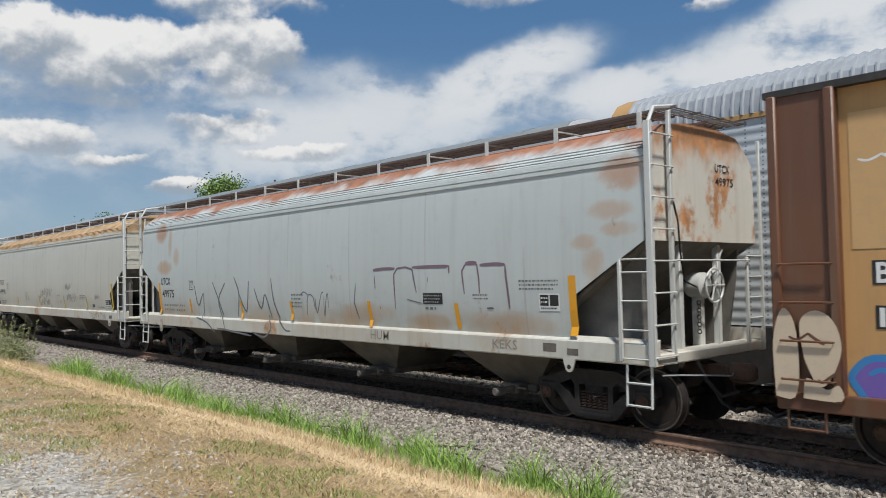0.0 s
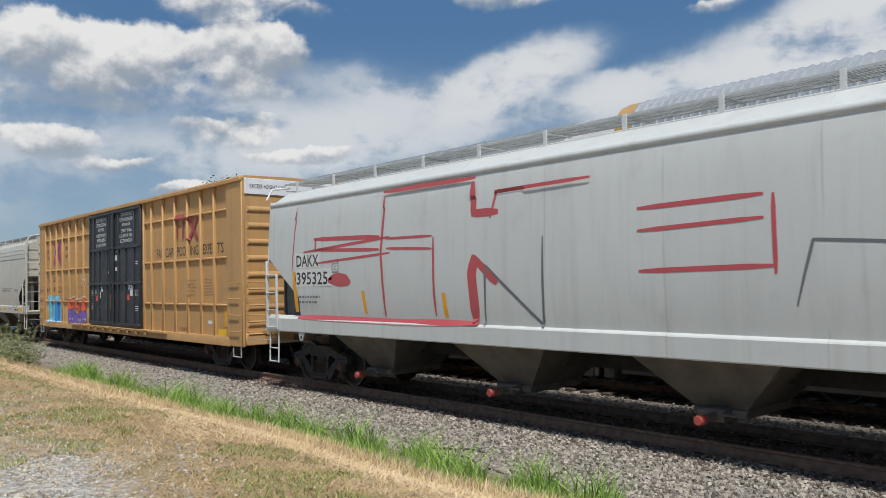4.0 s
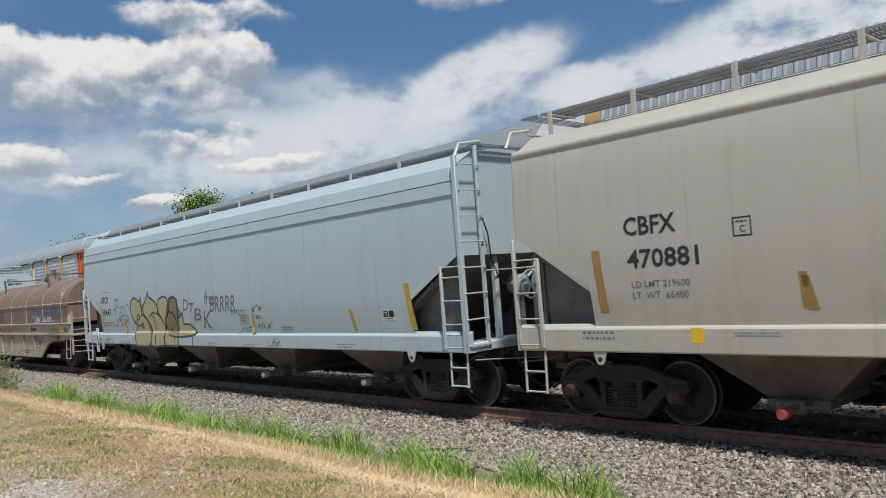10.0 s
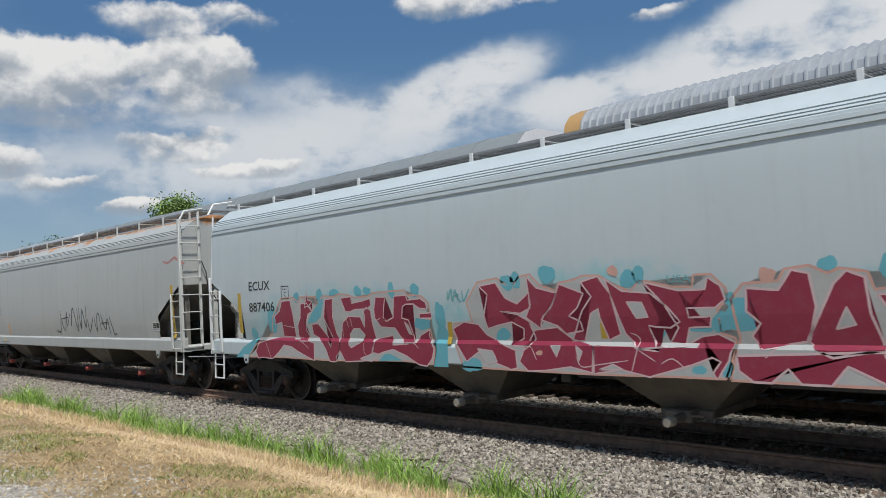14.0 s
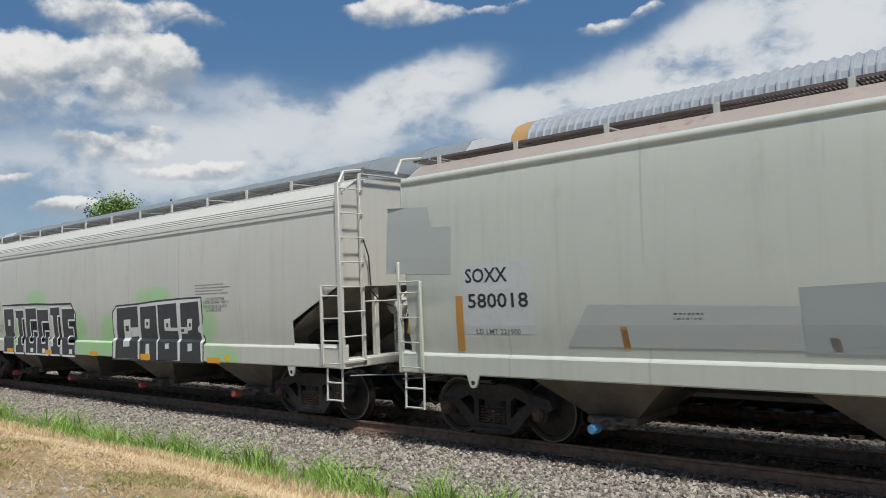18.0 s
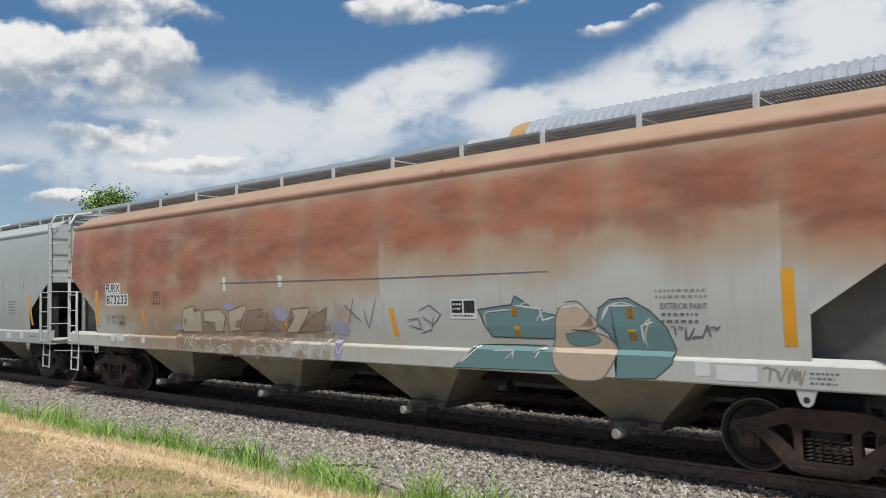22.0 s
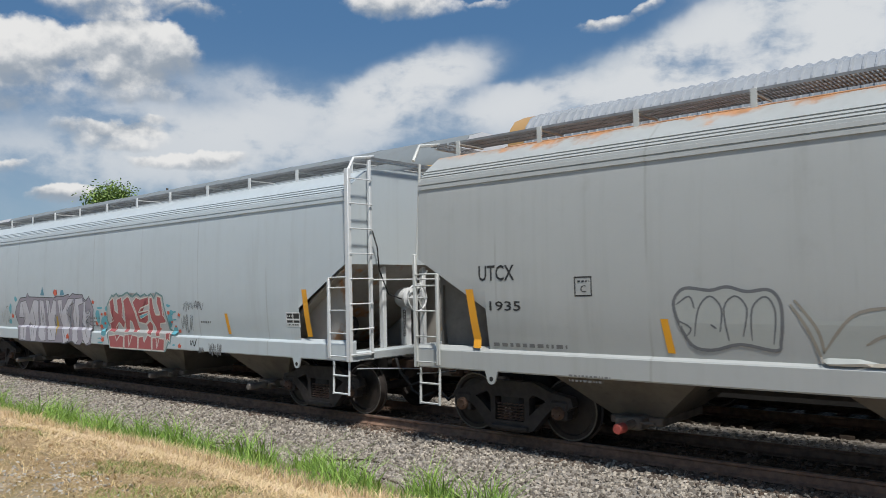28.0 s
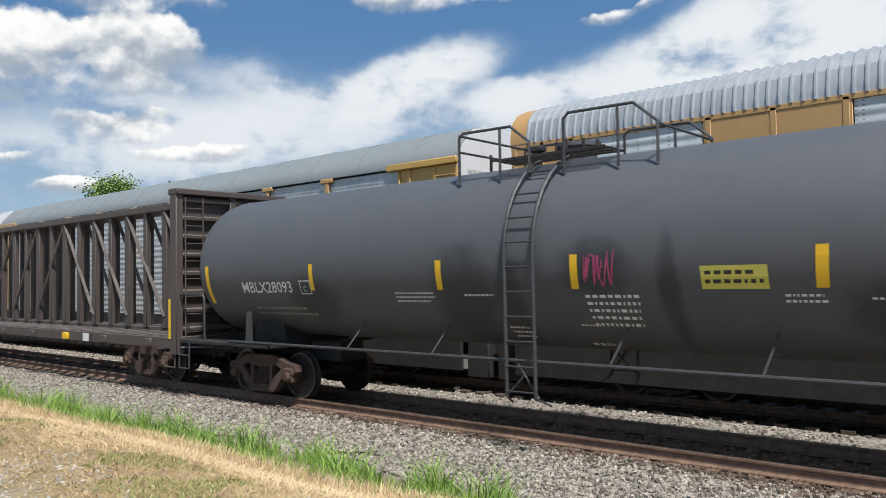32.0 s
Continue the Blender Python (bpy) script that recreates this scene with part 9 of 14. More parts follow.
car, sk = hopper("warm grey covered hopper with black and white block graffiti", 9.65, WARM2, caps=M_CAP_RED, sill=(1.05, 1.45), eave=4.2, board_z=4.68, truck=1.6, cut_z=2.5, knee_z=1.9, cut=1.3, gusset=False)
joined(car, -231.92)
sk.text("INEX", -7.66, 2.55, 0.26, 0.76, M_BLACK, 0.02, 0.0, 0.003, "reporting_mark")
sk.text("0038", -7.66, 2.1, 0.22, 0.83, M_BLACK, 0.02, 0.0, 0.003, "car_number")
plate_box(sk, -6.46, 2.33, 0.25)
sk.text("LD LMT 223100 LB", -7.64, 1.77, 0.09, 1.64, M_PRINT, 0.004, 0.0, 0.003, "lettering")
sk.text("LT WT  62900 LB", -7.65, 1.62, 0.09, 1.53, M_PRINT, 0.004, 0.0, 0.003, "lettering")
sk.blocks("BIGGIE", -5.96, -1.02, 1.01, 2.32, M_GRAFK, M_WHITE, 0.05)
sk.fill([(1.1, 2.14), (1.32, 2.3), (2.35, 2.33), (3.27, 2.38), (4.26, 2.41), (5.13, 2.42), (5.15, 1.95), (5.05, 1.7), (5.18, 1.55), (5.15, 1.03), (4.13, 1.02), (1.09, 1.0)], M_PANELW, M_GRAFK, 0.04, 0.0, False)
sk.fill([(1.34, 2.24), (2.37, 2.28), (2.34, 1.03), (1.22, 1.03)], M_GRAFK, None, 0.02, 0.0015, False)
sk.fill([(2.49, 2.25), (3.23, 2.28), (3.21, 1.03), (2.42, 1.01)], M_GRAFK, None, 0.02, 0.0015, False)
sk.fill([(3.3, 2.29), (4.11, 2.32), (4.13, 1.05), (3.27, 1.01)], M_GRAFK, None, 0.02, 0.0015, False)
sk.fill([(4.28, 2.31), (5.01, 2.34), (5.07, 1.05), (4.22, 1.03)], M_GRAFK, None, 0.02, 0.0015, False)
sk.fill([(1.66, 1.96), (1.99, 1.97), (1.97, 1.54), (1.64, 1.53)], M_PANELW, None, 0.02, 0.0025, False)
sk.fill([(1.64, 1.53), (1.97, 1.54), (1.94, 1.32), (1.63, 1.31)], M_PANELW, None, 0.02, 0.0025, False)
sk.fill([(1.99, 1.77), (2.38, 1.78), (2.36, 1.56), (1.98, 1.55)], M_PANELW, None, 0.02, 0.0025, False)
sk.fill([(2.73, 1.39), (2.88, 1.4), (2.89, 1.02), (2.69, 1.01)], M_PANELW, None, 0.02, 0.0025, False)
sk.fill([(3.56, 1.96), (3.82, 1.98), (3.82, 1.7), (3.55, 1.7)], M_PANELW, None, 0.02, 0.0025, False)
sk.fill([(3.83, 1.77), (4.14, 1.77), (4.13, 1.7), (3.82, 1.69)], M_PANELW, None, 0.02, 0.0025, False)
sk.fill([(3.59, 1.41), (3.77, 1.42), (3.76, 1.3), (3.6, 1.29)], M_PANELW, None, 0.02, 0.0025, False)
sk.fill([(4.53, 1.96), (4.74, 1.97), (4.7, 1.72), (4.52, 1.7)], M_PANELW, None, 0.02, 0.0025, False)
sk.fill([(4.19, 1.78), (4.52, 1.79), (4.51, 1.64), (4.18, 1.64)], M_PANELW, None, 0.02, 0.0025, False)
sk.fill([(4.55, 1.42), (4.73, 1.43), (4.72, 1.27), (4.55, 1.25)], M_PANELW, None, 0.02, 0.0025, False)
sk.fill([(4.94, 1.76), (5.11, 1.9), (5.13, 1.6), (4.95, 1.68)], M_PANELW, None, 0.02, 0.0025, False)
sk.fill([(1.73, 1.81), (1.89, 1.82), (1.89, 1.68), (1.72, 1.68)], M_GRAFK, None, 0.02, 0.0035, False)
sk.fill([(2.75, 1.9), (2.84, 1.9), (2.83, 1.82), (2.74, 1.82)], M_GRAFK, None, 0.02, 0.0035, False)
sk.fill([(3.64, 1.87), (3.73, 1.87), (3.73, 1.78), (3.64, 1.78)], M_GRAFK, None, 0.02, 0.0035, False)
sk.fill([(4.6, 1.87), (4.67, 1.87), (4.67, 1.79), (4.59, 1.79)], M_GRAFK, None, 0.02, 0.0035, False)
sk.fill([(4.25, 1.73), (4.38, 1.74), (4.38, 1.68), (4.25, 1.68)], M_GRAFK, None, 0.02, 0.0035, False)
sk.fill([(2.68, 1.97), (2.91, 1.97), (2.88, 1.75), (2.66, 1.75)], M_PANELW, None, 0.02, 0.0025, False)
sk.line([(-6.04, 2.44), (-4.91, 2.44), (-3.48, 2.44), (-2.45, 2.41), (-1.23, 2.41), (-0.97, 2.14), (-1.04, 1.02)], 0.05, M_BLACK, 0.004)
sk.block(-5.69, -5.23, 1.03, 1.15, M_AMBER, 0.0, "reflector", 0.006)
sk.block(-2.93, -2.48, 1.03, 1.15, M_AMBER, 0.0, "reflector", 0.006)
sk.block(-0.14, 0.27, 1.05, 1.16, M_AMBER, 0.0, "reflector", 0.006)
sk.block(2.48, 2.93, 1.02, 1.16, M_AMBER, 0.0, "reflector", 0.006)
sk.block(5.31, 5.8, 1.03, 1.14, M_AMBER, 0.0, "reflector", 0.006)
sk.bars(4.91, 6.31, 2.46, 2.71, 4, M_PRINT, 2)
sk.text("DO NOT USE STEAM", 5.34, 2.34, 0.07, 0.66, M_PRINT, 0.004, 0.0, 0.003, "lettering")
sk.text("WATER OR SHARP OBJECTS", 5.23, 2.26, 0.07, 0.95, M_PRINT, 0.004, 0.0, 0.003, "lettering")
sk.text("DO NOT ENTER CAR WITH", 5.22, 2.19, 0.06, 0.88, M_PRINT, 0.004, 0.0, 0.003, "lettering")
sk.text("OUT BOARD SHOES", 5.29, 2.11, 0.07, 0.59, M_PRINT, 0.004, 0.0, 0.003, "lettering")
sk.bubble(5.98, 6.12, 1.08, 1.22, 1, M_YELLOW, M_YELLOW, 3, 0.01, 0.004)
sk.block(-8.97, -8.04, 1.04, 1.18, M_AMBER, 0.0, "reflector")
sk.scrawl(-7.87, -7.05, 1.06, 1.3, 5, 0.03, M_SPRAYK, 5, 0.002)
sk.scrawl(-8.1, -7.77, 1.59, 1.9, 3, 0.03, M_SPRAYT, 6, 0.002)

car, sk = hopper("grey covered hopper with a broad red rust band and graffiti", 9.9, RUSTBAND, fitting=FITTING_G, end_mat=FITTING_G, chord="round", chord_mat=CHORD_RUST, caps=M_CAP_PALE, sill=(1.14, 1.47), eave=4.22, board_z=4.7, rusty_trucks=True, cut_z=2.9, bay_mat=M_BAYT)
joined(car, -270.56)
sk.block(-7.9, -7.13, 2.44, 2.69, M_PANELW, 0.0, "mark_panel")
sk.block(-7.86, -6.76, 2.14, 2.43, M_PANELW, 0.0, "mark_panel")
sk.fill([(3.81, 2.04), (4.43, 2.11), (4.49, 2.24), (4.82, 2.06), (5.19, 1.95), (5.15, 1.63), (4.06, 1.64), (3.94, 1.81)], G_DTEAL, M_SPRAYK2, 0.018, 0, False)
sk.fill([(3.32, 1.16), (3.79, 1.51), (4.16, 1.53), (5.15, 1.54), (5.17, 1.19)], G_DTEAL, M_SPRAYK2, 0.012, 0.0005, False)
sk.fill([(5.8, 1.86), (5.85, 2.06), (6.02, 2.17), (6.27, 2.19), (6.58, 2.02), (6.79, 1.81), (6.9, 1.54), (6.85, 1.36), (6.62, 1.17), (6.07, 1.14), (6.11, 1.51), (5.97, 1.73)], G_DTEAL, M_SPRAYK2, 0.015, 0, False)
sk.fill([(5.17, 1.91), (5.27, 2.1), (5.51, 2.15), (5.68, 2.01), (5.82, 1.84), (5.67, 1.76), (5.43, 1.76), (5.71, 1.74), (5.96, 1.67), (6.1, 1.5), (5.99, 1.27), (5.82, 1.11), (5.39, 1.1), (5.15, 1.25), (5.11, 1.49), (5.15, 1.67)], G_FLESH, M_SPRAYK, 0.018, 0.003, True)
sk.fill([(5.32, 1.7), (5.59, 1.74), (5.8, 1.69), (5.84, 1.61), (5.67, 1.56), (5.4, 1.56)], G_DTEAL, M_SPRAYK, 0.014, 0.006, True)
sk.line(sk.curve([(3.96, 1.79), (3.94, 1.98), (4.17, 2.02), (4.43, 2.04)], 4), 0.02, G_CREAMW, 0.008)
sk.line(sk.curve([(4.53, 2.06), (4.68, 2.14), (4.82, 2.06)], 4), 0.02, G_CREAMW, 0.008)
sk.line(sk.curve([(4.86, 1.88), (4.96, 2.01), (5.1, 1.98)], 4), 0.02, G_CREAMW, 0.008)
sk.line(sk.curve([(3.46, 1.25), (3.68, 1.45), (3.79, 1.5)], 4), 0.02, G_CREAMW, 0.008)
sk.line(sk.curve([(4.16, 1.45), (4.46, 1.47), (4.31, 1.33)], 4), 0.02, G_CREAMW, 0.008)
sk.line(sk.curve([(4.8, 1.43), (4.94, 1.51), (5.09, 1.54)], 4), 0.02, G_CREAMW, 0.008)
sk.line(sk.curve([(5.89, 1.95), (5.98, 2.08), (6.19, 2.13), (6.38, 2.07)], 4), 0.02, G_CREAMW, 0.008)
sk.line(sk.curve([(6.45, 1.81), (6.57, 1.92), (6.49, 1.7), (6.52, 1.56)], 4), 0.02, G_CREAMW, 0.008)
sk.line(sk.curve([(5.2, 2.06), (5.33, 2.12), (5.47, 2.1)], 4), 0.02, G_CREAMW, 0.008)
sk.fill([(-4.62, 1.5), (-2.21, 1.58), (0.57, 1.63), (0.47, 1.16), (-1.46, 1.08), (-4.59, 1.16)], G_SMEAR, None, 0.02, 0.0002)
sk.fill([(-4.41, 1.85), (-2.19, 1.98), (0.4, 2.02), (0.47, 1.66), (-4.58, 1.53)], G_SMEAR, None, 0.02, 0.0002)
sk.fill([(-4.45, 1.67), (-4.35, 2.05), (-3.95, 2.13), (-3.92, 1.98), (-3.72, 2.05), (-3.63, 1.93), (-3.64, 1.57), (-4.37, 1.56)], G_SAND, M_SPRAYBR2, 0.026, 0.0012)
sk.fill([(-3.55, 2.02), (-2.93, 2.06), (-2.74, 1.89), (-2.88, 1.59), (-3.18, 1.59), (-3.14, 1.77), (-3.54, 1.8)], G_SAND, M_SPRAYBR2, 0.026, 0.0012)
sk.fill([(-2.65, 2.01), (-2.04, 2.14), (-2.01, 2.06), (-2.2, 1.84), (-2.3, 1.62), (-2.64, 1.6)], G_SAND, M_SPRAYBR2, 0.026, 0.0012)
sk.fill([(-1.99, 2.01), (-1.51, 2.06), (-1.48, 1.97), (-1.71, 1.88), (-1.37, 1.94), (-1.34, 1.85), (-1.5, 1.64), (-2.19, 1.61), (-2.05, 1.82)], G_UMBER, M_SPRAYBR2, 0.026, 0.0012)
sk.fill([(-1.48, 1.63), (-1.18, 1.77), (-0.96, 1.63)], G_UMBER, M_SPRAYBR2, 0.026, 0.0012)
sk.fill([(-0.63, 2.05), (-0.1, 2.08), (-0.08, 2.02), (-0.24, 1.83), (-0.45, 1.62), (-0.81, 1.61), (-0.52, 1.9)], G_SAND, M_SPRAYBR2, 0.026, 0.0012)
sk.fill([(-0.42, 1.62), (-0.09, 1.87), (0.39, 2.08), (0.36, 1.9), (0.27, 1.66)], G_UMBER, M_SPRAYBR2, 0.026, 0.0012)
sk.fill([(-4.36, 1.84), (-4.22, 1.87), (-4.29, 1.67)], G_UMBER, None, 0.02, 0.0025)
sk.fill([(-3.61, 1.7), (-3.24, 1.69), (-3.18, 1.59), (-3.57, 1.58)], G_UMBER, None, 0.02, 0.0025)
sk.fill([(-2.4, 1.81), (-2.2, 1.86), (-2.28, 1.69), (-2.43, 1.67)], G_UMBER, None, 0.02, 0.0025)
sk.line(sk.curve([(-0.4, 1.44), (-0.2, 1.23), (-0.24, 1.41)], 4), 0.022, G_CREAMW, 0.002)
sk.line(sk.curve([(0.15, 1.2), (0.32, 1.38), (0.52, 1.55)], 4), 0.022, G_CREAMW, 0.002)
sk.line(sk.curve([(-3.07, 1.25), (-2.72, 1.34), (-2.55, 1.19)], 4), 0.022, G_CREAMW, 0.002)
sk.line(sk.curve([(-1.9, 1.23), (-1.52, 1.36), (-1.31, 1.22)], 4), 0.022, G_CREAMW, 0.002)
sk.line(sk.curve([(-4.33, 1.23), (-4.17, 1.45), (-4.02, 1.27), (-3.96, 1.52)], 4), 0.022, G_CREAMW, 0.002)
sk.line(sk.curve([(-3.48, 1.35), (-3.34, 1.25), (-3.24, 1.48)], 4), 0.022, G_CREAMW, 0.002)
sk.line(sk.curve([(-1.2, 1.27), (-1.16, 1.48), (-0.89, 1.37), (-0.78, 1.5)], 4), 0.022, G_CREAMW, 0.002)
for i, (x, z, rx, rz) in enumerate([(-4.58, 1.67, 0.23, 0.08), (-2.62, 2.11, 0.21, 0.07), (-0.92, 1.97, 0.23, 0.13), (0.72, 1.72, 0.24, 0.14), (0.7, 1.36, 0.13, 0.19)]):
    sk.dab(x, z, rx, rz, G_LILAC, 0.0008, i)
sk.line(sk.curve([(0.61, 1.45), (0.69, 1.28), (0.82, 1.44)], 4), 0.02, M_PANELW, 0.003)
sk.line([(-2.77, 2.59), (-0.97, 2.58), (0.88, 2.57)], 0.016, M_PRINT, 0.002, "seam_line", False)
sk.fill([(-2.84, 2.71), (-2.72, 2.71), (-2.71, 2.42), (-2.81, 2.43)], M_PANELW, None, 0.02, 0.001)
sk.fill([(-1.0, 2.7), (-0.87, 2.68), (-0.88, 2.48), (-0.98, 2.47)], M_PANELW, None, 0.02, 0.001)
sk.text("FURX", -7.86, 2.47, 0.20, 0.70, M_BLACK, 0.014, 0.0, 0.003, "reporting_mark")
sk.text("873233", -7.82, 2.18, 0.22, 1.01, M_BLACK, 0.012, 0.0, 0.003, "car_number")
sk.text("LD LMT 221200", -7.82, 1.82, 0.09, 0.86, M_PRINT, 0.004, 0.0, 0.003, "lettering")
sk.text("LT  WT  64800", -7.82, 1.68, 0.10, 0.88, M_PRINT, 0.004, 0.0, 0.003, "lettering")
plate_box(sk, -5.6, 2.17, 0.28)
sk.block(-8.41, -8.27, 1.62, 2.53, M_AMBER, -0.02, "reflector")
sk.block(-6.09, -5.99, 1.63, 2.05, M_AMBER, -0.04, "reflector")
sk.block(-7.61, -7.44, 1.29, 1.45, M_PANELW, 0.0, "sticker")
sk.block(-7.41, -6.93, 1.3, 1.46, M_PANELW, 0.0, "sticker")
sk.block(-6.12, -5.98, 1.28, 1.41, M_PANELW, 0.0, "sticker")
sk.line([(0.95, 1.79), (1.1, 2.25)], 0.02, M_SPRAYK, 0.002)
sk.line([(0.86, 2.12), (1.28, 1.83)], 0.02, M_SPRAYK, 0.002)
sk.line([(1.33, 2.05), (1.46, 1.73), (1.66, 2.24)], 0.02, M_SPRAYK, 0.002)
sk.line([(2.35, 1.87), (2.6, 1.9), (2.67, 1.72), (2.39, 1.78)], 0.02, M_SPRAYK, 0.002)
sk.line([(2.6, 2.02), (2.84, 2.11), (3.08, 1.96), (2.92, 1.81), (2.68, 1.93)], 0.02, M_SPRAYK, 0.002)
sk.line([(2.63, 1.66), (2.87, 1.72), (2.92, 1.93)], 0.02, M_SPRAYK, 0.002)
sk.line([(4.49, 2.1), (4.91, 2.05), (4.96, 1.89), (5.15, 1.94)], 0.025, M_WHITE, 0.004)
sk.line([(3.47, 1.25), (3.85, 1.51)], 0.025, M_WHITE, 0.004)
sk.line([(4.09, 1.44), (4.46, 1.46), (4.43, 1.34)], 0.025, M_WHITE, 0.004)
sk.line([(4.82, 1.36), (4.92, 1.49), (5.17, 1.52)], 0.025, M_WHITE, 0.004)
sk.line([(5.88, 1.9), (6.0, 2.09), (6.35, 2.09)], 0.025, M_WHITE, 0.004)
sk.line([(6.61, 1.88), (6.45, 1.83), (6.47, 1.61)], 0.025, M_WHITE, 0.004)
sk.line([(5.28, 2.07), (5.52, 2.1), (5.63, 2.05)], 0.025, M_WHITE, 0.004)
acl_label(sk, 3.28, 1.9, 0.50, 0.30)
sk.text("EXTERIOR PAINT", 6.72, 2.04, 0.08, 0.60, M_PRINT, 0.006, 0.0, 0.003, "lettering")
sk.bars(6.73, 7.23, 1.85, 2.02, 2, M_PRINT, 3)
sk.bars(6.66, 7.37, 2.16, 2.31, 2, M_SPRAYT, 4)
sk.scrawl(6.79, 7.43, 1.67, 1.85, 6, 0.025, M_SPRAYK, 7, 0.002)
sk.block(-0.78, -0.68, 1.58, 2.08, M_AMBER, -0.20, "reflector")
sk.block(2.05, 2.15, 1.61, 2.07, M_AMBER, -0.11, "reflector")
sk.block(4.48, 4.58, 1.64, 2.08, M_AMBER, -0.06, "reflector")
sk.block(6.28, 6.38, 1.63, 2.06, M_AMBER, -0.04, "reflector")
sk.block(8.19, 8.33, 1.62, 2.50, M_AMBER, -0.00, "reflector")
sk.line([(-2.9, 2.58), (2.12, 2.56), (5.08, 2.57)], 0.02, M_SPRAYK, 0.002)
sk.block(7.14, 7.33, 1.24, 1.41, M_PANELW, 0.0, "sticker")
sk.block(7.4, 7.88, 1.2, 1.38, M_PANELW, 0.0, "sticker")
sk.scrawl(7.91, 8.37, 1.2, 1.39, 5, 0.025, M_SPRAYT, 8, 0.002)
sk.bars(8.45, 8.77, 1.2, 1.36, 3, M_PRINT, 1)
sk.scrawl(-7.77, -4.88, 1.17, 1.43, 6, 0.02, M_SPRAYT, 9, 0.002)
end_marks(car, 9.9, ("FURX", "873233"))

car, sk = hopper("mid-grey covered hopper with black and red tags", 9.7, GREY_B, chord="round", caps=M_CAP_PALE, sill=(1.1, 1.47), eave=4.28, board_z=4.72, rusty_trucks=False, cut_z=2.8, slope=M_SLOPEK)
joined(car, -291.35)
sk.text("FINX", -7.55, 2.46, 0.25, 0.69, M_BLACK, 0.016, 0.0, 0.003, "reporting_mark")
sk.text("10507", -7.53, 1.98, 0.22, 0.91, M_BLACK, 0.016, 0.0, 0.003, "car_number")
sk.text("LD LMT  ", -7.49, 1.8, 0.08, 0.82, M_PRINT, 0.004, 0.0, 0.003, "lettering")
sk.bars(-7.0, -6.63, 1.67, 1.88, 2, M_PRINT, 2)
sk.text("LT  WT", -7.49, 1.67, 0.08, 0.39, M_PRINT, 0.004, 0.0, 0.003, "lettering")
sk.block(-8.11, -7.97, 1.62, 2.51, M_AMBER, -0.04, "reflector")
sk.block(-7.14, -6.96, 1.21, 1.41, M_PANELW, 0.0, "sticker")
sk.block(-6.64, -6.19, 1.22, 1.39, G_SKYL, 0.0, "sticker")
sk.bars(-6.61, -6.22, 1.23, 1.37, 2, M_PANELW, 1)
sk.block(-7.9, -7.64, 1.27, 1.43, M_GATE, 0.0, "sticker")
sk.bars(-8.62, -8.0, 1.37, 1.44, 1, M_PRINT, 1)
sk.line([(5.53, 1.42), (5.82, 1.4)], 0.05, M_SPRAYR2, 0.002)
sk.line(sk.curve([(1.44, 1.78), (1.64, 1.72), (1.64, 1.38), (1.72, 1.46)], 4), 0.022, M_SPRAYK2, 0.003)
sk.line(sk.curve([(1.59, 1.7), (1.76, 1.84), (1.74, 1.96), (1.94, 1.65)], 4), 0.022, M_SPRAYK2, 0.003)
sk.line(sk.curve([(1.78, 1.73), (2.01, 1.81), (2.19, 1.81), (2.32, 1.62)], 4), 0.022, M_SPRAYK2, 0.003)
sk.line(sk.curve([(2.02, 1.94), (2.2, 1.86), (2.34, 2.04), (2.48, 1.65)], 4), 0.022, M_SPRAYK2, 0.003)
sk.line(sk.curve([(2.28, 1.81), (2.42, 1.91), (2.51, 1.99), (2.7, 1.44)], 4), 0.022, M_SPRAYK2, 0.003)
sk.line(sk.curve([(2.54, 1.79), (2.72, 2.04), (2.87, 1.65)], 4), 0.022, M_SPRAYK2, 0.003)
sk.line(sk.curve([(2.8, 1.82), (2.91, 2.04), (3.04, 1.64)], 4), 0.022, M_SPRAYK2, 0.003)
sk.line(sk.curve([(1.91, 1.55), (2.0, 1.34), (2.11, 1.17), (2.2, 1.31), (2.26, 1.48)], 4), 0.022, M_SPRAYK2, 0.003)
sk.line(sk.curve([(2.0, 1.4), (2.13, 1.4), (2.18, 1.31)], 4), 0.022, M_SPRAYK2, 0.003)
sk.line(sk.curve([(2.37, 1.17), (2.42, 1.47), (2.49, 1.17)], 4), 0.022, M_SPRAYK2, 0.003)
sk.line(sk.curve([(2.6, 1.59), (2.67, 1.33), (2.75, 1.13)], 4), 0.022, M_SPRAYK2, 0.003)
sk.line(sk.curve([(2.73, 1.15), (2.78, 1.41), (2.87, 1.45), (2.92, 1.34), (3.0, 1.27), (3.05, 1.38), (2.95, 1.41)], 4), 0.022, M_SPRAYK2, 0.003)
sk.line(sk.curve([(2.83, 1.56), (2.91, 1.62), (3.03, 1.6)], 4), 0.022, M_SPRAYK2, 0.003)
sk.line(sk.curve([(3.13, 2.07), (3.2, 1.86), (3.27, 1.66)], 4), 0.022, M_SPRAYK2, 0.003)
sk.line(sk.curve([(3.23, 1.93), (3.37, 1.99), (3.48, 1.89), (3.53, 1.68), (3.5, 1.54)], 4), 0.022, M_SPRAYK2, 0.003)
sk.line(sk.curve([(3.29, 2.09), (3.4, 2.0), (3.7, 1.93), (4.06, 1.92), (4.27, 1.97), (4.41, 2.02), (4.34, 1.87), (4.25, 1.7), (4.26, 1.58), (3.83, 1.53)], 4), 0.022, M_SPRAYK2, 0.003)
sk.line(sk.curve([(3.39, 1.64), (3.49, 1.66), (3.45, 1.56), (3.37, 1.6)], 4), 0.022, M_SPRAYK2, 0.003)
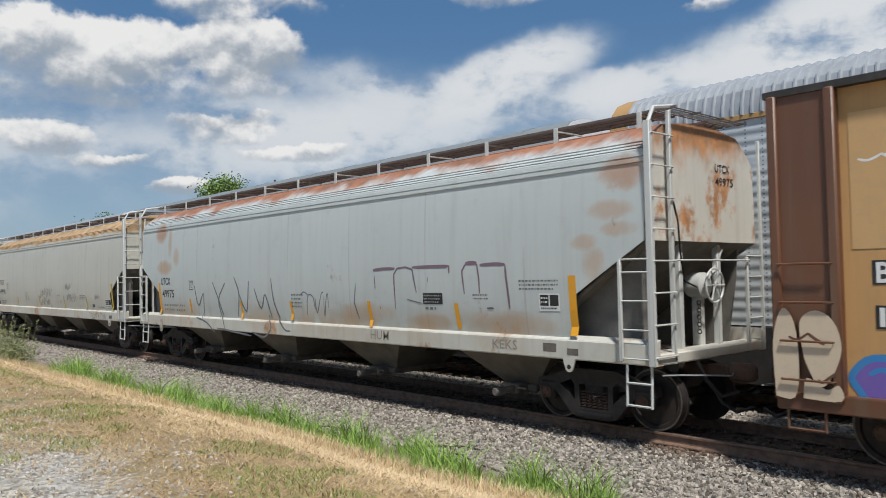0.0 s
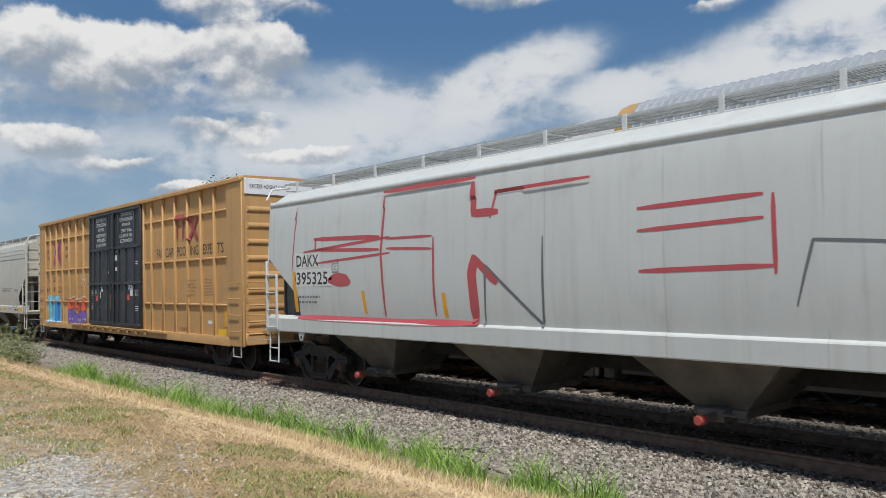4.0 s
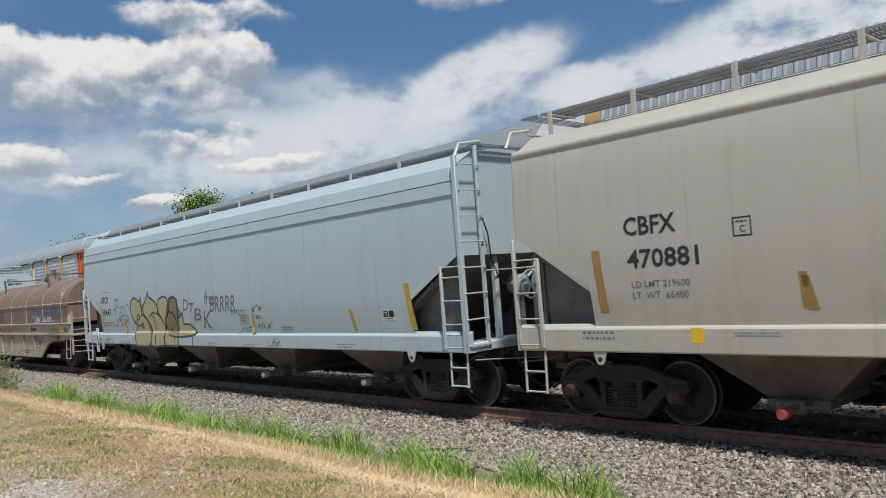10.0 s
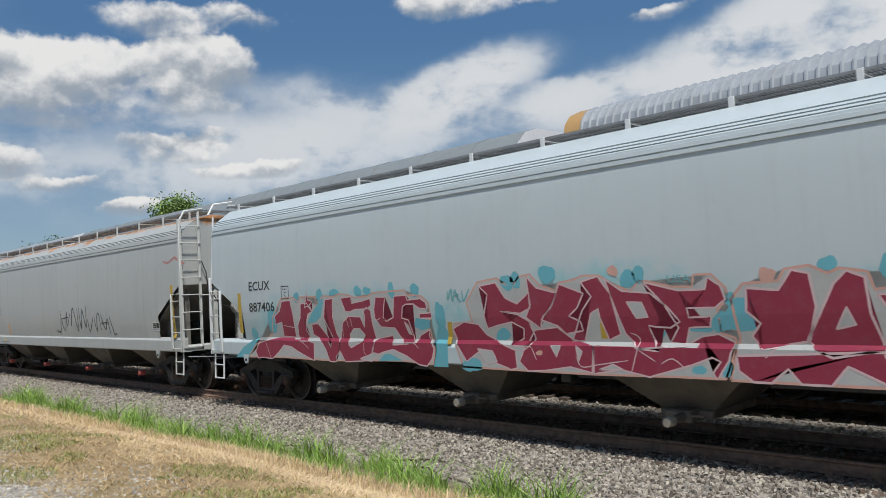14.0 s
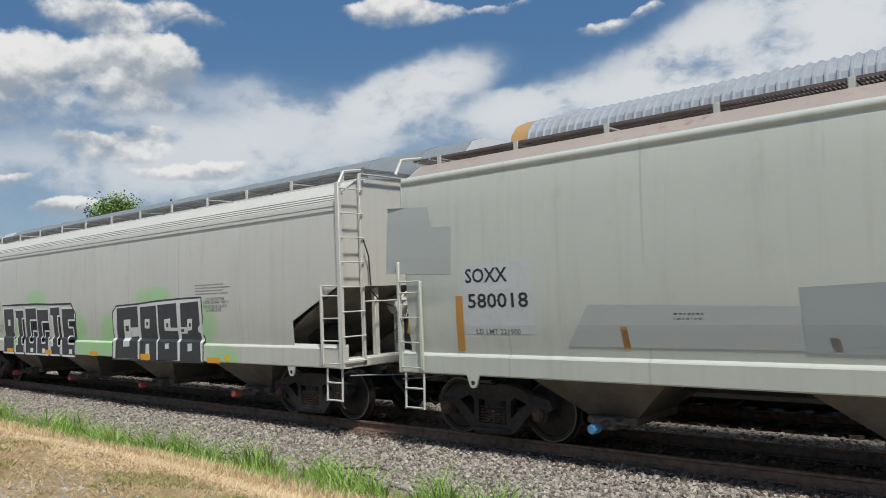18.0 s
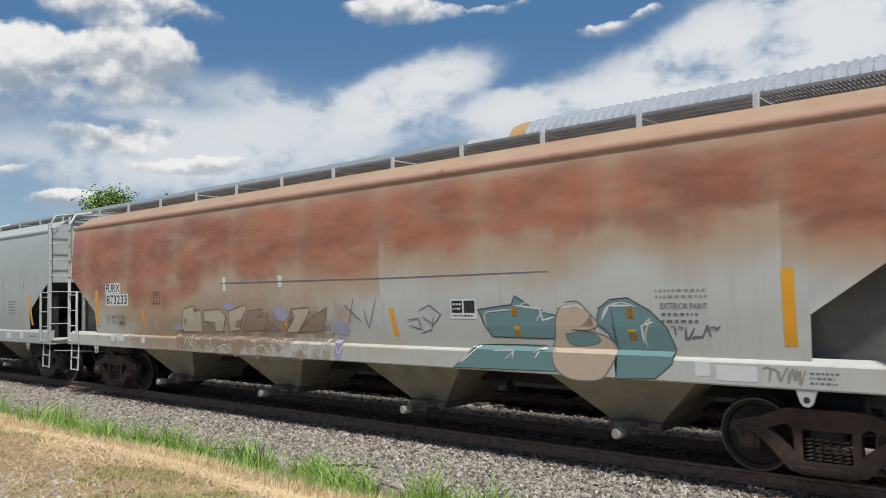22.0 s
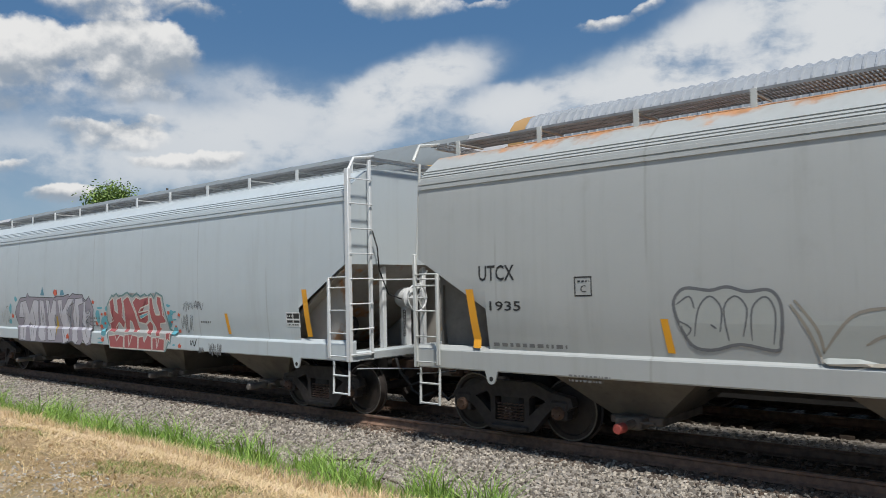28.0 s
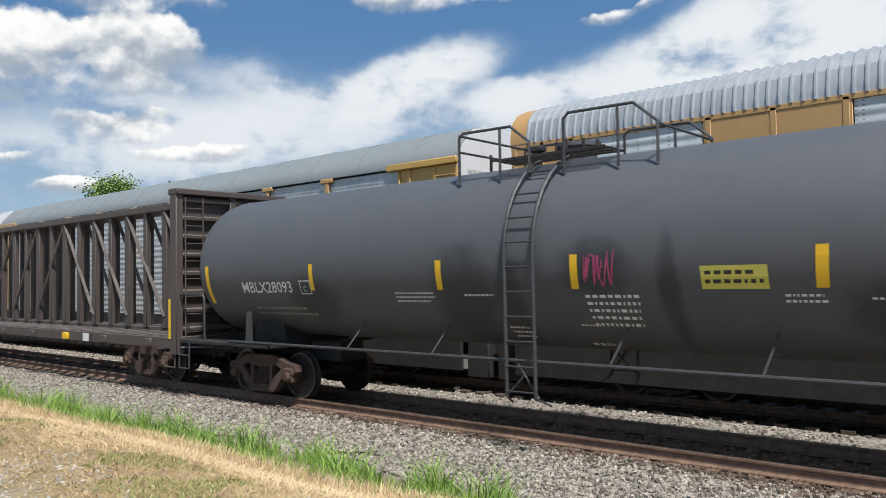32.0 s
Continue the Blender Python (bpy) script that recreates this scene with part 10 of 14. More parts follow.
sk.line(sk.curve([(3.5, 1.5), (3.56, 1.26), (3.61, 1.14)], 4), 0.022, M_SPRAYK2, 0.003)
sk.line(sk.curve([(3.54, 1.49), (3.72, 1.51), (3.62, 1.37), (3.58, 1.23)], 4), 0.022, M_SPRAYK2, 0.003)
sk.line(sk.curve([(3.19, 1.48), (3.24, 1.35), (3.22, 1.17)], 4), 0.022, M_SPRAYK2, 0.003)
sk.line(sk.curve([(3.83, 1.53), (3.97, 1.38), (4.05, 1.25), (4.02, 1.15)], 4), 0.022, M_SPRAYK2, 0.003)
sk.line(sk.curve([(4.34, 1.87), (4.54, 1.9), (4.7, 1.97), (4.76, 1.74), (4.81, 1.6)], 4), 0.022, M_SPRAYK2, 0.003)
sk.line(sk.curve([(4.34, 1.87), (4.43, 1.67), (4.45, 1.4), (4.68, 1.41), (4.59, 1.31), (4.6, 1.15)], 4), 0.022, M_SPRAYK2, 0.003)
sk.line(sk.curve([(4.76, 1.87), (4.86, 1.9), (4.95, 1.81), (5.09, 1.56), (5.12, 1.48)], 4), 0.022, M_SPRAYK2, 0.003)
sk.line(sk.curve([(4.81, 1.6), (5.03, 1.59), (5.15, 1.49), (5.21, 1.34), (5.14, 1.19), (5.07, 1.16)], 4), 0.022, M_SPRAYK2, 0.003)
sk.line(sk.curve([(4.83, 1.48), (5.05, 1.46), (4.86, 1.32), (4.83, 1.48)], 4), 0.022, M_SPRAYK2, 0.003)
sk.line(sk.curve([(4.92, 1.93), (5.17, 2.01), (5.26, 1.99), (5.31, 1.75), (5.35, 1.53)], 4), 0.022, M_SPRAYK2, 0.003)
sk.line(sk.curve([(4.92, 1.93), (5.09, 1.56)], 4), 0.022, M_SPRAYK2, 0.003)
sk.line(sk.curve([(5.29, 1.84), (5.46, 1.97), (5.52, 2.0), (5.51, 1.75), (5.59, 1.78), (5.58, 1.45)], 4), 0.022, M_SPRAYK2, 0.003)
sk.line(sk.curve([(5.58, 2.0), (5.72, 2.01), (5.79, 1.82), (5.86, 1.67)], 4), 0.022, M_SPRAYK2, 0.003)
sk.line(sk.curve([(5.3, 1.72), (5.54, 1.75)], 4), 0.022, M_SPRAYK2, 0.003)
sk.line(sk.curve([(5.29, 1.47), (5.61, 1.45), (5.68, 1.33), (5.62, 1.18), (5.31, 1.13), (5.13, 1.21)], 4), 0.022, M_SPRAYK2, 0.003)
sk.line(sk.curve([(5.32, 1.44), (5.3, 1.25)], 4), 0.022, M_SPRAYK2, 0.003)
sk.line(sk.curve([(5.86, 1.7), (5.83, 1.16)], 4), 0.022, M_SPRAYK2, 0.003)
sk.line(sk.curve([(5.83, 1.57), (6.03, 1.59)], 4), 0.022, M_SPRAYK2, 0.003)
sk.line(sk.curve([(5.85, 1.37), (5.97, 1.2)], 4), 0.022, M_SPRAYK2, 0.003)
sk.line(sk.curve([(5.86, 1.7), (5.9, 1.82), (6.0, 1.87)], 4), 0.022, M_SPRAYK2, 0.003)
sk.block(5.31, 5.75, 1.24, 1.41, G_PINKTAG, 0.0, "sticker", 0.001)
sk.text("DO NOT HAMMER SIDE OF CAR", -0.75, 2.18, 0.08, 1.73, M_FADERED, 0.01, 0.0, 0.003, "lettering")
sk.block(3.43, 3.92, 1.93, 2.19, M_BLACK, 0.0, "stencil_panel")
sk.border(3.43, 3.92, 1.93, 2.19, 0.02, M_PANELW)
sk.bars(3.5, 3.85, 2.0, 2.10, 1, M_PANELW, 1)
sk.bars(6.78, 7.46, 1.91, 2.33, 5, M_PRINT, 3)
sk.block(8.39, 8.53, 1.61, 2.50, M_AMBER, -0.16, "reflector")
sk.block(3.08, 3.18, 1.51, 2.03, M_AMBER, -0.10, "reflector")
sk.block(5.91, 6.01, 1.59, 2.00, M_AMBER, -0.11, "reflector")
sk.block(-2.77, -2.67, 1.56, 2.11, M_AMBER, -0.13, "reflector")
sk.bars(5.21, 5.75, 2.03, 2.08, 1, M_PRINT, 1)
sk.block(6.68, 7.05, 1.22, 1.38, M_PANELW, 0.0, "sticker")
sk.block(7.68, 7.91, 1.22, 1.44, M_PANELW, 0.0, "sticker")
sk.bars(8.36, 8.92, 1.25, 1.35, 1, M_PRINT, 1)
sk.line([(-1.21, 3.99), (-1.13, 3.08), (-0.99, 1.88)], 0.026, M_RUNDARK, 0.002)
sk.line([(1.73, 3.8), (1.78, 2.98), (1.89, 1.89)], 0.026, M_RUNDARK, 0.002)
sk.line([(4.63, 3.62), (4.66, 2.88), (4.74, 1.9)], 0.026, M_RUNDARK, 0.002)
sk.line([(6.32, 3.52), (6.35, 2.82), (6.41, 1.91)], 0.026, M_RUNDARK, 0.002)
sk.line([(7.89, 3.42), (7.91, 2.77), (7.97, 1.92)], 0.026, M_RUNDARK, 0.002)
end_marks(car, 9.7, ("FINX", "10507"))

car, sk = hopper("grey covered hopper with low orange rust stains", 9.15, STAINED, fitting=FITTING_G, end_mat=FITTING_G, caps=M_GATE, eave=4.24, cut_z=2.7, board_z=4.66)
joined(car, -311.37)
sk.text("UTCX", -7.65, 2.32, 0.20, 0.61, M_BLACK, 0.012, 0.0, 0.003, "reporting_mark")
sk.text("47026", -7.65, 1.97, 0.19, 0.77, M_BLACK, 0.012, 0.0, 0.003, "car_number")
acl_label(sk, 7.0, 1.62, 0.38, 0.28)
sk.block(7.72, 7.86, 1.46, 2.28, M_AMBER, -0.09, "reflector")
sk.bars(5.56, 6.3, 1.67, 1.74, 1, M_PRINT, 1)
sk.bars(5.29, 5.91, 1.2, 1.27, 2, M_PRINT, 1)
sk.bars(8.26, 8.68, 1.18, 1.26, 1, M_PRINT, 1)
sk.block(-5.13, -5.03, 1.38, 1.75, M_AMBER, -0.14, "reflector")
sk.block(-2.52, -2.42, 1.36, 1.80, M_AMBER, -0.10, "reflector")
sk.block(-0.02, 0.08, 1.38, 1.84, M_AMBER, -0.09, "reflector")
sk.block(2.54, 2.64, 1.44, 1.80, M_AMBER, -0.07, "reflector")
part("cable_bracket", Bag().cbox(7.1, 7.32, -1.66, -1.61, 0.9, 1.62, 0.03), FITTING_W, car)
end_marks(car, 9.15, ("UTCX", "47026"))

car, sk = hopper("grey covered hopper with grey bubble tags and red-framed gates", 9.2, GREY_A, fitting=FITTING_G, caps=M_CAP_RED, cut_z=2.75)
joined(car, -331.00)
sk.text("UTCX", -7.88, 2.39, 0.23, 0.65, M_BLACK, 0.012, 0.0, 0.003, "reporting_mark")
sk.text("1935", -7.7, 1.95, 0.14, 0.56, M_BLACK, 0.012, 0.0, 0.003, "car_number")
plate_box(sk, -6.24, 2.15, 0.27)
sk.bars(-7.67, -6.37, 1.39, 1.52, 1, M_PRINT, 1)
sk.block(-8.02, -7.88, 1.39, 2.27, M_AMBER, -0.12, "reflector")
sk.block(-4.95, -4.85, 1.43, 1.86, M_AMBER, -0.07, "reflector")
sk.block(-1.93, -1.83, 1.43, 1.89, M_AMBER, -0.07, "reflector")
sk.block(0.36, 0.46, 1.42, 1.86, M_AMBER, -0.11, "reflector")
sk.bars(-0.3, 0.25, 1.76, 1.97, 3, M_BLACK, 4)
sk.bars(-0.26, 0.22, 1.44, 1.71, 5, M_SPRAYK, 5)
sk.scrawl(1.01, 1.83, 1.57, 1.94, 6, 0.035, M_SPRAYK, 6, 0.002)
sk.block(3.23, 3.33, 1.38, 1.87, M_AMBER, -0.06, "reflector")
sk.fill([(-4.81, 1.89), (-4.83, 2.09), (-4.68, 2.24), (-4.37, 2.21), (-4.16, 2.25), (-3.93, 2.19), (-3.69, 2.21), (-3.57, 2.09), (-3.55, 1.86), (-3.58, 1.62), (-3.64, 1.51), (-4.04, 1.57), (-4.38, 1.49), (-4.64, 1.55)], M_OVERPAINT2, M_SPRAYK, 0.04, 0, True)
sk.line(sk.curve([(-4.59, 1.65), (-4.52, 1.99), (-4.37, 2.14), (-4.24, 1.99), (-4.27, 1.71)], 4), 0.022, M_SPRAYK, 0.004)
sk.line(sk.curve([(-4.17, 1.61), (-4.21, 1.99), (-4.07, 2.14), (-3.94, 1.99), (-4.0, 1.66)], 4), 0.022, M_SPRAYK, 0.004)
sk.line(sk.curve([(-3.9, 1.62), (-3.88, 1.99), (-3.72, 2.13), (-3.62, 1.95), (-3.66, 1.58)], 4), 0.022, M_SPRAYK, 0.004)
sk.line(sk.curve([(-4.78, 1.84), (-4.63, 1.75), (-4.69, 1.65)], 4), 0.022, M_SPRAYK, 0.004)
sk.line(sk.curve([(-4.38, 1.8), (-4.31, 1.75)], 4), 0.022, M_SPRAYK, 0.004)
sk.line(sk.curve([(-4.8, 2.04), (-4.63, 2.14), (-4.57, 1.99)], 4), 0.022, M_SPRAYK, 0.004)
sk.fill([(-3.37, 1.86), (-3.31, 2.04), (-3.13, 1.86), (-2.71, 1.91), (-2.36, 2.04), (-2.08, 1.96), (-1.81, 1.75), (-1.39, 1.88), (-1.25, 1.64), (-1.25, 1.38), (-2.37, 1.42), (-3.1, 1.39), (-3.22, 1.59)], M_OVERPAINT2, None, 0.03, -0.001, True)
sk.line(sk.curve([(-3.46, 2.04), (-3.29, 1.77), (-3.14, 1.39)], 4), 0.035, M_SPRAYT, 0.003)
sk.line(sk.curve([(-3.41, 2.09), (-3.19, 1.77), (-3.13, 1.5)], 4), 0.035, M_SPRAYT, 0.003)
sk.line(sk.curve([(-3.14, 1.5), (-2.83, 1.91), (-2.47, 2.0), (-2.13, 1.96), (-1.87, 1.62)], 4), 0.035, M_SPRAYT, 0.003)
sk.line(sk.curve([(-2.71, 1.6), (-2.48, 1.71), (-2.2, 1.53)], 4), 0.035, M_SPRAYT, 0.003)
sk.line(sk.curve([(-1.81, 1.75), (-1.6, 2.0), (-1.34, 1.8), (-1.3, 1.46)], 4), 0.035, M_SPRAYT, 0.003)
sk.line(sk.curve([(-3.08, 1.38), (-2.37, 1.4), (-1.3, 1.39)], 4), 0.035, M_SPRAYT, 0.003)
sk.line(sk.curve([(-1.75, 1.96), (-1.72, 2.04), (-1.68, 1.94)], 4), 0.035, M_SPRAYT, 0.003)
sk.fill([(-1.21, 1.86), (-0.61, 1.84), (-0.55, 1.42), (-1.1, 1.45)], M_DARKSQ, None, 0.03, 0.001, False)
sk.fill([(-1.23, 1.88), (-1.01, 1.86), (-0.97, 1.45), (-1.12, 1.45)], M_OVERPAINT, None, 0.03, 0.003, False)
sk.fill([(2.5, 1.54), (2.6, 1.76), (2.77, 2.08), (2.86, 2.27), (3.04, 2.31), (3.31, 2.29), (3.57, 2.22), (3.53, 1.37), (3.06, 1.38), (2.65, 1.39), (2.56, 1.46)], M_DARKSQ, None, 0.03, 0, False)
sk.fill([(2.77, 1.83), (2.85, 2.05), (3.03, 2.08), (3.14, 2.02), (3.19, 1.93), (3.24, 1.84), (3.13, 1.8), (3.02, 1.86), (2.93, 1.83), (2.98, 1.73), (2.9, 1.73)], G_BEIGE, M_BLACK, 0.02, 0.003, True)
sk.fill([(2.69, 1.54), (2.78, 1.68), (2.96, 1.74), (3.15, 1.71), (3.26, 1.63), (3.17, 1.56), (2.95, 1.63), (2.81, 1.6), (2.74, 1.52)], G_BEIGE, M_BLACK, 0.02, 0.003, True)
sk.fill([(3.19, 2.02), (3.36, 2.05), (3.41, 1.93), (3.43, 1.81), (3.32, 1.78), (3.27, 1.9)], G_BEIGE, M_BLACK, 0.02, 0.003, True)
sk.fill([(3.29, 1.66), (3.43, 1.75), (3.5, 1.69), (3.48, 1.49), (3.39, 1.57)], G_BEIGE, M_BLACK, 0.02, 0.003, True)
sk.line(sk.curve([(1.02, 1.83), (1.17, 1.87), (1.13, 1.76), (0.98, 1.69), (1.24, 1.66)], 4), 0.02, M_SPRAYT, 0.004)
sk.text("HUSKS", -0.87, 1.04, 0.21, 0.94, M_SPRAYT, 0.003, 0.0, 0.003, "lettering")
sk.bars(-2.53, -1.6, 0.98, 1.13, 2, M_PRINT, 1)
sk.bars(1.34, 2.27, 0.96, 1.11, 2, M_PRINT, 1)
sk.bars(-6.37, -5.72, 0.98, 1.11, 2, M_PRINT, 1)

car, sk = hopper("pale grey covered hopper with silver and red graffiti", 9.22, PALE3, slope=SLOPE_RUST, caps=M_GATE, cut_z=2.75, fitting=FITTING_W)
joined(car, -350.94)
sk.text("UTCX", -7.64, 2.33, 0.23, 0.69, M_BLACK, 0.018, 0.0, 0.003, "reporting_mark")
sk.text("49032", -7.65, 1.95, 0.23, 0.75, M_BLACK, 0.018, 0.0, 0.003, "car_number")
sk.block(-7.97, -7.83, 1.44, 2.32, M_AMBER, 0.00, "reflector")
sk.text("LD LMT 199200", -7.66, 1.57, 0.09, 0.71, M_PRINT, 0.004, 0.0, 0.003, "lettering")
sk.text("LT  WT   63800", -7.67, 1.43, 0.08, 0.68, M_PRINT, 0.004, 0.0, 0.003, "lettering")
sk.bars(-8.52, -8.25, 1.09, 1.26, 3, M_PRINT, 1)
sk.bars(-8.15, -7.9, 1.11, 1.25, 2, M_PRINT, 1)
sk.bars(-7.46, -7.0, 1.06, 1.18, 2, M_PRINT, 1)
acl_label(sk, 7.41, 1.62, 0.41, 0.28)
sk.block(8.00, 8.14, 1.45, 2.32, M_AMBER, -0.10, "reflector")
sk.block(5.48, 5.58, 1.44, 1.86, M_AMBER, -0.09, "reflector")
sk.bars(-0.85, -0.07, 1.47, 1.75, 3, M_PRINT, 1)
end_marks(car, 9.22, ("UTCX", "49032"))
sk.fill([(-5.4, 1.78), (-5.28, 2.0), (-4.97, 2.24), (-4.55, 2.26), (-4.47, 2.38), (-4.34, 2.27), (-2.69, 2.23), (-2.5, 2.28), (-2.13, 2.26), (-1.79, 2.33), (-1.76, 2.25), (-1.56, 2.34), (-1.35, 2.31), (-0.98, 2.3), (-0.91, 2.2), (-0.79, 2.15), (-0.63, 2.25), (-0.52, 2.12), (-0.4, 1.93), (-0.48, 1.71), (-0.51, 1.3), (-0.55, 1.03), (-0.82, 1.0), (-0.98, 1.12), (-1.14, 1.0), (-1.47, 1.0), (-1.64, 1.08), (-2.08, 1.0), (-2.26, 1.02), (-3.62, 1.0), (-4.15, 1.0), (-4.71, 1.0), (-5.11, 1.0), (-5.17, 1.35)], G_PLUM, M_SPRAYK2, 0.022, -0.001)
sk.fill([(-4.98, 2.12), (-4.59, 2.17), (-4.35, 1.79), (-4.04, 2.19), (-3.7, 2.16), (-3.76, 1.73), (-3.84, 1.35), (-3.93, 1.02), (-4.26, 1.0), (-4.2, 1.41), (-4.38, 1.54), (-4.56, 1.4), (-4.62, 1.01), (-5.0, 1.05), (-5.0, 1.39), (-4.69, 1.66), (-5.14, 1.68), (-5.04, 1.93)], G_SILVER, M_SPRAYK2, 0.014, 0.001)
sk.fill([(-3.62, 2.18), (-3.38, 2.16), (-3.29, 1.8), (-3.34, 1.36), (-3.23, 1.05), (-3.57, 1.03), (-3.75, 1.18), (-3.66, 1.73)], G_SILVER, M_SPRAYK2, 0.014, 0.001)
sk.fill([(-3.24, 2.18), (-3.0, 2.16), (-2.97, 1.81), (-2.74, 2.18), (-2.57, 2.15), (-2.61, 1.81), (-2.76, 1.61), (-2.57, 1.39), (-2.65, 1.08), (-3.09, 1.05), (-3.13, 1.37), (-3.17, 1.8)], G_SILVER, M_SPRAYK2, 0.014, 0.001)
sk.fill([(-2.47, 2.17), (-2.2, 2.18), (-2.22, 1.86), (-1.82, 2.21), (-1.47, 2.21), (-1.48, 2.08), (-1.74, 2.02), (-1.97, 1.82), (-1.73, 1.69), (-1.78, 1.41), (-1.83, 1.08), (-2.15, 1.0), (-2.23, 1.4), (-2.32, 1.56), (-2.4, 1.81)], G_SILVER, M_SPRAYK2, 0.014, 0.001)
sk.fill([(-1.4, 2.2), (-1.0, 2.22), (-0.97, 2.08), (-1.24, 2.02), (-1.2, 1.73), (-1.31, 1.43), (-1.26, 1.14), (-1.39, 1.01), (-1.62, 1.1), (-1.57, 1.42), (-1.59, 1.73), (-1.47, 2.02)], G_SILVER, M_SPRAYK2, 0.014, 0.001)
sk.fill([(-0.93, 2.15), (-0.81, 2.1), (-0.86, 1.83), (-0.68, 1.82), (-0.54, 1.95), (-0.62, 1.75), (-0.87, 1.62), (-0.55, 1.5), (-0.54, 1.3), (-0.64, 1.08), (-0.85, 1.02), (-0.99, 1.15), (-0.95, 1.44), (-1.11, 1.58), (-0.98, 1.82)], G_SILVER, M_SPRAYK2, 0.014, 0.001)
sk.line([(-4.83, 2.06), (-4.79, 1.72)], 0.022, M_SPRAYK, 0.004)
sk.line([(-4.13, 2.0), (-4.03, 1.59), (-4.06, 1.17)], 0.022, M_SPRAYK, 0.004)
sk.line([(-3.54, 2.0), (-3.52, 1.46)], 0.022, M_SPRAYK, 0.004)
sk.line([(-3.43, 1.8), (-3.46, 1.43)], 0.022, M_SPRAYK, 0.004)
sk.line([(-3.07, 2.07), (-3.09, 1.74)], 0.022, M_SPRAYK, 0.004)
sk.line([(-2.32, 2.07), (-2.29, 1.68)], 0.022, M_SPRAYK, 0.004)
sk.line([(-1.87, 2.0), (-1.98, 1.85)], 0.022, M_SPRAYK, 0.004)
sk.line([(-1.38, 2.0), (-1.41, 1.51)], 0.022, M_SPRAYK, 0.004)
sk.line([(-0.84, 1.71), (-0.66, 1.77)], 0.022, M_SPRAYK, 0.004)
sk.line([(-2.16, 1.4), (-2.03, 1.15)], 0.022, M_SPRAYK, 0.004)
sk.line([(-0.89, 1.44), (-0.74, 1.18)], 0.022, M_SPRAYK, 0.004)
sk.line([(-4.79, 1.43), (-4.76, 1.07)], 0.022, M_SPRAYK, 0.004)
sk.line([(-2.98, 1.41), (-2.83, 1.15)], 0.022, M_SPRAYK, 0.004)
sk.fill([(-3.59, 2.31), (-3.45, 2.55), (-3.32, 2.3)], G_DBLUE, None, 0.03, -0.002)
sk.fill([(-2.32, 2.3), (-2.27, 2.44), (-2.13, 2.44), (-2.06, 2.31)], G_DBLUE, None, 0.03, -0.002)
sk.fill([(-2.61, 1.71), (-2.53, 1.74), (-2.48, 1.49), (-2.55, 1.23), (-2.6, 1.39)], M_OCHRE, None, 0.03, 0.005)
sk.fill([(0.33, 2.02), (0.6, 2.27), (0.7, 2.24), (0.83, 2.32), (0.94, 2.24), (1.12, 2.26), (1.38, 2.34), (1.52, 2.25), (1.62, 2.23), (1.83, 2.31), (2.01, 2.23), (2.19, 2.29), (2.32, 2.23), (2.48, 2.3), (2.61, 2.18), (2.71, 2.32), (2.98, 2.23), (3.01, 2.05), (3.12, 1.76), (3.21, 1.5), (3.35, 1.45), (3.28, 1.17), (3.22, 1.21), (3.07, 1.0), (2.35, 1.0), (1.2, 1.0), (0.47, 1.0), (0.35, 1.28), (0.41, 1.51), (0.3, 1.67)], G_CREAMG, G_DTEAL, 0.045, -0.0015)
sk.fill([(0.46, 2.13), (0.67, 2.21), (0.73, 1.9), (0.88, 1.83), (0.84, 2.17), (1.08, 2.23), (1.13, 1.95), (1.07, 1.76), (1.2, 1.62), (1.12, 1.45), (0.9, 1.62), (0.74, 1.5), (0.73, 1.36), (0.47, 1.4), (0.42, 1.59), (0.61, 1.65), (0.51, 1.84)], M_WASHRED, G_CREAMW, 0.03, 0.001)
sk.fill([(0.41, 1.28), (0.73, 1.31), (0.82, 1.17), (0.99, 1.31), (1.18, 1.28), (1.14, 1.0), (0.49, 1.0)], M_WASHRED, G_CREAMW, 0.03, 0.001)
sk.fill([(1.16, 2.15), (1.38, 2.24), (1.46, 2.2), (1.71, 1.85), (1.85, 1.52), (1.81, 1.39), (1.64, 1.39), (1.54, 1.63), (1.45, 1.66), (1.38, 1.38), (1.21, 1.38), (1.2, 1.63), (1.21, 1.85)], M_WASHRED, G_CREAMW, 0.03, 0.001)
sk.fill([(1.2, 1.32), (1.39, 1.33), (1.42, 1.05), (1.59, 1.33), (1.84, 1.3), (1.84, 1.0), (1.2, 1.0)], M_WASHRED, G_CREAMW, 0.03, 0.001)
sk.fill([(1.61, 2.1), (1.79, 2.22), (1.95, 2.17), (2.15, 2.2), (2.35, 2.23), (2.37, 2.05), (1.99, 1.96), (1.87, 1.86), (2.33, 1.91), (2.3, 1.67), (2.17, 1.59), (1.86, 1.63), (1.77, 1.85)], M_WASHRED, G_CREAMW, 0.03, 0.001)
sk.fill([(1.88, 1.28), (2.09, 1.31), (2.14, 1.17), (2.29, 1.34), (2.46, 1.31), (2.48, 1.0), (1.87, 1.0)], M_WASHRED, G_CREAMW, 0.03, 0.001)
sk.fill([(2.2, 1.58), (2.38, 1.67), (2.49, 1.59), (2.47, 1.33), (2.3, 1.36)], M_WASHRED, G_CREAMW, 0.03, 0.001)
sk.fill([(2.4, 2.2), (2.52, 2.22), (2.58, 1.95), (2.66, 1.81), (2.85, 1.81), (2.72, 2.08), (2.75, 2.24), (2.9, 2.21), (2.94, 2.04), (2.96, 1.81), (3.08, 1.69), (3.05, 1.63), (2.81, 1.61), (2.85, 1.33), (2.69, 1.31), (2.6, 1.53), (2.44, 1.7), (2.37, 1.91)], M_WASHRED, G_CREAMW, 0.03, 0.001)
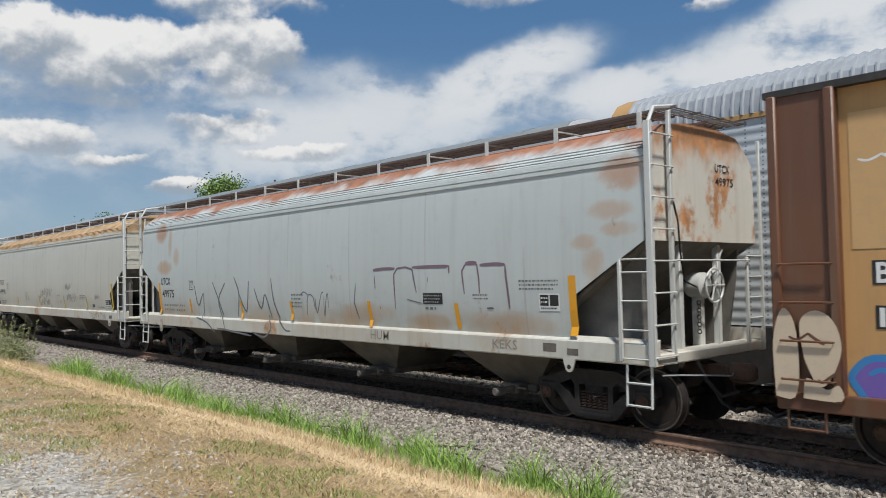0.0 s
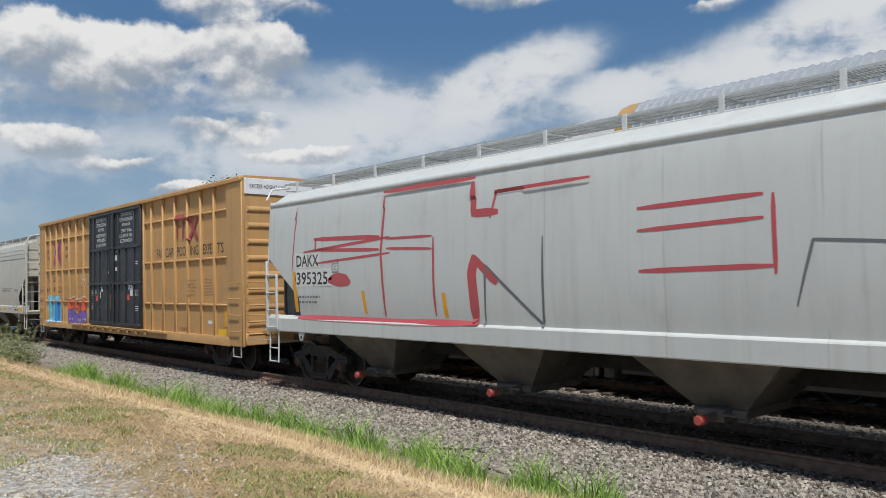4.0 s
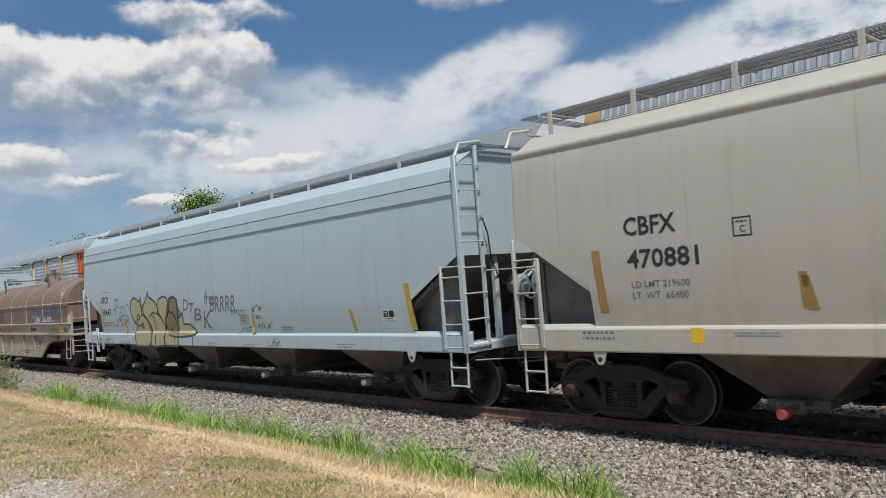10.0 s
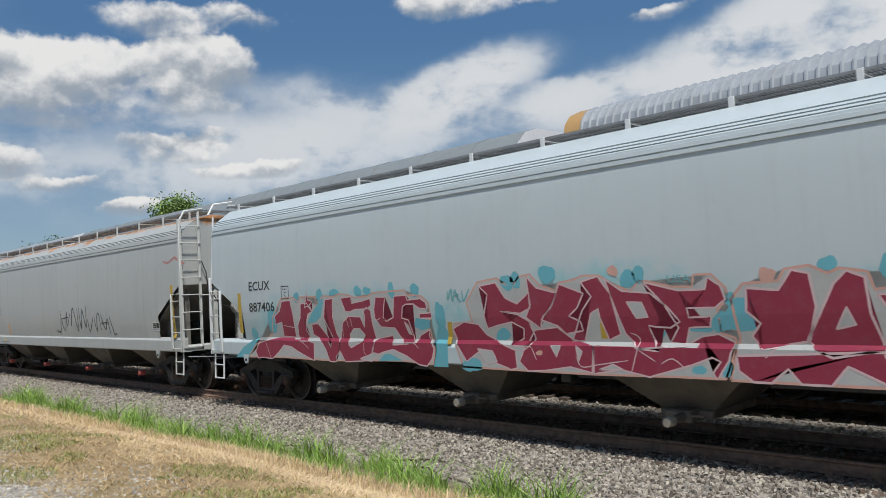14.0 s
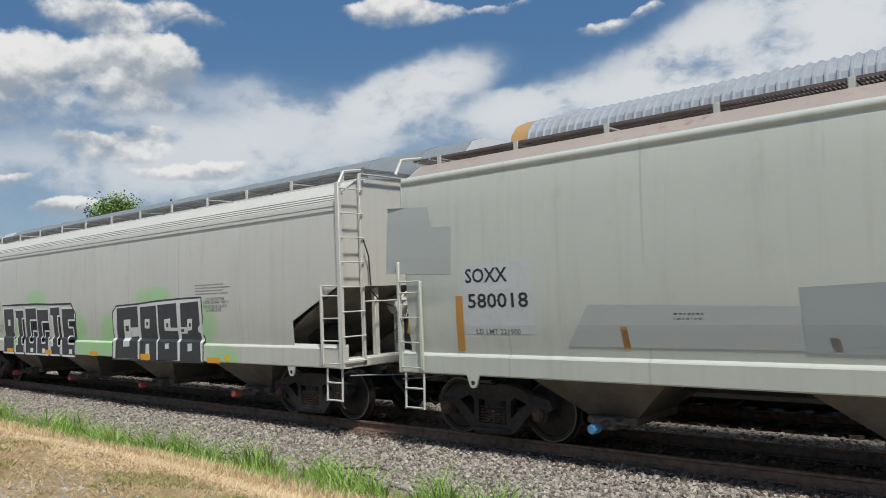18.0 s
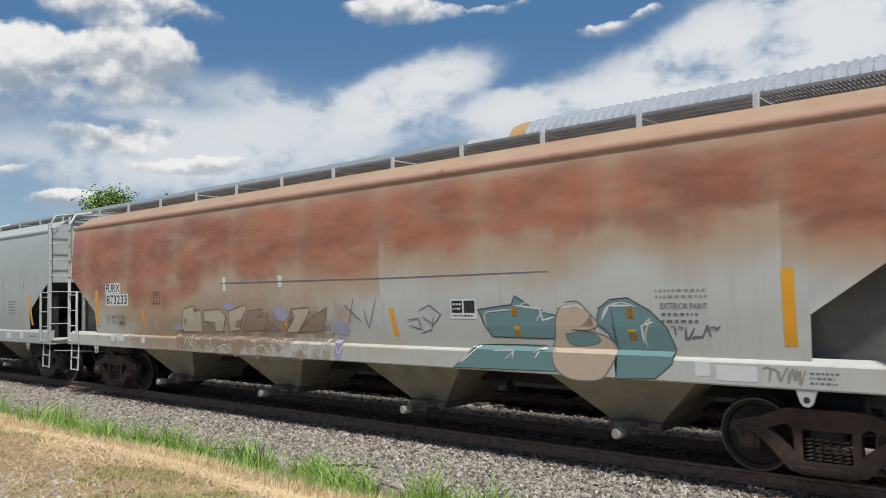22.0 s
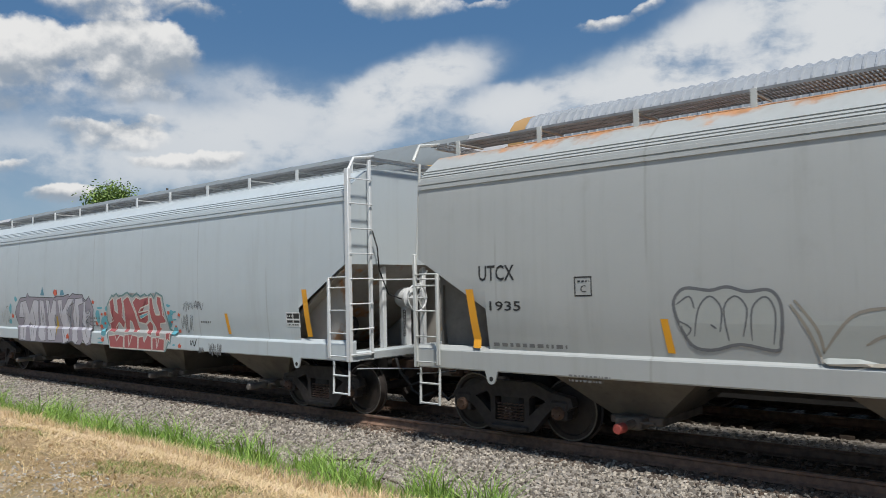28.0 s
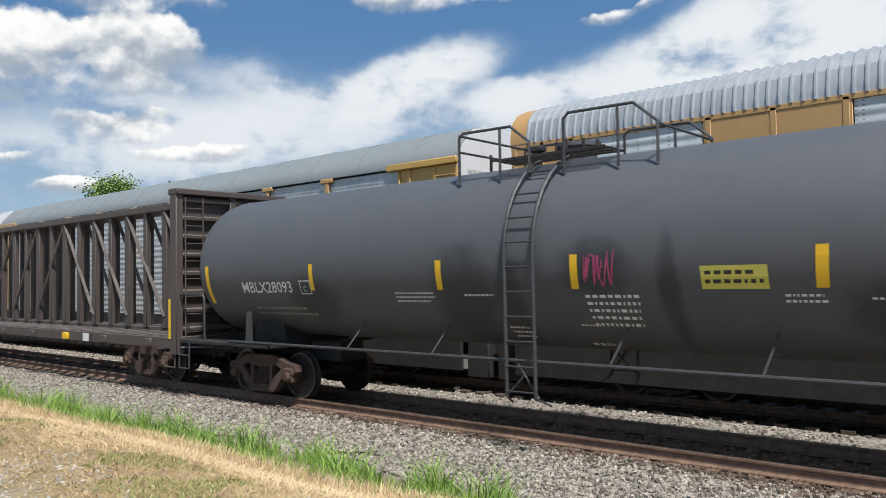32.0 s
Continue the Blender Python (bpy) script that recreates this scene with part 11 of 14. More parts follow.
sk.fill([(2.51, 1.29), (2.68, 1.29), (2.71, 1.05), (2.81, 1.28), (3.04, 1.27), (3.02, 1.0), (2.51, 1.0)], M_WASHRED, G_CREAMW, 0.03, 0.001)
sk.fill([(3.08, 1.31), (3.12, 1.44), (3.19, 1.4), (3.33, 1.44), (3.25, 1.35), (3.27, 1.21), (3.18, 1.27), (3.13, 1.22)], M_WASHRED, G_CREAMW, 0.03, 0.001)
sk.fill([(1.91, 1.78), (2.3, 1.86), (2.29, 1.81), (1.97, 1.71)], G_TEALB, G_CREAMW, 0.016, 0.004)
for i, (x, z, rx, rz) in enumerate([(-0.19, 1.75, 0.13, 0.15), (-0.07, 1.96, 0.14, 0.03), (0.16, 1.61, 0.18, 0.18), (0.15, 1.36, 0.11, 0.11), (0.28, 1.95, 0.07, 0.06), (3.2, 2.02, 0.09, 0.03), (3.25, 1.7, 0.12, 0.16), (3.46, 1.88, 0.07, 0.02), (3.45, 1.71, 0.06, 0.02), (3.46, 1.46, 0.09, 0.12), (3.34, 1.87, 0.07, 0.06), (-5.33, 2.21, 0.11, 0.07), (-5.75, 1.93, 0.1, 0.14), (-5.81, 1.55, 0.1, 0.08), (-0.55, 1.27, 0.06, 0.08), (0.01, 1.2, 0.17, 0.02), (-0.03, 1.1, 0.17, 0.02), (3.43, 1.15, 0.06, 0.02), (3.19, 1.59, 0.09, 0.09)]):
    sk.dab(x, z, rx, rz, G_TEALB, -0.003, i)
for x, z, r in [(-2.61, 2.37, 0.141), (-0.41, 2.11, 0.075), (0.04, 1.8, 0.057), (0.22, 1.81, 0.077), (-0.27, 1.57, 0.066), (-0.03, 1.5, 0.086), (0.09, 1.18, 0.099), (0.19, 1.58, 0.056), (3.21, 1.86, 0.062), (3.64, 1.82, 0.059), (3.48, 1.56, 0.042), (3.63, 1.46, 0.063), (3.68, 1.14, 0.076), (3.33, 1.65, 0.043), (2.82, 1.49, 0.041), (-1.88, 1.2, 0.105), (1.84, 1.47, 0.04), (-5.6, 1.71, 0.099)]:
    sk.shape([(x + r * (1.0 if k % 2 else 0.55) * math.cos(0.9 * x + 0.628 * k), z + 0.85 * r * (1.0 if k % 2 else 0.55) * math.sin(0.9 * x + 0.628 * k)) for k in range(10)], G_ORANGE, 0.0055, "spray_dab")
sk.scrawl(3.79, 4.21, 1.88, 2.11, 5, 0.013, M_SPRAYK, 1310, 0.002)
sk.scrawl(4.24, 4.60, 1.91, 2.13, 3, 0.018, M_SPRAYK, 1380, 0.002)
sk.scrawl(3.71, 4.17, 1.45, 1.85, 4, 0.014, M_SPRAYK, 1300, 0.002)
sk.scrawl(-6.49, -5.80, 1.39, 2.02, 3, 0.02, M_SPRAYT, 410, 0.002)
sk.scrawl(4.11, 4.33, 1.14, 1.31, 2, 0.025, M_BLACK, 1365, 0.002)
sk.scrawl(4.44, 4.62, 1.01, 1.14, 3, 0.02, M_SPRAYK, 1420, 0.002)
sk.scrawl(4.78, 5.27, 0.96, 1.26, 4, 0.025, M_SPRAYK, 1480, 0.002)
sk.bars(4.50, 4.93, 1.63, 1.72, 1, M_PRINT, 3)

# ---------------------------------------------------------------- other kinds of car
BOX_TAN = paint("boxcar_tan_paint", (0.53, 0.305, 0.12), 0.8, 0.14, grime_col=(0.22, 0.13, 0.07), rough=0.68, rust_col=(0.34, 0.16, 0.06), soft=0.3)
BOX_DOOR = paint("boxcar_black_door", (0.028, 0.031, 0.036), 0.4, grime_col=(0.11, 0.10, 0.09), rough=0.5)
BOX_BROWN = paint("faded_brown_paint", (0.155, 0.068, 0.036), 1.0, 0.45, rust_col=(0.12, 0.05, 0.03))
BOX_CREAM = decal("cream_panel", (0.58, 0.36, 0.16), 0.3)
G_SKYW = decal("pale_blue_outline", (0.42, 0.60, 0.66), 0.3)
G_LILACHAZE = haze_paint("lilac_overspray", (0.42, 0.38, 0.48), 0.7)
G_BLUE, G_SKY = decal("blue_spray", (0.04, 0.22, 0.50), 0.25), decal("light_blue_spray", (0.16, 0.48, 0.66), 0.3)


def grid_boxcar():
    """High boxcar with a grid of pressed ribs, double plug doors and corrugated ends."""
    car = thing("boxcar", "tan high-cube boxcar with black double doors and graffiti", "boxcar", "cars of the freight train")
    half, z0, z1 = 9.3, 0.9, 5.03
    b = Bag().cbox(-half + 0.05, half - 0.05, -1.46, 1.46, z0, z1, 0.01)
    part("body", b, BOX_TAN, car)
    part("roof", Bag().sweep([(-1.56, 5.03), (-1.56, 5.07), (-1.35, 5.09), (0, 5.12), (1.35, 5.09), (1.56, 5.07), (1.56, 5.03)], -half + 0.03, half - 0.03), BOX_TAN, car)
    for i in range(15):
        x = -half + 0.9 + 1.25 * i
        part("roof_rib", Bag().sweep([(-1.35, 5.085), (0, 5.115), (1.35, 5.085), (1.35, 5.11), (0, 5.14), (-1.35, 5.11)], x - 0.05, x + 0.05), BOX_TAN, car)
    right = [3.23, 4.14, 5.03, 5.92, 6.8, 7.64, 8.46]
    left = [-8.72, -7.8, -6.95, -6.12, -5.24, -4.35, -3.46]
    for sy in (-1, 1):
        for x in right + left + [-2.62, 2.6]:
            part("side_post", Bag().cbox(x - 0.045, x + 0.045, sy * 1.49 - 0.055, sy * 1.49 + 0.055, z0, z1, 0.03), BOX_TAN, car)
        for xs in (right + [2.6], left + [-2.62]):
            xs = sorted(xs)
            for a, c in zip(xs[:-1], xs[1:]):
                for z in (4.29, 3.03, 1.77):
                    part("side_rib", Bag().cbox(a + 0.045, c - 0.045, sy * 1.475 - 0.04, sy * 1.475 + 0.04, z - 0.04, z + 0.03, 0.024), BOX_TAN, car)
        for s in (-1, 1):
            x = s * (half - 0.42)
            part("corner_panel", Bag().cbox(x - 0.42, x + 0.42, sy * 1.50 - 0.05, sy * 1.50 + 0.05, 0.72, z1, 0.02), BOX_TAN, car)
        part("side_sill", Bag().sweep([(sy * 1.42, 0.95), (sy * 1.56, 0.95), (sy * 1.58, 0.9), (sy * 1.58, 0.72), (sy * 1.5, 0.70), (sy * 1.42, 0.75)], -8.6, 8.6), BOX_TAN, car)
        part("eave", Bag().cbox(-half, half, sy * 1.53 - 0.07, sy * 1.53 + 0.07, 4.93, 5.05, 0.02), BOX_TAN, car)
    for k in range(9):
        x = -3.2 + 0.78 * k
        part("sill_bracket", Bag().slab([(x - 0.1, 0.93), (x + 0.1, 0.93), (x + 0.07, 0.80), (x - 0.07, 0.80)], -1.66, -1.55), BOX_TAN, car)
    # plug doors, near side and far side
    for sy in (-1, 1):
        for a, c in ((-2.5, -0.06), (0.0, 2.48)):
            d = part("door", Bag().cbox(a, c, sy * 1.52 - 0.05, sy * 1.52 + 0.05, 1.0, 4.9, 0.012), BOX_DOOR, car)
            for x in (a + 0.06, a + 0.5, a + 1.05 if a < -1 else a + 1.15, c - 0.55, c - 0.06):
                edge = x in (a + 0.06, c - 0.06)
                part("door_post", Bag().cbox(x - 0.05, x + 0.05, sy * 1.575 - 0.035, sy * 1.575 + 0.035, 1.0, 4.9 if edge else (3.6 if (x > a + 0.8 and x < c - 0.8) else 4.9), 0.012), BOX_DOOR, d)
            for z in (1.05, 2.42, 3.62, 4.85):
                part("door_rib", Bag().cbox(a, c, sy * 1.585 - 0.04, sy * 1.585 + 0.04, z - 0.05, z + 0.05, 0.016), BOX_DOOR, d)
            part("locking_bar", Bag().rod((c - 0.16 if a < -1 else a + 0.16, sy * 1.64, 1.05), (c - 0.16 if a < -1 else a + 0.16, sy * 1.64, 4.85), 0.028, 8), BOX_DOOR, d)
        part("door_track", Bag().cbox(-4.6, 4.6, sy * 1.62 - 0.04, sy * 1.62 + 0.04, 0.88, 0.95, 0.01), BOX_TAN, car)
    # ends: pressed horizontal corrugations under a white band
    M_ENDW = RACK_WHITE
    for s in (-1, 1):
        x = s * (half - 0.05)
        for k in range(8):
            z = 1.2 + 0.42 * k
            w = Bag().add([(x, -1.38, z), (x, 1.38, z), (x, 1.38, z + 0.17), (x, -1.38, z + 0.17), (x + s * 0.035, -1.34, z + 0.05), (x + s * 0.035, 1.34, z + 0.05), (x + s * 0.035, 1.34, z + 0.12), (x + s * 0.035, -1.34, z + 0.12)],
                          [(0, 1, 5, 4), (1, 2, 6, 5), (2, 3, 7, 6), (3, 0, 4, 7), (4, 5, 6, 7)])
            part("end_corrugation", w, BOX_TAN, car)
        part("end_band", Bag().cbox(min(x, x + s * 0.03), max(x, x + s * 0.03), -1.45, 1.45, 4.62, 5.03, 0.005), M_ENDW, car)
        part("end_sill", Bag().cbox(min(x - s * 0.3, x + s * 0.08), max(x - s * 0.3, x + s * 0.08), -1.45, 1.45, 0.75, 1.05, 0.02), BOX_TAN, car)
        b = Bag()
        for i in range(4):
            z = 1.1 + 0.42 * i
            part("grab_iron", Bag().path([(s * (half - 0.65), -1.53, z), (s * (half - 0.65), -1.60, z), (s * (half - 0.1), -1.60, z), (s * (half - 0.1), -1.53, z)], 0.013), BOX_TAN, car)
            part("grab_iron", Bag().path([(x + s * 0.05, -1.4, z), (x + s * 0.12, -1.4, z), (x + s * 0.12, -0.9, z), (x + s * 0.05, -0.9, z)], 0.013), BOX_TAN, car)
        b = Bag()
        for xx in (s * (half - 0.12), s * (half - 0.55)):
            b.rod((xx, -1.52, 0.8), (xx, -1.52, 0.45), 0.018, 6)
        b.rod((s * (half - 0.12), -1.52, 0.46), (s * (half - 0.55), -1.52, 0.46), 0.018, 6)
        part("sill_step", b, M_GALV, car)
        part("crossover_platform", grating(min(x, x + s * 0.3), max(x, x + s * 0.3), -0.95, 0.95, 1.12, 0.05), M_GALV, car)
    b = Bag().ring((half + 0.2, 0.35, 2.1), (1, 0, 0), 0.26, 0.018, 22, 6).rod((half, 0.35, 2.1), (half + 0.2, 0.35, 2.1), 0.03, 8)
    part("brake_wheel", b, BOX_BROWN, car)
    part("brake_gear", Bag().cbox(half, half + 0.16, 0.2, 0.5, 1.85, 2.35, 0.04), BOX_BROWN, car)
    part("centre_sill", Bag().box(-half + 0.5, half - 0.5, -0.25, 0.25, 0.62, 0.92), M_UNDER, car)
    trucks(car, (-7.15, 7.2))
    couplers(car, half + 0.1)
    # writing and paint on the near side
    sk = Skin(car, lambda z: 1.461 if not any(abs(z + 0.005 - q) < 0.04 for q in (4.29, 3.03, 1.77)) else 1.516, 0.002, right + left + [-2.62, 2.6], 0.085)
    sd = Skin(car, lambda z: 1.571, 0.002)
    for a, c, z, s in ((-8.45, -7.96, 3.74, "next"), (-8.42, -7.98, 3.50, "load"), (-5.9, -5.34, 3.74, "any"), (-5.88, -5.33, 3.50, "road")):
        sk.text(s, a, z, 0.2, c - a, M_BLACK, 0.004, 0.12)
    # crossed-track emblem as plain bands
    sw = Skin(car, lambda z: 1.461, 0.002)
    for q in (-1, 1):
        sw.line([(-6.91 + q * 0.60, 4.16), (-6.91 + q * 0.22, 3.76), (-6.91 + q * 0.60, 3.36)], 0.17, M_EMB_R, 0.005, "emblem_band", False)
        sw.line([(-6.91 + q * 0.36, 4.28), (-6.91, 3.92), (-6.91 - q * 0.02, 3.90)], 0.12, M_EMB_R, 0.005, "emblem_band", False)
        sw.line([(-6.91 + q * 0.36, 3.24), (-6.91, 3.60), (-6.91 - q * 0.02, 3.62)], 0.12, M_EMB_R, 0.005, "emblem_band", False)
    sw.line([(-7.42, 4.30), (-6.95, 3.80), (-6.42, 3.22)], 0.17, M_EMB_B, 0.003, "emblem_band", False)
    sw.line([(-6.40, 4.30), (-6.88, 3.80), (-7.40, 3.22)], 0.17, M_EMB_B, 0.0035, "emblem_band", False)
    sk.block(-6.99, -6.91, 3.66, 3.86, M_EMB_B, 0.0, "emblem_band", 0.004)
    for s, a, c in (("TB", -8.46, -7.98), ("OX", -7.62, -7.12)):
        sk.text(s, a, 2.53, 0.26, c - a, M_BLACK, 0.006, name="reporting_mark")
    for s, a, c in (("66", -8.48, -8.0), ("48", -7.55, -7.08), ("20", -6.8, -6.25)):
        sk.text(s, a, 2.12, 0.26, c - a, M_BLACK, 0.006, name="car_number")
    sk.border(-6.62, -6.34, 2.55, 2.8, 0.018, M_BLACK)
    slogan = (("RAIL", 3.55, 4.05), ("CAR", 4.22, 4.85), ("POOL", 5.1, 5.85), ("ING", 6.0, 6.55), ("EXPER", 6.86, 7.58), ("TS", 7.72, 8.12))
    for s, a, c in slogan:
        sk.text(s, a, 3.16, 0.28, c - a, M_BLACK, 0.002)
    # red crest over the slogan, as plain bars
    for a, c, z, h in ((4.95, 5.75, 4.25, 0.13), (5.1, 5.2, 3.68, 0.58), (5.5, 5.62, 3.68, 0.58), (5.75, 6.3, 4.16, 0.1)):
        sk.block(a, c, z, z + h, M_MAROON, name="crest_bar", extra=0.05)
    sk.line([(5.98, 4.22), (6.55, 3.6)], 0.13, M_MAROON, 0.05, "crest_bar", False)
    sk.line([(6.55, 4.22), (5.98, 3.6)], 0.13, M_MAROON, 0.05, "crest_bar", False)
    for lines, x, w, z in ((("CLOSE THIS DOOR", "BEFORE CLOSING", "MAIN DOOR"), -1.78, 1.05, 4.62), (("CIERRE ESTA PUERTA", "ANTES DE CERRAR", "LA PUERTA PRINCIPAL"), -1.8, 1.1, 4.08),
                           (("CLOSE AND LOCK", "BOTH DOORS BEFORE", "MOVING CAR"), 0.62, 1.2, 4.66), (("CIERRE Y PONGA", "EL SEGURO EN AMBAS", "PUERTAS ANTES DE"), 0.6, 1.25, 4.12)):
        for i, s in enumerate(lines):
            ww = w * len(s) / max(len(q) for q in lines)
            sd.text(s, x + (w - ww) / 2, z - 0.17 * i, 0.11, ww, M_WHITE, 0.008)
    sd.text("SECURITY", 0.12, 3.46, 0.07, 0.34, M_WHITE)
    for x, z, w, h in ((-0.6, 2.76, 0.27, 0.1), (0.14, 3.2, 0.3, 0.18), (0.16, 2.85, 0.3, 0.12), (-1.55, 1.92, 0.24, 0.22), (-1.5, 1.58, 0.12, 0.08), (1.55, 2.0, 0.26, 0.26)):
        sd.block(x, x + w, z, z + h, M_WHITE)
    for x, z in ((-1.84, 1.82), (1.3, 1.86)):
        sd.block(x, x + 0.2, z, z + 0.18, M_ORED, extra=0.002)
    sd.block(-1.5, -1.36, 1.97, 2.08, M_ORED, extra=0.003)
    for x, z, a in ((-1.5, 2.26, 0.5), (-1.2, 2.24, -0.5), (1.5, 2.3, 0.5), (1.75, 2.28, -0.5)):
        sd.line([(x - 0.1, z - 0.08), (x, z), (x + 0.1, z + 0.12 * a)], 0.09, M_WHITE, 0.002, "arrow_mark", False)
        sd.line([(x - 0.1, z + 0.1), (x + 0.08, z - 0.1)], 0.07, M_WHITE, 0.002, "arrow_mark", False)
    for a, c, z0_, z1_, r in ((-2.3, -1.75, 2.0, 2.2, 4), (-2.3, -2.05, 1.5, 1.75, 3), (1.95, 2.35, 2.0, 2.2, 3), (2.0, 2.3, 1.5, 1.7, 3), (1.9, 2.35, 3.0, 3.15, 2)):
        sd.bars(a, c, z0_, z1_, r, M_WHITE, r)
    sd.block(-0.42, -0.3, 1.56, 2.06, M_AMBER, 0.02, "reflector")
    sd.block(0.42, 0.53, 1.5, 2.0, M_AMBER, 0.02, "reflector")
    # graffiti along the foot of the side
    se = Skin(car, lambda z: 1.461 if z > 0.95 else 1.582, 0.003, right + left + [-2.62, 2.6], 0.085)
    se.fill([(-8.68, 1.52), (-8.14, 1.57), (-8.05, 0.96), (-8.64, 0.96)], BOX_CREAM, None, 0.024, -0.002, False)
    se.fill([(-6.05, 1.56), (-5.25, 1.66), (-5.17, 0.96), (-5.8, 0.96), (-5.97, 1.23)], BOX_CREAM, None, 0.024, -0.002, False)
    se.fill([(-3.26, 1.7), (-2.73, 1.72), (-2.76, 1.17), (-3.29, 1.08)], BOX_CREAM, None, 0.024, -0.002, False)
    se.fill([(-2.98, 1.65), (-2.86, 1.61), (-2.89, 1.22), (-2.97, 1.17)], M_OCHRE, None, 0.024, 0.0, False)
    se.fill([(-6.97, 1.89), (-6.46, 2.05), (-6.19, 1.93), (-6.32, 1.64), (-6.78, 1.63)], G_LILACHAZE, None, 0.024, -0.001, True)
    se.fill([(-8.45, 1.68), (-8.28, 1.94), (-7.9, 2.03), (-7.53, 1.91), (-7.37, 1.62), (-7.33, 0.96), (-8.02, 0.96), (-8.13, 1.23)], G_SKY, G_SKYW, 0.03, 0.001, True)
    se.fill([(-8.11, 1.61), (-7.86, 1.78), (-7.6, 1.62), (-7.56, 1.16), (-7.86, 1.05), (-8.06, 1.28)], G_TEALB, None, 0.024, 0.004, True)
    se.fill([(-7.29, 1.53), (-7.14, 1.86), (-6.8, 1.98), (-6.55, 1.88), (-6.38, 1.47), (-6.44, 0.96), (-6.6, 0.96), (-6.99, 0.96), (-7.23, 1.08)], G_SKY, G_SKYW, 0.03, 0.002, True)
    se.fill([(-7.12, 1.54), (-6.95, 1.79), (-6.68, 1.74), (-6.57, 1.37), (-6.64, 0.96), (-6.93, 0.96), (-7.08, 1.18)], G_BLUE, None, 0.024, 0.005, True)
    se.line(se.curve([(-8.04, 1.14), (-7.96, 0.96), (-7.86, 1.13), (-7.78, 0.96)], 4), 0.025, M_WHITE, 0.008)
    se.line(se.curve([(-7.71, 1.11), (-7.72, 0.96), (-7.54, 1.07), (-7.46, 0.96)], 4), 0.025, M_WHITE, 0.008)
    se.fill([(-5.23, 1.24), (-5.17, 1.49), (-4.81, 1.57), (-4.54, 1.52), (-4.37, 1.36), (-4.18, 1.21), (-4.22, 0.98), (-5.11, 0.96), (-5.22, 1.08)], G_PURPLE, M_SPRAYK2, 0.024, 0.002, True)
    se.fill([(-4.19, 1.2), (-4.11, 1.41), (-3.63, 1.46), (-3.31, 1.41), (-3.25, 1.2), (-3.29, 1.01), (-4.12, 0.96)], G_PURPLE, M_SPRAYK2, 0.024, 0.004, True)
    se.fill([(-5.36, 1.79), (-5.13, 1.84), (-4.76, 1.9), (-4.63, 1.83), (-4.45, 1.8), (-4.37, 1.66), (-4.34, 1.4), (-4.56, 1.53), (-4.86, 1.51), (-5.15, 1.44), (-5.29, 1.53)], G_ORANGE, M_SPRAYK2, 0.024, 0.006, False)
    se.fill([(-4.41, 1.8), (-4.07, 1.83), (-3.92, 1.68), (-3.99, 1.44), (-4.19, 1.33), (-4.3, 1.51)], G_ORANGE, M_SPRAYK2, 0.024, 0.008, False)
    se.fill([(-3.95, 1.73), (-3.7, 1.89), (-3.38, 1.88), (-3.22, 1.81), (-3.21, 1.61), (-3.33, 1.4), (-3.61, 1.44), (-3.95, 1.37)], G_ORANGE, M_SPRAYK2, 0.024, 0.01, False)
    se.line(se.curve([(-5.13, 1.73), (-4.78, 1.79), (-4.51, 1.7)], 4), 0.02, M_SPRAYK2, 0.013)
    se.line(se.curve([(-4.29, 1.69), (-4.09, 1.74), (-4.02, 1.64)], 4), 0.02, M_SPRAYK2, 0.013)
    se.line(se.curve([(-3.82, 1.69), (-3.57, 1.79), (-3.3, 1.74)], 4), 0.02, M_SPRAYK2, 0.013)
    se.fill([(-5.06, 1.07), (-4.96, 1.15), (-4.87, 1.09), (-4.97, 1.01)], G_CREAM, M_SPRAYK2, 0.012, 0.012, True)
    se.fill([(-4.69, 1.1), (-4.59, 1.21), (-4.5, 1.11), (-4.6, 1.01)], G_CREAM, M_SPRAYK2, 0.012, 0.012, True)
    se.fill([(-4.24, 1.08), (-4.17, 1.17), (-4.12, 1.09), (-4.18, 0.99)], G_CREAM, M_SPRAYK2, 0.012, 0.012, True)
    se.fill([(-4.11, 1.07), (-4.02, 1.15), (-3.94, 1.08), (-4.03, 1.0)], G_CREAM, M_SPRAYK2, 0.012, 0.012, True)
    se.fill([(-3.42, 1.11), (-3.34, 1.21), (-3.28, 1.11), (-3.35, 1.01)], G_CREAM, M_SPRAYK2, 0.012, 0.012, True)
    se.line(se.curve([(-5.38, 1.84), (-5.07, 1.9), (-4.73, 1.97), (-4.41, 1.86), (-3.99, 1.89), (-3.68, 1.95), (-3.37, 1.95), (-3.17, 1.84)], 4), 0.035, G_CREAMW, 0.001)
    se.line(se.curve([(-4.04, 2.96), (-3.95, 2.73), (-3.58, 2.51), (-3.32, 2.68), (-3.21, 2.82)], 4), 0.028, G_CREAM, 0.002)
    se.line(se.curve([(-3.8, 2.75), (-3.48, 2.76), (-3.21, 2.82)], 4), 0.028, G_CREAM, 0.002)
    se.line(se.curve([(-3.91, 2.59), (-3.85, 2.4), (-4.05, 2.3)], 4), 0.028, G_CREAM, 0.002)
    se.line(se.curve([(-3.44, 2.65), (-3.32, 2.38), (-3.21, 2.28)], 4), 0.028, G_CREAM, 0.002)
    se.line(se.curve([(-3.93, 2.86), (-3.69, 2.72), (-3.41, 2.79)], 4), 0.028, G_CREAM, 0.002)
    se.line(se.curve([(-3.88, 3.26), (-3.84, 3.07), (-3.68, 2.89)], 4), 0.03, M_SPRAYBR, 0.002)
    se.line(se.curve([(-4.04, 1.68), (-4.04, 1.98), (-4.07, 2.17)], 4), 0.018, G_ORANGE, 0.0015)
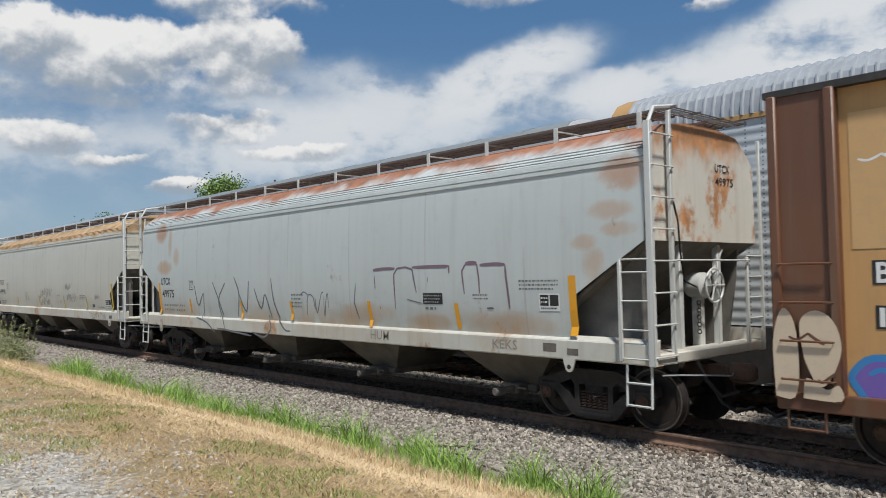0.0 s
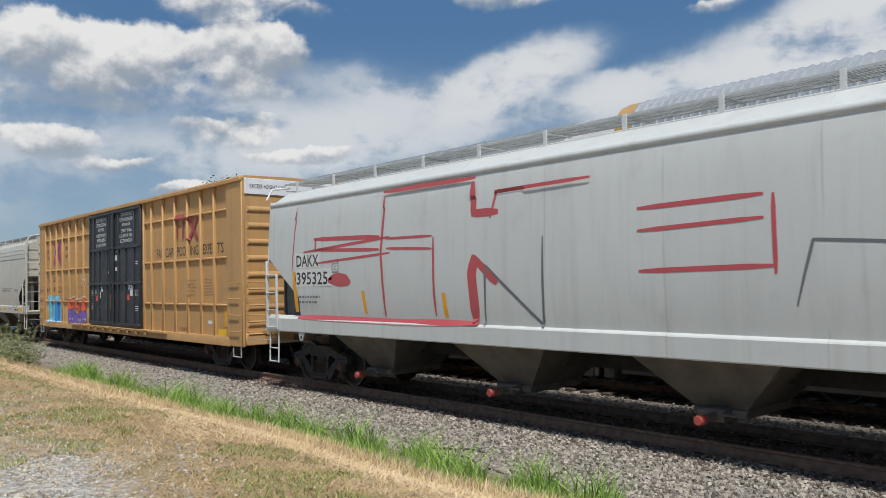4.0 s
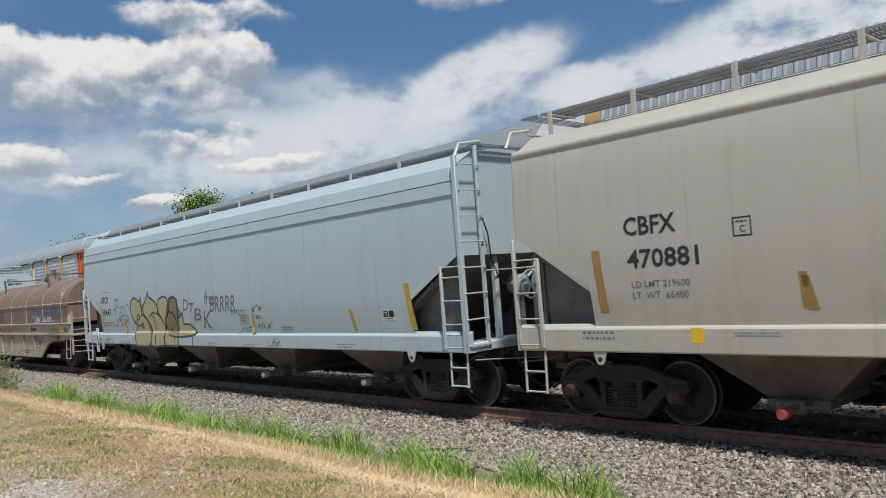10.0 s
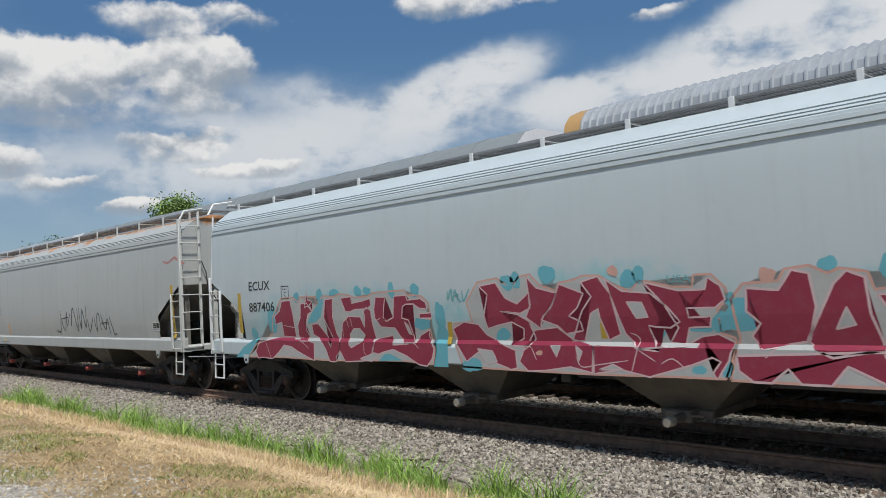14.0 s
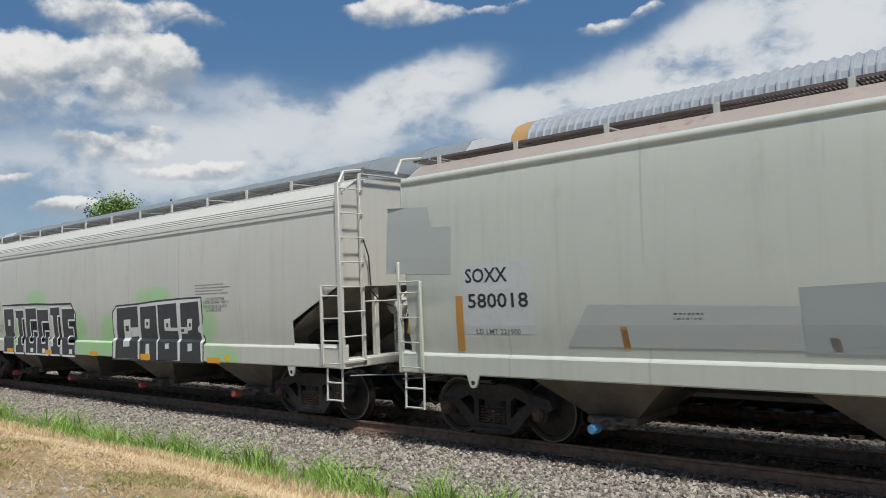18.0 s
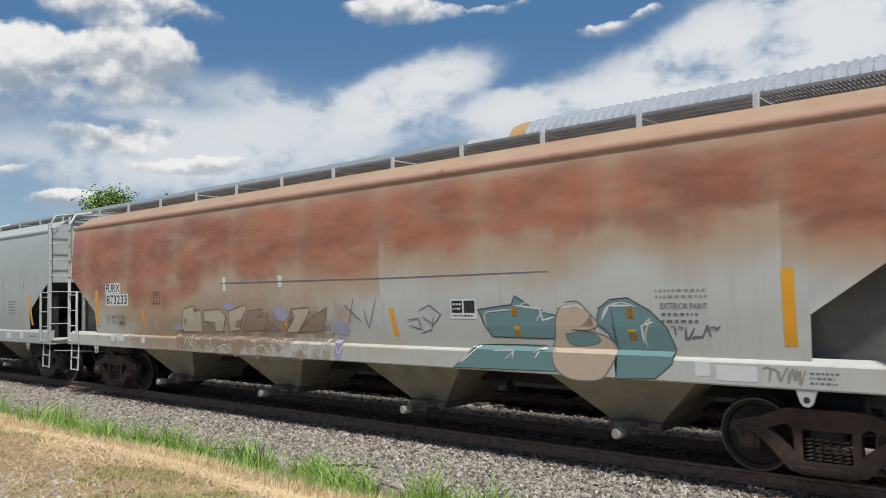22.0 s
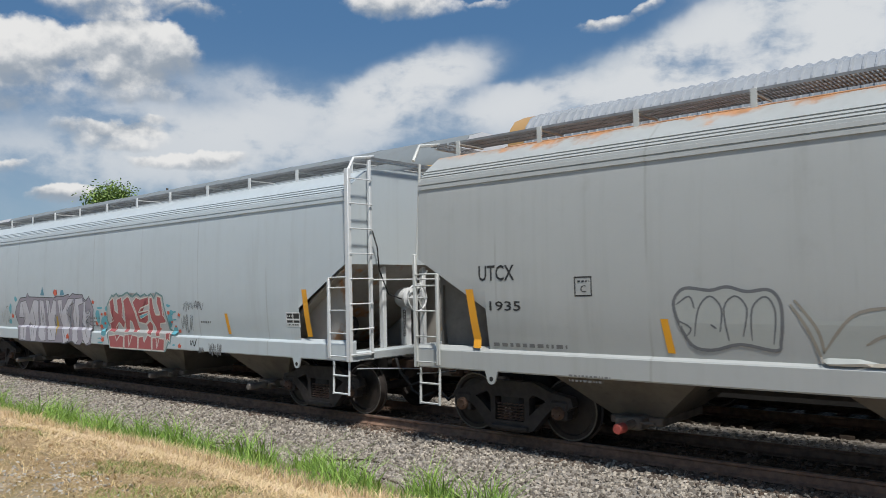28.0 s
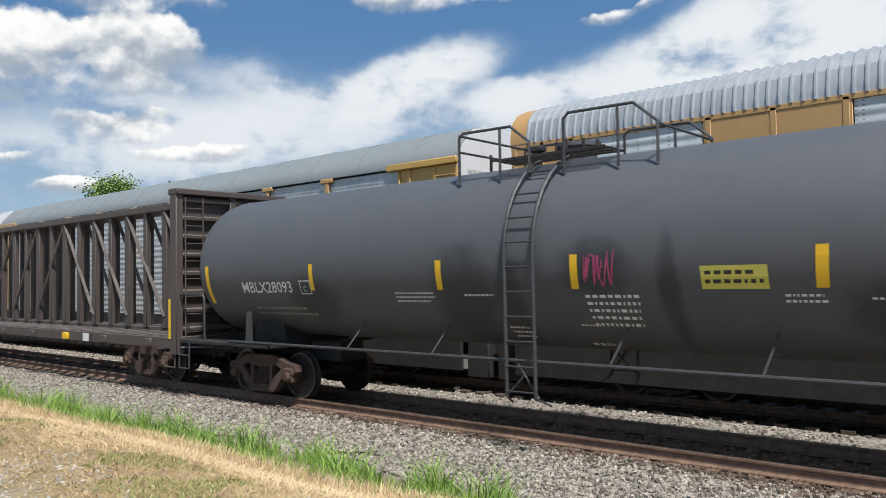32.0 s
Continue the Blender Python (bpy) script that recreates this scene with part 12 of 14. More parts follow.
    se.text("WACK", -5.98, 1.7, 0.2, 0.6, M_BLACK, 0.004)
    sk.block(7.87, 8.34, 0.96, 1.14, M_YELLOW, extra=0.11)
    se.block(7.15, 7.4, 1.24, 1.34, M_WHITE)
    se.block(8.15, 8.4, 1.2, 1.75, M_AMBER, 0.0, "reflector", 0.012)
    se.bars(5.95, 6.4, 2.0, 2.5, 5, M_TANPRINT, 4)
    se.bars(6.95, 7.5, 2.0, 2.5, 6, M_TANPRINT, 6)
    se.text("XCH61B", 5.28, 1.0, 0.1, 0.45, M_BLACK)
    for (txt, y, w) in (("EXCESS HEIGHT CAR", -1.3, 1.05), ("TBOX 664820", 0.55, 0.75)):
        v, f = letters(txt, 0.10, w, 0.0)
        me = bpy.data.meshes.new("lettering")
        me.from_pydata([(half - 0.012, y + a, 4.78 + c) for a, c in v], [], f)
        me.materials.append(M_BLACK)
        part("lettering", me, M_BLACK, car)
    joined(car, -74.3)


M_EMB_R, M_EMB_B, M_MAROON, M_ORED = decal("emblem_red", (0.50, 0.06, 0.06), 0.3), decal("emblem_blue", (0.06, 0.07, 0.33), 0.3), decal("crest_maroon", (0.36, 0.06, 0.05), 0.4), decal("orange_red_card", (0.70, 0.10, 0.03), 0.15)


M_TANPRINT = decal("faded_brown_stencil", (0.30, 0.19, 0.09), 0.6)
M_ROOFBLACK = plain("tarred_roof", (0.05, 0.045, 0.042), 0.8, 0, 0.4, 4, 0.4)


def brown_boxcar():
    """The boxcar ahead of the first hopper: brown end and posts, tan side sheets."""
    car = thing("boxcar", "faded brown and tan boxcar with sprayed paint", "boxcar", "cars of the freight train")
    half, z0, z1 = 8.1, 0.85, 4.42
    part("body", Bag().cbox(-half, half, -1.46, 1.46, z0, z1, 0.02), BOX_TAN, car)
    part("roof", Bag().sweep([(-1.58, 4.40), (-1.58, 4.48), (-1.35, 4.54), (0, 4.62), (1.35, 4.54), (1.58, 4.48), (1.58, 4.40)], -half - 0.05, half + 0.05), M_ROOFBLACK, car)
    for sy in (-1, 1):
        for s in (-1, 1):
            a, c = sorted((s * half, s * (half - 0.78)))
            part("corner_panel", Bag().cbox(a, c, sy * 1.50 - 0.05, sy * 1.50 + 0.05, 0.8, z1, 0.012), BOX_BROWN, car)
            for x in (a + 0.05, c - 0.06):
                part("corner_post", Bag().cbox(x - 0.06, x + 0.06, sy * 1.55 - 0.05, sy * 1.55 + 0.05, 0.8, z1, 0.02), BOX_BROWN, car)
        for i in range(1, 13):
            x = -half + 0.78 + (2 * half - 1.56) * i / 13
            part("side_post", Bag().cbox(x - 0.05, x + 0.05, sy * 1.50 - 0.05, sy * 1.50 + 0.05, z0, z1, 0.02), BOX_TAN, car)
        part("side_sill", Bag().cbox(-half, half, sy * 1.5 - 0.07, sy * 1.5 + 0.07, 0.68, 0.9, 0.02), BOX_BROWN, car)
    for s in (-1, 1):
        x = s * half
        for k in range(7):
            z = 1.0 + 0.46 * k
            w = Bag().add([(x, -1.38, z), (x, 1.38, z), (x, 1.38, z + 0.3), (x, -1.38, z + 0.3), (x + s * 0.09, -1.32, z + 0.09), (x + s * 0.09, 1.32, z + 0.09), (x + s * 0.09, 1.32, z + 0.21), (x + s * 0.09, -1.32, z + 0.21)],
                          [(0, 1, 5, 4), (1, 2, 6, 5), (2, 3, 7, 6), (3, 0, 4, 7), (4, 5, 6, 7)])
            part("end_corrugation", w, BOX_BROWN, car)
        b = Bag()
        for i in range(4):
            z = 1.05 + 0.45 * i
            part("grab_iron", Bag().path([(s * (half - 0.7), -1.58, z), (s * (half - 0.7), -1.64, z), (s * (half - 0.1), -1.64, z), (s * (half - 0.1), -1.58, z)], 0.014), BOX_BROWN, car)
        b = Bag()
        for xx in (s * (half - 0.12), s * (half - 0.55)):
            b.rod((xx, -1.52, 0.8), (xx, -1.52, 0.45), 0.018, 6)
        b.rod((s * (half - 0.12), -1.52, 0.46), (s * (half - 0.55), -1.52, 0.46), 0.018, 6)
        part("sill_step", b, BOX_BROWN, car)
    sk = Skin(car, lambda z: 1.462, 0.004)
    sk.block(-7.22, -6.15, 2.55, 4.1, BOX_CREAM, name="repainted_panel")
    sk.block(-7.02, -6.2, 2.15, 2.42, M_BLACK, name="mark_panel")
    sk.text("BKTY", -6.98, 2.17, 0.23, 0.78, M_WHITE, 0.02, extra=0.004, name="reporting_mark")
    sk.block(-7.0, -6.2, 1.66, 1.92, M_BLACK, name="mark_panel")
    sk.text("1527", -6.96, 1.68, 0.22, 0.74, M_WHITE, 0.02, extra=0.004, name="car_number")
    sc = Skin(car, lambda z: 1.60, 0.006)
    for q in ([(-8.08, 0.84), (-8.1, 1.5), (-7.98, 1.88), (-7.84, 1.7), (-7.8, 1.2), (-7.86, 0.84)], [(-7.74, 1.3), (-7.78, 1.72), (-7.6, 1.86), (-7.4, 1.74), (-7.32, 1.42), (-7.46, 1.06), (-7.6, 1.0)],
              [(-7.76, 0.84), (-7.72, 1.08), (-7.5, 0.96), (-7.36, 1.02), (-7.34, 0.84)]):
        sc.fill(q, G_CREAM, None, 0.03, 0.002, True)
    sc.scrawl(-8.0, -7.4, 0.95, 1.6, 3, 0.03, BOX_BROWN, 4, 0.006)
    sk.scrawl(-7.2, -6.3, 3.1, 3.6, 4, 0.03, M_WHITE, 4)
    sk.bubble(-7.25, -6.0, 0.86, 1.35, 2, G_PURPLE, G_BLUE, 5, 0.08)
    trucks(car, (-(half - 1.9), half - 1.9))
    couplers(car, half + 0.1)
    joined(car, -4.3 + half)


COIL_HOOD = paint("rusted_hood_brown", (0.225, 0.152, 0.108), 0.9, 0.2, blooms=[(x, 2.0, 1.5, 0.42, (0.115, 0.088, 0.072), 0.6) for x in (-5.2, -2.8, -0.4, 2.2, 4.6)], grime_col=(0.105, 0.075, 0.058), rough=0.6, rust_col=(0.19, 0.10, 0.06))
COIL_BODY = paint("dusty_grey_brown_paint", (0.42, 0.36, 0.28), 1.0, 0.45, rust_col=(0.17, 0.10, 0.06), grime_col=(0.11, 0.085, 0.065), soft=0.3, blooms=((-1.0, 1.53, 2.4, 0.13, (0.27, 0.10, 0.05), 0.65), (0.4, 1.15, 0.3, 0.1, (0.42, 0.18, 0.05), 0.7), (-4.9, 1.45, 0.8, 0.2, (0.16, 0.10, 0.07), 0.6), (5.0, 1.3, 1.0, 0.3, (0.16, 0.10, 0.07), 0.6)))
COIL_LUG = paint("flaked_lug_paint", (0.36, 0.29, 0.22), 0.8, 0.7, rust_col=(0.10, 0.055, 0.04))
COIL_DARK = decal("old_lettering_black", (0.085, 0.07, 0.062), 0.5)
COIL_BLUE = decal("old_blue_lettering", (0.085, 0.095, 0.15), 0.6)
COIL_BAND = decal("chafed_band", (0.50, 0.42, 0.34), 0.4)
COIL_RUN = haze_paint("oily_run", (0.16, 0.13, 0.10), 0.7, 6.0)
COIL_RUSTRUN = haze_paint("rust_run", (0.27, 0.13, 0.06), 0.75, 6.0)
COIL_RUSTBAND = decal("rust_red_band", (0.26, 0.10, 0.07), 0.6)


def coil_car():
    """Coil steel car: fish-belly side sill, rounded removable hood with lifting lugs."""
    car = thing("coil_car", "rusty brown coil steel car with a rounded hood", "coil car", "cars of the freight train")
    half = 6.75
    for sy in (-1, 1):
        poly = [(-half, 1.72), (half, 1.72), (half, 1.14), (4.55, 1.06), (3.95, 0.95), (3.0, 0.42), (-3.0, 0.42), (-3.95, 0.95), (-4.55, 1.06), (-half, 1.14)]
        part("side_sill", Bag().slab(poly, sy * 1.44 - 0.04, sy * 1.44 + 0.04), COIL_BODY, car)
        part("sill_flange", Bag().cbox(-half, half, sy * 1.53 - 0.06, sy * 1.53 + 0.06, 1.30, 1.36, 0.012), COIL_BODY, car)
        part("top_flange", Bag().cbox(-half, half, sy * 1.5 - 0.07, sy * 1.5 + 0.07, 1.70, 1.76, 0.012), COIL_BODY, car)
        for x in (-5.3, -2.4, -0.9, 0.9, 2.4, 5.3):
            part("sill_stiffener", Bag().cbox(x - 0.03, x + 0.03, sy * 1.5 - 0.04, sy * 1.5 + 0.04, 0.46 if abs(x) < 3 else 1.15, 1.3, 0.008), COIL_BODY, car)
    part("trough", Bag().cbox(-half + 0.1, half - 0.1, -1.4, 1.4, 1.0, 1.6, 0.02), M_UNDER, car)
    part("centre_sill", Bag().box(-half + 0.3, half - 0.3, -0.3, 0.3, 0.6, 1.0), M_UNDER, car)
    # hood: upright lower side, bend, round top
    def hood_prof(k=1.0):
        p = [(-1.42 * k, 1.76), (-1.42 * k, 2.46)]
        for i in range(11):
            e = math.pi - math.pi * i / 10
            p.append((1.42 * k * math.cos(e), 2.52 + 0.92 * k * math.sin(e)))
        return p + [(1.42 * k, 2.46), (1.42 * k, 1.76)]
    hl = 6.3
    hood = part("hood", Bag().sweep(hood_prof(), -hl, hl), COIL_HOOD, car)
    for i in range(11):
        x = -hl + 0.75 + (2 * hl - 1.5) * i / 10
        part("hood_rib", Bag().sweep(hood_prof(1.008), x - 0.014, x + 0.014), COIL_BAND if i % 2 == 0 else COIL_HOOD, hood)
    for sy in (-1, 1):
        part("hood_rail", Bag().rod((-hl, sy * 1.46, 2.47), (hl, sy * 1.46, 2.47), 0.016, 6), COIL_BAND, hood)
        for i in range(12):
            x = -hl + 0.3 + 1.06 * i
            part("rail_clip", Bag().cbox(x - 0.03, x + 0.03, sy * 1.45 - 0.03, sy * 1.45 + 0.03, 2.44, 2.5, 0.008), COIL_BAND, hood)
    for s in (-1, 1):
        part("end_rail", Bag().path([(s * (hl + 0.03), -1.46, 2.47), (s * (hl + 0.04), 0, 2.52), (s * (hl + 0.03), 1.46, 2.47)], 0.014), COIL_BAND, hood)
        part("end_strap", Bag().cbox(min(s * hl, s * (hl + 0.015)), max(s * hl, s * (hl + 0.015)), -0.03, 0.03, 2.5, 3.42, 0.004), COIL_BAND, hood)
    # lifting frame in the middle and hinged lugs beside it
    arch = [(-1.0, 0, 3.40), (-0.78, 0, 3.62), (-0.48, 0, 3.84), (-0.2, 0, 3.95), (0.2, 0, 3.95), (0.48, 0, 3.84), (0.72, 0, 3.66), (0.9, 0, 3.42)]
    part("lifting_arch", Bag().path(arch, 0.045, 8), COIL_DARK, hood)
    part("lifting_post", Bag().slab([(-0.16, 3.38), (0.16, 3.38), (0.11, 3.72), (0.2, 4.0), (-0.2, 4.0), (-0.11, 3.72)], -0.09, 0.09), COIL_LUG, hood)
    for sy in (-1, 1):
        part("lifting_stay", Bag().rod((0, sy * 0.09, 3.86), (0, sy * 0.55, 3.40), 0.035, 6), COIL_LUG, hood)
    part("lifting_pad", Bag().cbox(-1.2, 1.2, -0.62, 0.62, 3.34, 3.40, 0.015), COIL_BAND, hood)
    for x in (-3.6, 2.7):
        for sy in (-1, 1):
            part("stacking_arm", Bag().slab([(x - 0.02, 3.08), (x + 0.08, 3.08), (x - 0.12, 3.74), (x - 0.22, 3.70)], sy * 0.95 - 0.03, sy * 0.95 + 0.03), COIL_DARK, hood)
            part("arm_foot", Bag().cbox(x - 0.1, x + 0.14, sy * 0.97 - 0.06, sy * 0.97 + 0.06, 3.12, 3.18, 0.01), COIL_DARK, hood)
        part("arm_bar", Bag().rod((x - 0.16, -0.95, 3.68), (x - 0.16, 0.95, 3.68), 0.022, 6), COIL_DARK, hood)
    # end platforms and fittings
    for s in (-1, 1):
        a, c = sorted((s * 6.2, s * (half + 0.1)))
        part("end_platform", Bag().cbox(a, c, -1.5, 1.5, 1.28, 1.36, 0.012), COIL_BODY, car)
        b = Bag()
        for y in (-1.45, -0.95):
            b.cbox(s * (half + 0.02) - 0.03, s * (half + 0.02) + 0.03, y - 0.03, y + 0.03, 0.6, 2.15, 0.006)
        for i in range(4):
            b.rod((s * (half + 0.05), -1.45, 0.7 + 0.4 * i), (s * (half + 0.05), -0.95, 0.7 + 0.4 * i), 0.015, 6)
        part("end_ladder", b, COIL_BODY, car)
        b = Bag()
        for xx in (s * (half - 0.05), s * (half - 0.5)):
            b.rod((xx, -1.5, 1.2), (xx, -1.52, 0.45), 0.018, 6)
        for z in (0.46, 0.8):
            b.rod((s * (half - 0.05), -1.52, z), (s * (half - 0.5), -1.52, z), 0.018, 6)
        part("sill_step", b, COIL_BODY, car)
        part("corner_guard", Bag().slab([(s * (half - 0.05), 1.36), (s * (half - 0.4), 1.36), (s * (half - 0.32), 2.0), (s * (half - 0.2), 2.05)], -1.5, -1.44), COIL_BODY, car)
    b = Bag().ring((half - 0.02, 0.2, 2.35), (1, 0, 0), 0.26, 0.018, 22, 6)
    for i in range(5):
        e = i * 1.257
        b.rod((half - 0.02, 0.2, 2.35), (half - 0.02, 0.2 + 0.26 * math.cos(e), 2.35 + 0.26 * math.sin(e)), 0.012, 5)
    part("brake_wheel", b, COIL_BODY, car)
    part("brake_stand", Bag().cbox(half - 0.3, half - 0.1, -0.05, 0.35, 1.36, 2.5, 0.03), COIL_BODY, car)
    trucks(car, (-5.3, 5.3), True)
    couplers(car, half + 0.1)
    sk = Skin(car, lambda z: 1.484 if z < 1.72 else 1.426, 0.004)
    sk.text("NS 165999", -4.3, 1.43, 0.22, 1.6, M_BLACK, 0.012, name="reporting_mark")
    sk.block(-5.4, -4.72, 1.42, 1.64, M_YELLOW)
    sk.block(5.45, 5.94, 1.40, 1.62, M_YELLOW)
    sk.text("CS 19A", 6.04, 1.42, 0.16, 0.56, M_BLACK, 0.008)
    sk.bars(-2.5, -1.6, 1.42, 1.62, 2, COIL_RUSTBAND, 3)
    sk.border(2.72, 3.14, 0.88, 1.16, 0.02, M_WHITE)
    sk.block(2.74, 3.12, 0.9, 1.14, M_BLACK)
    sk.bars(2.77, 3.1, 0.92, 1.12, 3, M_WHITE, 2).location.y = -0.004
    for x, w in ((-5.2, 0.5), (-1.9, 0.4), (0.3, 0.35), (4.0, 0.7)):
        sk.block(x, x + w, 1.10, 1.24, M_OCHRE)
    sk.block(1.9, 2.6, 1.46, 1.58, M_BLACK)
    sk.bars(0.9, 1.6, 0.55, 0.72, 2, M_BLACK, 4)
    # runs of rust and oil down the sill
    rnd = random.Random(31)
    for i in range(34):
        x, w = rnd.uniform(-3.6, 3.6), rnd.uniform(0.02, 0.1)
        z, d = rnd.choice((1.28, 1.68, 1.28)), rnd.uniform(0.15, 0.75)
        low = 0.48 if z < 1.5 else 1.40
        z2 = max(low, z - d)
        sk.shape([(x, z), (x + w, z), (x + 0.75 * w, (z + z2) / 2), (x + 0.55 * w, z2), (x + 0.3 * w, z2), (x + 0.1 * w, (z + z2) / 2)], (COIL_RUN, COIL_RUN, COIL_RUSTRUN)[i % 3], 0.001, "stain_run")
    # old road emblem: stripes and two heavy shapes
    for i in range(5):
        z = 1.88 + 0.085 * i
        sk.block(-5.3, -3.7 + 0.1 * i - 0.2, z, z + 0.05, COIL_DARK, 0.02, "emblem_stripe")
    sk.shape([(-3.6, 1.86), (-3.45, 1.86), (-3.45, 2.1), (-3.15, 1.86), (-2.98, 1.86), (-2.98, 2.3), (-3.13, 2.3), (-3.13, 2.08), (-3.45, 2.3), (-3.6, 2.3)], COIL_DARK, name="emblem_shape")
    sk.shape([(-2.9, 1.86), (-2.3, 1.86), (-2.2, 1.95), (-2.25, 2.1), (-2.75, 2.15), (-2.75, 2.2), (-2.25, 2.2), (-2.25, 2.3), (-2.8, 2.3), (-2.9, 2.2), (-2.88, 2.08), (-2.4, 2.02), (-2.4, 1.96), (-2.9, 1.96)], COIL_DARK, name="emblem_shape")
    for i in range(7):
        x = 1.75 + 0.56 * i
        sk.shape([(x, 1.95), (x + 0.14, 1.95), (x + 0.14, 2.12), (x + 0.26, 2.12), (x + 0.26, 1.95), (x + 0.4, 1.95), (x + 0.4, 2.36), (x, 2.36)], COIL_BLUE, name="old_letter")
    sk.scrawl(1.95, 3.0, 1.80, 2.06, 6, 0.03, M_WHITE, 8)
    sk.scrawl(3.25, 4.45, 1.80, 2.02, 7, 0.03, M_WHITE, 18)
    sk.line([(2.0, 1.79), (3.1, 1.82), (4.9, 1.84)], 0.02, M_WHITE, 0.002)
    sk.scrawl(5.6, 6.1, 2.6, 3.0, 3, 0.02, M_WHITE, 9)
    sk.bars(5.9, 6.4, 2.0, 2.35, 4, COIL_DARK, 6)
    for y, w, txt in ((0.1, 0.85, "NS 165999"),):
        v, f = letters(txt, 0.13, w, 0.01)
        me = bpy.data.meshes.new("lettering")
        me.from_pydata([(half + 0.12, y + a, 1.9 + c) for a, c in v], [], f)
        me.materials.append(M_BLACK)
        part("mark_panel", Bag().cbox(half + 0.06, half + 0.11, y - 0.05, y + w + 0.05, 1.86, 2.08, 0.01), COIL_BAND, car)
        part("lettering", me, M_BLACK, car)
    joined(car, -153.75)


TANK_BLACK = paint("tank_black_paint", (0.088, 0.091, 0.098), 0.35, 0.0, blooms=[(x, z, rx, rz, (0.026, 0.028, 0.032), 0.8) for x, z, rx, rz in ((-0.9, 2.0, 0.75, 0.95), (1.4, 2.45, 0.6, 0.5), (2.45, 2.1, 0.18, 0.9), (-0.1, 1.9, 0.3, 0.9), (-4.6, 2.0, 0.8, 0.5), (5.2, 1.9, 0.9, 0.4))], rough=0.58, grime_col=(0.10, 0.095, 0.09))
TANK_GREY = paint("weathered_tank_grey", (0.185, 0.20, 0.215), 0.4, 0.0, 0.9, (1.95, 3.8), rough=0.55, rust_col=(0.34, 0.175, 0.085), grime_col=(0.10, 0.095, 0.09), soft=0.5, clot=2)
TANK_PATCH = decal("fresh_black_patch", (0.020, 0.022, 0.026), 0.15, 0.5)


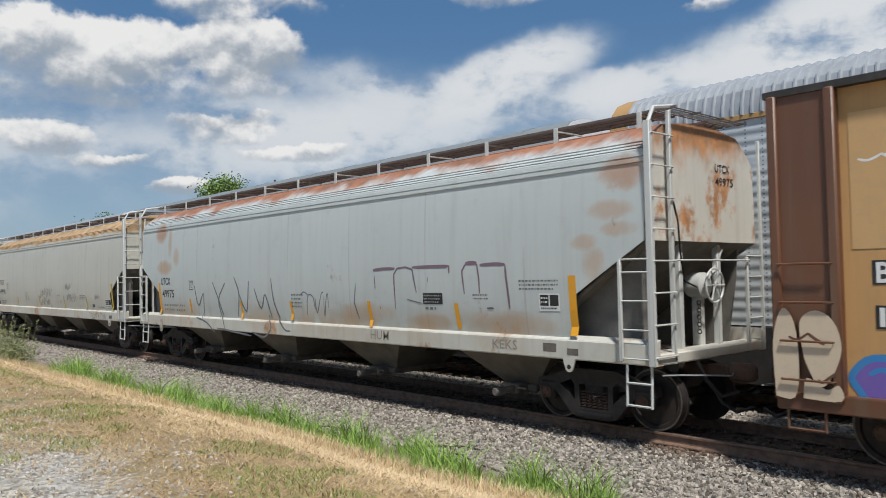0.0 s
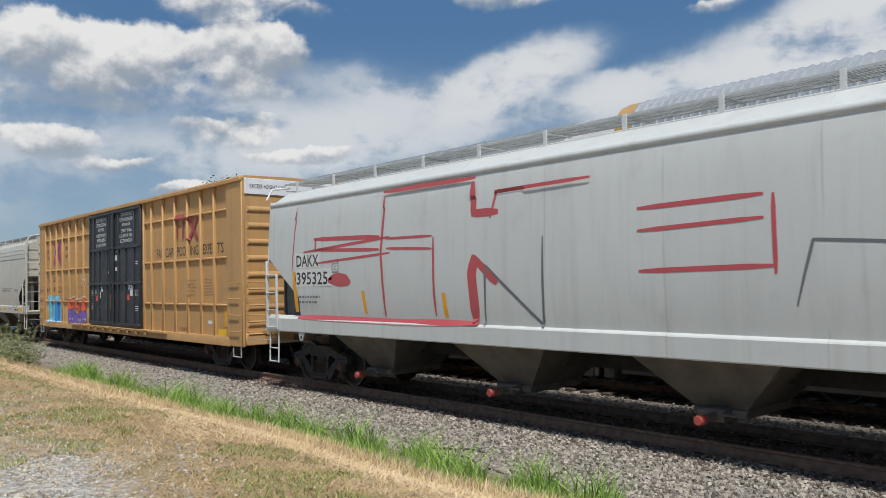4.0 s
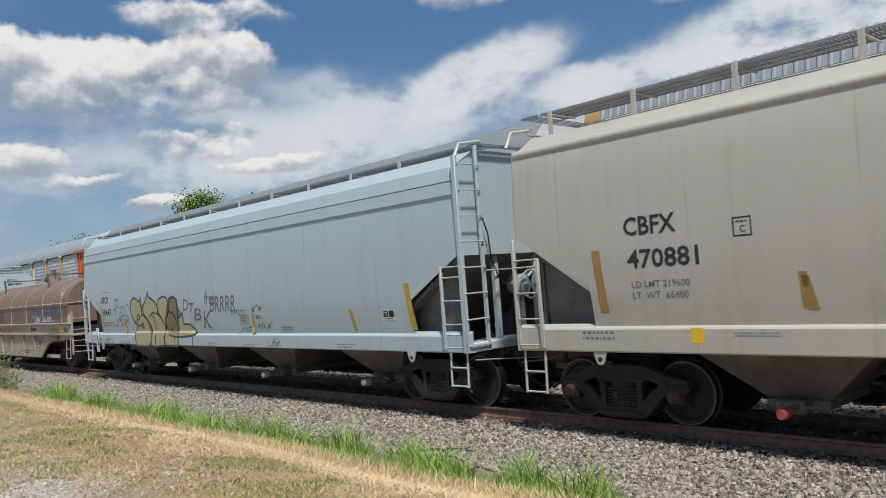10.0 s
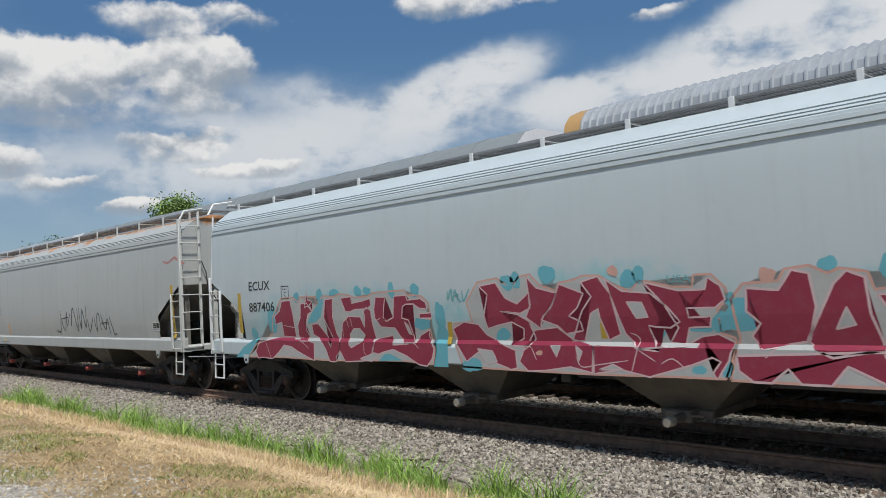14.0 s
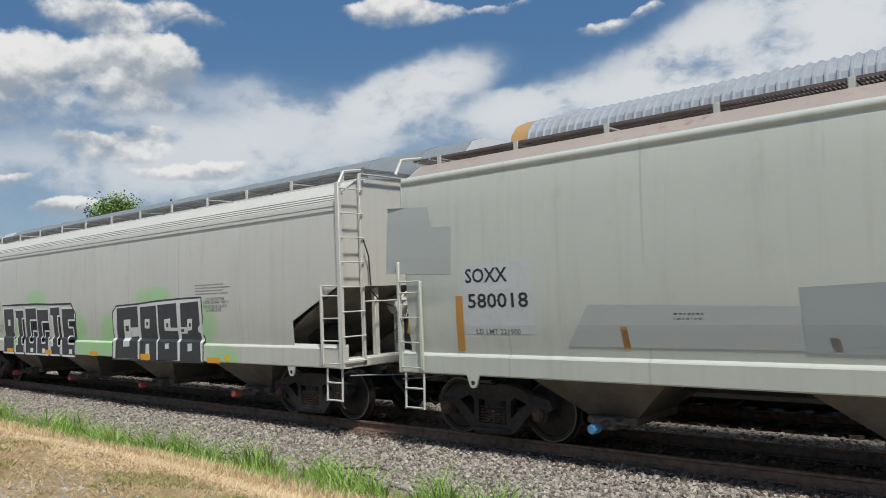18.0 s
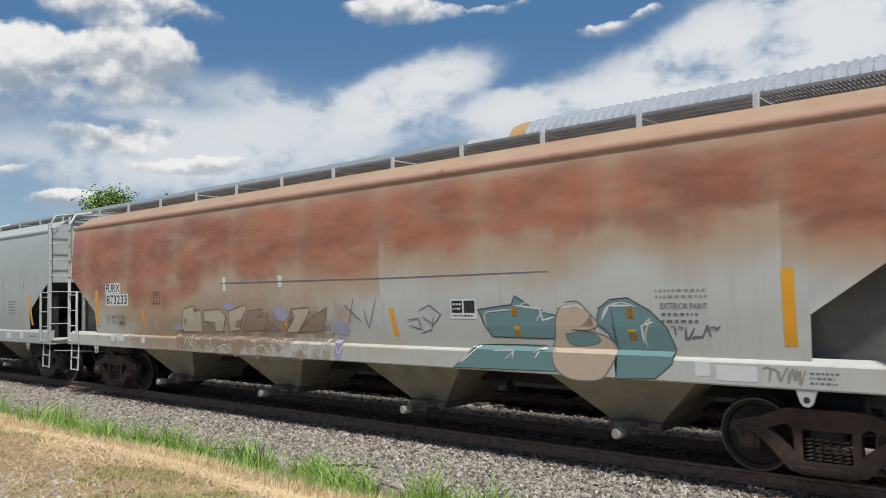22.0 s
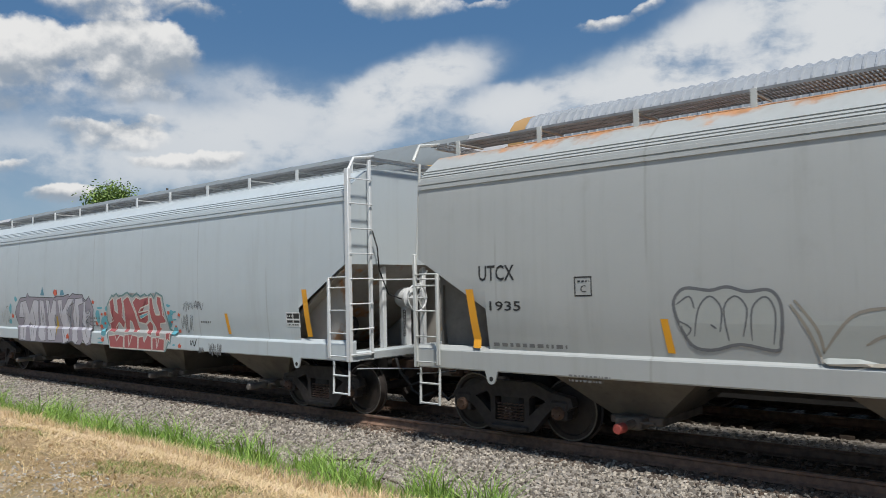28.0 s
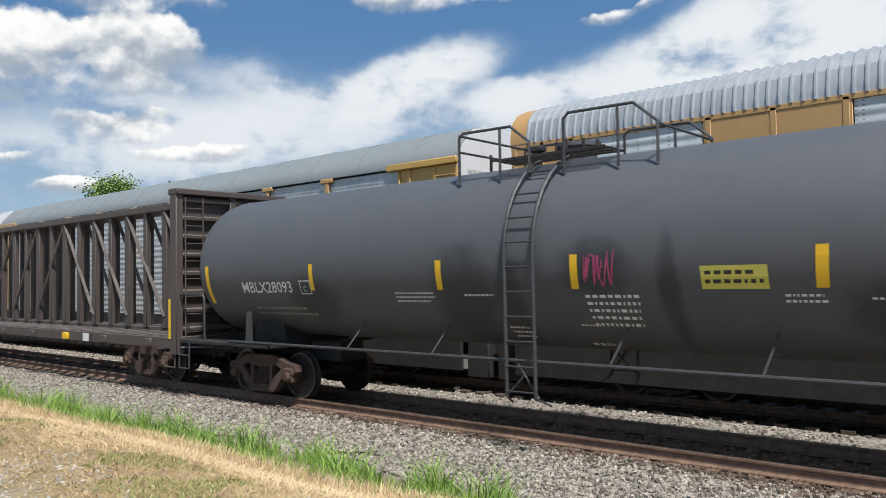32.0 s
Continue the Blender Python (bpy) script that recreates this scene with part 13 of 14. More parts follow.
def tank_car(label, paint_mat, half, gear, u, plat, hoops, radius=1.48, zc=2.70):
    """General-purpose tank car: barrel with dished heads, stub sills, top platform, centre ladder."""
    car = thing("tank_car", label, "tank car", "cars of the freight train")
    n = 10
    prof = []
    for i in range(n + 1):
        e = math.pi / 2 * i / n
        prof.append((-half + 0.0 + 0.72 * (1 - math.sin(e)), radius * math.cos(e)))
    prof = [(-half + 0.72 - 0.72 * math.cos(math.pi / 2 * i / n), radius * math.sin(math.pi / 2 * i / n)) for i in range(n + 1)]
    prof += [(x, radius) for x in np.linspace(-half + 1.2, half - 1.2, 9)]
    prof += [(half - 0.72 + 0.72 * math.cos(math.pi / 2 * i / n), radius * math.sin(math.pi / 2 * i / n)) for i in range(n, -1, -1)]
    barrel = part("barrel", Bag().spin(prof, (0, 0, zc), "x", 64), paint_mat, car, smooth=50)
    for x in (-half + 0.75, -half * 0.34, half * 0.34, half - 0.75):
        part("weld_seam", Bag().spin([(x - 0.02, radius - 0.002), (x, radius + 0.004), (x + 0.02, radius - 0.002)], (0, 0, zc), "x", 64), paint_mat, barrel)
    for s in (-1, 1):
        g = s * gear
        e = s * (half + 0.35)
        b = Bag().cbox(min(e, g - s * 1.6), max(e, g - s * 1.6), -0.32, 0.32, 0.72, 1.12, 0.03)
        part("stub_sill", b, M_UNDER, car)
        b = Bag().slab([(g - 0.6, 0.95), (g + 0.6, 0.95), (g + 0.45, 1.5), (g - 0.45, 1.5)], -0.85, 0.85)
        part("saddle", b, M_UNDER, car)
        part("saddle_arm", Bag().slab([(g - 0.1, 0.95), (g + 0.1, 0.95), (g + 0.05, 1.75), (g - 0.05, 1.75)], -1.40, -1.34), M_PIPE, car)
        a, c = sorted((e, g - s * 0.7))
        part("end_platform", Bag().cbox(a, c, -1.45, 1.45, 1.02, 1.10, 0.015), M_UNDER, car)
        b = Bag().path([(g + s * 1.55, -1.42, 1.1), (g + s * 1.55, -1.42, 2.02), (g + s * 1.62, -1.42, 2.1), (e - s * 0.1, -1.42, 2.1), (e, -1.38, 2.1), (e, -0.5, 2.1), (e, -0.4, 2.0), (e, -0.4, 1.1)], 0.022, 8)
        part("end_hand_rail", b, M_PIPE, car)
        b = Bag()
        for xx in (e - s * 0.1, e - s * 0.5):
            b.rod((xx, -1.45, 1.05), (xx, -1.47, 0.46), 0.018, 6)
        for z in (0.47, 0.76):
            b.rod((e - s * 0.1, -1.47, z), (e - s * 0.5, -1.47, z), 0.018, 6)
        part("sill_step", b, M_PIPE, car)
    for sy in (-1, 1):
        part("side_rail", Bag().rod((-gear - 0.6, sy * 1.43, 1.13), (gear + 0.6, sy * 1.43, 1.13), 0.028, 8), M_PIPE, car)
        for x in (-3.6, -1.6, 1.6, 3.6):
            part("rail_bracket", Bag().rod((x, sy * 1.43, 1.13), (x + 0.07, sy * 1.0, 1.62), 0.016, 6), M_PIPE, car)
        x = plat - 0.1
        rack = None
        for xx in (x - 0.25, x + 0.25):
            pts = [(xx, sy * 1.56, 0.62), (xx, sy * 1.58, 2.7)]
            for i in range(1, 7):
                e = 1.25 * i / 6
                pts.append((xx, sy * 1.58 * math.cos(e), 2.7 + 1.58 * math.sin(e)))
            st = part("ladder_stile", Bag().path(pts, 0.03, 6), M_PIPE, car)
            rack = rack or st
        for i in range(10):
            z = 0.7 + 0.36 * i
            y = 1.58 if z < 2.7 else math.sqrt(max(0.05, 1.58 ** 2 - (z - 2.7) ** 2))
            part("rung", Bag().rod((x - 0.25, sy * y, z), (x + 0.25, sy * y, z), 0.015, 6), M_PIPE, rack)
        for d in (-1, 1):
            part("ladder_brace", Bag().rod((x - d * 0.28, sy * 1.52, 0.62), (x + d * 0.2, sy * 1.42, 1.16), 0.017, 6), M_PIPE, car)
            part("ladder_foot", Bag().rod((x + d * 0.25, sy * 1.56, 0.62), (x + d * 0.34, sy * 1.3, 0.5), 0.017, 6), M_PIPE, car)
    # platform round the manway
    zt = zc + radius
    for sy in (-1, 1):
        part("platform", grating(plat - 1.0, plat + 1.0, sy * 0.35, sy * 0.95, zt + 0.02, 0.06), M_UNDER, car)
    for sy in (-1, 1):
        for xa, xb, h in hoops:
            p = [(xa, sy * 0.95, zt - 0.32), (xa, sy * 0.95, zt + h - 0.08), (xa + 0.08, sy * 0.95, zt + h), (xb - 0.35, sy * 0.95, zt + h * 0.97), (xb, sy * 0.95, zt + h * 0.45), (xb, sy * 0.95, zt - 0.3)]
            rail = part("safety_rail", Bag().path(p, 0.024, 8), M_PIPE, car)
            part("rail_post", Bag().rod((xa + 0.6 * (xb - xa), sy * 0.95, zt - 0.3), (xa + 0.6 * (xb - xa), sy * 0.95, zt + h * 0.97), 0.022, 8), M_PIPE, rail)
    for x, h in ((hoops[0][0], hoops[0][2]), (hoops[0][0], hoops[0][2] * 0.5), (hoops[-1][1], hoops[-1][2] * 0.45)):
        part("cross_rail", Bag().rod((x, -0.95, zt + h - 0.03), (x, 0.95, zt + h - 0.03), 0.02, 8), M_PIPE, car)
    b = Bag().spin([(-0.1, 0.0), (-0.1, 0.30), (0.2, 0.30), (0.22, 0.34), (0.27, 0.34), (0.30, 0.2), (0.31, 0.0)], (plat, 0, zt), "z", 20)
    part("manway", b, paint_mat, car)
    for i in range(8):
        e = i * math.pi / 4
        part("manway_bolt", Bag().rod((plat + 0.35 * math.cos(e), 0.35 * math.sin(e), zt + 0.12), (plat + 0.35 * math.cos(e), 0.35 * math.sin(e), zt + 0.32), 0.025, 6), M_UNDER, car)
    part("valve", Bag().rod((plat - 0.85, 0.1, zt - 0.05), (plat - 0.85, 0.1, zt + 0.28), 0.09, 10).cbox(plat - 0.98, plat - 0.72, 0.0, 0.2, zt + 0.26, zt + 0.36, 0.02), M_UNDER, car)
    trucks(car, (-gear, gear), True)
    couplers(car, half + 0.4)
    joined(car, u)
    return car, Skin(car, lambda z: math.sqrt(max(0.01, radius ** 2 - (z - zc) ** 2)), 0.006), zt


M_PIPE = plain("dark_pipe", (0.07, 0.07, 0.072), 0.5, 0.2, 0.3, 6, 0.1)


def tank_cars():
    car, sk, zt = tank_car("weathered grey tank car with rust streaks and black repaint", TANK_GREY, 8.75, 6.9, -251.09, -0.45, ((-1.3, -0.85, 0.58), (-0.25, 1.5, 0.62)))
    d = 0.58
    b = Bag().spin([(0.0, 0.0), (0.0, 0.30), (0.42, 0.30), (0.46, 0.27), (0.5, 0.0)], (1.35, 0, zt - 0.02), "z", 20)
    part("dome_housing", b, M_UNDER, car)
    sk.text("CTCX", -7.14 + d, 1.90, 0.2, 0.98, M_WHITE, 0.015, name="reporting_mark")
    sk.text("735579", -5.95 + d, 1.90, 0.2, 1.15, M_WHITE, 0.015, name="car_number")
    sk.border(-4.52 + d, -4.24 + d, 1.87, 2.1, 0.018, M_WHITE)
    sk.bars(-4.48 + d, -4.28 + d, 1.9, 2.06, 2, M_WHITE, 2)
    sk.bars(-6.9 + d, -5.0 + d, 1.68, 1.82, 2, M_OCHRE, 3)
    sk.block(-3.65, 0.4, 1.60, 2.28, TANK_PATCH, -0.05, "repaint_patch")
    sk.block(0.4, 5.75, 1.52, 2.37, TANK_PATCH, -0.04, "repaint_patch", 0.0008)
    sk.block(7.05, 8.03, 1.40, 3.40, TANK_PATCH, 0.0, "repaint_patch")
    # the repaint runs on over the head
    rows, cols = 16, 14
    v, f = [], []
    for i in range(rows + 1):
        z = -1.30 + 2.0 * i / rows
        reach = math.sqrt(1.472 ** 2 - z * z)
        for j in range(cols + 1):
            y = -reach + (reach + 0.95) * j / cols
            r2 = min(1.0, (y * y + z * z) / 1.48 ** 2)
            v.append((8.03 + 0.72 * math.sqrt(1 - r2) + 0.007, y - (0.006 if j == 0 else 0), 2.70 + z))
            if i and j:
                k = i * (cols + 1) + j
                f.append((k - cols - 2, k - cols - 1, k, k - 1))
    me = bpy.data.meshes.new("repaint_patch")
    me.from_pydata(v, [], f)
    me.materials.append(TANK_PATCH)
    part("repaint_patch", me, TANK_PATCH, car)
    for x, z0, z1, w in ((-8.1, 2.05, 2.75, 0.12), (-5.45, 2.25, 2.7, 0.1), (-1.6, 2.3, 2.8, 0.12), (0.75, 2.25, 2.78, 0.12), (4.35, 2.32, 2.85, 0.12), (6.5, 2.05, 2.95, 0.14)):
        sk.block(x, x + w, z0, z1, M_RUSTAMB, -0.03, "reflector", 0.003)
    sk.outlined("CBR", -2.3, 1.64, 0.42, 1.15, M_WHITE, TANK_PATCH, 0.12, 0.07, 0.003)
    sk.outlined("SNOT", 0.02, 1.70, 0.46, 1.6, M_WHITE, TANK_PATCH, 0.12, 0.07, 0.003)
    sk.block(5.08, 6.36, 2.18, 2.77, TANK_PATCH, 0.0, "stencil_panel", -0.002)
    sk.border(5.1, 6.35, 2.2, 2.75, 0.02, M_WHITE)
    sk.bars(5.15, 6.35, 2.24, 2.72, 8, M_WHITE, 8)
    for i in range(4):
        sk.block(5.4 + 0.24 * i, 5.415 + 0.24 * i, 2.21, 2.74, M_WHITE, extra=0.002)
    sk.bars(5.7, 6.3, 2.82, 2.92, 1, M_WHITE, 3)
    sk.block(2.05, 2.85, 1.62, 1.80, M_OCHRE, 0.0, "sticker", 0.003)
    sk.bars(2.1, 2.8, 1.65, 1.78, 2, M_BLACK, 5).location.y = -0.006
    sk.border(4.5, 5.15, 1.55, 1.80, 0.02, M_WHITE)
    sk.block(4.53, 5.12, 1.57, 1.78, M_BLACK, extra=0.002)
    sk.shape([(3.75, 1.72), (3.87, 1.82), (3.99, 1.72), (3.87, 1.60)], M_WHITE, 0.003, "placard")
    for i, (txt, h, w) in enumerate((("CTCX 735579", 0.14, 1.2), ("CAPY 30019 GAL", 0.06, 0.8), ("CAPY 113631 L", 0.06, 0.7))):
        v, f = letters(txt, h, w, 0.012)
        me = bpy.data.meshes.new("lettering")
        z = 3.05 - 0.2 * i
        pts = []
        for a, c in v:
            y, zz = -0.95 + a, z + c
            r = min(1.0, math.hypot(y, zz - 2.7) / 1.48)
            pts.append((8.75 - 0.72 + 0.72 * math.sqrt(1 - r * r) + 0.012, y, zz))
        me.from_pydata(pts, [], f)
        me.materials.append(M_WHITE)
        part("lettering", me, M_WHITE, car)

    car, sk, zt = tank_car("black tank car with white stencils and yellow reflector bars", TANK_BLACK, 8.85, 6.6, -387.16, 0.35, ((-1.33, 0.05, 0.54), (0.67, 2.15, 0.58)))
    d = 0.66
    sk.text("MBLX28093", -7.42 + d, 2.13, 0.22, 1.6, M_WHITE, 0.008, name="reporting_mark")
    sk.border(-5.58 + d, -5.27 + d, 2.1, 2.36, 0.018, M_WHITE)
    sk.text("C", -5.48 + d, 2.15, 0.1, None, M_WHITE)
    sk.bars(-7.2 + d, -5.1 + d, 1.66, 1.88, 2, M_DIM, 2)
    for x, z0, z1, w in ((-8.05, 1.9, 2.7, 0.12), (-5.27 + d, 2.17, 2.66, 0.11), (-2.13 + d, 2.17, 2.64, 0.12), (0.36 + d, 2.17, 2.65, 0.12), (3.55 + d, 2.17, 2.66, 0.14), (6.5 + d, 1.84, 2.72, 0.16)):
        sk.block(x, x + w, z0, z1, M_YELLOW, 0.03, "reflector", 0.003)
    sk.block(2.23 + d, 3.04 + d, 2.16, 2.45, M_LEMON, name="notice_panel")
    sk.bars(2.28 + d, 3.0 + d, 2.2, 2.42, 2, M_BLACK, 5).location.y = -0.004
    for a, c, z0, z1, r in ((-3.1, -2.2, 1.95, 2.15, 3), (-1.6, -1.0, 2.05, 2.12, 1), (0.55, 1.5, 1.62, 2.12, 5), (-1.0, -0.6, 1.4, 1.62, 3), (3.2, 3.75, 1.98, 2.12, 2), (4.1, 4.4, 2.02, 2.08, 1), (0.25, 0.6, 1.3, 1.4, 1), (0.3, 0.62, 1.62, 1.68, 1)):
        sk.bars(a + d, c + d, z0, z1, r, M_WHITE, r)
    sk.border(5.27 + d, 6.4 + d, 2.03, 2.48, 0.018, M_WHITE)
    sk.bars(5.3 + d, 6.45 + d, 2.06, 2.45, 6, M_WHITE, 9)
    sk.scrawl(0.55 + d, 1.0 + d, 2.2, 2.7, 5, 0.02, M_PINK, 6)
    sk.shape([(5.75 + d, 1.5), (6.0 + d, 1.78), (6.25 + d, 1.5), (6.0 + d, 1.22)], M_GATE, 0.02, "placard")
    for i, (txt, h, w) in enumerate((("MBLX 28093", 0.13, 0.95), ("CAPY 27783 GAL", 0.07, 0.7), ("CAPY 105170 L", 0.07, 0.62))):
        v, f = letters(txt, h, w, 0.012)
        me = bpy.data.meshes.new("lettering")
        z = 2.75 - 0.17 * i
        pts = []
        for a, c in v:
            y, zz = 0.15 + a, z + c
            r = min(1.0, math.hypot(y, zz - 2.7) / 1.48)
            pts.append((8.85 - 0.72 + 0.72 * math.sqrt(1 - r * r) + 0.012, y, zz))
        me.from_pydata(pts, [], f)
        me.materials.append(M_WHITE)
        part("lettering", me, M_WHITE, car)


M_DIM, M_LEMON, M_PINK = decal("dim_stencil", (0.28, 0.27, 0.25), 0.6), decal("pale_yellow_panel", (0.62, 0.56, 0.10), 0.3), decal("pink_marker", (0.45, 0.06, 0.16), 0.2)
GON_RED = paint("oxide_red_paint", (0.105, 0.036, 0.030), 1.0, 0.6, blooms=[(-0.9, 1.4, 1.0, 0.55, (0.05, 0.012, 0.013), 0.85), (0.6, 1.9, 1.5, 0.5, (0.05, 0.012, 0.013), 0.8), (-5.9, 1.5, 0.9, 0.55, (0.06, 0.03, 0.024), 0.75), (-7.6, 1.5, 0.5, 0.6, (0.05, 0.03, 0.024), 0.8), (-2.0, 0.62, 3.4, 0.28, (0.19, 0.105, 0.06), 0.7), (3.0, 0.6, 2.0, 0.25, (0.17, 0.09, 0.05), 0.7), (-3.4, 1.5, 1.7, 0.45, (0.055, 0.018, 0.016), 0.75), (2.0, 1.3, 1.3, 0.4, (0.07, 0.024, 0.02), 0.6), (5.2, 2.1, 1.1, 0.4, (0.075, 0.03, 0.025), 0.6)], stain=0.6, stain_z=(0.3, 1.5), stain_col=(0.22, 0.115, 0.06), rust_col=(0.16, 0.07, 0.05), grime_col=(0.055, 0.03, 0.028), rough=0.55)
GON_IN = plain("gondola_inside_rust", (0.12, 0.06, 0.04), 0.85, 0, 0.4, 2, 0.4)


def gondola():
    """Low open gondola with outside posts."""
    car = thing("gondola", "oxide-red steel gondola with dented ribbed sides", "gondola", "cars of the freight train")
    half = 8.12
    for sy in (-1, 1):
        poly = [(-half, 2.5), (half, 2.5), (half, 0.82), (5.4, 0.80), (4.6, 0.46), (-4.6, 0.46), (-5.4, 0.80), (-half, 0.82)]
        part("side_sheet", Bag().slab(poly, sy * 1.46 - 0.02, sy * 1.46 + 0.02), GON_RED, car)
        part("top_chord", Bag().cbox(-half - 0.05, half + 0.05, sy * 1.5 - 0.09, sy * 1.5 + 0.09, 2.46, 2.60, 0.02), GON_RED, car)
        for x in [-7.05] + [-5.54 + 1.30 * i for i in range(10)] + [7.05]:
            low = 0.55 if abs(x) < 4.6 else 0.84
            b = Bag().add([(x - 0.075, sy * 1.47, 2.46), (x + 0.075, sy * 1.47, 2.46), (x + 0.075, sy * 1.62, 2.46), (x - 0.075, sy * 1.62, 2.46),
                           (x - 0.06, sy * 1.47, low), (x + 0.06, sy * 1.47, low), (x + 0.05, sy * 1.53, low), (x - 0.05, sy * 1.53, low)],
                          [(0, 1, 2, 3), (4, 7, 6, 5), (0, 4, 5, 1), (1, 5, 6, 2), (2, 6, 7, 3), (3, 7, 4, 0)])
            part("side_post", b, GON_RED, car, smooth=0)
    # sheet bulged and dented between the posts
    rnd = random.Random(8)
    for i in range(8):
        x = -5.54 + 1.30 * i
        v, f = [], []
        for a in range(7):
            for c in range(7):
                k = math.sin(math.pi * a / 6) * math.sin(math.pi * c / 6)
                v.append((x + 0.08 + 1.14 * a / 6, -1.483 - k * (0.035 + 0.03 * rnd.random()), 0.98 + 1.44 * c / 6))
                if a and c:
                    q = 7 * a + c
                    f.append((q - 8, q - 7, q, q - 1))
        part("dented_panel", Bag().add(v, f), GON_RED, car)
    part("floor", Bag().cbox(-half, half, -1.45, 1.45, 0.98, 1.06, 0.01), GON_IN, car)
    for s in (-1, 1):
        x = s * half
        part("end_sheet", Bag().cbox(min(x, x - s * 0.06), max(x, x - s * 0.06), -1.45, 1.45, 0.82, 2.52, 0.01), GON_RED, car)
        for k in range(4):
            z = 1.05 + 0.38 * k
            part("end_rib", Bag().cbox(min(x, x + s * 0.12), max(x, x + s * 0.12), -1.42, 1.42, z, z + 0.16, 0.04), GON_RED, car)
        part("end_cap", Bag().cbox(min(x - s * 0.05, x + s * 0.14), max(x - s * 0.05, x + s * 0.14), -1.55, 1.55, 2.46, 2.6, 0.02), GON_RED, car)
        b = Bag()
        for i in range(4):
            z = 1.05 + 0.4 * i
            part("grab_iron", Bag().path([(s * (half - 0.62), -1.5, z), (s * (half - 0.62), -1.62, z), (s * (half - 0.12), -1.62, z), (s * (half - 0.12), -1.5, z)], 0.014), GON_RED, car)
        b = Bag()
        for xx in (s * (half - 0.12), s * (half - 0.55)):
            b.rod((xx, -1.5, 0.85), (xx, -1.5, 0.45), 0.018, 6)
        b.rod((s * (half - 0.12), -1.5, 0.46), (s * (half - 0.55), -1.5, 0.46), 0.018, 6)
        part("sill_step", b, GON_RED, car)
    part("centre_sill", Bag().box(-half, half, -0.3, 0.3, 0.6, 0.98), M_UNDER, car)
    b = Bag().ring((half + 0.2, 0.5, 2.0), (1, 0, 0), 0.26, 0.018, 20, 6).rod((half, 0.5, 2.0), (half + 0.2, 0.5, 2.0), 0.03, 8)
    part("brake_wheel", b, GON_RED, car)
    trucks(car, (-6.75, 6.6), True)
    couplers(car, half + 0.1)
    sk = Skin(car, lambda z: 1.482, 0.004)
    sk.text("CR", -7.72, 1.85, 0.27, 0.44, M_WORNW, 0.02, name="reporting_mark")
    sk.text("681854", -6.87, 1.84, 0.28, 1.22, M_WORNW, 0.02, name="car_number")
    sk.bars(-6.8, -5.7, 1.3, 1.6, 2, M_GONDIM, 3)
    sk.block(-7.95, -7.6, 1.12, 1.32, M_YELLOW)
    sk.bars(-6.0, -5.4, 0.96, 1.04, 1, M_WHITE, 4)
    sk.block(2.5, 2.92, 1.62, 1.88, GON_IN, extra=0.055)
    sk.border(2.45, 2.97, 1.6, 1.9, 0.02, G_CREAM).location.y = -0.06
    sk.bars(2.5, 2.92, 1.65, 1.85, 2, G_CREAM, 5).location.y = -0.062
    sk.block(-2.55, -2.3, 1.35, 1.6, M_GONDIM, extra=0.06)
    sk.scrawl(5.55, 6.35, 1.32, 1.82, 6, 0.03, M_WHITE, 3)
    sk.bubble(5.6, 6.2, 1.38, 1.7, 1, M_WHITE, M_BLACK, 4, 0.03)
    sk.block(5.6, 6.3, 1.08, 1.28, M_YELLOW)
    sk.line([(6.75, 1.72), (7.2, 1.42)], 0.07, M_WHITE)
    sk.line([(7.2, 1.75), (6.78, 1.40)], 0.07, M_WHITE)
    sk.bars(4.0, 4.8, 0.96, 1.06, 1, M_OCHRE, 6)
    joined(car, -369.43)


M_WORNW = haze_paint("flaked_white_stencil", (0.60, 0.58, 0.55), 1.0, 7.0, 0.70, 0.52)
M_GONDIM = decal("worn_stencil", (0.22, 0.10, 0.08), 0.5)
CB_BROWN = paint("dark_umber_paint", (0.085, 0.066, 0.058), 0.45, 0.2, rust_col=(0.12, 0.06, 0.035), rough=0.6)


CB_PALE = plain("sun_bleached_brown_steel", (0.17, 0.14, 0.125), 0.8, 0, 0.35, 4.0, 0.3)


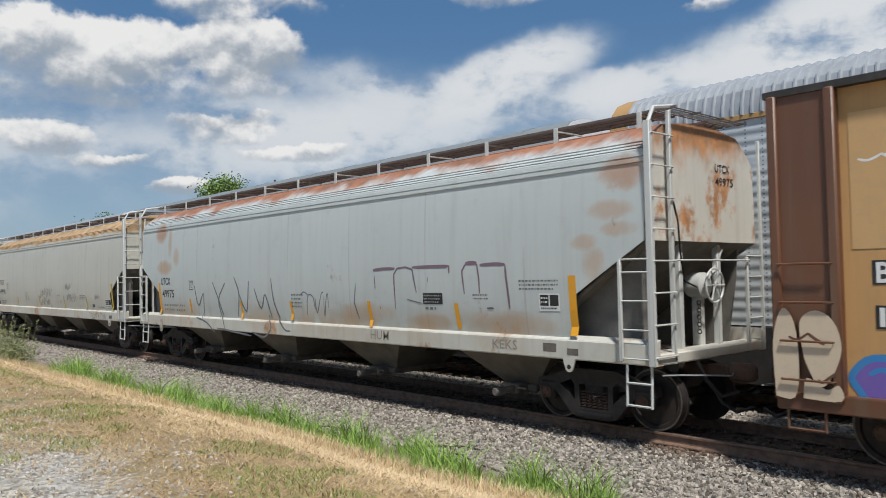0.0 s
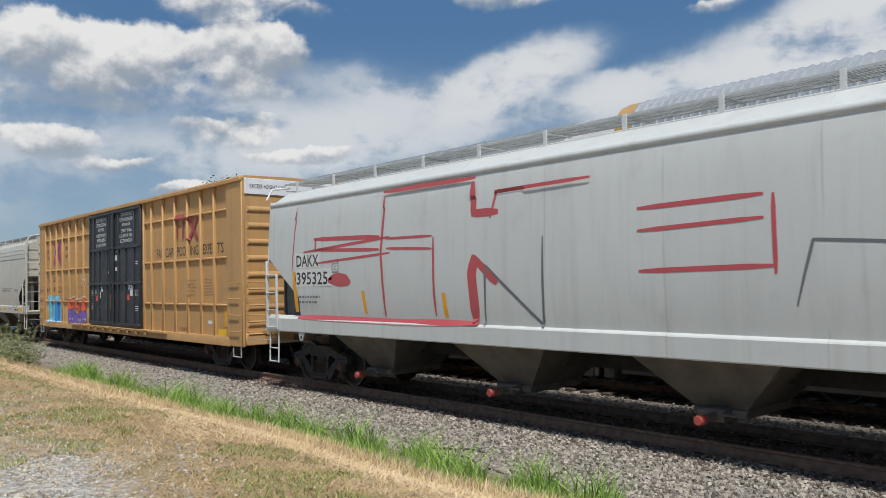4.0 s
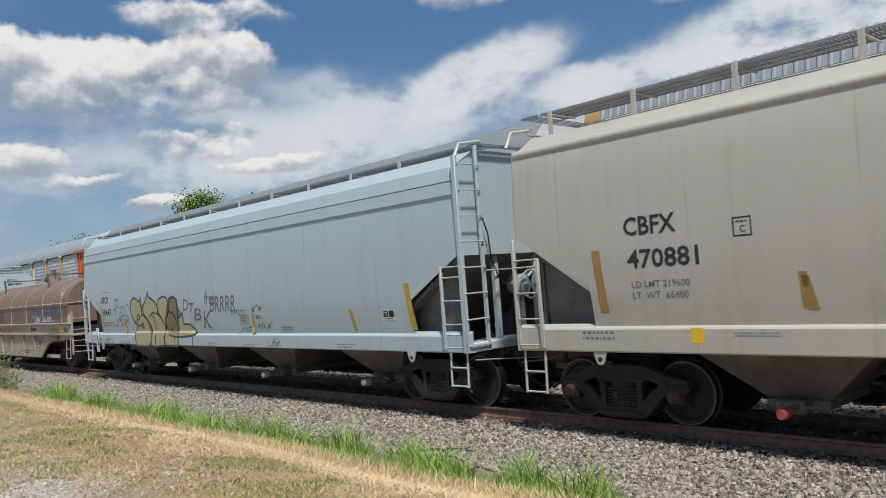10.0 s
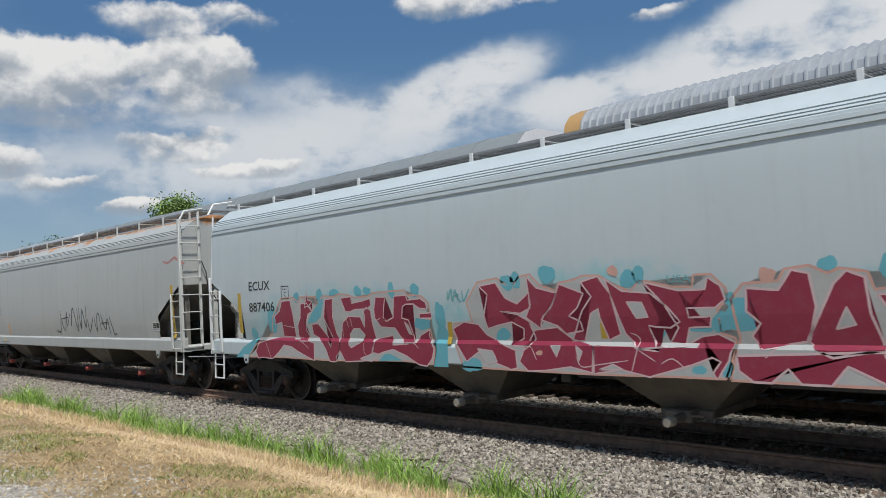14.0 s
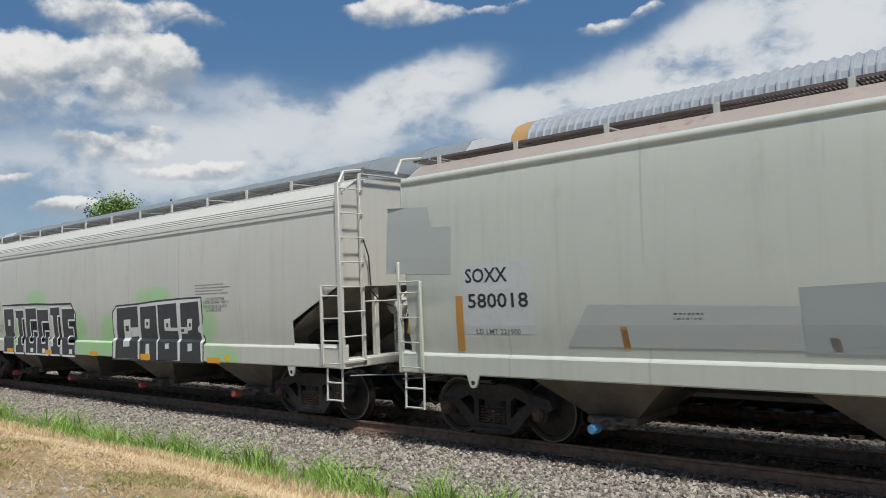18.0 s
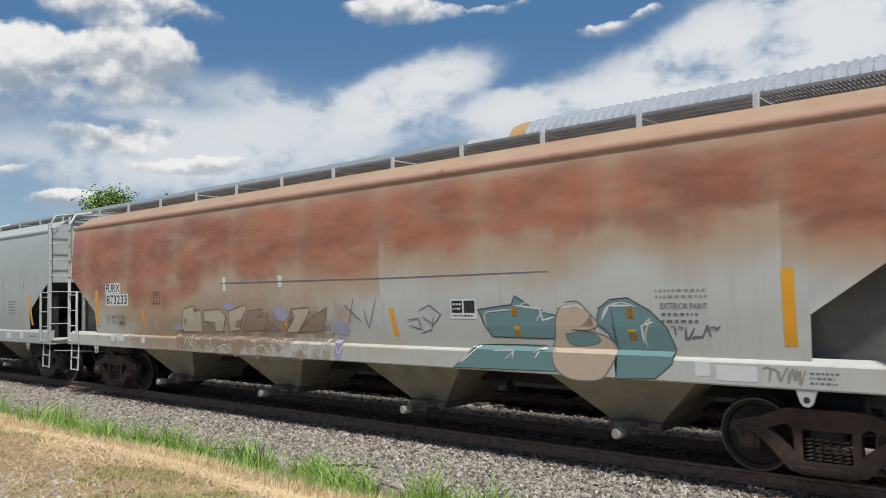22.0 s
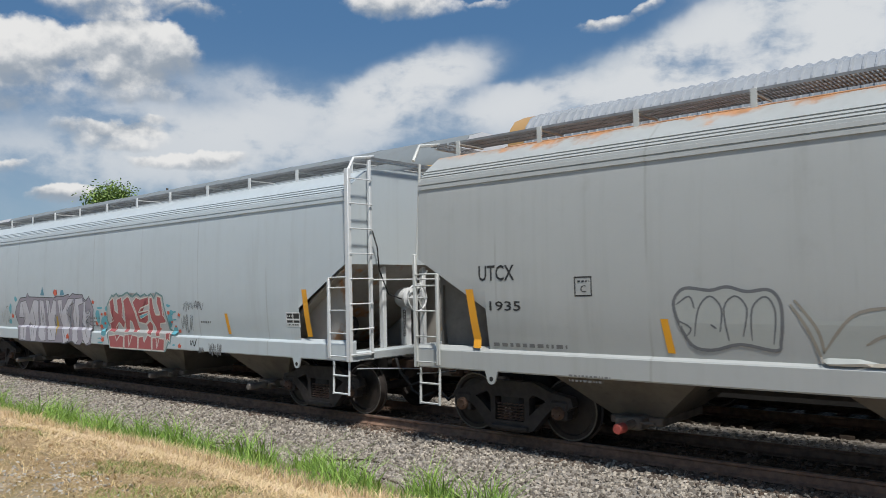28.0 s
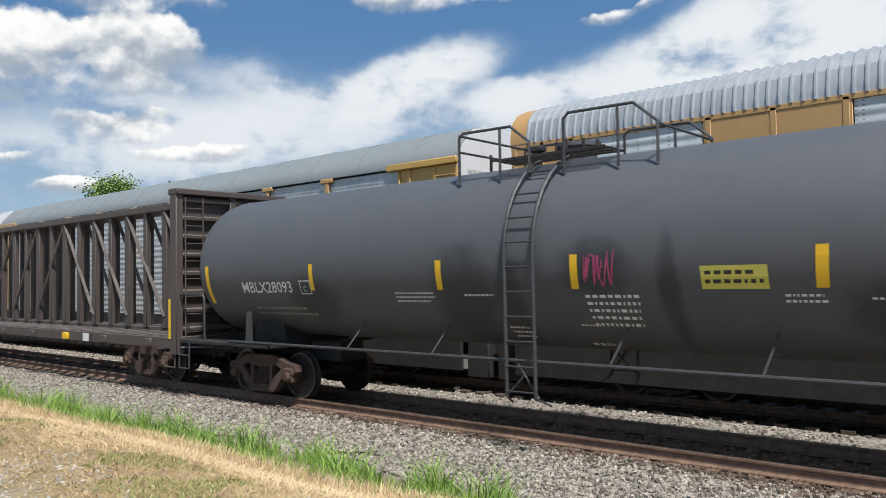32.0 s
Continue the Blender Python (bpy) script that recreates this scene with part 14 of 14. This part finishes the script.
def centerbeam():
    """Centre-beam lumber flat: bulkheads, open truss down the middle, bare deck."""
    car = thing("centerbeam_flatcar", "dark brown empty centerbeam flatcar with tall bulkheads", "flatcar", "cars of the freight train")
    half = 11.1
    for s in (-1, 1):
        x = s * (half - 0.12)
        bh = part("bulkhead", Bag().cbox(min(x, x - s * 0.1), max(x, x - s * 0.1), -1.4, 1.4, 1.0, 4.35, 0.01), CB_BROWN, car)
        for y in (-1.42, 0.0, 1.42):
            part("bulkhead_post", Bag().cbox(x - 0.14, x + 0.14, y - 0.09, y + 0.09, 0.75, 4.42, 0.02), CB_BROWN, bh)
        for k in range(8):
            z = 1.25 + 0.42 * k
            part("bulkhead_rib", Bag().cbox(min(x + s * 0.0, x + s * 0.13), max(x + s * 0.0, x + s * 0.13), -1.34, 1.34, z, z + 0.12, 0.03), CB_BROWN, bh)
        part("bulkhead_cap", Bag().cbox(x - 0.2, x + 0.2, -1.52, 1.52, 4.36, 4.5, 0.02), CB_BROWN, bh)
        b = Bag()
        for y in (-1.3, -0.85):
            b.rod((x + s * 0.18, y, 1.1), (x + s * 0.18, y, 4.3), 0.018, 6)
        for i in range(8):
            b.rod((x + s * 0.18, -1.3, 1.25 + 0.4 * i), (x + s * 0.18, -0.85, 1.25 + 0.4 * i), 0.014, 6)
        part("end_ladder", b, CB_BROWN, car)
        b = Bag()
        for xx in (s * (half - 0.12), s * (half - 0.55)):
            b.rod((xx, -1.45, 0.95), (xx, -1.47, 0.45), 0.018, 6)
        b.rod((s * (half - 0.12), -1.47, 0.46), (s * (half - 0.55), -1.47, 0.46), 0.018, 6)
        part("sill_step", b, CB_BROWN, car)
    for sy in (-1, 1):
        part("side_sill", Bag().cbox(-half, half, sy * 1.45 - 0.05, sy * 1.45 + 0.05, 0.88, 1.13, 0.012), CB_BROWN, car)
        for i in range(10):
            x = -half + 1.2 + 2.2 * i
            part("tie_down", Bag().cbox(x - 0.16, x + 0.16, sy * 1.52 - 0.04, sy * 1.52 + 0.04, 0.9, 1.08, 0.02), M_YELLOW if i % 3 == 1 else CB_BROWN, car)
    for i in range(38):
        x = -half + 0.5 + 0.585 * i
        part("deck_board", Bag().cbox(x - 0.12, x + 0.12, -1.42, 1.42, 1.08, 1.15, 0.012), CB_BROWN, car)
    part("centre_sill", Bag().box(-half, half, -0.25, 0.25, 0.6, 1.08), M_UNDER, car)
    part("top_chord", Bag().cbox(-half + 0.2, half - 0.2, -0.42, 0.42, 4.22, 4.40, 0.02), CB_BROWN, car)
    part("base_chord", Bag().cbox(-half + 0.2, half - 0.2, -0.3, 0.3, 1.12, 1.24, 0.02), CB_BROWN, car)
    xs = [half - 1.55 - 0.98 * i for i in range(20)]
    for i, x in enumerate(xs):
        if x < -half + 0.8:
            break
        wide = 0.13 if i % 2 else 0.09
        for sy in (-1, 1):
            part("truss_post", Bag().cbox(x - wide, x + wide, sy * 0.3 - 0.07, sy * 0.3 + 0.07, 1.2, 4.25, 0.015), CB_BROWN, car)
        for sy in (-1, 1):
            if i % 2 == 0:
                turn = 1 if i < 8 else -1
                b = Bag().rod((x + turn * 1.0, sy * 0.36, 1.5), (x - turn * 0.95, sy * 0.36, 4.2), 0.05, 6)
                part("truss_diagonal", b, CB_PALE, car)
    trucks(car, (-8.9, 8.95), True)
    couplers(car, half + 0.1)
    sk = Skin(car, lambda z: 1.51, 0.004)
    sk.block(half - 0.3, half - 0.2, 1.1, 2.0, M_YELLOW, 0.0, "reflector", 0.01)
    sk.block(6.6, 6.95, 0.9, 1.1, M_WHITE, extra=0.09)
    v, f = letters("200313", 0.14, 0.55, 0.01)
    me = bpy.data.meshes.new("lettering")
    me.from_pydata([(half + 0.012, 0.15 + a, 3.98 + c) for a, c in v], [], f)
    me.materials.append(M_WHITE)
    part("lettering", me, M_WHITE, car)
    joined(car, -396.33 - half)


brown_boxcar()
grid_boxcar()
coil_car()
tank_cars()
gondola()
centerbeam()


# ---------------------------------------------------------------- what moves
def motions():
    """The train rolls by at a steady pace; every car keeps its place in it."""
    stops = [0, 4, 8, 12, 16, 20, 24, 28, 32]
    for car, u in TRAIN:
        walk(car, [(t, pose(u + speed_path(t), TRACK_Y, 0)) for t in stops])
    # every wheelset turns while its car is near
    for car, wheels, x in WHEELS:
        place = [u for c, u in TRAIN if c == car]
        if not place:
            continue
        near = [i / 30 for i in range(961) if -48 < place[0] + x + speed_path(i / 30) < 9]
        if len(near) < 2:
            continue
        rows = [(t, pose(x, 0, 0.4572, 0, math.degrees(speed_path(t) / 0.4572), 0)) for t in near]
        if near[0] > 0:
            rows.insert(0, (0, rows[0][1]))
        if near[-1] < 32:
            rows.append((32, rows[-1][1]))
        walk(wheels, rows)


motions()
